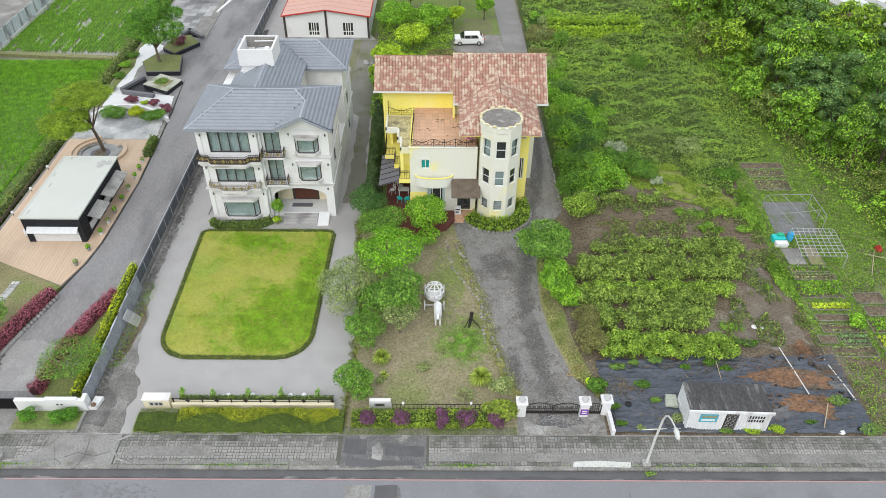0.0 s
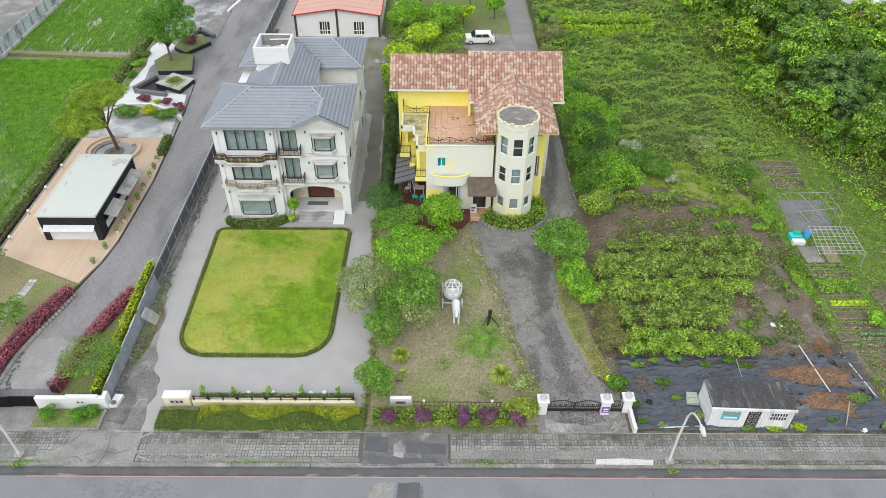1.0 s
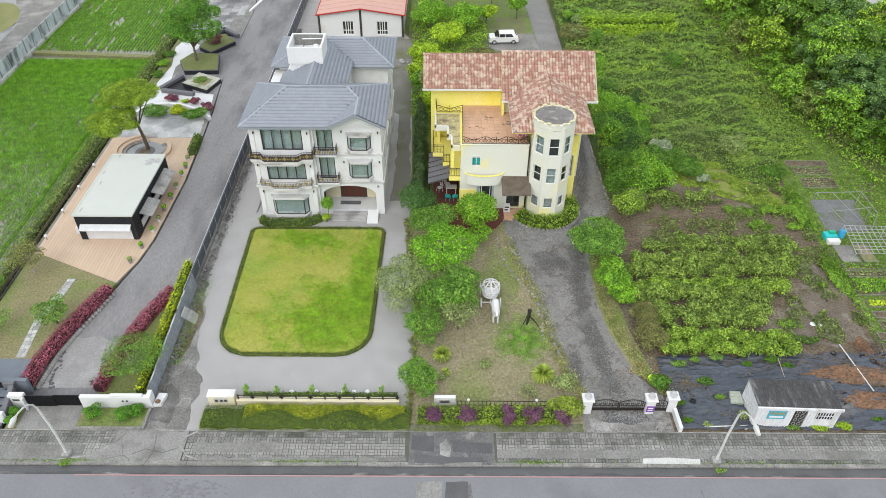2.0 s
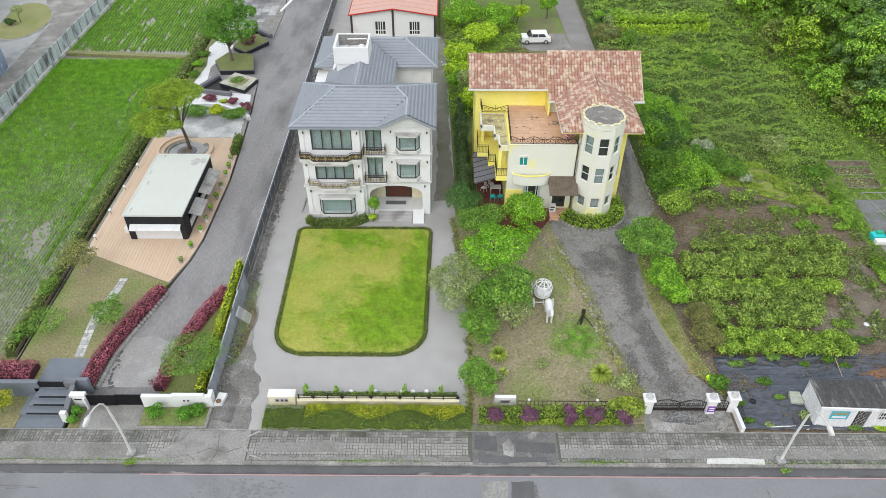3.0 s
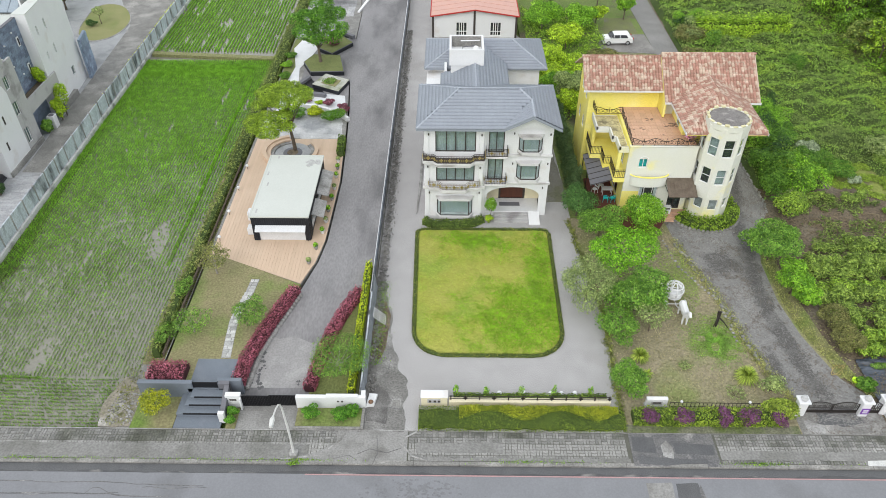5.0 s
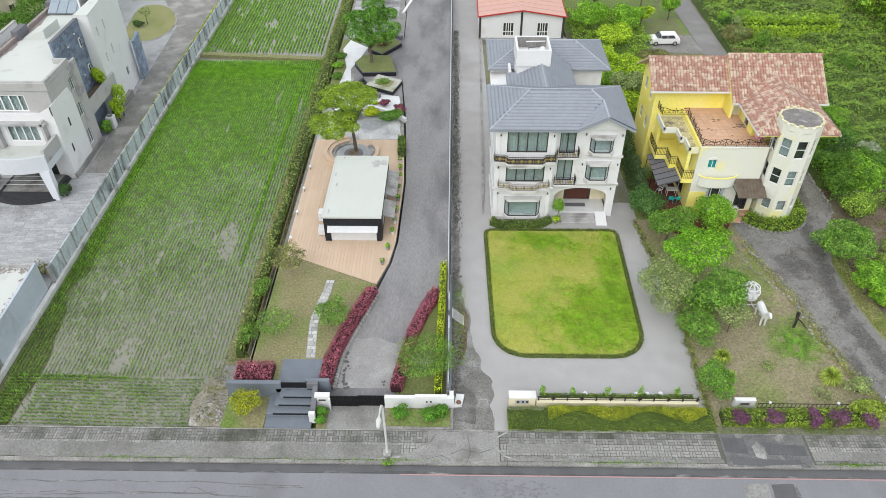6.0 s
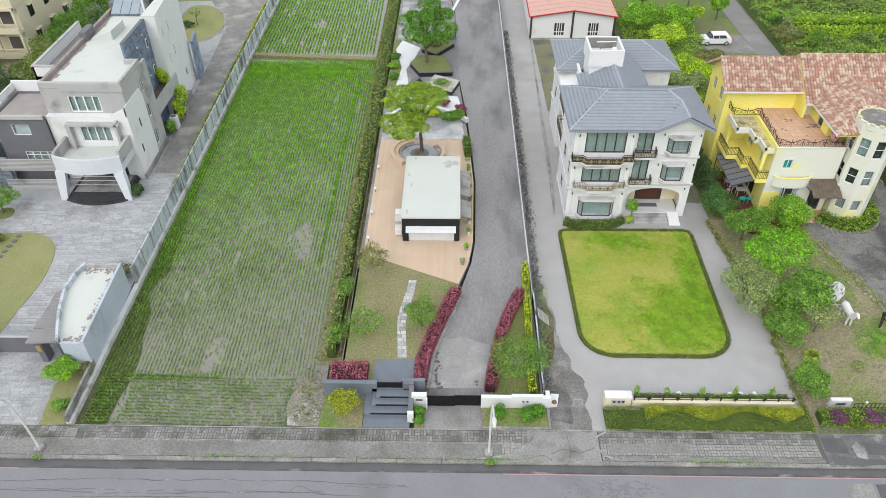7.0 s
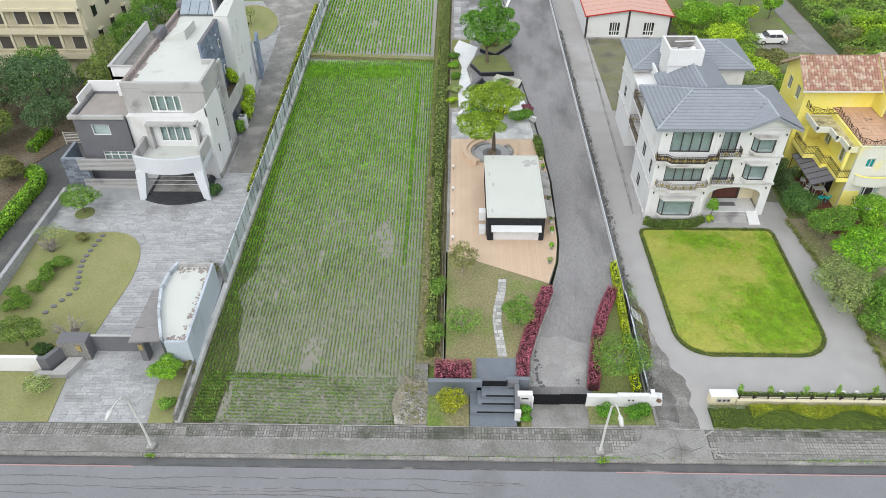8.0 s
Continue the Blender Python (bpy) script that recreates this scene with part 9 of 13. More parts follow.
# planting round the tower with its stone kerb
arc = [(5.0 + 2.75 * math.cos(a), 56.6 + 2.65 * math.sin(a)) for a in np.linspace(radians(-155), radians(25), 13)]
hedge("tower_planting", arc, 1.2, 0.75, leaf("tower_plant_leaves", (0.165, 0.235, 0.028), (0.105, 0.165, 0.02)), "mixed green planting round the tower's foot", 121, per_m=150, size=0.12, rough=0.5)
bm = B()
for i, a in enumerate(np.linspace(radians(-150), radians(20), 26)):
    x, y = 5.0 + 3.45 * math.cos(a), 56.6 + 3.3 * math.sin(a)
    lathe(bm, x, y, ((0.17, 0.0), (0.2, 0.12), (0.13, 0.24), (0.03, 0.26)), 6)
tagged(part("bed_stones", bm, M_CONCD), "dark stones edging the tower planting", "stones", kind="stuff")

# trees and shrubs
L_WAX = leaf("waxy_green_leaves", (0.122, 0.225, 0.034), (0.08, 0.16, 0.025))
tree("garden_tree", -4.3, 42.8, 0.0, 3.9, 2.75, 2.3, 2.04, L_WAX, "broad bright-leaved garden tree", 131, 5200, 0.16, 0.15, k=12, limbs=8)
tree("garden_tree", -4.9, 47.6, 0.0, 4.4, 2.9, 2.5, 1.80, leaf("fresh_green_leaves", (0.15, 0.30, 0.02), (0.10, 0.22, 0.018)), "fresh lime-green garden tree", 132, 4200, 0.15, 0.13, k=10)
tree("garden_tree", -8.2, 44.0, 0.0, 3.9, 2.5, 2.8, 1.80, L_GREY, "grey-green garden tree by the gravel", 133, 4200, 0.13, 0.13, k=10)
tree("garden_tree", -5.9, 52.2, 0.0, 3.7, 2.3, 1.7, 1.44, L_WAX, "rounded green tree by the patio", 134, 3000, 0.14, 0.1)
tree("garden_tree", -7.4, 55.9, 0.0, 3.52, 1.73, 1.92, 1.68, leaf("dull_green_leaves", (0.075, 0.15, 0.04), (0.05, 0.11, 0.03)), "dense dull-green tree by the path", 135, 2600, 0.13, 0.1)
tree("garden_tree", -1.7, 53.3, 0.0, 4.29, 2.24, 1.92, 1.80, L_BRIGHT, "lime-green tree before the patio", 136, 3400, 0.14, 0.1, k=9)
tree("garden_tree", -6.3, 39.8, 0.0, 2.8, 1.6, 2.3, 1.44, L_WAX, "loose green shrub tree", 137, 2200, 0.13, 0.08)
tree("garden_tree", -3.6, 40.4, 0.0, 2.9, 1.6, 1.4, 1.08, L_GREY, "thin grey-green sapling tree", 138, 900, 0.12, 0.06)
tree("garden_tree", -6.5, 34.2, 0.0, 2.97, 1.60, 1.54, 1.50, L_WAX, "dense upright tree at the street wall", 139, 2600, 0.12, 0.09)
tree("garden_tree", -1.6, 51.6, 0.0, 2.09, 1.28, 1.15, 0.96, L_BRIGHT, "small green tree by the patio steps", 140, 900, 0.13, 0.06)
tree("garden_tree", 8.9, 49.4, 0.0, 3.9, 2.9, 2.5, 1.80, L_WAX, "broad glossy tree beside the drive", 141, 4600, 0.16, 0.14, k=10)
tree("garden_tree", 9.4, 45.0, 0.0, 3.2, 1.5, 2.2, 1.32, L_BRIGHT, "bright lime tree beside the drive", 142, 2200, 0.16, 0.1)
shrub("wild_shrub", 10.3, 43.8, 0.0, 1.2, 1.1, 1.6, L_BRIGHT, "bright broad-leaved wild shrub", 143, 1100, 0.16)
for i, (x, y, r, h) in enumerate(((11.7, 41.6, 1.4, 1.9), (11.5, 38.9, 1.5, 2.0))):
    shrub("olive_shrub", x, y, 0.0, r, r, h, L_BROWN, "dense olive-brown rounded shrub", 144 + i, 2600, 0.1)
L_FEATHER = leaf("feathery_leaves", (0.19, 0.235, 0.035), (0.13, 0.175, 0.028))
shrub("wild_shrub", 4.1, 32.2, 0.0, 1.4, 1.0, 1.6, L_FEATHER, "feathery lime shrub at the gate", 146, 1600, 0.13)
shrub("wild_shrub", 4.2, 34.4, 0.0, 1.0, 0.9, 1.5, L_GREY, "thin airy grey-green shrub", 147, 420, 0.12)
shrub("wild_shrub", 11.4, 34.8, 0.0, 0.75, 0.6, 0.8, L_MID, "low green weeds by the gate pier", 148, 700, 0.13)
for i, (x, y, r) in enumerate(((-1.6, 36.6, 0.6), (-4.9, 35.2, 0.35), (1.5, 33.9, 1.0))):
    shrub("dry_weed", x, y, 0.0, r, r * 0.8, 0.5, L_GREY, "sparse low weeds in dry grass", 150 + i, 170, 0.1)


def spiky(x, y, r, h, seed, n, material, label):
    rng = np.random.default_rng(seed)
    ob = thing("spiky_plant", x, y, 0.0, label, "plant")
    part("stem", lathe(B(), x, y, ((0.12, -0.05), (0.1, h * 0.3), (0.05, h * 0.35)), 7), M_BARK, ob)
    V, F = [], []
    for i in range(n):
        a, e = rng.uniform(0, 6.28), rng.uniform(0.1, 1.35)
        d = np.array([math.cos(a) * math.cos(e), math.sin(a) * math.cos(e), math.sin(e)])
        s = np.array([-math.sin(a), math.cos(a), 0]) * 0.024
        L = r * rng.uniform(0.8, 1.15)
        o = np.array([x, y, h * 0.3])
        m1, m2 = o + d * L * 0.55, o + d * L + np.array([0, 0, -0.35 * L * math.cos(e)])
        b = len(V)
        V += [o - s, o + s, m1 + s * 1.2, m1 - s * 1.2, m2 + s * 0.2, m2 - s * 0.2]
        F += [(b, b + 1, b + 2, b + 3), (b + 3, b + 2, b + 4, b + 5)]
    np_mesh("leaf_rosette", V, F, material, ob)


L_SPIKE = leaf("yellowish_blades", (0.29, 0.33, 0.075), (0.20, 0.26, 0.055))
spiky(-4.9, 37.5, 0.8, 0.9, 161, 520, L_SPIKE, "yellow-green yucca with drooping blades")
spiky(2.75, 35.5, 0.95, 1.0, 162, 760, L_SPIKE, "large yellow-green yucca clump")
spiky(-4.6, 35.9, 0.5, 0.3, 163, 50, L_SPIKE, "small yellow-green yucca in dry grass")
# front hedge in green and purple, low iron fence
hedge("street_hedge", [(-6.6, 31.66), (-3.0, 31.62), (0.5, 31.68), (4.0, 31.66)], 1.1, 0.74, leaf("street_hedge_leaves", (0.165, 0.22, 0.027), (0.10, 0.15, 0.02)), "lime-green loosely clipped street hedge", 170, per_m=300, size=0.075, rough=0.45)
for i, (x, r) in enumerate(((-5.45, 0.6), (-3.1, 0.72), (-0.15, 0.5), (1.55, 0.72), (3.65, 0.6))):
    shrub("purple_shrub", x, 31.4, 0.0, 1.15 * r, 0.72, 1.4, L_PURPLE, "purple-leaved shrub growing out of the street hedge", 171 + i, 1000, 0.08, group="purple shrubs of the street hedge")
slab("street_verge", [(-7.3, 30.53), (5.1, 30.53), (5.1, 31.2), (-7.3, 31.2)], 0.045, mat("mossy_grit", (0.19, 0.19, 0.14), (0.13, 0.14, 0.075), 0.5, 7, 0.95, bump=0.03, vary=0.3, patch=(0.10, 0.135, 0.035), patch_scale=0.5, patch_amount=0.5), "mossy gritty strip before the hedge", "ground", deep=0.2)
Fn = thing("low_fence", 0.0, 32.6, 0.0, "low black iron fence behind the hedge", "fence")
part("rail", tube(B(), [(-3.8, 32.6, 0.8), (4.4, 32.6, 0.8)], 0.03, 5), M_IRON, Fn)
part("rail", tube(B(), [(-3.8, 32.6, 0.35), (4.4, 32.6, 0.35)], 0.03, 5), M_IRON, Fn)
for i in range(28):
    part("bar", box(B(), -3.8 + i * 0.3, -3.77 + i * 0.3, 32.58, 32.61, 0, 0.8), M_IRON, Fn)
for x in (-3.0, 1.9):
    part("ball_lamp", lathe(B(), x, 32.6, ((0.04, 0.8), (0.1, 0.88), (0.1, 0.98), (0.03, 1.05)), 9), M_WHITE, Fn)
S = thing("stone_sign", -4.7, 32.9, 0.0, "white stone nameboard with a grey panel", "sign")
part("base", box(B(), -5.5, -3.85, 32.7, 33.1, 0, 0.25, 0.02), M_BOARD, S)
part("slab", box(B(), -5.45, -3.9, 32.75, 33.05, 0.25, 0.95, 0.03), M_WHOBJ, S)
pn = part("panel", box(B(), -5.1, -4.3, 32.72, 32.75, 0.4, 0.75), M_BOARD, S)
for z in (0.48, 0.6):
    part("bar", box(B(), -5.0, -4.4, 32.7, 32.72, z, z + 0.07), M_DKFRAME, pn)

# carriage and horse figure of white metal
C = thing("carriage", -0.85, 44.1, 0.03, "white wire carriage on the lawn", "carriage")
cx, cy, cz = -0.85, 44.1, 1.25
bm = B()
for k in range(8):
    a = k * math.pi / 4
    tube(bm, [(cx + 0.76 * math.cos(a) * math.sin(t), cy + 0.76 * math.sin(a) * math.sin(t), cz + 0.75 * math.cos(t)) for t in np.linspace(0.15, 2.6, 12)], 0.05, 5)
part("ribs", bm, M_WHOBJ, C)
bm = B()
for zz, r in ((0.0, 0.76), (0.42, 0.63), (-0.38, 0.66)):
    tube(bm, [(cx + r * math.cos(a), cy + r * math.sin(a), cz + zz) for a in np.linspace(0, 6.283, 21)], 0.05, 5)
part("hoops", bm, M_WHOBJ, C)
part("floor", lathe(B(), cx, cy, ((0.45, cz - 0.72), (0.7, cz - 0.66), (0.7, cz - 0.6), (0.3, cz - 0.58)), 16), M_WHOBJ, C)
part("seat", lathe(B(), cx, cy - 0.15, ((0.35, cz - 0.6), (0.55, cz - 0.3), (0.5, cz - 0.25), (0.2, cz - 0.28)), 14), M_WHOBJ, C)
for sx in (-0.8, 0.8):
    for sy, r in ((0.75, 0.5), (-0.95, 0.38)):
        w = part("wheel", tube(B(), [(cx + sx, cy + sy + r * math.cos(a), r + r * math.sin(a) + 0.02) for a in np.linspace(0, 6.283, 19)], 0.045, 5), M_WHOBJ, C)
        bm = B()
        for k in range(5):
            a = k * math.pi / 5
            tube(bm, [(cx + sx, cy + sy - r * math.cos(a), r - r * math.sin(a) + 0.02), (cx + sx, cy + sy + r * math.cos(a), r + r * math.sin(a) + 0.02)], 0.02, 4)
        part("spokes", bm, M_WHOBJ, w)
for sy in (0.75, -0.95):
    part("axle", tube(B(), [(cx - 0.8, cy + sy, 0.45), (cx + 0.8, cy + sy, 0.45)], 0.04, 5), M_WHOBJ, C)
part("shaft", tube(B(), [(cx, cy + 0.8, 0.45), (cx, cy - 1.2, 0.5), (cx, cy - 1.7, 0.75)], 0.05, 5), M_WHOBJ, C)
bm = B()
hx, hy = -0.55, 41.8
lathe_pts = [((hx, hy + 0.85, 1.05), 0.22), ((hx, hy + 0.7, 1.12), 0.32), ((hx, hy + 0.3, 1.08), 0.33), ((hx, hy - 0.25, 1.06), 0.32), ((hx, hy - 0.65, 1.15), 0.3), ((hx, hy - 0.85, 1.4), 0.2), ((hx, hy - 1.0, 1.7), 0.15), ((hx, hy - 1.15, 1.8), 0.14), ((hx, hy - 1.45, 1.62), 0.09)]
for (p, r), (q, s) in zip(lathe_pts, lathe_pts[1:]):
    tube(bm, [p, q], r, 10, s)
for ax, ay in ((-0.18, 0.65), (0.18, 0.65), (-0.18, -0.6), (0.18, -0.6)):
    tube(bm, [(hx + ax, hy + ay, 1.0), (hx + ax, hy + ay + 0.06, 0.55), (hx + ax, hy + ay, 0.03)], 0.11, 7, 0.06)
tube(bm, [(hx, hy + 0.9, 1.2), (hx, hy + 1.1, 0.9), (hx, hy + 1.1, 0.6)], 0.07, 5, 0.03)
tagged(part("horse_statue", bm, M_WHOBJ), "white horse statue before the carriage", "statue")
St = part("lawn_sculpture", tube(tube(tube(B(), [(2.0, 41.0, 0.0), (2.15, 41.3, 0.7), (2.2, 41.5, 1.25)], 0.09, 6, 0.17), [(2.2, 41.45, 1.1), (1.9, 41.0, 0.75), (1.6, 40.6, 0.35)], 0.06, 5, 0.03), [(2.15, 41.3, 0.8), (2.6, 41.0, 0.45), (2.9, 40.8, 0.1)], 0.07, 5, 0.03), M_IRON)
tagged(St, "dark slender abstract metal sculpture on the lawn", "sculpture")
slab("drive_verge", [(9.9, 35.6), (11.2, 36.0), (10.3, 40.0), (9.9, 44.0), (9.6, 49.0), (10.6, 53.2), (9.7, 53.6), (8.3, 49.0), (8.1, 44.0), (8.6, 40.0)], 0.035, mat("straw_verge", (0.27, 0.245, 0.14), (0.19, 0.205, 0.08), 0.6, 6, 0.95, bump=0.04, vary=0.25, patch=(0.15, 0.20, 0.05), patch_scale=0.3, patch_amount=0.5), "straw-coloured grassy verge of the gravel drive", "verge", deep=0.2)
# stones along the drive's edge
rng = np.random.default_rng(181)
bm = B()
P = [(1.2, 51.5), (1.9, 48.5), (2.9, 45.3), (3.5, 42.0), (3.9, 39.0), (4.6, 36.2)]
for i in range(60):
    t = i / 59 * 5
    k = min(int(t), 4)
    x, y = P[k][0] + (P[k + 1][0] - P[k][0]) * (t - k) + rng.normal(0, 0.1), P[k][1] + (P[k + 1][1] - P[k][1]) * (t - k)
    r = rng.uniform(0.08, 0.2)
    lathe(bm, x, y, ((r, 0.0), (r * 1.1, r * 0.6), (r * 0.6, r * 1.0), (0.02, r * 1.05)), 6)
tagged(part("border_stones", bm, M_CONCD), "rough stones edging the gravel drive", "stones", kind="stuff")
# gate of wrought iron between white piers
for i, (x, y, h) in enumerate(((5.5, 32.4, 1.75), (10.0, 32.4, 1.8), (11.6, 32.6, 1.75))):
    G = thing("gate_pier", x, y, 0.0, "white gate pier with an urn-shaped top", "gate pier", "piers of the iron gate")
    part("shaft", box(B(), x - 0.32, x + 0.32, y - 0.3, y + 0.3, -0.02, h - 0.35, 0.03), M_WHOBJ, G)
    part("cap", box(B(), x - 0.42, x + 0.42, y - 0.4, y + 0.4, h - 0.35, h - 0.2, 0.03), M_WHOBJ, G)
    part("finial", lathe(B(), x, y, ((0.2, h - 0.2), (0.27, h - 0.08), (0.15, h + 0.06), (0.18, h + 0.12), (0.04, h + 0.18)), 10), M_BOARD, G)
    if i == 1:
        pl = part("plate", box(B(), x - 0.28, x + 0.28, y - 0.34, y - 0.3, 0.35, 0.95), M_PURPLE, G, "purple plate with pale bars")
        part("bar", box(box(B(), x - 0.18, x + 0.18, y - 0.355, y - 0.34, 0.7, 0.82), x - 0.18, x + 0.18, y - 0.355, y - 0.34, 0.5, 0.58), M_WHOBJ, pl)
setting("gate_side_wall", wall(B(), (11.7, 32.3), (11.75, 30.56), 0, 0.55, 0.25), M_WHOBJ, "low white wall running to the pavement", "wall")


def iron_gate(x0, x1, label):
    G = thing("iron_gate", (x0 + x1) / 2, 32.4, 0.0, label, "gate", "leaves of the iron gate")
    n = max(3, int((x1 - x0) / 0.13))
    top = lambda t: 1.0 + 0.28 * math.sin(math.pi * t)
    part("frame", tube(tube(tube(tube(B(), [(x0 + (x1 - x0) * i / 12, 32.4, top(i / 12)) for i in range(13)], 0.035, 5), [(x0, 32.4, 0.12), (x1, 32.4, 0.12)], 0.035, 5), [(x0, 32.4, 0.06), (x0, 32.4, 1.05)], 0.04, 5), [(x1, 32.4, 0.06), (x1, 32.4, 1.05)], 0.04, 5), M_IRON, G)
    part("lower_panel", box(B(), x0, x1, 32.38, 32.42, 0.12, 0.38), M_IRON, G)
    part("mid_rail", tube(B(), [(x0, 32.4, 0.62), (x1, 32.4, 0.62)], 0.025, 5), M_IRON, G)
    for i in range(1, n):
        t = i / n
        part("bar", box(B(), x0 + (x1 - x0) * t - 0.012, x0 + (x1 - x0) * t + 0.012, 32.388, 32.412, 0.38, top(t)), M_IRON, G)
    m = max(2, round((x1 - x0) / 0.4))
    for i in range(m):
        c = x0 + (x1 - x0) * (i + 0.5) / m
        part("scroll", tube(B(), [(c + 0.13 * math.cos(a) * (1 - a / 11), 32.37, 0.82 + 0.13 * math.sin(a) * (1 - a / 11)) for a in np.linspace(0, 7, 13)], 0.02, 4), M_IRON, G)


iron_gate(5.85, 7.75, "black wrought-iron gate leaf with scrolls")
iron_gate(7.85, 9.65, "black wrought-iron gate leaf with scrolls")
iron_gate(10.35, 11.25, "narrow black wrought-iron side gate")
ob = thing("fence_panel", 12.0, 31.6, 0.0, "dark leaning wire fence panel", "fence")
bm = B()
for i in range(5):
    tube(bm, [(12.0 + 0.02 * i, 30.9 + 0.3 * i, 0), (12.0 + 0.02 * i, 30.9 + 0.3 * i, 1.0)], 0.025, 4)
tube(bm, [(12.0, 30.85, 1.0), (12.1, 32.2, 1.0)], 0.03, 4)
part("bars", bm, M_IRON, ob)
H = thing("hose", 10.2, 36.2, 0.04, "coiled yellow garden hose on gravel", "hose")
part("coil", tube(B(), [(10.0 + 0.6 * math.cos(a) * (0.5 + 0.06 * a), 36.4 + 0.5 * math.sin(a * 1.1), 0.07 + 0.005 * a) for a in np.linspace(0, 14, 50)], 0.03, 4), M_GOLD, H)
H = thing("bucket", 10.9, 35.3, 0.04, "small lime-green plastic tub", "bucket")
part("tub", lathe(B(), 10.9, 35.3, ((0.2, 0.04), (0.28, 0.3), (0.25, 0.3), (0.18, 0.1)), 14), leaf("lime_plastic", (0.35, 0.55, 0.05), (0.35, 0.55, 0.05)), H)

# row of dark conifers along the gravel path
def conifer(x, y, h, r, seed):
    rng = np.random.default_rng(seed)
    ob = thing("conifer", x, y, 0.0, "dark upright conifer along the gravel path", "conifer", "conifers along the path")
    part("trunk", tube(B(), [(x, y, -0.05), (x, y, h * 0.8)], 0.1, 6, 0.03), M_BARK, ob)
    bl = [(x + rng.normal(0, 0.12), y + rng.normal(0, 0.15), h * q, r * (1.12 - 0.75 * q) * rng.uniform(0.85, 1.15), r * (1.12 - 0.75 * q) * rng.uniform(0.85, 1.15), h * 0.17) for q in (0.12, 0.27, 0.42, 0.57, 0.72, 0.86)]
    v, f = blob_leaves(rng, bl, 3000, 0.085, 0.3, 0.35, 0.6)
    np_mesh("crown", v, f, L_CONIFER, ob)


L_CONIFER = leaf("conifer_needles", (0.08, 0.125, 0.05), (0.055, 0.09, 0.038), 0.4)
for i in range(11):
    conifer(-7.15 - 0.03 * i, 57.9 + 1.55 * i, 2.6 + 0.3 * ((i * 7) % 4), 0.8, 700 + i)

M_WEEDY = mat("thin_weedy_grass", (0.17, 0.20, 0.07), (0.14, 0.135, 0.08), 0.6, 6, 0.95, bump=0.04, vary=0.3, patch=(0.20, 0.19, 0.165), patch_scale=0.3, patch_amount=0.4)
# back of the yellow villa: bushes, grass, parked car
for i, (x, y, z, h, rx, m, n) in enumerate(((-5.9, 74.6, 0, 4.0, 1.7, L_LIME, 3000), (-5.6, 76.5, 0, 5.0, 2.0, L_GREY, 3400), (-7.4, 81.5, 0, 3.6, 1.9, L_LIME, 2800), (-6.5, 79, 0, 4.0, 2.2, L_BRIGHT, 2600), (-7.2, 86, 0, 4.2, 2.2, L_LIME, 2800), (-3.6, 82, 0, 4.6, 2.6, L_LIME, 2800), (-4.2, 92.5, 0, 4.2, 2.4, L_LIME, 2600), (-0.4, 86, 0, 3.4, 2.2, L_BROWN, 2400), (-1.6, 98.5, 0, 4.6, 2.4, L_BRIGHT, 2600), (-6.8, 99, 0, 5.0, 2.8, L_BRIGHT, 2800), (1.2, 79, 0, 3.6, 2.0, L_BROWN, 2200), (-5.0, 106, 0, 6, 3.0, L_MID, 2800), (1.4, 101.6, 0, 3.4, 1.5, L_LIME, 1500), (6.0, 104.5, 0, 3.6, 1.6, L_BRIGHT, 1500), (2.4, 107.5, 0, 6, 3.0, L_BRIGHT, 2400))):
    tree("garden_tree", x, y, z, h, rx, rx, h * 0.36, m, "dense green tree behind the villas" if y > 74 else "dark upright tree along the gravel path", 210 + i, n, 0.2 if y > 74 else 0.14, 0.12, k=9, limbs=4)
slab("back_lawn", [(1.6, 88), (7.6, 88), (7.0, 105), (3.2, 105), (2.0, 97)], 0.0, M_WEEDY, "thin weedy grass behind the hedge", "lawn", deep=0.2)


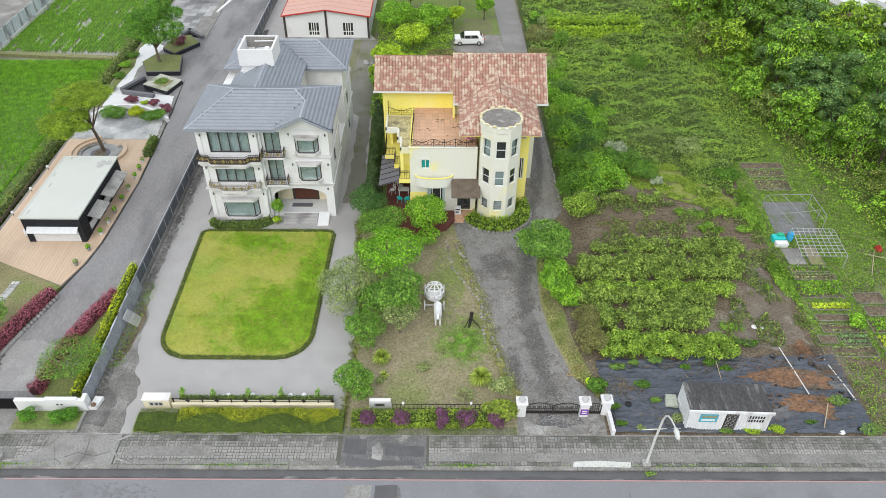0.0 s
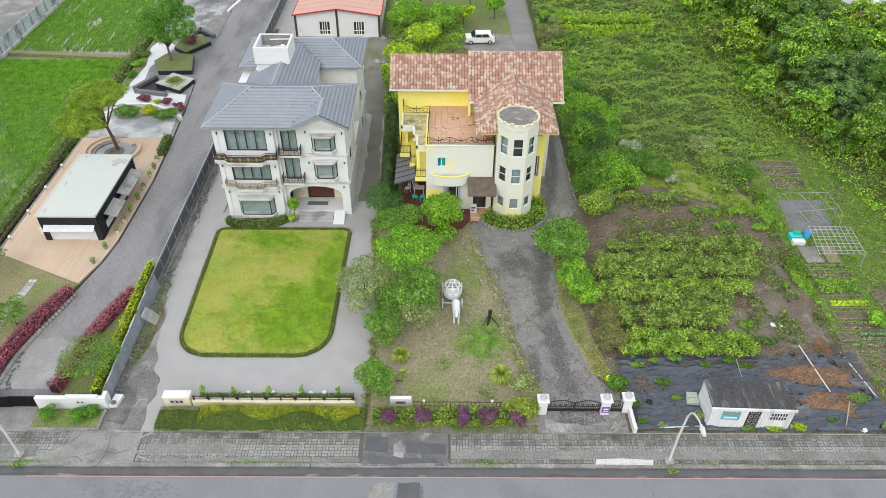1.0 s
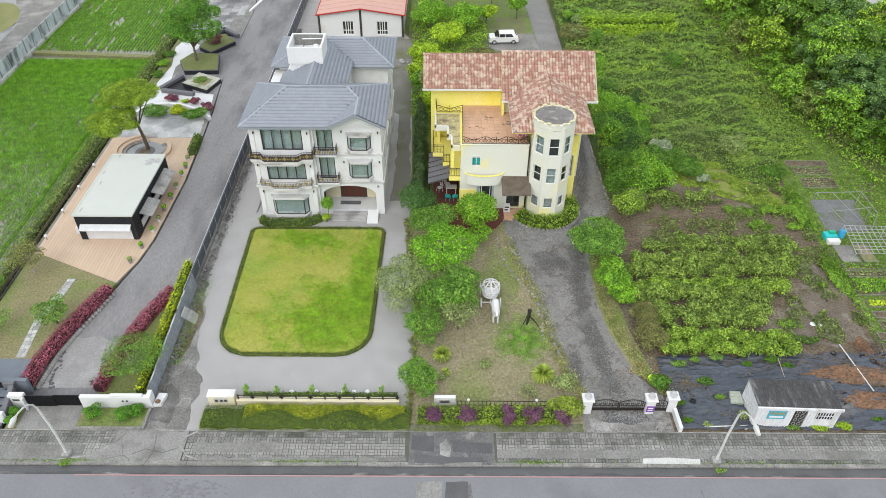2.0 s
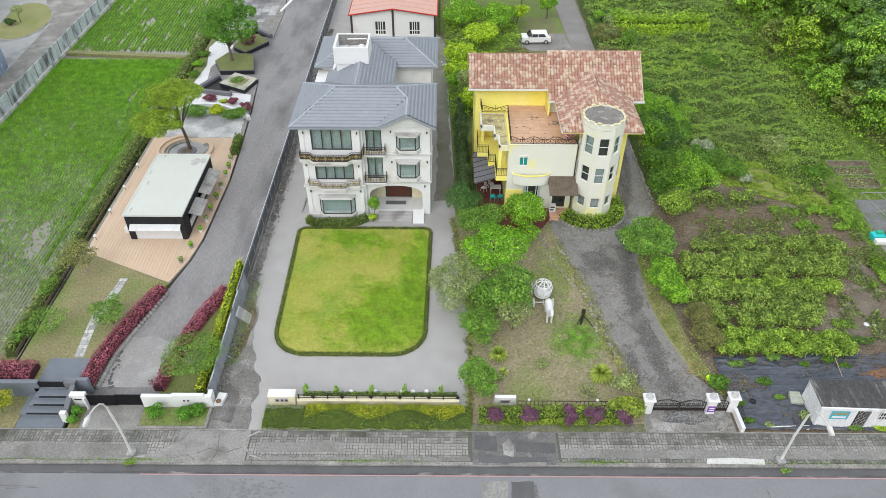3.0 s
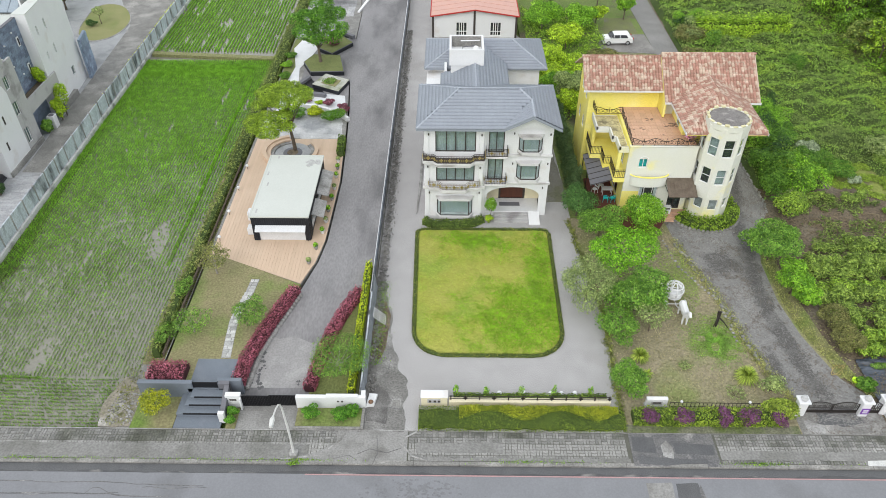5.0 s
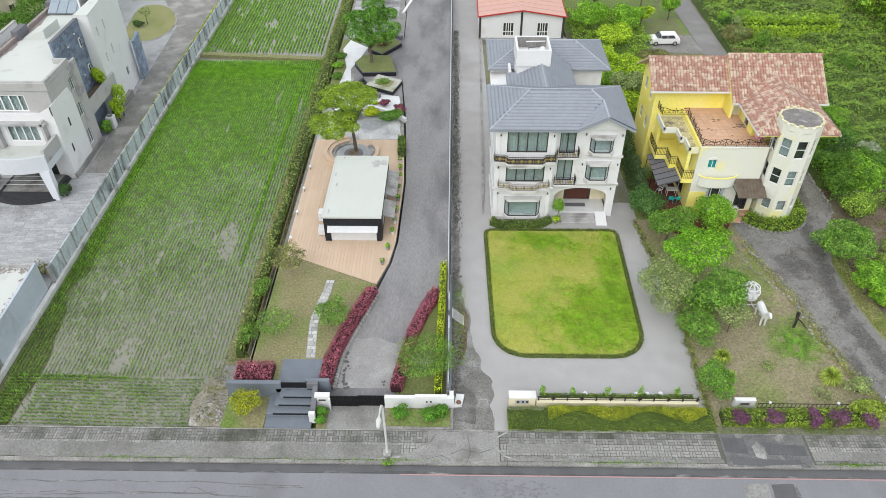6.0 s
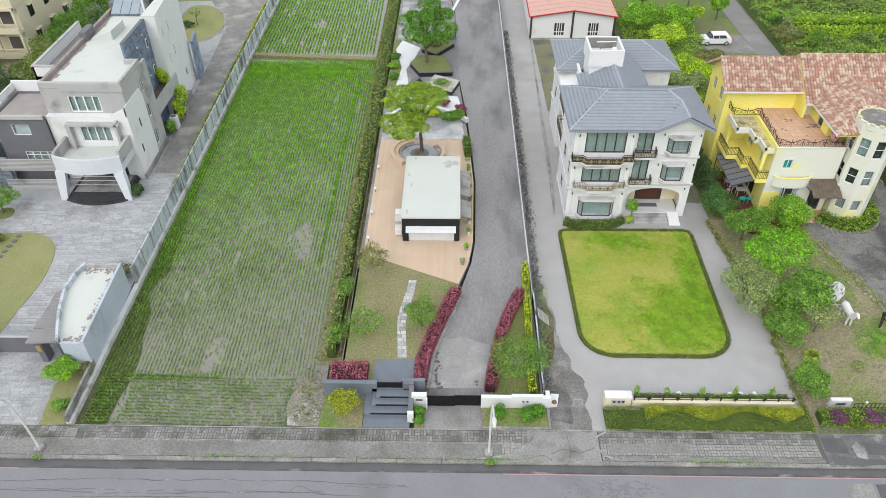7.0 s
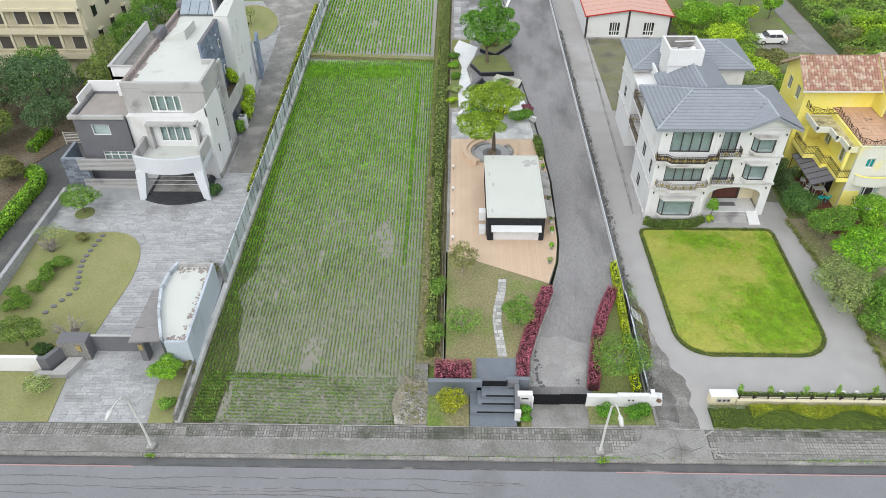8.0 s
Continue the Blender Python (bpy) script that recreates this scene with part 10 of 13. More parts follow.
def car(x, y, z, rz):
    C = thing("car", x, y, z, "white compact car parked on gravel", "car")
    R = Matrix.Translation((x, y, z)) @ Matrix.Rotation(rz, 4, "Z")

    def put(name, bm, m, parent, label=""):
        bmesh.ops.transform(bm, matrix=R, verts=bm.verts)
        return part(name, bm, m, parent, label)

    def shell(bottom, top):
        """A closed hull from a lower outline to an upper one."""
        bm = B()
        lo, hi = [bm.verts.new(p) for p in bottom], [bm.verts.new(p) for p in top]
        bm.faces.new(lo[::-1]), bm.faces.new(hi)
        for i in range(len(lo)):
            bm.faces.new((lo[i], lo[(i + 1) % len(lo)], hi[(i + 1) % len(lo)], hi[i]))
        bmesh.ops.bevel(bm, geom=bm.edges[:], offset=0.05, segments=2, affect="EDGES")
        return bm

    rect = lambda a, b, w, z: [(a, -w, z), (b, -w, z), (b, w, z), (a, w, z)]
    body = put("body", shell(rect(-2.08, 2.1, 0.84, 0.26), rect(-2.0, 1.98, 0.86, 0.98)), M_CARWH, C)
    put("roof", shell(rect(-1.95, 1.3, 0.82, 0.95), rect(-1.45, 0.5, 0.64, 1.52)), M_CARWH, C)
    for s in (-1, 1):
        for u0, u1 in ((-1.15, -0.25), (-0.18, 0.62), (0.68, 1.0)):
            bm = B()
            poly(bm, [(u0 - (0.2 if u0 < -1 else 0), s * 0.83, 1.03), (u1 + (0.15 if u1 > 0.9 else 0), s * 0.83, 1.03), (u1 - (0.12 if u1 > 0.9 else 0), s * 0.70, 1.42), (u0 + (0.1 if u0 < -1 else 0), s * 0.70, 1.42)])
            put("side_window", bm, M_DKGLASS, body)
        for wx in (-1.35, 1.32):
            w = put("wheel", tube(B(), [(wx, s * 0.62, 0.31), (wx, s * 0.87, 0.31)], 0.31, 16), M_TYRE, C)
            put("rim", tube(B(), [(wx, s * 0.86, 0.31), (wx, s * 0.885, 0.31)], 0.2, 12), M_STEEL, w)
        put("mirror", box(B(), 0.85, 1.0, s * 0.92 - 0.08, s * 0.92 + 0.08, 1.02, 1.15, 0.02), M_CARWH, C)
        put("headlight", box(B(), 1.95, 2.12, s * 0.65 - 0.15, s * 0.65 + 0.15, 0.72, 0.86, 0.02), M_DKGLASS, C)
        put("tail_light", box(B(), -2.14, -2.02, s * 0.68 - 0.12, s * 0.68 + 0.12, 0.8, 1.0, 0.02), M_REDTRIM, C)
    bm = B()
    poly(bm, [(0.66, -0.6, 1.44), (0.66, 0.6, 1.44), (1.2, 0.72, 1.07), (1.2, -0.72, 1.07)])
    put("windscreen", bm, M_DKGLASS, body)
    bm = B()
    poly(bm, [(-1.56, -0.6, 1.44), (-1.56, 0.6, 1.44), (-1.88, 0.72, 1.08), (-1.88, -0.72, 1.08)])
    put("rear_window", bm, M_DKGLASS, body)


car(3.5, 96.0, 0.05, math.pi + 0.05)
slab("parking_gravel", [(0.9, 93.4), (8.4, 92.5), (8.0, 99), (1.2, 98.5)], 0.045, M_GRAVELD, "gravel parking place", "gravel", deep=0.1)

# dry and green grass over the plot
rng = np.random.default_rng(590)
plot = [(-7.2, 33.2), (5.0, 33.2), (4.6, 36), (3.7, 40), (2.9, 45), (1.2, 51), (0.8, 54.5), (-8.0, 55.2), (-6.9, 42)]
x, y = scatter(rng, plot, 42000)
green = np.exp(-(((x - 1.3) / 2.2) ** 2 + ((y - 39.8) / 2.4) ** 2)) + np.exp(-(((x - 0.6) / 1.6) ** 2 + ((y - 47.5) / 4.5) ** 2)) * 0.8 + np.array([0.45 * noise.noise(Vector((a / 1.5, b / 1.5, 3.0))) for a, b in zip(x, y)])
for nm, keep, m, sz, lab in (("dry_grass_blades", (green < 0.36), leaf("straw_blades", (0.27, 0.235, 0.145), (0.22, 0.20, 0.11)), 0.06, "short dry straw-coloured grass"), ("green_grass_blades", (green >= 0.36), leaf("plot_green_blades", (0.165, 0.245, 0.04), (0.13, 0.20, 0.035)), 0.055, "patches of short green grass")):
    k = keep & (rng.random(x.size) < (0.4 if nm[0] == "d" else 1.0))
    c = np.stack([x[k], y[k], np.full(k.sum(), 0.06)], 1)
    v, f = leaves(rng, c, rng.normal(scale=0.6, size=c.shape) + np.array([0, 0, 0.8]), sz, 0.35)
    tagged(np_mesh(nm, v, f, m), lab, "grass", kind="stuff")
t = rng.uniform(31.0, 55.0, 3600)
c2 = np.stack([np.interp(t, [31, 42, 55.4], [-7.35, -7.0, -8.4]) + rng.normal(0, 0.16, t.size) + 0.25 * np.array([noise.noise(Vector((a / 0.9, 0.0, 6.0))) for a in t]), t], 1)
c = np.stack([c2[:, 0], c2[:, 1], 0.05 + rng.uniform(0, 0.1, t.size)], 1)
v, f = leaves(rng, c, rng.normal(scale=0.6, size=c.shape) + np.array([0, 0, 0.7]), 0.08, 0.4)
tagged(np_mesh("yard_edge_weeds", v, f, leaf("yard_edge_leaves", (0.17, 0.19, 0.05), (0.13, 0.14, 0.05))), "ragged weeds along the gravel's edge", "weeds", kind="stuff")
P = [(1.2, 52.0), (1.9, 48.5), (2.9, 45.3), (3.5, 42.0), (3.9, 39.0), (4.6, 36.2), (5.6, 33.4)]
t = rng.uniform(0, 5.999, 5200)
k = t.astype(int)
A = np.array(P)
c2 = A[k] + (A[k + 1] - A[k]) * (t - k)[:, None] + rng.normal(0, 0.28, (t.size, 2))
c = np.stack([c2[:, 0], c2[:, 1], 0.06 + rng.uniform(0, 0.15, t.size)], 1)
v, f = leaves(rng, c, rng.normal(scale=0.6, size=c.shape) + np.array([0, 0, 0.7]), 0.065, 0.35)
tagged(np_mesh("drive_edge_grass", v, f, leaf("edge_grass_blades", (0.265, 0.26, 0.10), (0.20, 0.215, 0.07))), "longer yellowish grass along the drive's edge", "grass", kind="stuff")
P = [(9.9, 53.0), (8.5, 49.0), (8.3, 44.0), (8.8, 40.0), (10.1, 35.8), (11.3, 33.8)]
t = rng.uniform(0, 4.999, 5200)
k = t.astype(int)
A = np.array(P)
c2 = A[k] + (A[k + 1] - A[k]) * (t - k)[:, None] + np.stack([np.abs(rng.normal(0.3, 0.7, t.size)), np.zeros(t.size)], 1)
c = np.stack([c2[:, 0], c2[:, 1], 0.05 + rng.uniform(0, 0.15, t.size)], 1)
v, f = leaves(rng, c, rng.normal(scale=0.6, size=c.shape) + np.array([0, 0, 0.7]), 0.065, 0.35)
tagged(np_mesh("drive_edge_grass", v, f, MATS["edge_grass_blades"]), "longer yellowish grass along the drive's edge", "grass", kind="stuff")


def vnoise_early(x, y, s):
    return np.array([noise.noise(Vector((a / s, b / s, 4.4))) for a, b in zip(x, y)])


# worn patches of the gravel drive and its verge stones
M_TRACK = mat("dark_damp_gravel", (0.135, 0.130, 0.124), (0.098, 0.094, 0.090), 0.5, 10, 0.85, bump=0.02, vary=0.25, patch=(0.19, 0.185, 0.178), patch_scale=0.5, patch_amount=0.45)
M_PALEGR = mat("pale_dusty_gravel", (0.32, 0.312, 0.30), (0.265, 0.258, 0.247), 0.6, 10, 0.9, bump=0.02, vary=0.22, patch=(0.25, 0.245, 0.235), patch_scale=0.5, patch_amount=0.4)
DRIVE_AREA = [(5.2, 30.6), (11.4, 30.6), (11.3, 33.9), (9.8, 35.6), (8.5, 40.0), (8.0, 44.0), (8.2, 49.0), (9.5, 53.5), (11.5, 57.0), (11.4, 66.0), (11.2, 73), (9.5, 73), (8.8, 63.5), (7.7, 60.0), (6.9, 56.2), (4.0, 54.6), (0.9, 55.2), (1.4, 51), (3.1, 45), (3.9, 40), (4.9, 35.5), (6.2, 33.0)]
rng = np.random.default_rng(721)


def near_line(x, y, pts):
    """Distance of plan points from a polyline."""
    best = np.full(x.size, 1e9)
    for (ax, ay), (bx, by) in zip(pts, pts[1:]):
        dx, dy = bx - ax, by - ay
        t = np.clip(((x - ax) * dx + (y - ay) * dy) / (dx * dx + dy * dy), 0, 1)
        best = np.minimum(best, np.hypot(x - ax - t * dx, y - ay - t * dy))
    return best


x, y = scatter(rng, DRIVE_AREA, 150000)
rough = vnoise_early(x, y, 0.9)
dark = np.exp(-(near_line(x, y, [(10.6, 73), (10.2, 66), (9.3, 60), (8.0, 55), (7.5, 50), (6.9, 46), (6.9, 42), (7.5, 37), (8.1, 33)]) / 0.75) ** 2)
dark = np.maximum(dark, 0.9 * np.exp(-((x - 4.6) / 1.7) ** 2 - ((y - 49.0) / 1.8) ** 2))
dark = np.maximum(dark, 0.8 * np.exp(-((x - 5.5) / 0.6) ** 2 - ((y - 37.0) / 2.0) ** 2))
pale = np.exp(-((x - 5.3) / 0.7) ** 2 - ((y - 44.0) / 2.2) ** 2) + np.exp(-((x - 4.0) / 2.4) ** 2 - ((y - 53.2) / 1.2) ** 2) + np.exp(-((x - 8.6) / 2.4) ** 2 - ((y - 32.4) / 1.6) ** 2) + np.exp(-((x - 9.6) / 0.35) ** 2 - ((y - 68) / 6.0) ** 2) + np.exp(-((x - 11.0) / 0.35) ** 2 - ((y - 64) / 7.0) ** 2)
clump = 0.5 + 0.9 * vnoise_early(x, y, 0.28) + 0.5 * vnoise_early(x, y, 1.6)
brown = 0.55 * clump * (1 - 0.6 * dark)
M_BROWNGR = mat("brown_muddy_gravel", (0.20, 0.18, 0.158), (0.135, 0.118, 0.10), 0.4, 10, 0.9, bump=0.02, vary=0.3)
for nm, w, m, z, lab in (("damp_gravel", dark, M_TRACK, 0.056, "dark damp gravel worn by wheels"), ("dusty_gravel", pale, M_PALEGR, 0.058, "pale dusty gravel on the drive"), ("muddy_gravel", brown, M_BROWNGR, 0.060, "brown muddy gravel and litter on the drive")):
    k = w + 0.35 * rough > rng.uniform(0.25, 1.0, x.size)
    c = np.stack([x[k], y[k], np.full(k.sum(), z)], 1)
    v, f = leaves(rng, c, rng.normal(scale=0.12, size=c.shape) + np.array([0, 0, 1.0]), 0.056, 0.8)
    tagged(np_mesh(nm, v, f, m), lab, "gravel", kind="stuff")
ob = thing("stone_edging", 0.2, 51.5, 0.0, "row of small pale stones edging the drive's verge", "edging")
rng = np.random.default_rng(740)
line = [(0.1, 52.0), (0.7, 48.3), (1.9, 46.0), (3.0, 44.2), (3.2, 41.5), (3.3, 38.8)]
for a, b in zip(line, line[1:]):
    a, b = Vector(a), Vector(b)
    for i in range(int((b - a).length / 0.42)):
        q = a.lerp(b, i * 0.42 / (b - a).length)
        r = rng.uniform(0.09, 0.19)
        part("stone", lathe(B(), q.x + rng.uniform(-0.1, 0.1), q.y, ((r * 0.8, 0.0), (r, r * 0.5), (r * 0.6, r * 0.9), (0.02, r)), 6), M_CONC, ob)

x, y = scatter(rng, [(-8.6, 73.5), (-2.2, 73.5), (1.4, 79), (1.6, 88), (1.0, 106), (-9.4, 106)], 20000)
hh = 1.0 + 1.3 * np.array([noise.noise(Vector((a / 2.4, b / 2.4, 8.8))) for a, b in zip(x, y)]) + 0.6 * np.array([noise.noise(Vector((a / 0.9, b / 0.9, 9.8))) for a, b in zip(x, y)])
c = np.stack([x, y, np.maximum(0.1, hh * rng.uniform(0.6, 1.05, x.size))], 1)
v, f = leaves(rng, c, rng.normal(scale=0.5, size=c.shape) + np.array([0, -0.3, 0.7]), 0.13, 0.5)
tagged(np_mesh("tangle", v, f, leaf("tangle_leaves", (0.17, 0.26, 0.03), (0.12, 0.20, 0.025), 0.4)), "tangled bright undergrowth behind the yellow villa", "undergrowth", kind="stuff")

# ---- rice ----
def blot(name, pts, z, material, label, seed, amp=0.15, deep=0.02, category="patch"):
    P = [Vector(p) for p in pts]
    out = []
    for a, b in zip(P, P[1:] + P[:1]):
        k = max(2, int((b - a).length / 0.2))
        for i in range(k):
            q = a.lerp(b, i / k)
            w = [1.5 * noise.noise(Vector((q.x / 1.3, q.y / 1.3, seed + d))) + 0.35 * noise.noise(Vector((q.x / 0.45, q.y / 0.45, seed + d))) for d in (0.3, 7.7)]
            out.append((q.x + amp * w[0], q.y + 0.7 * amp * w[1]))
    return setting(name, prism(B(), out, z - deep, z), material, label, category)


def vnoise(x, y, s, seed=0):
    """Smooth noise over the plan, about -1 to 1."""
    return np.array([noise.noise(Vector((a / s, b / s, seed * 7.3))) for a, b in zip(x, y)])


L_RICEDULL = leaf("thin_rice_seedlings", (0.15, 0.235, 0.05), (0.12, 0.195, 0.042), 0.2)


def rice(name, x0, x1, y0, y1, seed, label, across=False, dense=(), gap=0.29, lush=0.0):
    """Seedlings in drilled rows, thin or lush by patches; dense: plan boxes that are sown thickly."""
    rng = np.random.default_rng(seed)
    gx, gy = (0.12, 0.31) if across else (gap, 0.14)
    X, Y = np.meshgrid(np.arange(x0, x1, gx), np.arange(y0, y1, gy))
    X, Y = X.ravel(), Y.ravel()
    if across:
        Y = Y + 0.12 * np.sin(X * 0.30) + rng.normal(0, 0.02, X.size)
    else:
        X = X - (Y - 30) * 0.009 + 0.03 * np.sin(Y * 0.25) + rng.normal(0, 0.016, X.size)
    nz = vnoise(X, Y, 6.0, seed) + 0.7 * vnoise(X, Y * 0.4, 1.0, seed + 1)
    rich = 0.28 + lush + 0.014 * (Y - 34) - 0.028 * np.maximum(X + 49.5, 0) * (Y < 62) + 0.20 * nz + 0.45 * (X < np.interp(Y, [30, 36, 42, 45, 48, 60, 85], [-57.7, -57.6, -58.5, -59.4, -58.6, -59.4, -60.2]))
    if across:
        rich = rich + 0.28 * vnoise(X, Y, 2.2, seed + 9)
    bare = np.zeros(X.size, bool)
    for cx, cy, sx, sy in ((-47.1, 53.0, 0.7, 4.2), (-51.8, 37.0, 0.9, 1.5), (-47.6, 80.0, 0.35, 2.0), (-57.6, 33.0, 0.4, 1.6)):
        d = np.sqrt(((X - cx) / sx) ** 2 + ((Y - cy) / sy) ** 2) + 0.8 * nz
        bare |= d < 1
    for a, b, c, d in dense:
        rich = np.where((X + (Y - 30) * 0.009 > a) & (X + (Y - 30) * 0.009 < b) & (Y > c) & (Y < d), 1.0 + 0.2 * nz, rich)
    bare |= vnoise(X * 2.4, Y * 0.3, 1.5, seed + 5) > (0.36 if Y.min() > 92 else 0.6) if not across else bare
    rich = np.clip(rich, 0.06, 1.0)
    keep = rng.random(X.size) < np.where(bare, 0.25, 0.78 + 0.22 * rich)
    X, Y, rich = X[keep], Y[keep], rich[keep]
    k = 5
    far = rng.random(X.size) < np.clip((Y - 41) / 21, 0, 1)
    for nm, pick, m, lab in ((name, ~far, L_RICEDULL, label), ("lush_" + name, far, L_RICE, "lush " + label)):
        if not pick.any():
            continue
        xs, ys, r = X[pick], Y[pick], np.repeat(rich[pick], k)
        n = r.size
        c = np.repeat(np.stack([xs, ys, np.full_like(xs, -0.29)], 1), k, 0) + rng.normal(0, 0.016, (n, 3)) * np.array([1.0, 2.6 if not across else 1.0, 0.0])
        az = rng.uniform(0, 6.283, n)
        side = np.stack([np.cos(az), np.sin(az), np.zeros(n)], 1) * (0.015 + 0.02 * r)[:, None]
        tip = rng.normal(0, 0.06, (n, 3)) * np.array([1, 1, 0]) + np.array([0, 0, 1.0]) * (0.10 + 0.18 * r * rng.uniform(0.7, 1.2, n))[:, None]
        v = np.stack([c - side, c + side, c + side * 0.7 + tip, c - side * 0.7 + tip], 1).reshape(-1, 3)
        tagged(np_mesh(nm, v, np.arange(4 * n).reshape(n, 4), m), lab, "rice", kind="stuff")


blot("damp_margin", [(-60.25, 30.7), (-57.9, 30.8), (-57.6, 36.2), (-58.5, 42.2), (-59.4, 44.5), (-58.5, 47.4), (-59.3, 60), (-60.1, 85), (-60.5, 85)], -0.262, mat("damp_green_mud", (0.105, 0.11, 0.05), (0.08, 0.085, 0.045), 0.8, 6, 0.85, bump=0.03, vary=0.3), "damp dark earth along the field wall", 299, 0.12, 0.03, "earth")
rice("rice_rows", -59.9, -42.9, 35.5, 90.2, 301, "young rice in straight rows on wet mud", )
rice("thick_rice_row", -45.05, -44.75, 48.5, 85.0, 305, "thick green strip of rice seedlings", gap=0.20, lush=0.15)
rice("thick_headland", -59.8, -45.2, 85.6, 88.8, 306, "thick green headland of rice seedlings", gap=0.30, lush=0.2)
rice("headland_rice", -59.7, -44.8, 30.9, 35.5, 304, "young rice in cross rows on the headland", across=True, dense=((-59.7, -58, 31, 34), (-57.4, -50.6, 35.0, 35.4)), lush=0.12)
rice("far_rice_rows", -60.3, -43.6, 92.9, 116.0, 302, "far young rice in straight rows", gap=0.45, lush=0.0)
rng = np.random.default_rng(303)
# grassy margins
n = 9000
x, y = rng.uniform(-43.6, -41.5, n), rng.uniform(36.5, 112, n)
c = np.stack([x, y, 0.18 + rng.uniform(0, 0.12, n)], 1)
v, f = leaves(rng, c, rng.normal(scale=0.6, size=c.shape) + np.array([0, 0, 0.7]), 0.12, 0.3)
tagged(np_mesh("margin_grass", v, f, leaf("dry_margin_grass", (0.19, 0.19, 0.06), (0.12, 0.16, 0.04))), "tufty grass along the paddy's margin", "grass", kind="stuff")

# ---- black mulch film with earth, stones of tyre and weeds ----
fx, fy = np.meshgrid(np.linspace(11.75, 30.6, 160), np.linspace(30.75, 38.1, 85))
fxx, fyy = fx.ravel(), fy.ravel()
warp = 0.8 * vnoise(fxx, fyy, 2.0, 7)
fz = 0.05 + 0.16 * (1 - np.abs(vnoise(fxx * 0.4, fyy * 1.7 + warp, 0.8, 5))) ** 5 + 0.10 * (1 - np.abs(vnoise(fxx * 0.9 + warp, fyy * 1.3, 0.7, 8))) ** 6 + 0.07 * vnoise(fxx, fyy, 1.6, 6)
fzz = np.maximum(fz, 0.012)
idx = np.arange(fxx.size).reshape(fx.shape)
q = np.stack([idx[:-1, :-1], idx[:-1, 1:], idx[1:, 1:], idx[1:, :-1]], -1).reshape(-1, 4)
yt = 37.5 + 0.7 * np.clip((fxx - 12) / 18, 0, 1) + 0.15 * np.sin(fxx * 2)
fyy = np.minimum(fyy, yt)
tagged(np_mesh("mulch_film", np.stack([fxx, fyy, fzz], 1), q, M_FILM), "creased black mulch film over bare ground", "mulch film", kind="structure")


def heap(name, pts, h, material, label, seed, kind="structure"):
    """A low uneven patch of earth over a plan polygon."""
    rng = np.random.default_rng(seed)
    P = np.array(pts, float)
    cx, cy = P.mean(0)
    bm = B()
    rings = []
    for k, t in enumerate((1.0, 0.8, 0.5, 0.2)):
        wob = 0.0
        ring = []
        m = len(pts) * 7
        for i in range(m):
            a, b = P[i // 7], P[(i // 7 + 1) % len(P)]
            p = a + (b - a) * (i % 7) / 7
            wob = 0.6 * wob + rng.normal(0, 0.055)
            p = np.array([cx, cy]) + (p - np.array([cx, cy])) * t * (1 + wob) * rng.uniform(0.96, 1.04)
            ring.append(bm.verts.new((p[0], p[1], (0.0, 0.7, 1.0, 0.9)[k] * h * rng.uniform(0.8, 1.2) + 0.02)))
        rings.append(ring)
    for a, b in zip(rings, rings[1:]):
        for i in range(len(a)):
            bm.faces.new((a[i], a[(i + 1) % len(a)], b[(i + 1) % len(a)], b[i]))
    bm.faces.new(rings[-1])
    return tagged(part(name, bm, material), label, "earth", kind=kind)


heap("red_earth", [(21.8, 35.9), (23.8, 34.9), (26.2, 34.9), (29.9, 34.4), (30.1, 36.6), (26.8, 37.1), (24.5, 36.8)], 0.24, M_REDSOIL, "bare reddish earth on the film", 311)
heap("red_earth", [(23.7, 33.9), (25.2, 32.6), (27.8, 31.7), (29.5, 32.8), (29.3, 34.0), (27.3, 34.2), (25.3, 34.5)], 0.24, M_REDSOIL, "bare reddish earth on the film", 312)
heap("red_earth", [(28.0, 38.9), (28.9, 38.1), (29.2, 38.6), (28.8, 39.9), (28.1, 39.7)], 0.14, M_REDSOIL, "bare reddish earth heap", 313)
heap("brown_earth", [(12.8, 34.3), (14.3, 34.6), (14.5, 35.5), (12.9, 35.4)], 0.1, M_SOIL, "bare brown earth on the film", 314)
heap("brown_earth", [(15.0, 31.6), (17.2, 31.8), (17.0, 33.4), (15.4, 33.2)], 0.1, M_SOIL, "bare brown earth on the film", 315)
rng = np.random.default_rng(318)
for nm, m, n, spots, lab in (("red_crumbs", M_REDSOIL, 2600, ((26.5, 36.1, 2.2, 0.75), (26.9, 33.3, 1.7, 0.7), (28.7, 38.6, 0.5, 0.7)), "red earth crumbs trodden over the film"), ("dust", M_SOIL, 2400, ((13.6, 34.8, 0.8, 0.6), (16.2, 32.4, 0.9, 0.9), (22.5, 37.2, 3.0, 0.4), (29.6, 37.0, 0.5, 1.6), (18.0, 36.6, 3.0, 0.5)), "dry earth and litter lying on the film")):
    k = rng.integers(0, len(spots), n)
    S = np.array(spots)[k]
    x, y = S[:, 0] + rng.normal(size=n) * S[:, 2], np.clip(S[:, 1] + rng.normal(size=n) * S[:, 3], 30.9, 39.0)
    c = np.stack([x, y, 0.13 + rng.uniform(0, 0.06, n)], 1)
    v, f = leaves(rng, c, rng.normal(scale=0.25, size=c.shape) + np.array([0, 0, 1.0]), 0.06, 0.75)
    tagged(np_mesh(nm, v, f, m), lab, "earth", kind="stuff")
rng = np.random.default_rng(320)
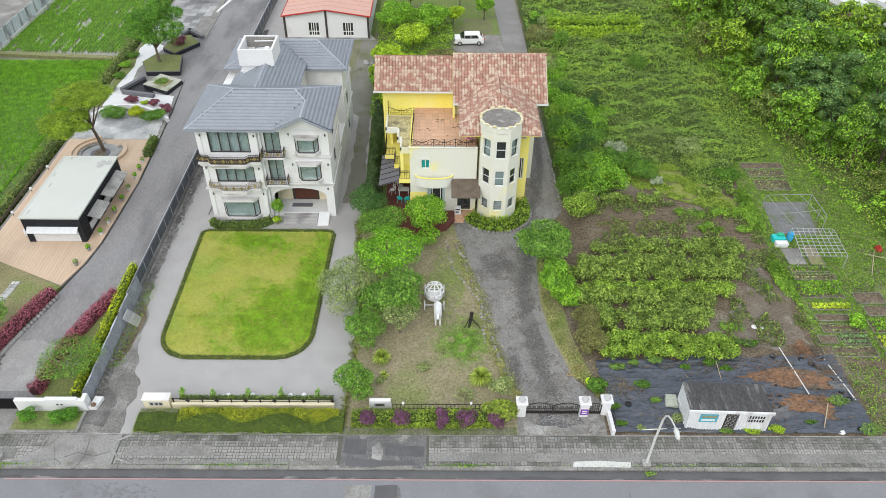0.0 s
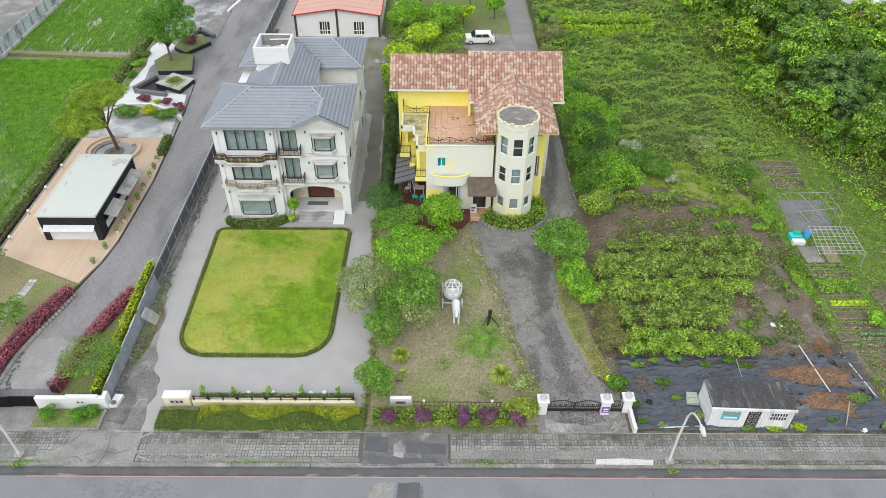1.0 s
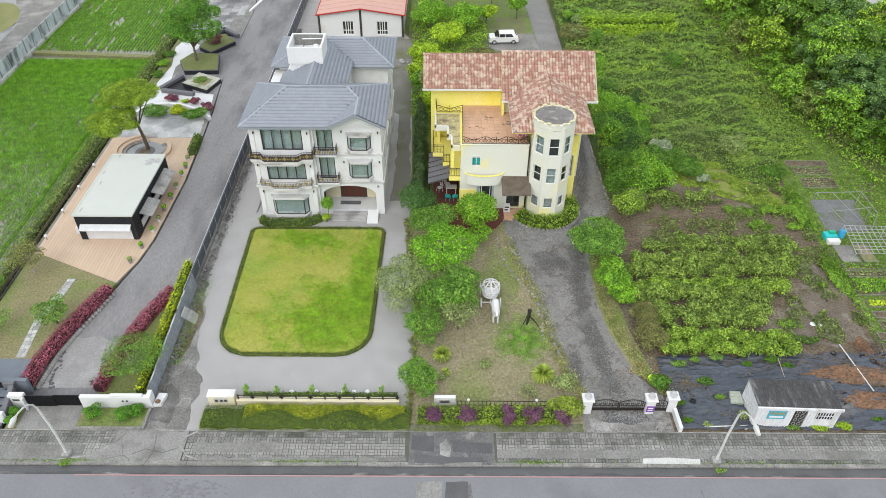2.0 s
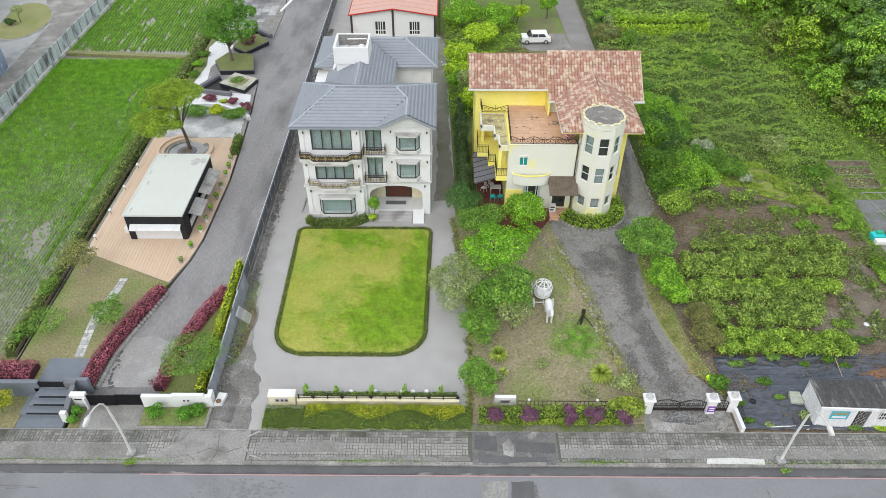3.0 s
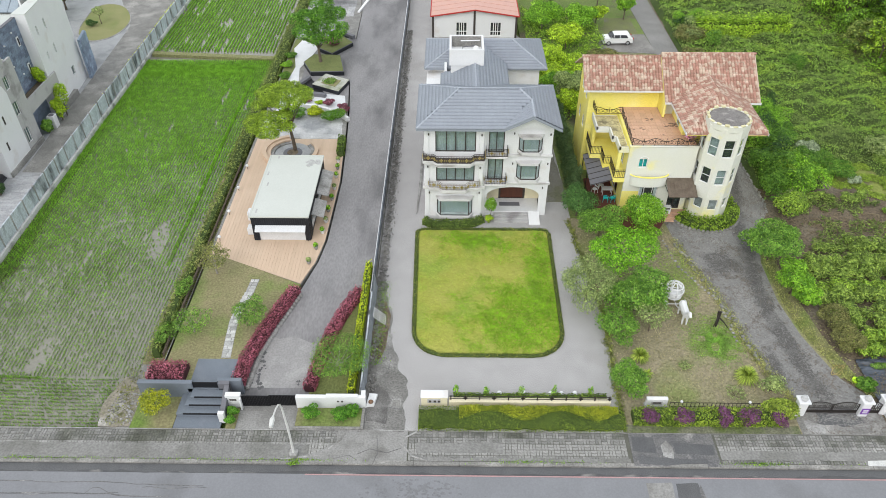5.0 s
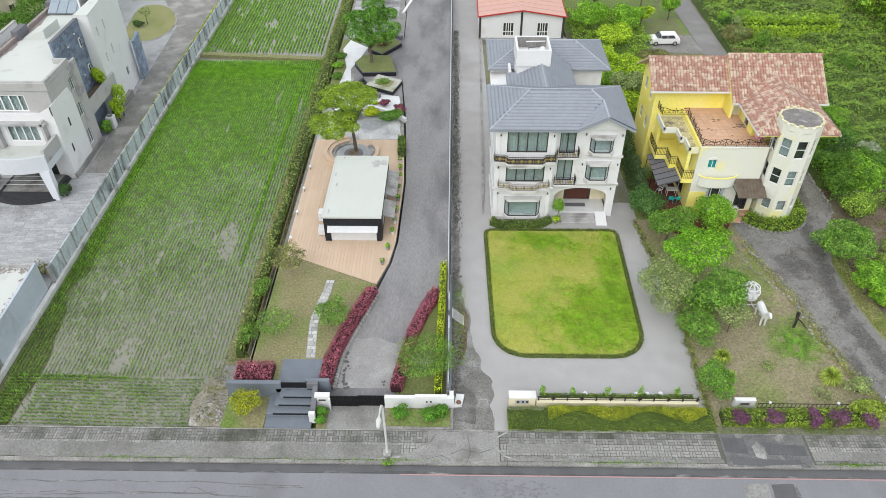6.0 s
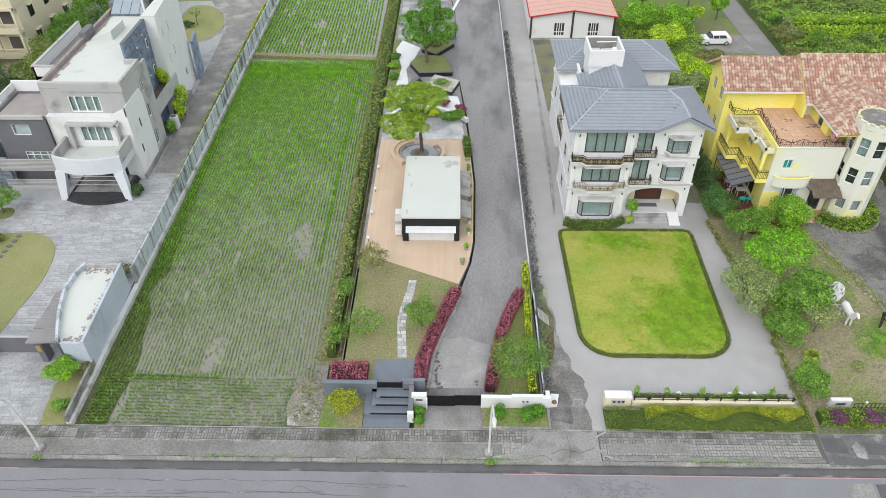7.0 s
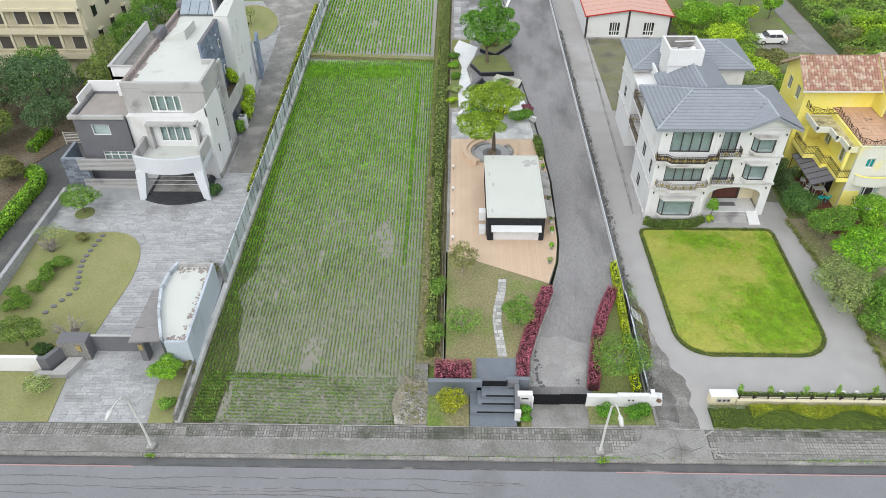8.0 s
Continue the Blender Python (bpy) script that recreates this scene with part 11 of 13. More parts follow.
for i in range(26):
    x, y = (rng.uniform(22, 30), rng.choice([34.7, 37.0, 37.7, 35.1, 33.9]) + rng.uniform(-0.3, 0.3)) if i < 18 else (rng.uniform(12.2, 30), rng.uniform(31, 37))
    if 17 < x < 24 and y < 34.9:
        continue
    r = rng.uniform(0.16, 0.24)
    ob = part("tyre", tube(B(), [(x + r * math.cos(a), y + r * math.sin(a), 0.12 + 0.03 * math.sin(a + i)) for a in np.linspace(0, 6.283, 11)], 0.065, 5), M_TYRE)
    tagged(ob, "small black tyre weighing down the film", "tyre", "tyres on the film")
L_FILMWEED = leaf("dusty_green_leaves", (0.15, 0.245, 0.05), (0.10, 0.17, 0.04))
for i, (x, y, r, h, m) in enumerate(((13.4, 36.8, 0.9, 0.5, L_BRIGHT), (14.7, 37.2, 0.6, 0.5, L_BRIGHT), (16.4, 37.3, 0.8, 0.9, L_BRIGHT), (18.5, 36.7, 0.6, 0.6, L_MID), (14.9, 35.0, 0.9, 0.6, L_MID), (15.6, 33.6, 0.6, 0.4, L_BRIGHT), (20.7, 37.2, 0.9, 0.6, L_MID), (21.6, 36.6, 0.7, 0.5, L_MID), (17.0, 31.9, 1.0, 0.7, L_GREY), (12.4, 33.0, 0.6, 0.6, L_MID), (12.6, 31.5, 0.6, 0.4, L_MID), (21.8, 30.95, 1.0, 0.5, L_LIME), (23.6, 31.0, 0.9, 0.5, L_LIME), (20.0, 30.95, 0.8, 0.4, L_BRIGHT), (28.9, 33.4, 1.2, 1.0, L_BRIGHT), (30.2, 30.9, 1.4, 1.0, L_BRIGHT), (26.4, 31.8, 0.8, 0.3, L_MID), (14.0, 31.2, 0.5, 0.3, L_GREY))):
    shrub("weed_clump", x, y, 0.02, r * 0.72, r * 0.42, h * 0.7, L_FILMWEED if m is L_BRIGHT else m, "green weeds growing through the film", 330 + i, 420, 0.15, group="weeds on the film", slim=0.16, up=0.15)
for a, b, r in (((26.6, 38.9, 0.12), (27.05, 34.1, 0.3), 0.05), ((29.6, 38.2, 0.1), (30.4, 33.7, 0.15), 0.05), ((12.6, 30.95, 0.1), (17.0, 31.1, 0.12), 0.05), ((26.9, 30.9, 0.1), (27.9, 33.0, 0.6), 0.04), ((21.0, 35.3, 0.1), (20.9, 37.0, 0.6), 0.03)):
    tagged(part("pole", tube(B(), [a, b], r, 6), M_BAMBOO if r < 0.05 else M_LAMP), "pale pole lying on the film", "pole", "poles lying about")
for x, y, r in ((28.2, 30.95, 0.3), (16.6, 31.0, 0.2), (15.0, 31.6, 0.16), (25.4, 41.2, 0.25), (26.0, 41.1, 0.18), (29.9, 33.3, 0.12)):
    tagged(part("plastic_bag", lathe(B(), x, y, ((r * 0.9, 0.01), (r, r * 0.3), (r * 0.5, r * 0.55), (0.03, r * 0.6)), 7), M_WHOBJ), "crumpled white plastic bag", "bag", "bags lying about")


# loose debris and ruffled weeds beside the film
n = 1500
x, y = scatter(rng, [(30.6, 31.0), (33.6, 31.0), (34.4, 36.6), (30.9, 37.6)], n)
c = np.stack([x, y, 0.04 + rng.uniform(0, 0.3, x.size)], 1)
v, f = leaves(rng, c, rng.normal(scale=0.6, size=c.shape) + np.array([0, 0, 0.7]), 0.09, 0.4)
tagged(np_mesh("film_side_weeds", v, f, L_GRASS), "grassy weeds beside the black film", "weeds", kind="stuff")
bm = B()
for i in range(170):
    x, y = (rng.uniform(12, 30.5), rng.uniform(30.9, 38.0)) if i % 2 else (rng.uniform(23, 30.5), rng.uniform(31, 41))
    if 17 < x < 23.8 and y < 34.3:
        continue
    a, L = rng.uniform(0, 6.28), rng.uniform(0.1, 0.45)
    tube(bm, [(x, y, 0.09), (x + L * math.cos(a), y + L * math.sin(a), 0.1 + rng.uniform(0, 0.08))], 0.014 + 0.02 * rng.random(), 3)
tagged(part("debris", bm, M_BARK), "scattered sticks and litter on the film", "debris", kind="stuff")

# ---- crops ----
def crop_row(x0, x1, y, w, h, m, seed, label, per=190, size=0.15, gaps=0.0):
    rng = np.random.default_rng(seed)
    ob = thing("crop_row", x0, y, 0.0, label, "crop row", "rows of crop plants")
    bl, x = [], x0
    stems = B()
    while x < x1:
        if not bl or rng.random() > gaps:
            yy = y + rng.normal(0, 0.14)
            hh = h * rng.uniform(0.62, 1.3)
            bl.append((x, yy, hh * 0.55, 0.55 * rng.uniform(0.8, 1.3), w * 0.47 * rng.uniform(0.7, 1.25), hh * 0.55))
            tube(stems, [(x, yy, -0.03), (x + 0.05, yy, hh * 0.7)], 0.03, 4, 0.01)
        x += rng.uniform(0.5, 0.75)
    v, f = blob_leaves(rng, bl, int(1.5 * per * (x1 - x0) * (w + h) / 2), size, 0.75, 0.36, 0.4)
    np_mesh("foliage", v, f, m, ob)
    tagged(part("stem", stems, M_BARK, ob), kind="stuff")


L_CROP = leaf("crop_leaves", (0.185, 0.27, 0.038), (0.12, 0.19, 0.028), 0.4)
L_CROP2 = leaf("dull_crop_leaves", (0.175, 0.24, 0.050), (0.11, 0.16, 0.034), 0.4)
for i, (x0, x1, y, w, h, m, per, gaps, lab) in enumerate((
        (12.5, 23.0, 38.15, 1.5, 1.1, L_CROP, 300, 0, "lush bright row of leafy crop plants"),
        (12.3, 23.0, 39.35, 1.5, 1.0, L_CROP, 280, 0, "lush bright row of leafy crop plants"),
        (12.2, 21.4, 41.1, 1.6, 1.25, L_CROP2, 290, 0.02, "dense row of leafy crop plants"),
        (12.0, 22.0, 42.35, 1.5, 1.15, L_CROP2, 260, 0.04, "dense row of leafy crop plants"),
        (11.4, 22.6, 44.1, 1.6, 1.2, L_CROP2, 290, 0, "dense row of leafy crop plants"),
        (10.8, 24.2, 45.3, 1.5, 1.2, L_CROP, 260, 0.03, "dense row of leafy crop plants"),
        (10.8, 26.0, 47.2, 1.7, 1.3, L_CROP2, 280, 0.02, "dense row of leafy crop plants"),
        (12.4, 26.6, 48.5, 1.6, 1.25, L_CROP2, 250, 0.03, "dense dull-green row of crops"),
        (13.8, 27.4, 50.6, 1.3, 1.0, L_CROP2, 200, 0.12, "thin row of leafy crop plants"),
        (17.2, 27.4, 51.8, 1.1, 0.8, L_CROP2, 150, 0.2, "patchy leafy row on soil"),
        (16.0, 21.5, 58.6, 1.3, 0.9, L_CROP2, 210, 0.05, "row of low crop plants before the weeds"),
        (24.6, 29.2, 53.9, 1.2, 0.6, L_GRASS, 120, 0.35, "patchy grassy weeds on soil"),
        (23.0, 29.4, 56.4, 1.4, 0.6, L_GRASS, 130, 0.3, "patchy grassy weeds on soil"),
        (26.0, 29.8, 60.0, 1.6, 0.6, L_CROP2, 190, 0.1, "clump of low dull weeds on soil"),
        (24.8, 28.6, 46.0, 1.0, 0.35, L_GRASS, 60, 0.5, "low weeds on bare soil"),
        (22.8, 26.0, 41.2, 1.2, 0.3, L_GRASS, 60, 0.4, "low weeds on bare soil"),
        (23.4, 25.2, 39.2, 0.8, 0.5, L_MID, 150, 0.2, "low weeds beside the film"))):
    crop_row(x0, x1, y, w, h, m, 351 + i, lab, int(per * 0.85), 0.138, gaps)
rng = np.random.default_rng(365)
bm = B()
for i in range(520):
    x, y = rng.uniform(12.5, 27), 54.8 + rng.normal(0, 1.3)
    a = rng.uniform(0, 6.28)
    L = rng.uniform(0.3, 1.0)
    tube(bm, [(x, y, 0.03), (x + L * math.cos(a) * 0.5, y + L * math.sin(a) * 0.25, 0.1 + rng.uniform(0, 0.25)), (x + L * math.cos(a), y + L * math.sin(a) * 0.5, 0.05)], 0.02, 3)
tagged(part("dry_stalks", bm, M_STRAW), "dry pale stalks lying on the soil", "stalks", kind="stuff")
n = 9000
x, y = scatter(rng, [(22.0, 38.6), (30.2, 38.6), (30.6, 47.5), (29.5, 58.5), (14, 58.5), (14, 51.5), (26, 48)], n * 3)
keep = vnoise(x, y, 2.2, 9) + 0.5 * vnoise(x, y, 0.8, 10) > -0.05
x, y = x[keep], y[keep]
c = np.stack([x, y, 0.04 + rng.uniform(0, 0.22, x.size)], 1)
v, f = leaves(rng, c, rng.normal(scale=0.5, size=c.shape) + np.array([0, 0, 0.8]), 0.13, 0.4)
tagged(np_mesh("soil_weeds", v, f, leaf("soil_weed_leaves", (0.135, 0.18, 0.045), (0.10, 0.135, 0.04))), "scattered weeds on dark soil", "weeds", kind="stuff")

n = 6000
x, y = scatter(rng, [(22.6, 39.4), (28.6, 38.8), (29.4, 42.0), (28.6, 47.0), (26.6, 47.5), (25.2, 43.5), (22.8, 41.6)], n)
c = np.stack([x, y, 0.04 + rng.uniform(0, 0.06, x.size)], 1)
v, f = leaves(rng, c, rng.normal(scale=0.3, size=c.shape) + np.array([0, 0, 1.0]), 0.055, 0.35)
tagged(np_mesh("dry_litter", v, f, M_STRAW), "pale dry straw litter on the soil", "straw", kind="stuff")

# ---- tall weeds covering the field behind ----
weeds = [(12.0, 61.0), (16, 59.6), (18.6, 61.0), (19.6, 65.0), (24.5, 65.4), (25.6, 62.0), (29.6, 60.6), (30.6, 63.5), (31.2, 66), (35.6, 67), (36.2, 74), (34.5, 84), (33.5, 90), (33, 120), (11.9, 120), (11.8, 73)]
gx, gy = np.meshgrid(np.arange(11.5, 37.0, 0.5), np.arange(59, 120, 0.5))
gxx, gyy = gx.ravel(), gy.ravel()


def weed_height(x, y):
    low = np.clip((33.5 - x) / 4 + np.maximum(y - 80, 0), 0.25, 1)
    low = low * np.clip((y - np.interp(x, [12, 16, 18.6, 19.6, 24.5, 25.6, 29.6, 31], [57, 58, 60, 64.6, 65.0, 61.6, 60.0, 63.0])) / 3.5, 0.12, 1)
    return low * (0.9 + 1.0 * vnoise(x, y * 1.3, 3.0, 21) + 0.75 * vnoise(x * 0.45, y * 1.5, 1.0, 22) + 0.35 * vnoise(x * 0.8, y * 1.6, 0.5, 23))


# Added sheet below the weed leaves; its dark colour stands in for their shade.
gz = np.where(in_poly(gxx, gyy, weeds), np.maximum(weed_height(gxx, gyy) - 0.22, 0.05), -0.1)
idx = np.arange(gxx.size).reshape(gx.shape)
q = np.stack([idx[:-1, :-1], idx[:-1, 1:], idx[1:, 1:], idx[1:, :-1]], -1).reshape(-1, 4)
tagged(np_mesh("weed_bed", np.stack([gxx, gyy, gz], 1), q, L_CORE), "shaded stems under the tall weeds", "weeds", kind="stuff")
x, y = scatter(rng, weeds, 175000)
near = rng.random(x.size) < np.clip(1.15 - (y - 60) / 75, 0.45, 1)
x, y = x[near], y[near]
z = weed_height(x, y) + rng.normal(0, 0.1, x.size)
c = np.stack([x, y, z], 1)
tone = vnoise(x, y * 1.3, 3.2, 25) + 0.6 * vnoise(x, y, 1.0, 26) + rng.normal(0, 0.2, x.size) + 0.05 * np.clip(x - 28, 0, 5) - 0.12 + 0.5 * vnoise(x * 0.45, y * 1.5, 1.0, 22)
for nm, k, m, lab in (("tall_weeds", (tone > -0.25) & (tone < 0.4), leaf("tall_weed_leaves", (0.172, 0.26, 0.05), (0.125, 0.20, 0.038), 0.28), "dense green weeds over the abandoned field"), ("dull_weeds", tone <= -0.25, leaf("dull_weed_leaves", (0.152, 0.20, 0.056), (0.108, 0.152, 0.043), 0.28), "duller olive weeds over the abandoned field"), ("lime_weeds", tone >= 0.4, leaf("lime_weed_leaves", (0.21, 0.29, 0.046), (0.15, 0.22, 0.035), 0.28), "bright lime weeds over the abandoned field")):
    v, f = leaves(rng, c[k], rng.normal(scale=0.55, size=c[k].shape) + np.array([0, -0.25, 0.8]), 0.065 + 0.05 * rng.random(k.sum()) + 0.05 * (y[k] > 85), 0.5)
    tagged(np_mesh(nm, v, f, m), lab, "weeds", kind="stuff")
for i, (x, y, r, h, m, lab) in enumerate(((12.9, 63.5, 1.5, 2.2, L_MID, "dense wild shrub at the drive"), (14.9, 66.2, 2.0, 2.6, L_MID, "dense green wild shrub among weeds"), (13.2, 69.5, 1.8, 2.6, L_MID, "dense wild shrub at the drive"), (14.4, 73.5, 2.1, 2.8, L_BRIGHT, "bright wild shrub at the drive"), (13.0, 59.5, 1.5, 2.2, L_MID, "dense wild shrub at the drive"), (13.0, 55.8, 1.5, 2.0, L_CROP, "bright wild shrub at the drive"), (15.8, 62.3, 1.8, 2.2, L_BRIGHT, "bright wild shrub among weeds"), (17.6, 64.2, 1.6, 1.9, L_MID, "green wild shrub among weeds"), (18.4, 66.1, 1.1, 1.7, leaf("silvery_leaves", (0.25, 0.28, 0.20), (0.17, 0.20, 0.13)), "silvery dry wild shrub among weeds"), (20.6, 63.0, 1.6, 1.5, L_MID, "low green wild shrub among weeds"), (16.4, 69.6, 1.7, 1.9, L_MID, "green wild shrub among weeds"), (13.8, 78.5, 1.9, 2.2, L_MID, "green wild shrub at the drive"), (13.5, 84, 1.9, 2.0, L_BRIGHT, "bright wild shrub at the drive"), (13.6, 96, 2.0, 2.4, L_BROWN, "dull wild shrub at the drive"), (12.8, 90, 1.6, 2.0, L_BROWN, "dull wild shrub at the drive"), (27.0, 65.0, 1.6, 1.3, L_CROP2, "low dull-green shrub among weeds"), (29.5, 63.0, 1.4, 1.1, L_MID, "low green shrub among weeds"), (22.0, 61.7, 0.6, 0.9, MATS["silvery_leaves"], "dry pale grass tussock"))):
    shrub("wild_shrub", x, y, 0.0, r * 1.08, r, h * (1.4 if y < 80 and x < 20 else 1.1), m, lab, 380 + i, 1900, 0.15, k=10)
rng = np.random.default_rng(393)
for i in range(52):
    y = rng.uniform(57.5, 104) if i < 30 else rng.uniform(57.5, 76)
    x = 12.6 + abs(rng.normal(0, 1)) * (3.2 if y < 84 else 6.0)
    if x > 27 or (y < 60 and x > 15):
        continue
    r, h = rng.uniform(0.9, 2.0), rng.uniform(1.6, 3.3) * (1.25 if x < 18 else 0.9)
    m = (L_MID, L_BRIGHT, L_GREY, L_CROP, L_WAX, L_DARK, L_BRIGHT)[int(rng.integers(0, 7))]
    shrub("wild_shrub", x, y, 0.0, r, r * rng.uniform(0.8, 1.2), h, m, "wild shrub standing among tall weeds", 3930 + i, 850, 0.145, k=9)
hedge("vine_hedge", [(14.5, 97.5), (20, 97.2), (27.5, 97.8)], 2.2, 2.6, leaf("vine_leaves", (0.23, 0.33, 0.03), (0.16, 0.25, 0.025)), "tall vine-covered hedge across the weeds", 399, per_m=120, size=0.17, rough=0.4)

rng = np.random.default_rng(3971)
ang_, rad = rng.uniform(0, 6.283, 15000), np.abs(rng.normal(0, 0.62, 15000))
c = np.stack([1.5 + 2.0 * rad * np.cos(ang_), 39.3 + 2.3 * rad * np.sin(ang_), 0.025 + rng.uniform(0, 0.03, 15000)], 1)
c = c[(vnoise(c[:, 0], c[:, 1], 0.9, 3) > -0.25) & (c[:, 0] < 3.6)]
v, f = leaves(rng, c, rng.normal(scale=0.4, size=c.shape) + np.array([0, 0, 1.0]), 0.042, 0.45)
tagged(np_mesh("fresh_grass", v, f, leaf("fresh_grass_leaves", (0.15, 0.27, 0.045), (0.12, 0.22, 0.04))), "fresh green clover and grass on the dry plot", "grass", kind="stuff")
blot("dry_earth", [(23.6, 39.2), (26.2, 38.7), (29.0, 39.5), (28.9, 42.0), (28.6, 46.0), (28.4, 49.5), (27.4, 49.4), (26.2, 45.6), (24.4, 43.4), (23.4, 41.4)], 0.012, mat("dry_littered_earth", (0.175, 0.15, 0.122), (0.125, 0.105, 0.084), 0.7, 7, 0.95, bump=0.03, vary=0.3, patch=(0.27, 0.245, 0.215), patch_scale=0.5, patch_amount=0.45), "dry pale earth trodden beside the crops", 3972, 0.5, 0.06, "earth")
blot("grass_patch", [(19.3, 61.8), (20.5, 60.4), (24.0, 59.4), (28.8, 56.8), (29.6, 58.6), (27.0, 61.4), (25.6, 65.6), (19.4, 65.4)], 0.04, mat("thin_field_turf", (0.21, 0.245, 0.055), (0.17, 0.20, 0.05), 0.6, 6, 0.95, bump=0.03, vary=0.25, patch=(0.12, 0.10, 0.075), patch_scale=0.35, patch_amount=0.4), "thin yellowish turf between soil and weeds", 398, 0.3, 0.1, "grass")
# sunlit low grass among the crops, and verge stones of the drive
x, y = scatter(rng, [(19.3, 61.8), (20.5, 60.2), (25.0, 58.0), (28.8, 55.8), (29.6, 58.6), (26.2, 61.4), (25.2, 65.4), (19.8, 65.0)], 26000)
keep = vnoise(x, y * 1.7, 1.7, 31) + 0.4 * vnoise(x, y, 0.6, 32) > -0.12
c = np.stack([x, y, 0.05 + rng.uniform(0, 0.2, x.size)], 1)[keep]
v, f = leaves(rng, c, rng.normal(scale=0.5, size=c.shape) + np.array([0, 0, 0.8]), 0.1, 0.35)
tagged(np_mesh("field_grass", v, f, leaf("field_grass_blades", (0.215, 0.285, 0.045), (0.16, 0.22, 0.035), 0.2)), "yellowish low grass between soil and weeds", "grass", kind="stuff")
bm = B()
for i in range(64):
    yy = 56.6 + 0.28 * i
    r = rng.uniform(0.07, 0.14)
    lathe(bm, float(np.interp(yy, [56, 58, 75], [11.2, 11.65, 11.4])) + rng.normal(0, 0.05), yy, ((r, 0.0), (r * 1.1, r * 0.6), (r * 0.6, r), (0.02, r * 1.05)), 6)
tagged(part("verge_stones", bm, M_CONC), "small pale stones along the drive's verge", "stones", kind="stuff")

# ---- vegetable garden ----
M_BEDEDGE = mat("weathered_bed_board", (0.27, 0.26, 0.22), (0.18, 0.185, 0.13), 1.5, 9, 0.9, vary=0.25)
def veg_bed(x0, x1, y0, y1, m, seed, label, h=0.3, n=420, size=0.09, soil=None):
    rng = np.random.default_rng(seed)
    ob = thing("vegetable_bed", (x0 + x1) / 2, (y0 + y1) / 2, 0.0, label, "vegetable bed", "beds of the vegetable garden")
    part("soil", box(B(), x0, x1, y0, y1, -0.02, 0.13, 0.04), soil or M_SOIL, ob)
    for a, b, c, d in ((x0 - 0.06, x1 + 0.06, y0 - 0.06, y0), (x0 - 0.06, x1 + 0.06, y1, y1 + 0.06), (x0 - 0.06, x0, y0, y1), (x1, x1 + 0.06, y0, y1)):
        part("edging", box(B(), a, b, c, d, -0.02, 0.15), M_BEDEDGE, ob)
    if m:
        rows = max(2, int((y1 - y0) / 0.35))
        cols = int((x1 - x0) / 0.28)
        bl = [(x0 + 0.16 + (x1 - x0 - 0.3) * i / max(1, cols - 1) + rng.normal(0, 0.03), y0 + 0.18 + (y1 - y0 - 0.35) * j / (rows - 1), 0.13 + h * 0.4, 0.15, 0.15, h * 0.55) for i in range(cols) for j in range(rows)]
        v, f = blob_leaves(rng, bl, n, size, 0.7, 0.45, 0.3)
        tagged(np_mesh("plants", v, f, m, ob), kind="stuff")


L_LETT = leaf("lettuce_leaves", (0.36, 0.42, 0.04), (0.27, 0.36, 0.03), 0.25)
L_CABB = leaf("cabbage_leaves", (0.17, 0.24, 0.12), (0.12, 0.19, 0.09), 0.25)
beds = ((30.6, 34.3, 44.7, 46.3, L_BRIGHT, "bed of tall bright greens", 0.7, 900), (31.0, 34.3, 43.2, 43.9, L_LETT, "bed of lime lettuces in rows", 0.25, 700), (30.9, 34.0, 41.9, 42.6, None, "bare narrow vegetable bed", 0, 0), (30.9, 34.3, 40.6, 41.5, L_GREY, "bed with thin seedlings", 0.15, 140), (31.9, 34.1, 39.3, 40.2, L_CABB, "bed of blue-green cabbages", 0.3, 600), (30.2, 31.6, 39.4, 40.2, None, "bare dark vegetable bed", 0, 0), (30.9, 34.2, 38.0, 39.0, L_GREY, "bed with young plants", 0.2, 160), (30.0, 30.8, 38.1, 39.0, None, "small bare vegetable bed", 0, 0), (30.9, 34.6, 47.0, 47.7, L_GREY, "bed with sparse seedlings", 0.15, 200), (31.0, 34.4, 48.0, 48.6, L_BRIGHT, "low bed with weeds", 0.12, 200), (35.2, 37.6, 44.0, 45.3, None, "dark bare vegetable bed", 0, 0), (35.4, 37.8, 42.5, 43.6, None, "dark bare vegetable bed", 0, 0), (35.0, 38.6, 40.6, 42.0, L_BRIGHT, "bed of staked bright plants", 0.5, 700), (34.9, 38.8, 38.9, 40.1, L_LETT, "bed of yellow-green greens", 0.3, 800), (34.9, 38.8, 37.5, 38.4, L_LIME, "bed of pale lettuces", 0.2, 500), (35.0, 39.0, 36.0, 37.0, None, "grey bare vegetable bed", 0, 0), (31.9, 36.3, 64.6, 65.6, None, "far dark vegetable bed", 0, 0), (32.2, 36.0, 63.0, 64.2, L_GREY, "far bed with seedlings", 0.15, 200), (32.3, 35.8, 60.6, 62.4, L_GREY, "far bed with cabbage seedlings", 0.2, 240), (31.2, 32.8, 49.0, 51.2, None, "grey bare bed beside the trellis", 0, 0), (33.2, 34.4, 49.0, 51.4, None, "pale sandy bed beside the trellis", 0, 0))
for i, (a, b, c, d, m, lab, h, n) in enumerate(beds):
    veg_bed(a, b, c, d, m, 410 + i, lab, h or 0.3, n or 10, 0.1, M_CONCD if "grey" in lab else M_DRYGRASS if "sandy" in lab else None)
shrub("garden_bush", 33.6, 41.3, 0.1, 0.8, 0.7, 1.5, L_BRIGHT, "bright bush standing among the beds", 440, 600, 0.13)
Tr = thing("trellis", 34.0, 50.5, 0.0, "white metal climbing grid on posts", "trellis")
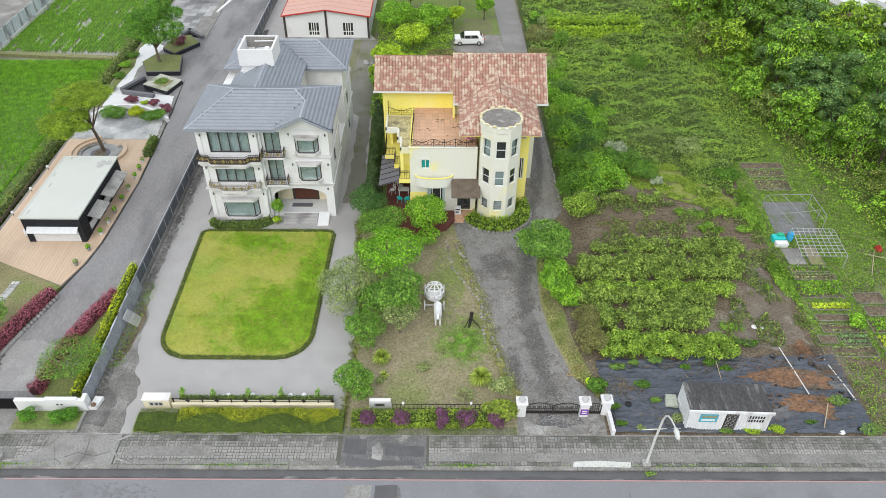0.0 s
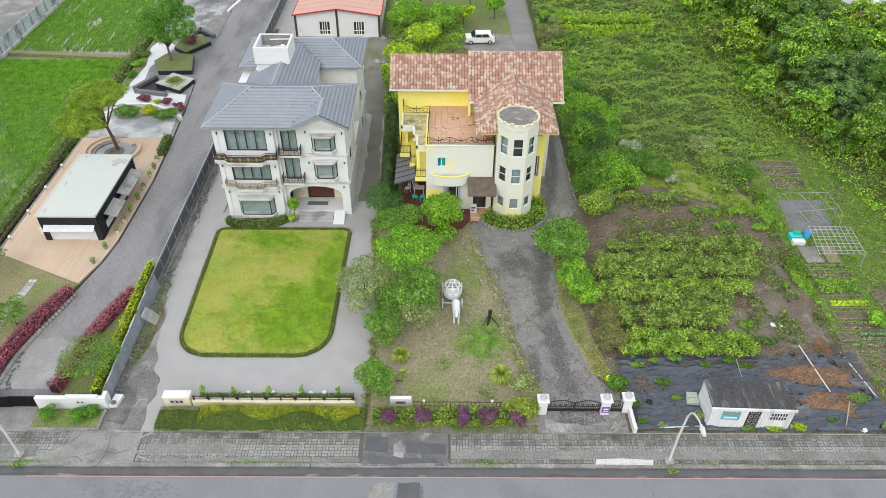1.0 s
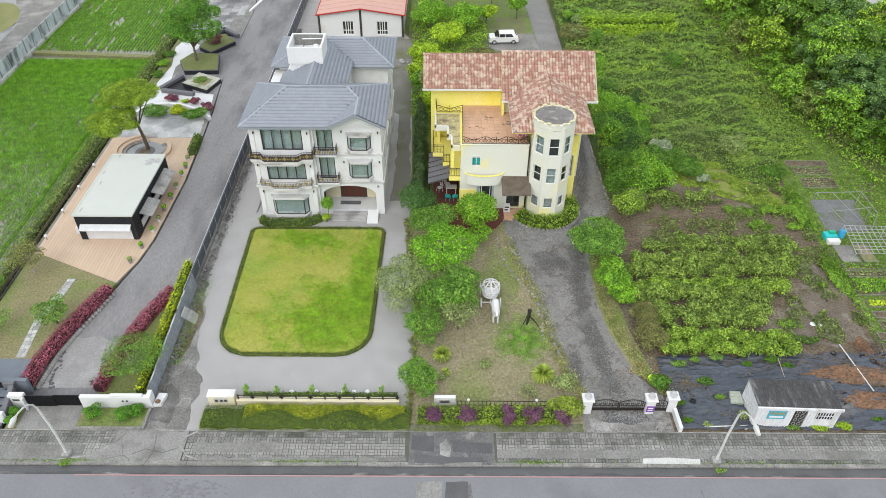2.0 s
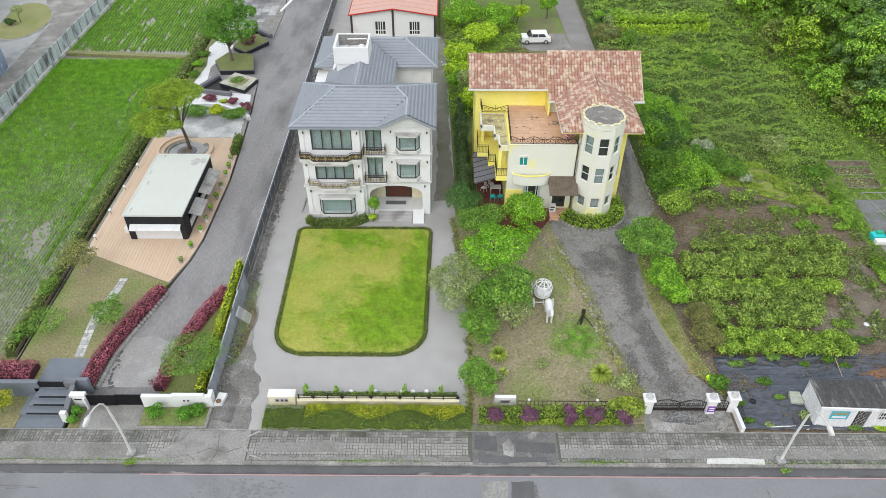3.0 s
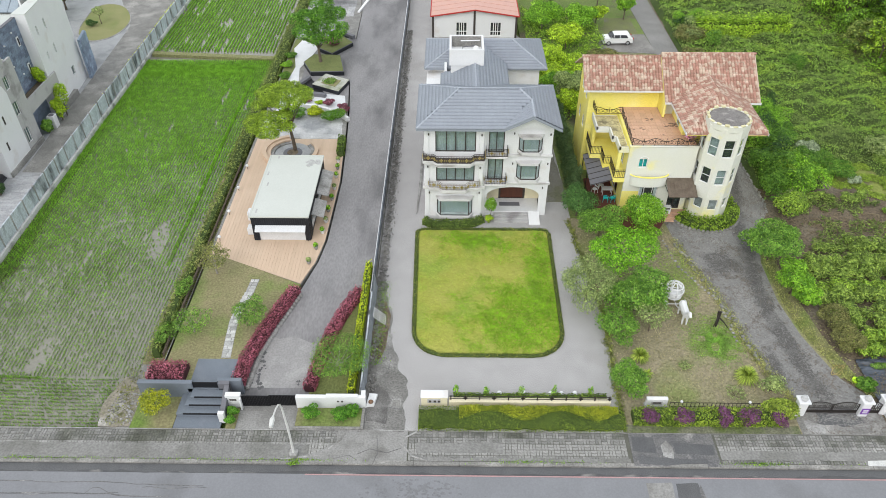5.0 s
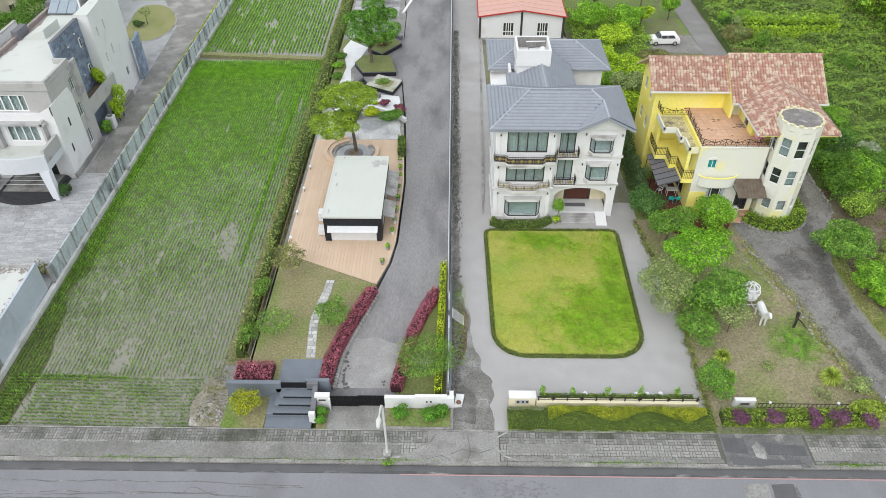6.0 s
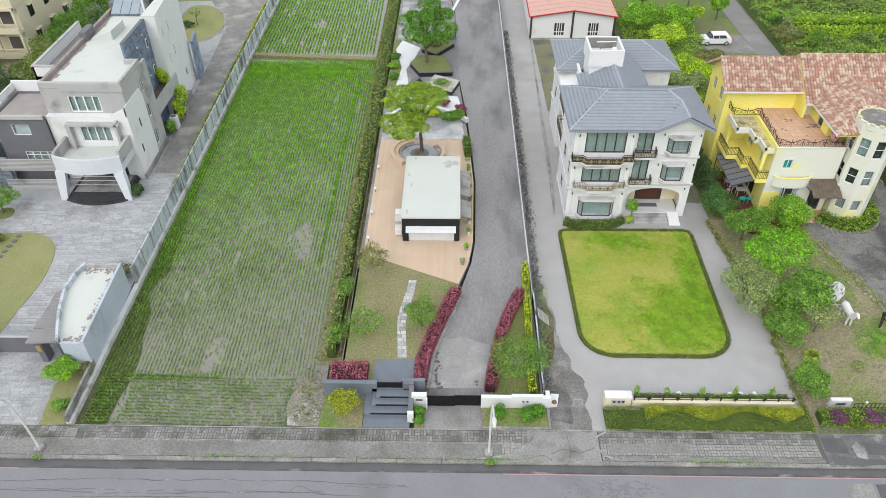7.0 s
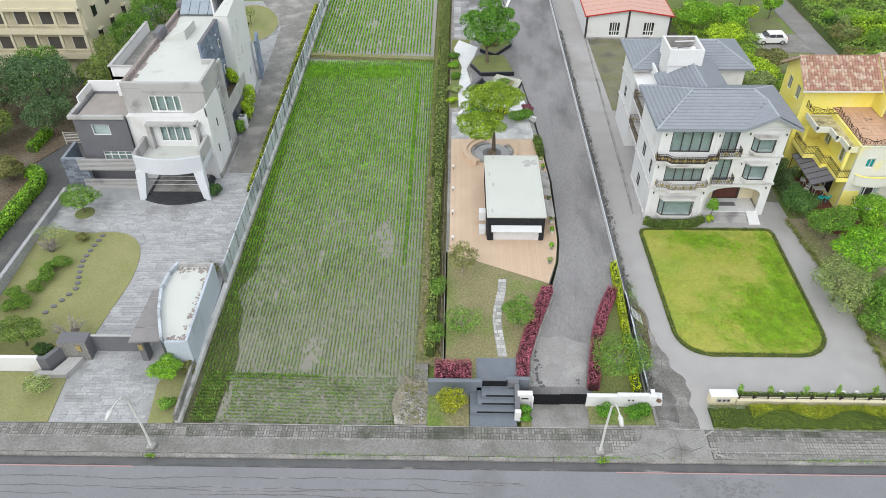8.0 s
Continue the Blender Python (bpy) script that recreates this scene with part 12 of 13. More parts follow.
p00, p10, p01, p11 = Vector((31.8, 48.7, 1.35)), Vector((35.9, 48.7, 1.35)), Vector((32.3, 52.5, 1.5)), Vector((36.1, 52.4, 1.5))
for i in range(9):
    t = i / 8
    part("bar", tube(B(), [p00.lerp(p10, t), p01.lerp(p11, t)], 0.028, 4), M_STEEL, Tr)
for i in range(9):
    t = i / 8
    part("bar", tube(B(), [p00.lerp(p01, t), p10.lerp(p11, t)], 0.028, 4), M_STEEL, Tr)
for p in (p00, p10, p01, p11):
    part("post", tube(B(), [(p.x, p.y, -0.05), p], 0.045, 5), M_STEEL, Tr)
M_DULLPOLE = mat("dull_galvanised_pole", (0.36, 0.37, 0.37), (0.27, 0.28, 0.28), 2.0, 14, 0.6, metal=0.3, vary=0.15)
Fm = thing("garden_framework", 34.0, 56.0, 0.0, "open frame of pale poles over bare ground", "frame")
for a, b in (((31.7, 57.6, 1.6), (36.2, 57.8, 1.6)), ((31.6, 54.5, 1.6), (36.0, 55.2, 1.6)), ((31.7, 57.6, 1.6), (32.6, 53.0, 1.5)), ((33.3, 57.7, 1.6), (34.2, 53.2, 1.5)), ((35.0, 57.7, 1.6), (35.9, 54.0, 1.4)), ((36.2, 57.8, 1.6), (36.6, 54.8, 1.2)), ((36.6, 54.8, 1.2), (35.6, 53.2, 0.0))):
    part("pole", tube(B(), [a, b], 0.032, 5), M_DULLPOLE, Fm)
for x, y in ((31.7, 57.6), (36.2, 57.8), (31.6, 54.5), (36.0, 55.2)):
    part("post", tube(B(), [(x, y, -0.05), (x, y, 1.6)], 0.032, 5), M_DULLPOLE, Fm)
M_WEEDSHEET = mat("grey_weed_sheet", (0.15, 0.152, 0.16), (0.21, 0.212, 0.215), 0.8, 7, 0.7, vary=0.25, patch=(0.12, 0.15, 0.08), patch_scale=0.6, patch_amount=0.5)
slab("grey_sheet_ground", [(31.5, 53.4), (35.6, 53.6), (36.4, 58.6), (32.0, 58.6)], 0.03, M_WEEDSHEET, "grey weed sheet under the pole frame", "ground", deep=0.1)
Cr = thing("storage_tubs", 31.4, 52.3, 0.0, "turquoise and white plastic tubs stacked", "tub")
part("white_tub", box(B(), 30.8, 31.95, 51.4, 51.95, 0, 0.5, 0.04), M_WHOBJ, Cr)
part("crate", box(B(), 30.75, 31.9, 52.05, 52.8, 0, 0.6, 0.04), M_CYAN, Cr)
part("green_crate", box(B(), 31.2, 31.8, 52.4, 52.75, 0.6, 0.8, 0.03), M_GREENP, Cr)
part("blue_barrel", lathe(B(), 32.5, 52.6, ((0.28, 0), (0.32, 0.4), (0.28, 0.85), (0.2, 0.88)), 12), M_BLUE, Cr)
heap("red_tarpaulin", [(40.0, 50.8), (40.5, 50.9), (40.4, 51.6), (40.0, 51.5)], 0.4, M_REDTRIM, "crumpled crimson tarpaulin at the wood's edge", 445, "")
for a, b in (((37.5, 49.0, 1.4), (40.0, 48.0, 1.4)), ((38.0, 47.5, 0.0), (38.4, 49.2, 1.5)), ((39.6, 46.8, 0.0), (39.9, 48.4, 1.5)), ((38.2, 46.0, 1.2), (40.4, 47.0, 1.3))):
    tagged(part("bean_pole", tube(B(), [a, b], 0.035, 5), M_BAMBOO), "thin pale bean pole in the garden", "pole", "bean poles")
n = 36000
x, y = scatter(rng, [(29.6, 38.6), (31, 38), (39, 36), (44, 44), (43.5, 52), (40.5, 62), (39.5, 68), (36.5, 76), (35.5, 67), (30.6, 66), (30.0, 56)], n)
inbed = np.zeros(x.size, bool)
for a, b, c, d, *_ in beds:
    inbed |= (x > a) & (x < b) & (y > c) & (y < d)
x, y = x[~inbed], y[~inbed]
sheet = in_poly(x, y, [(31.4, 53.2), (35.7, 53.4), (36.5, 58.7), (31.9, 58.7)])
worn = (vnoise(x, y, 1.6, 41) + 0.5 * vnoise(x, y, 0.5, 42) > np.where(y > 50, 0.75, 0.3)) & (rng.random(x.size) < 0.85)
x, y = x[~(sheet | worn)], y[~(sheet | worn)]
c = np.stack([x, y, 0.04 + rng.uniform(0, 0.15, x.size)], 1)
v, f = leaves(rng, c, rng.normal(scale=0.6, size=c.shape) + np.array([0, 0, 0.7]), 0.12, 0.3)
tagged(np_mesh("path_grass", v, f, L_GRASS), "bright grass on the garden paths", "grass", kind="stuff")
crop_row(29.4, 30.4, 47.0, 7.0, 0.45, L_GRASS, 446, "strip of bright grass along the crop field", 260)
crop_row(29.7, 31.0, 57.0, 7.0, 0.5, L_GRASS, 447, "strip of bright grass along the crop field", 240)

# ---- wood ----
def wild_crown(rng, r, rz, cz, k):
    """Many uneven clumps of unlike size, heaped into a ragged crown."""
    out = [(0, 0, cz - 0.2 * rz, r * 0.6, r * 0.6, rz * 0.6)]
    for i in range(k):
        a, d = rng.uniform(0, 6.28), math.sqrt(rng.uniform(0.02, 1.0))
        s = rng.uniform(0.13, 0.31) * (1.15 - 0.4 * d)
        top = rz * (0.85 - 0.9 * d * d) + rng.normal(0, 0.22) * rz
        out.append((r * d * math.cos(a), r * d * math.sin(a), cz + top, r * s * rng.uniform(0.8, 1.4), r * s * rng.uniform(0.8, 1.4), rz * s * rng.uniform(0.6, 1.0)))
    return out


def wood_tree(x, y, h, r, rz, m, label, seed, n, size):
    rng = np.random.default_rng(seed)
    ob = thing("wood_tree", x, y, 0.0, label, "tree", "trees of the wood")
    cz = h - rz
    bl = wild_crown(rng, r, rz, cz, 36)
    at = lambda bm: (bmesh.ops.translate(bm, vec=(x, y, 0), verts=bm.verts), bm)[1]
    tr = part("trunk", at(tube(B(), [(0, 0, -0.1), (0.1, 0.05, cz * 0.5), (0, 0, cz + rz * 0.4)], 0.2, 7, 0.06)), M_BARK, ob)
    for q in bl[1:6]:
        part("limb", at(tube(B(), [(0, 0, cz * 0.6), (q[0] * 0.5, q[1] * 0.5, cz * 0.75 + q[2] * 0.2), q[:3]], 0.09, 5, 0.03)), M_BARK, tr)
    v, f = blob_leaves(rng, bl, n, size, 0.6, 0.5, 0.82)
    np_mesh("crown", v + np.array([x, y, 0.0]), f, m, ob)
    # Added blobs inside the clumps; their darker colour stands in for crown shade.
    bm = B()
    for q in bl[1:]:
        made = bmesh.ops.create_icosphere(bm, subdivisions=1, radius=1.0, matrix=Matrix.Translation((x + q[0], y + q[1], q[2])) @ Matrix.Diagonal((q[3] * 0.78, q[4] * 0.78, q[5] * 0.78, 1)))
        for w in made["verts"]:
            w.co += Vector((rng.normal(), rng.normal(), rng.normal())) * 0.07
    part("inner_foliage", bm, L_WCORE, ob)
    return ob


# Darker green that paints the shade inside the wood's crowns.
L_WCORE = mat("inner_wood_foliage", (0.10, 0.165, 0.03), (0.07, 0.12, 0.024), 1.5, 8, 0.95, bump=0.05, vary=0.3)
L_WOOD = leaf("wood_leaves", (0.18, 0.31, 0.032), (0.125, 0.235, 0.025), 0.36, 0.3)
L_WLIME = leaf("wood_lime_leaves", (0.245, 0.35, 0.032), (0.18, 0.275, 0.026), 0.36, 0.26)
L_WBLUE = leaf("wood_blue_leaves", (0.14, 0.235, 0.085), (0.10, 0.18, 0.062), 0.36, 0.24)
L_WDEEP = leaf("wood_deep_leaves", (0.135, 0.25, 0.033), (0.095, 0.19, 0.026), 0.36, 0.24)
L_WOLIVE = leaf("wood_olive_leaves", (0.20, 0.235, 0.058), (0.145, 0.18, 0.046), 0.36, 0.26)
protos = []
spec = ((7.6, 3.2, 2.9, L_WOOD, 0.175, 4000, "tall fresh-green tree in the dense wood"),
        (8.6, 3.3, 3.2, L_WDEEP, 0.16, 4200, "tall ragged deep-green tree in the dense wood"),
        (7.0, 2.9, 2.6, L_WOOD, 0.24, 2600, "broad-leaved green tree in the dense wood"),
        (7.6, 3.2, 2.9, L_WLIME, 0.175, 3800, "lime-leaved tree in the dense wood"),
        (7.4, 3.2, 2.8, L_WBLUE, 0.14, 5000, "fine-leaved bluish-green tree in the dense wood"),
        (5.0, 3.0, 2.3, L_WOOD, 0.2, 3400, "low bright spreading tree at the wood's edge"),
        (4.6, 2.8, 2.0, L_WOLIVE, 0.15, 3200, "dull olive tree at the wood's edge"))
for i, (h, r, rz, m, size, n, lab) in enumerate(spec):
    protos.append(wood_tree(62 + 5 * i, 128.0, h, r, rz, m, lab, 460 + i, int(n * 0.76), size * 0.9))
rng = np.random.default_rng(470)
edge = lambda y: np.interp(y, [45, 51, 56, 66, 80, 100, 125], [46.0, 44.6, 43.3, 40.8, 37.2, 36.0, 35.5])
y = 45.0
while y < 122:
    x = edge(y) + rng.uniform(-0.4, 1.2)
    while x < 0.477 * y + 22:
        d = x - edge(y)
        i = int(rng.choice([0, 1, 2, 3, 4, 5, 6], p=[0.16, 0.18, 0.12, 0.12, 0.19, 0.07, 0.16])) if d > 2.6 else int(rng.choice([5, 6, 0, 3], p=[0.5, 0.25, 0.15, 0.10]))
        s = rng.uniform(0.72, 1.3) if d > 2.6 else rng.uniform(0.65, 1.0)
        if in_poly(np.array([x]), np.array([y]), [(49.5, 104), (54.0, 88.0), (58.0, 84.5), (80, 93), (75, 120)])[0]:
            x += 3.6
            continue
        copy_thing(protos[i], Matrix.Translation((x + rng.uniform(-0.6, 0.6), y + rng.uniform(-0.9, 0.9), -0.05)) @ Matrix.Rotation(rng.uniform(0, 6.28), 4, "Z") @ Matrix.Diagonal((s * 0.95, s * rng.uniform(0.8, 1.1), s * rng.uniform(0.8, 1.25), 1)))
        x += rng.uniform(3.0, 4.2) * (1 if d < 14 else 1.25)
    y += 3.7
und = [(33.5, 88), (36.4, 74), (38.6, 66), (41.0, 56), (42.5, 46), (50, 46), (50, 70), (46, 95), (42, 118), (33.5, 118)]
x, y = scatter(rng, und, 55000)
rise = np.clip((x - edge(y) + 3.2) / 4.5, 0.12, 1)
hgt = rise * (1.9 + 1.5 * vnoise(x, y, 2.6, 31) + 0.9 * vnoise(x, y, 1.0, 32))
c = np.stack([x, y, np.maximum(0.12, hgt * rng.uniform(0.55, 1.05, x.size))], 1)
tone = vnoise(x, y, 2.0, 33) + rng.normal(0, 0.3, x.size)
for nm, k, m, lab in (("undergrowth", tone < 0.15, L_WOOD, "dense undergrowth of the wood"), ("dull_undergrowth", tone >= 0.15, L_WOLIVE, "dull olive undergrowth of the wood")):
    v, f = leaves(rng, c[k], rng.normal(scale=0.5, size=c[k].shape) + np.array([-0.2, -0.3, 0.7]), 0.13, 0.5)
    tagged(np_mesh(nm, v, f, m), lab, "undergrowth", kind="stuff")
W = thing("warehouse", 60.0, 100.0, 0.0, "pale metal-roofed shed with a brown wall behind the wood", "building")
plan = [(53.0, 102.5), (57.6, 90.4), (70.0, 96.0), (65.4, 108.0)]
part("wall", prism(B(), plan, 0, 4.8), mat("brown_shed_wall", (0.33, 0.25, 0.19), (0.28, 0.21, 0.16), 0.8, 10, 0.8, vary=0.12), W)
a, b, c, d = (Vector(p) for p in plan)
for i in range(8):
    p, q, r, t = a.lerp(d, i / 8), b.lerp(c, i / 8), b.lerp(c, (i + 0.97) / 8), a.lerp(d, (i + 0.97) / 8)
    part("roof_sheet", prism(B(), [p, q, r, t], 4.8, 4.95 + 0.02 * (i % 2)), M_PANELWH if i % 3 else M_GREYWALL, W)

# ---- west plot: shrubs, trees, lane ----
L_CLOUD = leaf("clipped_cloud_leaves", (0.10, 0.175, 0.025), (0.07, 0.13, 0.02))
for i, (x, y, r, h, m, lab) in enumerate(((-78.2, 43.2, 0.8, 1.15, L_CLOUD, "clipped cloud shrub on the lawn"), (-76.9, 42.1, 0.9, 1.1, L_CLOUD, "clipped cloud shrub on the lawn"), (-78.0, 41.9, 0.8, 1.0, L_CLOUD, "clipped cloud shrub on the lawn"), (-77.5, 42.7, 0.6, 1.3, L_CLOUD, "clipped cloud shrub on the lawn"), (-76.8, 44.1, 0.75, 0.9, L_CLOUD, "round clipped shrub on the lawn"), (-76.3, 45.3, 0.75, 1.0, L_CLOUD, "layered clipped shrub on the lawn"), (-76.5, 46.0, 0.6, 1.3, L_CLOUD, "layered clipped shrub on the lawn"), (-75.7, 47.1, 1.05, 1.2, L_CLOUD, "wide green clipped shrub on the lawn"), (-76.6, 47.0, 0.6, 0.7, L_CLOUD, "low clipped shrub on the lawn"), (-75.2, 50.6, 0.75, 0.8, L_BROWN, "small dull shrub on the lawn"))):
    shrub("clipped_shrub", x, y, z_yard(x, y) + 0.04, r, r * 0.85, h, m, lab, 500 + i, 1200, 0.075, group="clipped shrubs of the forecourt lawn")
tree("garden_tree", -77.6, 50.0, 0.4, 2.2, 1.5, 1.3, 0.7, L_GREY, "sparse bare-twigged garden tree", 511, 500, 0.1, 0.08, bark=M_TWIG)
tree("garden_tree", -76.8, 54.8, 0.45, 2.9, 2.0, 1.7, 1.0, L_SPARSE, "spreading pine-like tree in a round bed", 512, 2200, 0.12, 0.12)
tagged(part("tree_bed", lathe(B(), -76.8, 54.8, ((0.9, 0.3), (0.95, 0.55), (0.8, 0.6), (0.2, 0.66)), 18), M_BEDTURF), "round mossy bed under the tree", "bed")
tree("garden_tree", -74.8, 37.9, 0.1, 2.7, 2.1, 1.6, 1.1, leaf("olive_tree_leaves", (0.12, 0.17, 0.035), (0.08, 0.125, 0.028)), "broad olive-green tree behind the wall", 513, 3000, 0.11, 0.12)
tree("garden_tree", -77.8, 37.6, 0.1, 2.4, 1.6, 1.5, 0.9, MATS["olive_tree_leaves"], "olive-green tree behind the wall", 514, 2200, 0.11, 0.1)
def twig_shrub(x, y, z, r, h, seed, label):
    """A leafless shrub: many forking twigs fanned from one stool."""
    rng = np.random.default_rng(seed)
    ob = thing("bare_shrub", x, y, z, label, "shrub")
    for i in range(26):
        a, d = rng.uniform(0, 6.28), r * math.sqrt(rng.uniform(0.05, 1.0))
        tip = Vector((x + d * math.cos(a), y + d * math.sin(a), z + h * rng.uniform(0.65, 1.05) * (1.1 - 0.35 * d / r)))
        base = Vector((x + 0.1 * math.cos(a), y + 0.1 * math.sin(a), z - 0.05))
        mid = base.lerp(tip, 0.5) + Vector((rng.normal(0, 0.07), rng.normal(0, 0.07), 0.1))
        br = part("branch", tube(B(), [base, mid, tip], 0.055, 4, 0.022), M_TWIG, ob)
        bm = B()
        for k in range(3):
            s = mid.lerp(tip, rng.uniform(0.0, 0.8))
            tube(bm, [s, s + Vector((rng.normal(0, 0.22), rng.normal(0, 0.22), rng.uniform(0.1, 0.4)))], 0.028, 3, 0.014)
        part("twig", bm, M_TWIG, br)


twig_shrub(-71.3, 38.6, 0.1, 1.5, 2.0, 515, "leafless grey-brown twiggy shrub behind the gate pier")
twig_shrub(-77.6, 49.2, 0.4, 1.2, 1.9, 560, "leafless twiggy shrub on the forecourt lawn")
shrub("garden_shrub", -72.9, 36.9, 0.05, 0.9, 0.7, 1.1, L_DARK, "dark shrub in the corner behind the wall", 561, 900, 0.1)
tree("garden_tree", -62.3, 34.6, 0.05, 2.1, 1.35, 1.2, 0.9, L_BRIGHT, "bright green round tree by the gatehouse", 516, 2200, 0.11, 0.09)
shrub("garden_shrub", -60.9, 35.3, 0.05, 0.6, 0.6, 1.2, L_BROWN, "dry brown shrub by the gatehouse", 517, 500, 0.1)
shrub("garden_shrub", -61.5, 32.0, 0.05, 0.7, 0.6, 0.8, L_WAX, "round green shrub by the pavement", 518, 700, 0.09)
tree("garden_tree", -71.5, 33.2, 0.05, 1.5, 1.2, 1.0, 0.55, L_GREY, "low thin tree on the street lawn", 519, 700, 0.11, 0.06)
shrub("garden_shrub", -61.9, 46.4, 0.3, 0.7, 0.9, 1.0, L_BROWN, "rusty shrub against the field wall", 520, 500, 0.1)
tree("bare_tree", -62.4, 46.6, 0.3, 1.9, 0.9, 0.9, 0.8, L_BROWN, "small leafless tree by the field wall", 521, 50, 0.08, 0.05, bark=M_TWIG, k=12, limbs=12)
shrub("garden_shrub", -64.6, 57.9, 0.5, 0.8, 0.8, 1.5, L_DARK, "dark round shrub beside the porch", 522, 1000, 0.11)
for i, (x, y, z, r, h, m) in enumerate(((-65.0, 70.0, 0.5, 0.75, 1.5, L_WAX), (-65.75, 73.2, 4.98, 0.75, 1.9, L_LIME), (-64.55, 73.9, 0.5, 0.8, 4.6, L_LIME), (-64.6, 72.8, 0.5, 0.7, 3.2, L_LIME))):
    shrub("wall_shrub", x, y, z, r, r, h, m, "lime shrub growing against the villa", 525 + i, 1300, 0.13)
ac = thing("air_conditioner", -64.9, 71.3, 0.5, "white outdoor air-conditioning unit", "air conditioner")
part("case", box(B(), -65.3, -64.5, 70.9, 71.75, 0.5, 2.0, 0.04), M_WHOBJ, ac)
part("grille", lathe(B(), -64.9, 71.3, ((0.3, 2.0), (0.32, 2.03), (0.1, 2.04)), 12), M_DGREY, ac)
hedge("verge_hedge", [(-61.45, 58.5), (-61.7, 75), (-62.0, 92), (-62.2, 108)], 0.45, 0.35, L_YELLOW, "low lime hedge along the field wall", 531, lambda x, y: 0.5, 120, 0.08, 0.4)
slab("back_drive", [(-64.4, 62), (-60.95, 62), (-61.2, 112), (-72, 112), (-66.2, 100), (-65.6, 88)], 0.52, M_CONCD, "stained concrete drive behind the villa", "drive", deep=0.3)
isle = [(-73.5, 101), (-72.6, 96.5), (-70, 94.3), (-67.6, 95.6), (-66.6, 99), (-67.0, 103), (-70, 108), (-74, 108)]
for i in range(3):
    isle = [q for a, b in zip(isle, isle[1:] + isle[:1]) for q in ((a[0] * 0.75 + b[0] * 0.25, a[1] * 0.75 + b[1] * 0.25), (a[0] * 0.25 + b[0] * 0.75, a[1] * 0.25 + b[1] * 0.75))]
slab("island_lawn", isle, 0.58, M_FLAWN, "round lawn island with a pale kerb", "lawn", deep=0.4)
setting("island_kerb", prism(B(), [(-70.2 + (x + 70.2) * 1.05, 101.5 + (y - 101.5) * 1.04) for x, y in isle], 0.3, 0.56), M_CONC, "pale kerb round the lawn island", "kerb")
shrub("garden_shrub", -71.6, 99.6, 0.58, 1.0, 0.8, 0.9, L_DARK, "dark clipped shrub on the lawn island", 533, 700, 0.1)
tree("garden_tree", -70.6, 100.6, 0.58, 2.6, 0.9, 0.9, 0.8, L_GREY, "thin tree on the lawn island", 534, 400, 0.12, 0.07)
# lane side
hedge("lane_hedge", [(-84.6, 48.0), (-84.2, 54.0), (-83.9, 60.0), (-84.6, 61.8), (-86.0, 62.2)], 1.3, 0.9, L_BRIGHT, "bright clipped hedge along the lane", 535, per_m=180, size=0.1)
hedge("lane_hedge", [(-87.6, 66.5), (-87.4, 70.5)], 1.0, 0.9, L_BRIGHT, "bright clipped hedge along the lane", 536, per_m=160, size=0.1)
slab("lane_garden", [(-120, 44), (-85.2, 44), (-84.6, 61), (-86.5, 64), (-84.4, 68.8), (-80.5, 69.2), (-80.5, 108), (-86, 108), (-86.4, 83), (-120, 83)], 0.02, M_SOIL, "shaded garden earth beside the lane", "ground", deep=0.3)
L_LANEOLIVE = leaf("lane_olive_leaves", (0.145, 0.185, 0.045), (0.10, 0.14, 0.035), 0.4)
L_LANE = leaf("lane_tree_leaves", (0.075, 0.125, 0.055), (0.05, 0.09, 0.04), 0.4)
for i, (x, y, h, r, m, lab) in enumerate(((-87.4, 61.0, 2.6, 1.7, L_BROWN, "dull brown-green tree beside the lane"), (-91.5, 58, 3.2, 2.0, L_MID, "green tree beside the lane"), (-94, 63, 4.5, 2.6, L_MID, "green tree beside the lane"), (-93.5, 73.5, 8.2, 4.0, L_LANE, "large dark tree before the apartment house"), (-88.2, 74.0, 8.2, 3.8, L_LANE, "large dark tree before the apartment house"), (-98.5, 74.5, 8.0, 4.0, L_LANE, "large dark tree before the apartment house"), (-90.5, 78.0, 7.5, 3.2, L_MID, "large green tree before the apartment house"), (-86.2, 70.0, 5.5, 2.6, L_LANE, "dark tree at the lane's end"), (-92.0, 67.5, 5.0, 2.8, L_LANEOLIVE, "olive-green tree before dark trees"), (-97.0, 68.0, 4.8, 2.8, L_BRIGHT, "bright tree beside the lane"), (-83.6, 77.5, 6.0, 2.0, L_LANEOLIVE, "feathery green tree by the villa"), (-83.4, 82.0, 7.0, 2.2, L_LANEOLIVE, "feathery green tree by the villa"), (-82.4, 87.5, 8.5, 2.8, L_MID, "tall green tree behind the villa"), (-81.0, 93.0, 9.0, 3.0, L_MID, "tall green tree behind the villa"), (-79.0, 100.0, 8.0, 3.0, L_MID, "tall green tree behind the villa"), (-78.0, 106, 7.0, 3.0, L_MID, "green tree behind the villa"))):
    tree("lane_tree", x, y, 0.0, h, r, r, h * 0.42, m, lab, 540 + i, 7000 if h > 7 else 3400, 0.18, 0.2, k=20, limbs=6)
gt = thing("metal_gate", -82.5, 68.4, 0.0, "low white metal gate at the lane's end", "gate")
for i in range(7):
    part("rail", tube(B(), [(-84.5, 68.4, 0.25 + 0.2 * i), (-80.6, 68.2, 0.25 + 0.2 * i)], 0.03, 4), M_LAMP, gt)
for x in (-84.5, -82.5, -80.6):
    part("post", tube(B(), [(x, 68.35, -0.05), (x, 68.35, 1.6)], 0.05, 5), M_LAMP, gt)

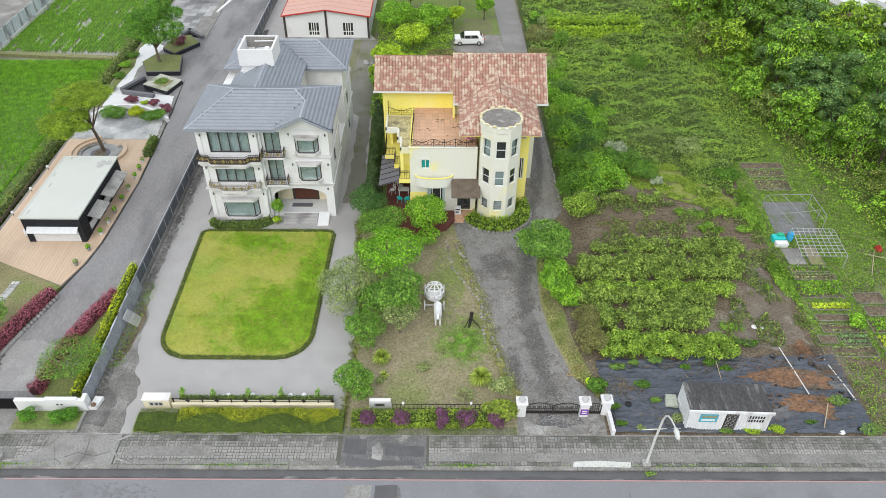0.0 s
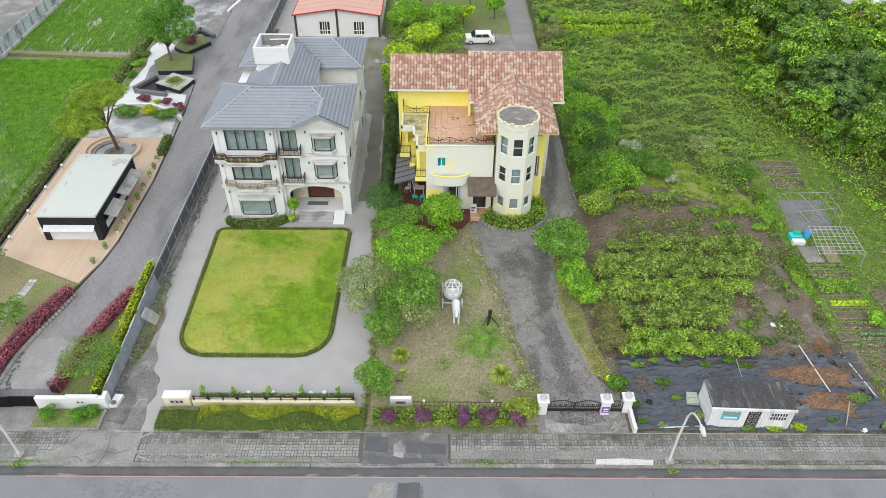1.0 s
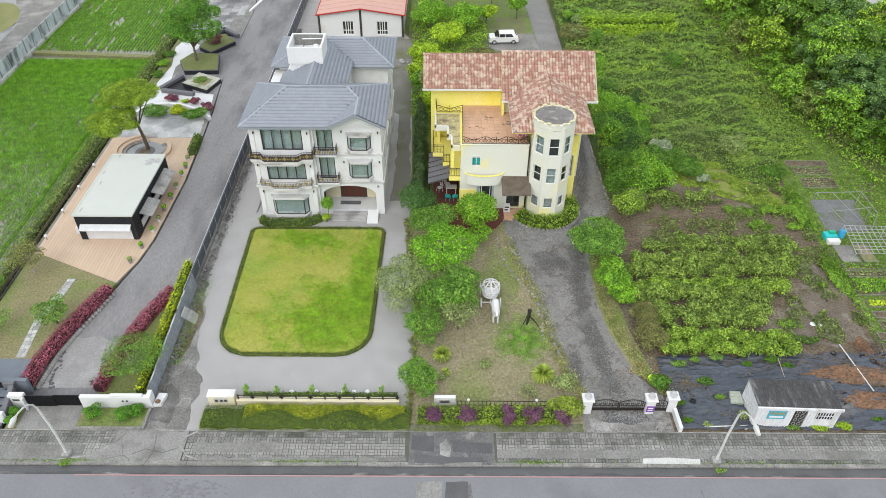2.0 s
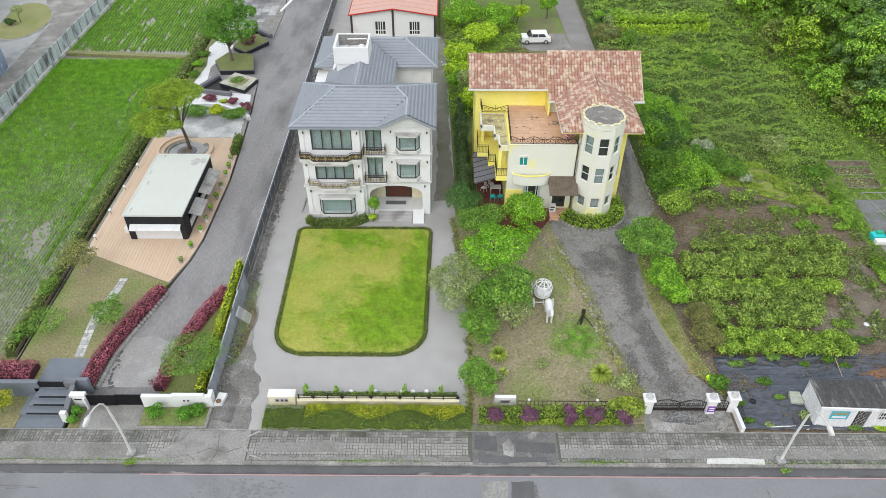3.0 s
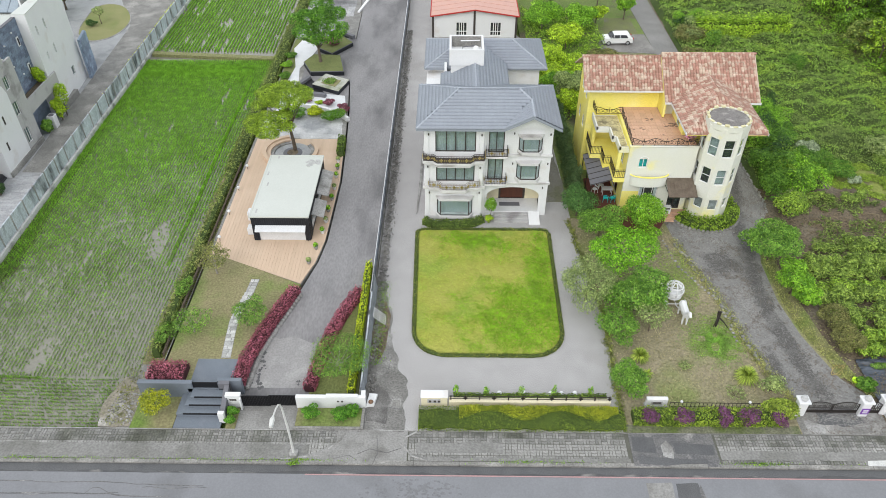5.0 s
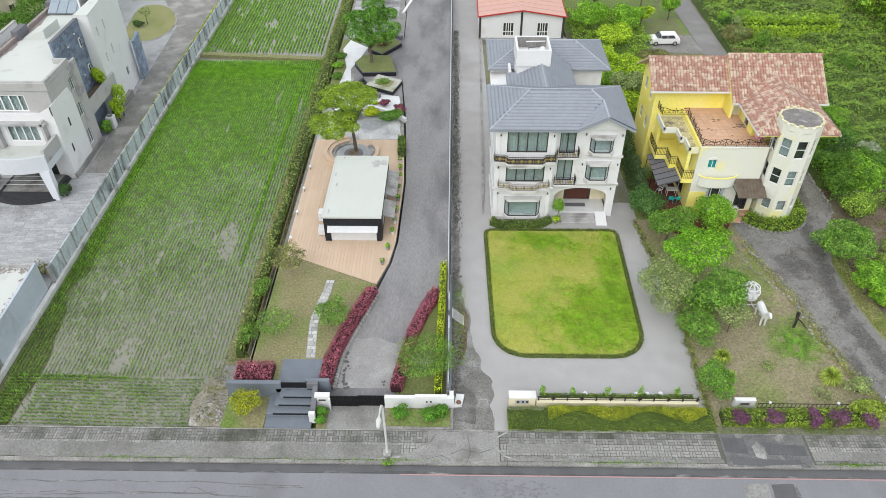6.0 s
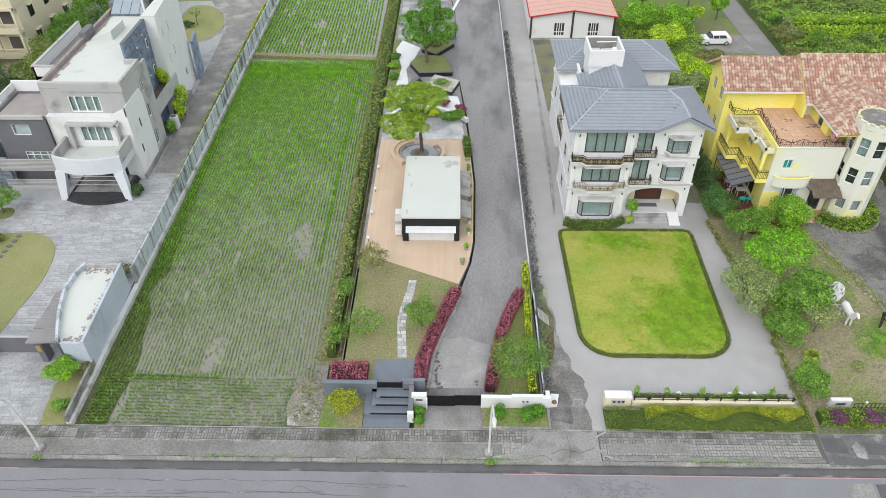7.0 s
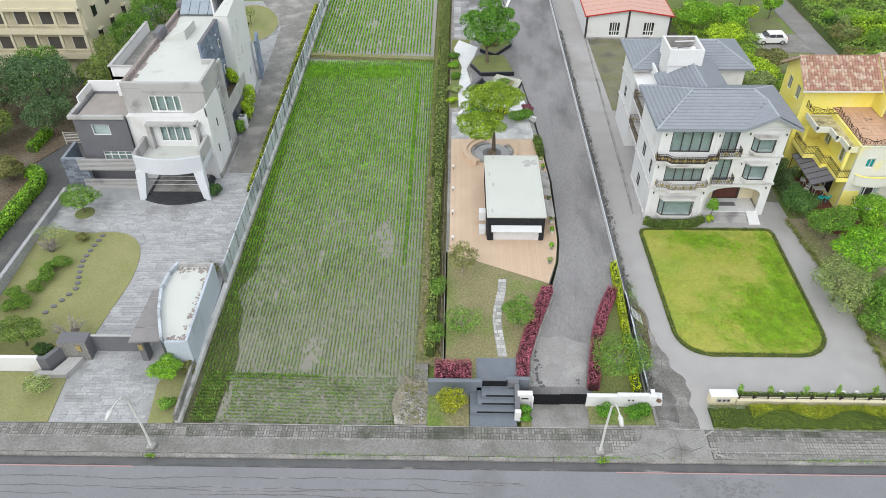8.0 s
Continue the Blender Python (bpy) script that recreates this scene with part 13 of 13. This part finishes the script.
# ---- street lamps ----
def street_lamp(x, y):
    L = thing("street_lamp", x, y, 0.0, "pale grey street lamp with a curved arm", "street lamp", "street lamps along the road")
    part("plinth", box(B(), x - 0.28, x + 0.28, y - 0.28, y + 0.28, -0.02, 0.35, 0.06), M_CONC, L)
    part("pole", tube(B(), [(x, y, 0.3), (x, y - 0.05, 3.0), (x, y - 0.3, 5.5)], 0.10, 8, 0.07), M_LAMP, L)
    arm = part("arm", tube(B(), [(x, y - 0.3, 5.45), (x, y - 0.5, 6.05), (x, y - 0.8, 6.45), (x, y - 1.3, 6.75), (x, y - 1.8, 6.9), (x, y - 2.15, 6.92)], 0.065, 8, 0.05), M_LAMP, L)
    part("lamp_head", tube(tube(B(), [(x, y - 2.0, 6.93), (x, y - 2.3, 6.95)], 0.07, 8, 0.17), [(x, y - 2.3, 6.95), (x, y - 2.85, 6.98)], 0.17, 8, 0.09), M_LAMP, L)
    part("lens", box(B(), x - 0.11, x + 0.11, y - 2.75, y - 2.25, 6.80, 6.86, 0.02), M_PANELWH, L)
    shrub("kerb_weed", x + 0.1, y - 0.75, 0.0, 0.45, 0.2, 0.25, L_GRASS, "tuft of weeds at the kerb", int(abs(x) * 10), 120, 0.07, group="weeds at the kerb")


for x, y in ((-61.6, 28.5), (-30.35, 28.5), (13.7, 28.2)):
    street_lamp(x, y)
rng = np.random.default_rng(560)
n = 1500
x = np.concatenate([rng.normal(m, s, n // 6) for m, s in ((-48, 2.5), (-14, 2), (-30, 1), (1.5, 1.2), (17, 5), (-35, 4))])
c = np.stack([x, 28.08 + rng.normal(0, 0.08, x.size), rng.uniform(0.01, 0.06, x.size)], 1)
v, f = leaves(rng, c, rng.normal(scale=0.7, size=c.shape) + np.array([0, 0, 0.5]), 0.06, 0.4)
tagged(np_mesh("kerb_weeds", v, f, L_GRASS), "thin weeds in the kerb joints", "weeds", kind="stuff")

# ---- wear of the street, yard and upper garden ----
M_WETROAD = mat("wet_asphalt", (0.075, 0.076, 0.08), (0.11, 0.11, 0.112), 0.8, 14, 0.55, bump=0.006, vary=0.2, spec=0.5)
rng = np.random.default_rng(801)
edge_pts = []
for i in range(520):
    x = -100.0 + 140.0 * i / 519
    edge_pts.append((x, 27.22 - 0.16 * noise.noise(Vector((x / 3.0, 0, 1.3))) - 0.14 * noise.noise(Vector((x / 0.9, 0, 2.3))) - 0.08 * noise.noise(Vector((x / 0.2, 0, 3.3)))))
setting("wet_gutter", prism(B(), edge_pts + [(40.0, 27.78), (-100.0, 27.78)], -0.17, -0.144), M_WETROAD, "dark wet strip along the gutter", "stain")
M_WASH = mat("cement_wash", (0.25, 0.246, 0.235), (0.19, 0.187, 0.178), 0.5, 6, 0.85, bump=0.008, vary=0.2, patch=(0.165, 0.163, 0.15), patch_scale=0.4, patch_amount=0.5)
for xa, xb, ya, yb, seed in ((-104.0, -29.4, 28.1, 29.35, 871), (-1.1, 45.0, 28.42, 29.12, 872), (-21.6, -7.3, 28.1, 28.4, 873), (-22.0, -16.0, 28.75, 29.55, 874)):
    top, low = [], []
    k = int((xb - xa) / 0.25)
    for i in range(k + 1):
        x = xa + (xb - xa) * i / k
        low.append((x, ya + 0.1 * noise.noise(Vector((x / 1.5, 1.0, seed))) + 0.06 * noise.noise(Vector((x / 0.4, 1.0, seed)))))
        top.append((x, yb + 0.16 * noise.noise(Vector((x / 1.8, 2.0, seed))) + 0.1 * noise.noise(Vector((x / 0.4, 2.0, seed)))))
    setting("cement_wash", prism(B(), low + top[::-1], -0.02, 0.015), M_WASH, "thin worn cement washed over the pavers", "pavement")
for j, pts in enumerate((((5.6, 30.7), (6.6, 30.6), (7.0, 31.3), (6.2, 31.9), (5.7, 31.7)), ((8.6, 30.6), (10.1, 30.6), (10.2, 31.1), (9.0, 31.3)), ((10.2, 31.9), (11.3, 31.7), (11.3, 32.8), (10.4, 32.7)))):
    blot("cement_spill", pts, 0.062, M_CONC, "pale cement spill on the worn concrete", 851 + j, 0.2, 0.012, "stain")
blot("mud_stain", [(6.6, 31.4), (8.4, 31.2), (9.9, 31.5), (9.6, 32.9), (6.9, 33.0)], 0.058, M_WETROAD, "dark damp stain before the iron gate", 855, 0.25, 0.01, "stain")
blot("asphalt_repair", [(-6.6, 24.0), (-4.9, 24.0), (-4.9, 26.7), (-6.6, 26.7)], -0.152, M_CROSS, "square pale repair in the road", 831, 0.06, 0.01)
blot("asphalt_repair", [(-4.6, 24.2), (-3.2, 24.2), (-3.2, 26.6), (-4.6, 26.6)], -0.150, M_WETROAD, "square dark repair in the road", 832, 0.1, 0.01)
blot("cement_spill", [(-5.0, 28.6), (-4.4, 28.4), (-4.2, 29.3), (-4.6, 29.9), (-5.0, 29.5)], 0.032, M_CONC, "pale cement spill on the crossing", 833, 0.12)
for j, pts in enumerate(([(-7.0, 29.0), (-5.4, 28.9), (-5.4, 30.2), (-7.0, 30.2)], [(-4.1, 28.8), (-1.5, 28.8), (-1.5, 29.6), (-4.1, 29.7)], [(-6.8, 28.0), (-4.9, 27.95), (-2.0, 28.1), (-2.2, 28.45), (-4.9, 28.5), (-6.8, 28.6)])):
    blot("asphalt_repair", pts, 0.022 + 0.004 * j, M_WETROAD, "dark asphalt patch on the crossing", 835 + j, 0.1)
rng = np.random.default_rng(850)
bm = B()
for x, y, r in ((-34.3, 37.5, 0.4), (-34.1, 35.8, 0.35), (-34.0, 34.3, 0.4), (-34.2, 36.7, 0.3), (-31.05, 34.7, 0.2)):
    for i in range(9):
        px, py, q = x + rng.normal(0, r * 0.6), y + rng.normal(0, r), r * rng.uniform(0.15, 0.42)
        prism(bm, [(px + q * rng.uniform(0.6, 1.2) * math.cos(a), py + 1.3 * q * rng.uniform(0.6, 1.2) * math.sin(a)) for a in np.linspace(0, 6.28, 10)[:-1]], 0.0, 0.02 + 0.0006 * i, z_drive)
tagged(part("damp_blot", bm, M_WETROAD), "dark damp blots on the drive's foot", "stain", kind="stuff")
blot("entry_concrete", [(-26.1, 30.54), (-22.9, 30.54), (-22.6, 33.5), (-23.5, 36.5), (-24.4, 40.0), (-24.8, 44.0), (-25.2, 46.5), (-26.1, 47)], 0.017, M_ENTRY, "stained concrete entry lane with a ragged edge", 840, 0.3, 0.06, "drive")
blot("side_path", [(-10.1, 58), (-8.0, 58), (-8.4, 66), (-9.2, 97), (-11.6, 97), (-11.8, 84), (-11.2, 76.4), (-10.1, 75.4), (-9.9, 66)], 0.016, mat("mossy_side_gravel", (0.225, 0.218, 0.20), (0.165, 0.163, 0.125), 0.5, 8, 0.95, bump=0.03, vary=0.3, patch=(0.135, 0.14, 0.075), patch_scale=0.3, patch_amount=0.5), "mossy dark gravel path between the two villas", 847, 0.16, 0.05, "path")
rng = np.random.default_rng(848)
bm = B()
for i in range(16):
    x, y, r = -9.3 + rng.normal(0, 0.7), 88.9 + rng.normal(0, 0.9), rng.uniform(0.12, 0.38)
    lathe(bm, x, y, ((r, 0.0), (r * 1.1, r * 0.5), (r * 0.6, r * 0.9), (0.03, r)), 7)
tagged(part("boulders", bm, M_CONC), "pale stones heaped beside the gravel path", "stones", kind="stuff")
# flared concrete and curved kerbs of the shared entry
blot("crossing_flare", [(-27.4, 30.4), (-27.6, 29.5), (-28.9, 28.6), (-31.2, 28.15), (-31.2, 27.9), (-26.3, 27.9)], 0.026, M_CROSS, "flared concrete beside the crossing", 841, 0.05)
for pts in ([(-27.0, 30.45), (-27.3, 29.7), (-28.2, 28.9), (-29.3, 28.4), (-31.2, 28.12)], [(-22.0, 30.45), (-22.75, 30.0), (-22.8, 29.2), (-22.3, 28.5), (-21.2, 28.12)]):
    setting("curved_kerb", tube(B(), [(a, b, 0.0) for a, b in pts], 0.075, 6), M_CONC, "curved pale kerb edging at the crossing", "kerb")
bm = B()
for pts in ([(-26.0, 28.6), (-25.2, 29.0), (-24.0, 28.7), (-23.0, 29.1)], [(-24.9, 27.8), (-24.6, 28.8), (-24.8, 30.2)], [(-27.6, 28.2), (-26.6, 28.5), (-26.0, 28.1)], [(-24.4, 31.0), (-24.0, 33.0), (-24.6, 35.0), (-24.2, 37.5)], [(-25.6, 32.0), (-24.3, 32.6), (-23.0, 32.3)]):
    for a, b in zip(pts, pts[1:]):
        a, b = Vector(a), Vector(b)
        nn = Vector((-(b - a).y, (b - a).x)).normalized() * 0.014
        prism(bm, [a - nn, b - nn, b + nn, a + nn], 0.0, 0.034)
tagged(part("crack", bm, M_TAR), "open cracks in the concrete entry", "crack", kind="stuff")
blot("mud_stain", [(-25.9, 37.0), (-24.9, 37.4), (-24.6, 42.0), (-25.0, 43.6), (-25.9, 43.8)], 0.024, M_SOIL, "muddy margin of the entry lane", 845, 0.18, 0.01, "stain")
blot("mud_stain", [(-25.7, 31.4), (-24.2, 31.2), (-23.9, 33.2), (-25.0, 34.8), (-25.8, 34.2)], 0.022, M_TRACK, "dark stain on the entry lane", 846, 0.18, 0.01, "stain")
n = 900
x, y = rng.normal(-25.4, 0.35, n), rng.uniform(36.5, 46.0, n)
c = np.stack([x, y, 0.03 + rng.uniform(0, 0.15, n)], 1)
v, f = leaves(rng, c[(x > -26.0)], rng.normal(scale=0.6, size=c[(x > -26.0)].shape) + np.array([0, 0, 0.7]), 0.07, 0.4)
tagged(np_mesh("lane_weeds", v, f, L_GRASS), "weeds along the foot of the fence", "weeds", kind="stuff")
# turf between the planters of the upper garden
setting("upper_turf", prism(B(), [(-41.2, 75.2), (-39.8, 75.6), (-38.6, 94.6), (-41.2, 94.6)], 0.9, 0.968), M_BEDTURF, "short turf beside the raised beds", "lawn")
setting("drive_shoulder", prism(B(), [(-38.5, 78.0), (-31.9, 75.0), (-32.5, 84.0), (-32.8, 94.8), (-38.5, 94.8)], 0.9, 0.972), M_DRIVE, "asphalt running up to the raised beds", "drive")
slab("film_margin", [(30.35, 30.6), (34.6, 30.6), (34.8, 37.9), (30.45, 37.9)], 0.03, M_SOIL, "bare weedy soil beside the film", "ground", deep=0.2)

# weedy bare corner of the paddy beside the slate steps
blot("bare_corner", [(-44.7, 30.7), (-42.3, 30.7), (-42.3, 34.6), (-44.3, 35.2), (-44.9, 33.0)], 0.03, mat("trodden_pale_earth", (0.27, 0.245, 0.20), (0.19, 0.175, 0.13), 0.7, 6, 0.9, bump=0.02, vary=0.25, patch=(0.40, 0.385, 0.36), patch_scale=0.6, patch_amount=0.35), "trodden weedy earth beside the steps", 881, 0.2, 0.3, "earth")
rng = np.random.default_rng(882)
n = 500
x, y = rng.normal(-43.6, 0.6, n), rng.uniform(30.8, 36.0, n)
k = (x > -45.0) & (x < -42.35)
c = np.stack([x, y, 0.05 + rng.uniform(0, 0.1, n)], 1)[k]
v, f = leaves(rng, c, rng.normal(scale=0.5, size=c.shape) + np.array([0, 0, 0.8]), 0.08, 0.4)
tagged(np_mesh("corner_weeds", v, f, leaf("corner_weed_leaves", (0.14, 0.15, 0.045), (0.10, 0.11, 0.035))), "low weeds on the bare corner", "weeds", kind="stuff")
bm = B()
for i in range(90):
    x, y, r = rng.uniform(-44.4, -42.4), rng.uniform(30.8, 33.6), rng.uniform(0.05, 0.13)
    prism(bm, [(x + r * math.cos(a) * rng.uniform(0.7, 1.2), y + r * math.sin(a) * rng.uniform(0.6, 1.0)) for a in (0, 1.2, 2.3, 3.5, 4.6, 5.5)], 0.0, 0.03 + r * 0.6)
tagged(part("corner_stones", bm, M_CONC), "pale loose stones on the bare corner", "stones", kind="stuff")
# long tar-filled cracks of the western road
for j, (y0, xa, xb) in enumerate(((26.25, -80, -36), (25.45, -84, -38), (25.0, -58, -30), (23.9, -80, -44))):
    bm = B()
    last = None
    for i in range(int((xb - xa) / 0.5) + 1):
        x = xa + 0.5 * i
        p = Vector((x, y0 + 0.22 * noise.noise(Vector((x / 5, j, 0.4))) + 0.09 * noise.noise(Vector((x / 0.9, j, 1.4)))))
        w = 0.022 + 0.03 * max(0, noise.noise(Vector((x / 1.7, j, 2.4))) + 0.3)
        if last:
            q, u = last
            prism(bm, [(q.x, q.y - u), (p.x, p.y - w), (p.x, p.y + w), (q.x, q.y + u)], -0.165, -0.153)
        last = (p, w)
    tagged(part("long_crack", bm, M_TAR), "long tar-filled crack along the road", "crack", kind="stuff")

# ---- loose pavers of the nearest stretch ----
paver_meshes = {}
rng = np.random.default_rng(600)
count = 0
rest, washed = B(), B()
for x, y, sx, sy, band in LATE_PAVERS:
    if count < 300:
        key = (round(sx, 3), round(sy, 3), band in (1, 2))
        if key not in paver_meshes:
            bm = B()
            paver_box(bm, 0, 0, sx, sy, -0.03, 0.005)
            me = bpy.data.meshes.new("paver")
            bm.to_mesh(me)
            bm.free()
            me.materials.append(M_PAVERP if key[2] else M_PAVER)
            paver_meshes[key] = me
        o = new("paver", paver_meshes[key])
        o.parent = pavement
        o.location = (x, y, rng.uniform(-0.005, 0.008))
        count += 1
    else:
        paver_box(washed if band in (1, 2) else rest, x, y, sx, sy, -0.03, 0.004 + rng.uniform(-0.006, 0.008))
tagged(part("paver_field", rest, M_PAVER, pavement), kind="stuff")
tagged(part("washed_paver_field", washed, M_PAVERP, pavement), kind="stuff")

# stone planks of the forecourt
lawn_pts = [(-80.0, 35.5), (-71.3, 35.5), (-70.9, 37.5), (-69.7, 38.0), (-69.4, 41.5), (-68.7, 45.5), (-69.1, 49.4), (-70.5, 51.4), (-72.6, 52.2), (-75.5, 51.8), (-77.8, 52.4), (-80.0, 52.6)]
planks_rng = np.random.default_rng(77)
near, rest, plank_meshes = 0, [], {}
yy = 30.62
while yy < 61.6:
    xx = -79.6 + planks_rng.uniform(0, 0.8)
    while xx < -61.3:
        w = float(planks_rng.choice([0.75, 0.9, 1.05]))
        cx, cy = xx + w / 2, yy + 0.14
        free = not bool(in_poly(np.array([cx]), np.array([cy]), lawn_pts)[0])
        if yy < 38.6:
            free = free and -69.9 + 0.06 * (cy - 30.5) < xx and xx + w < -62.9
        free = free and not (-65.0 < cx < -60.7 and 35 < cy < 46) and not (cy > 57 and cx < -64.6)
        if free and cx < -61.4:
            if near < 300 and (38.9 < cy < 50.0):
                key = w
                if key not in plank_meshes:
                    bm = box(B(), -w / 2 + 0.012, w / 2 - 0.012, -0.138, 0.138, 0.0, 0.022)
                    plank_meshes[key] = bpy.data.meshes.new("plank")
                    bm.to_mesh(plank_meshes[key])
                    bm.free()
                    plank_meshes[key].materials.append(M_PLANK)
                ob = new("plank", plank_meshes[key])
                ob.location = (cx, cy, z_yard(cx, cy) + 0.004)
                ob.parent = forecourt
                near += 1
            else:
                rest.append((xx, xx + w, yy))
        xx += w
    yy += 0.29
bm = B()
for xa, xb, y0 in rest:
    z = z_yard(0, y0 + 0.14) + 0.004
    lo = [bm.verts.new(p) for p in ((xa + 0.012, y0, z), (xb - 0.012, y0, z), (xb - 0.012, y0 + 0.276, z), (xa + 0.012, y0 + 0.276, z))]
    hi = [bm.verts.new((v.co.x, v.co.y, z + 0.022)) for v in lo]
    bm.faces.new(hi)
    for i in range(4):
        bm.faces.new((lo[i], lo[(i + 1) % 4], hi[(i + 1) % 4], hi[i]))
tagged(part("planks", bm, M_PLANK, forecourt), kind="stuff")
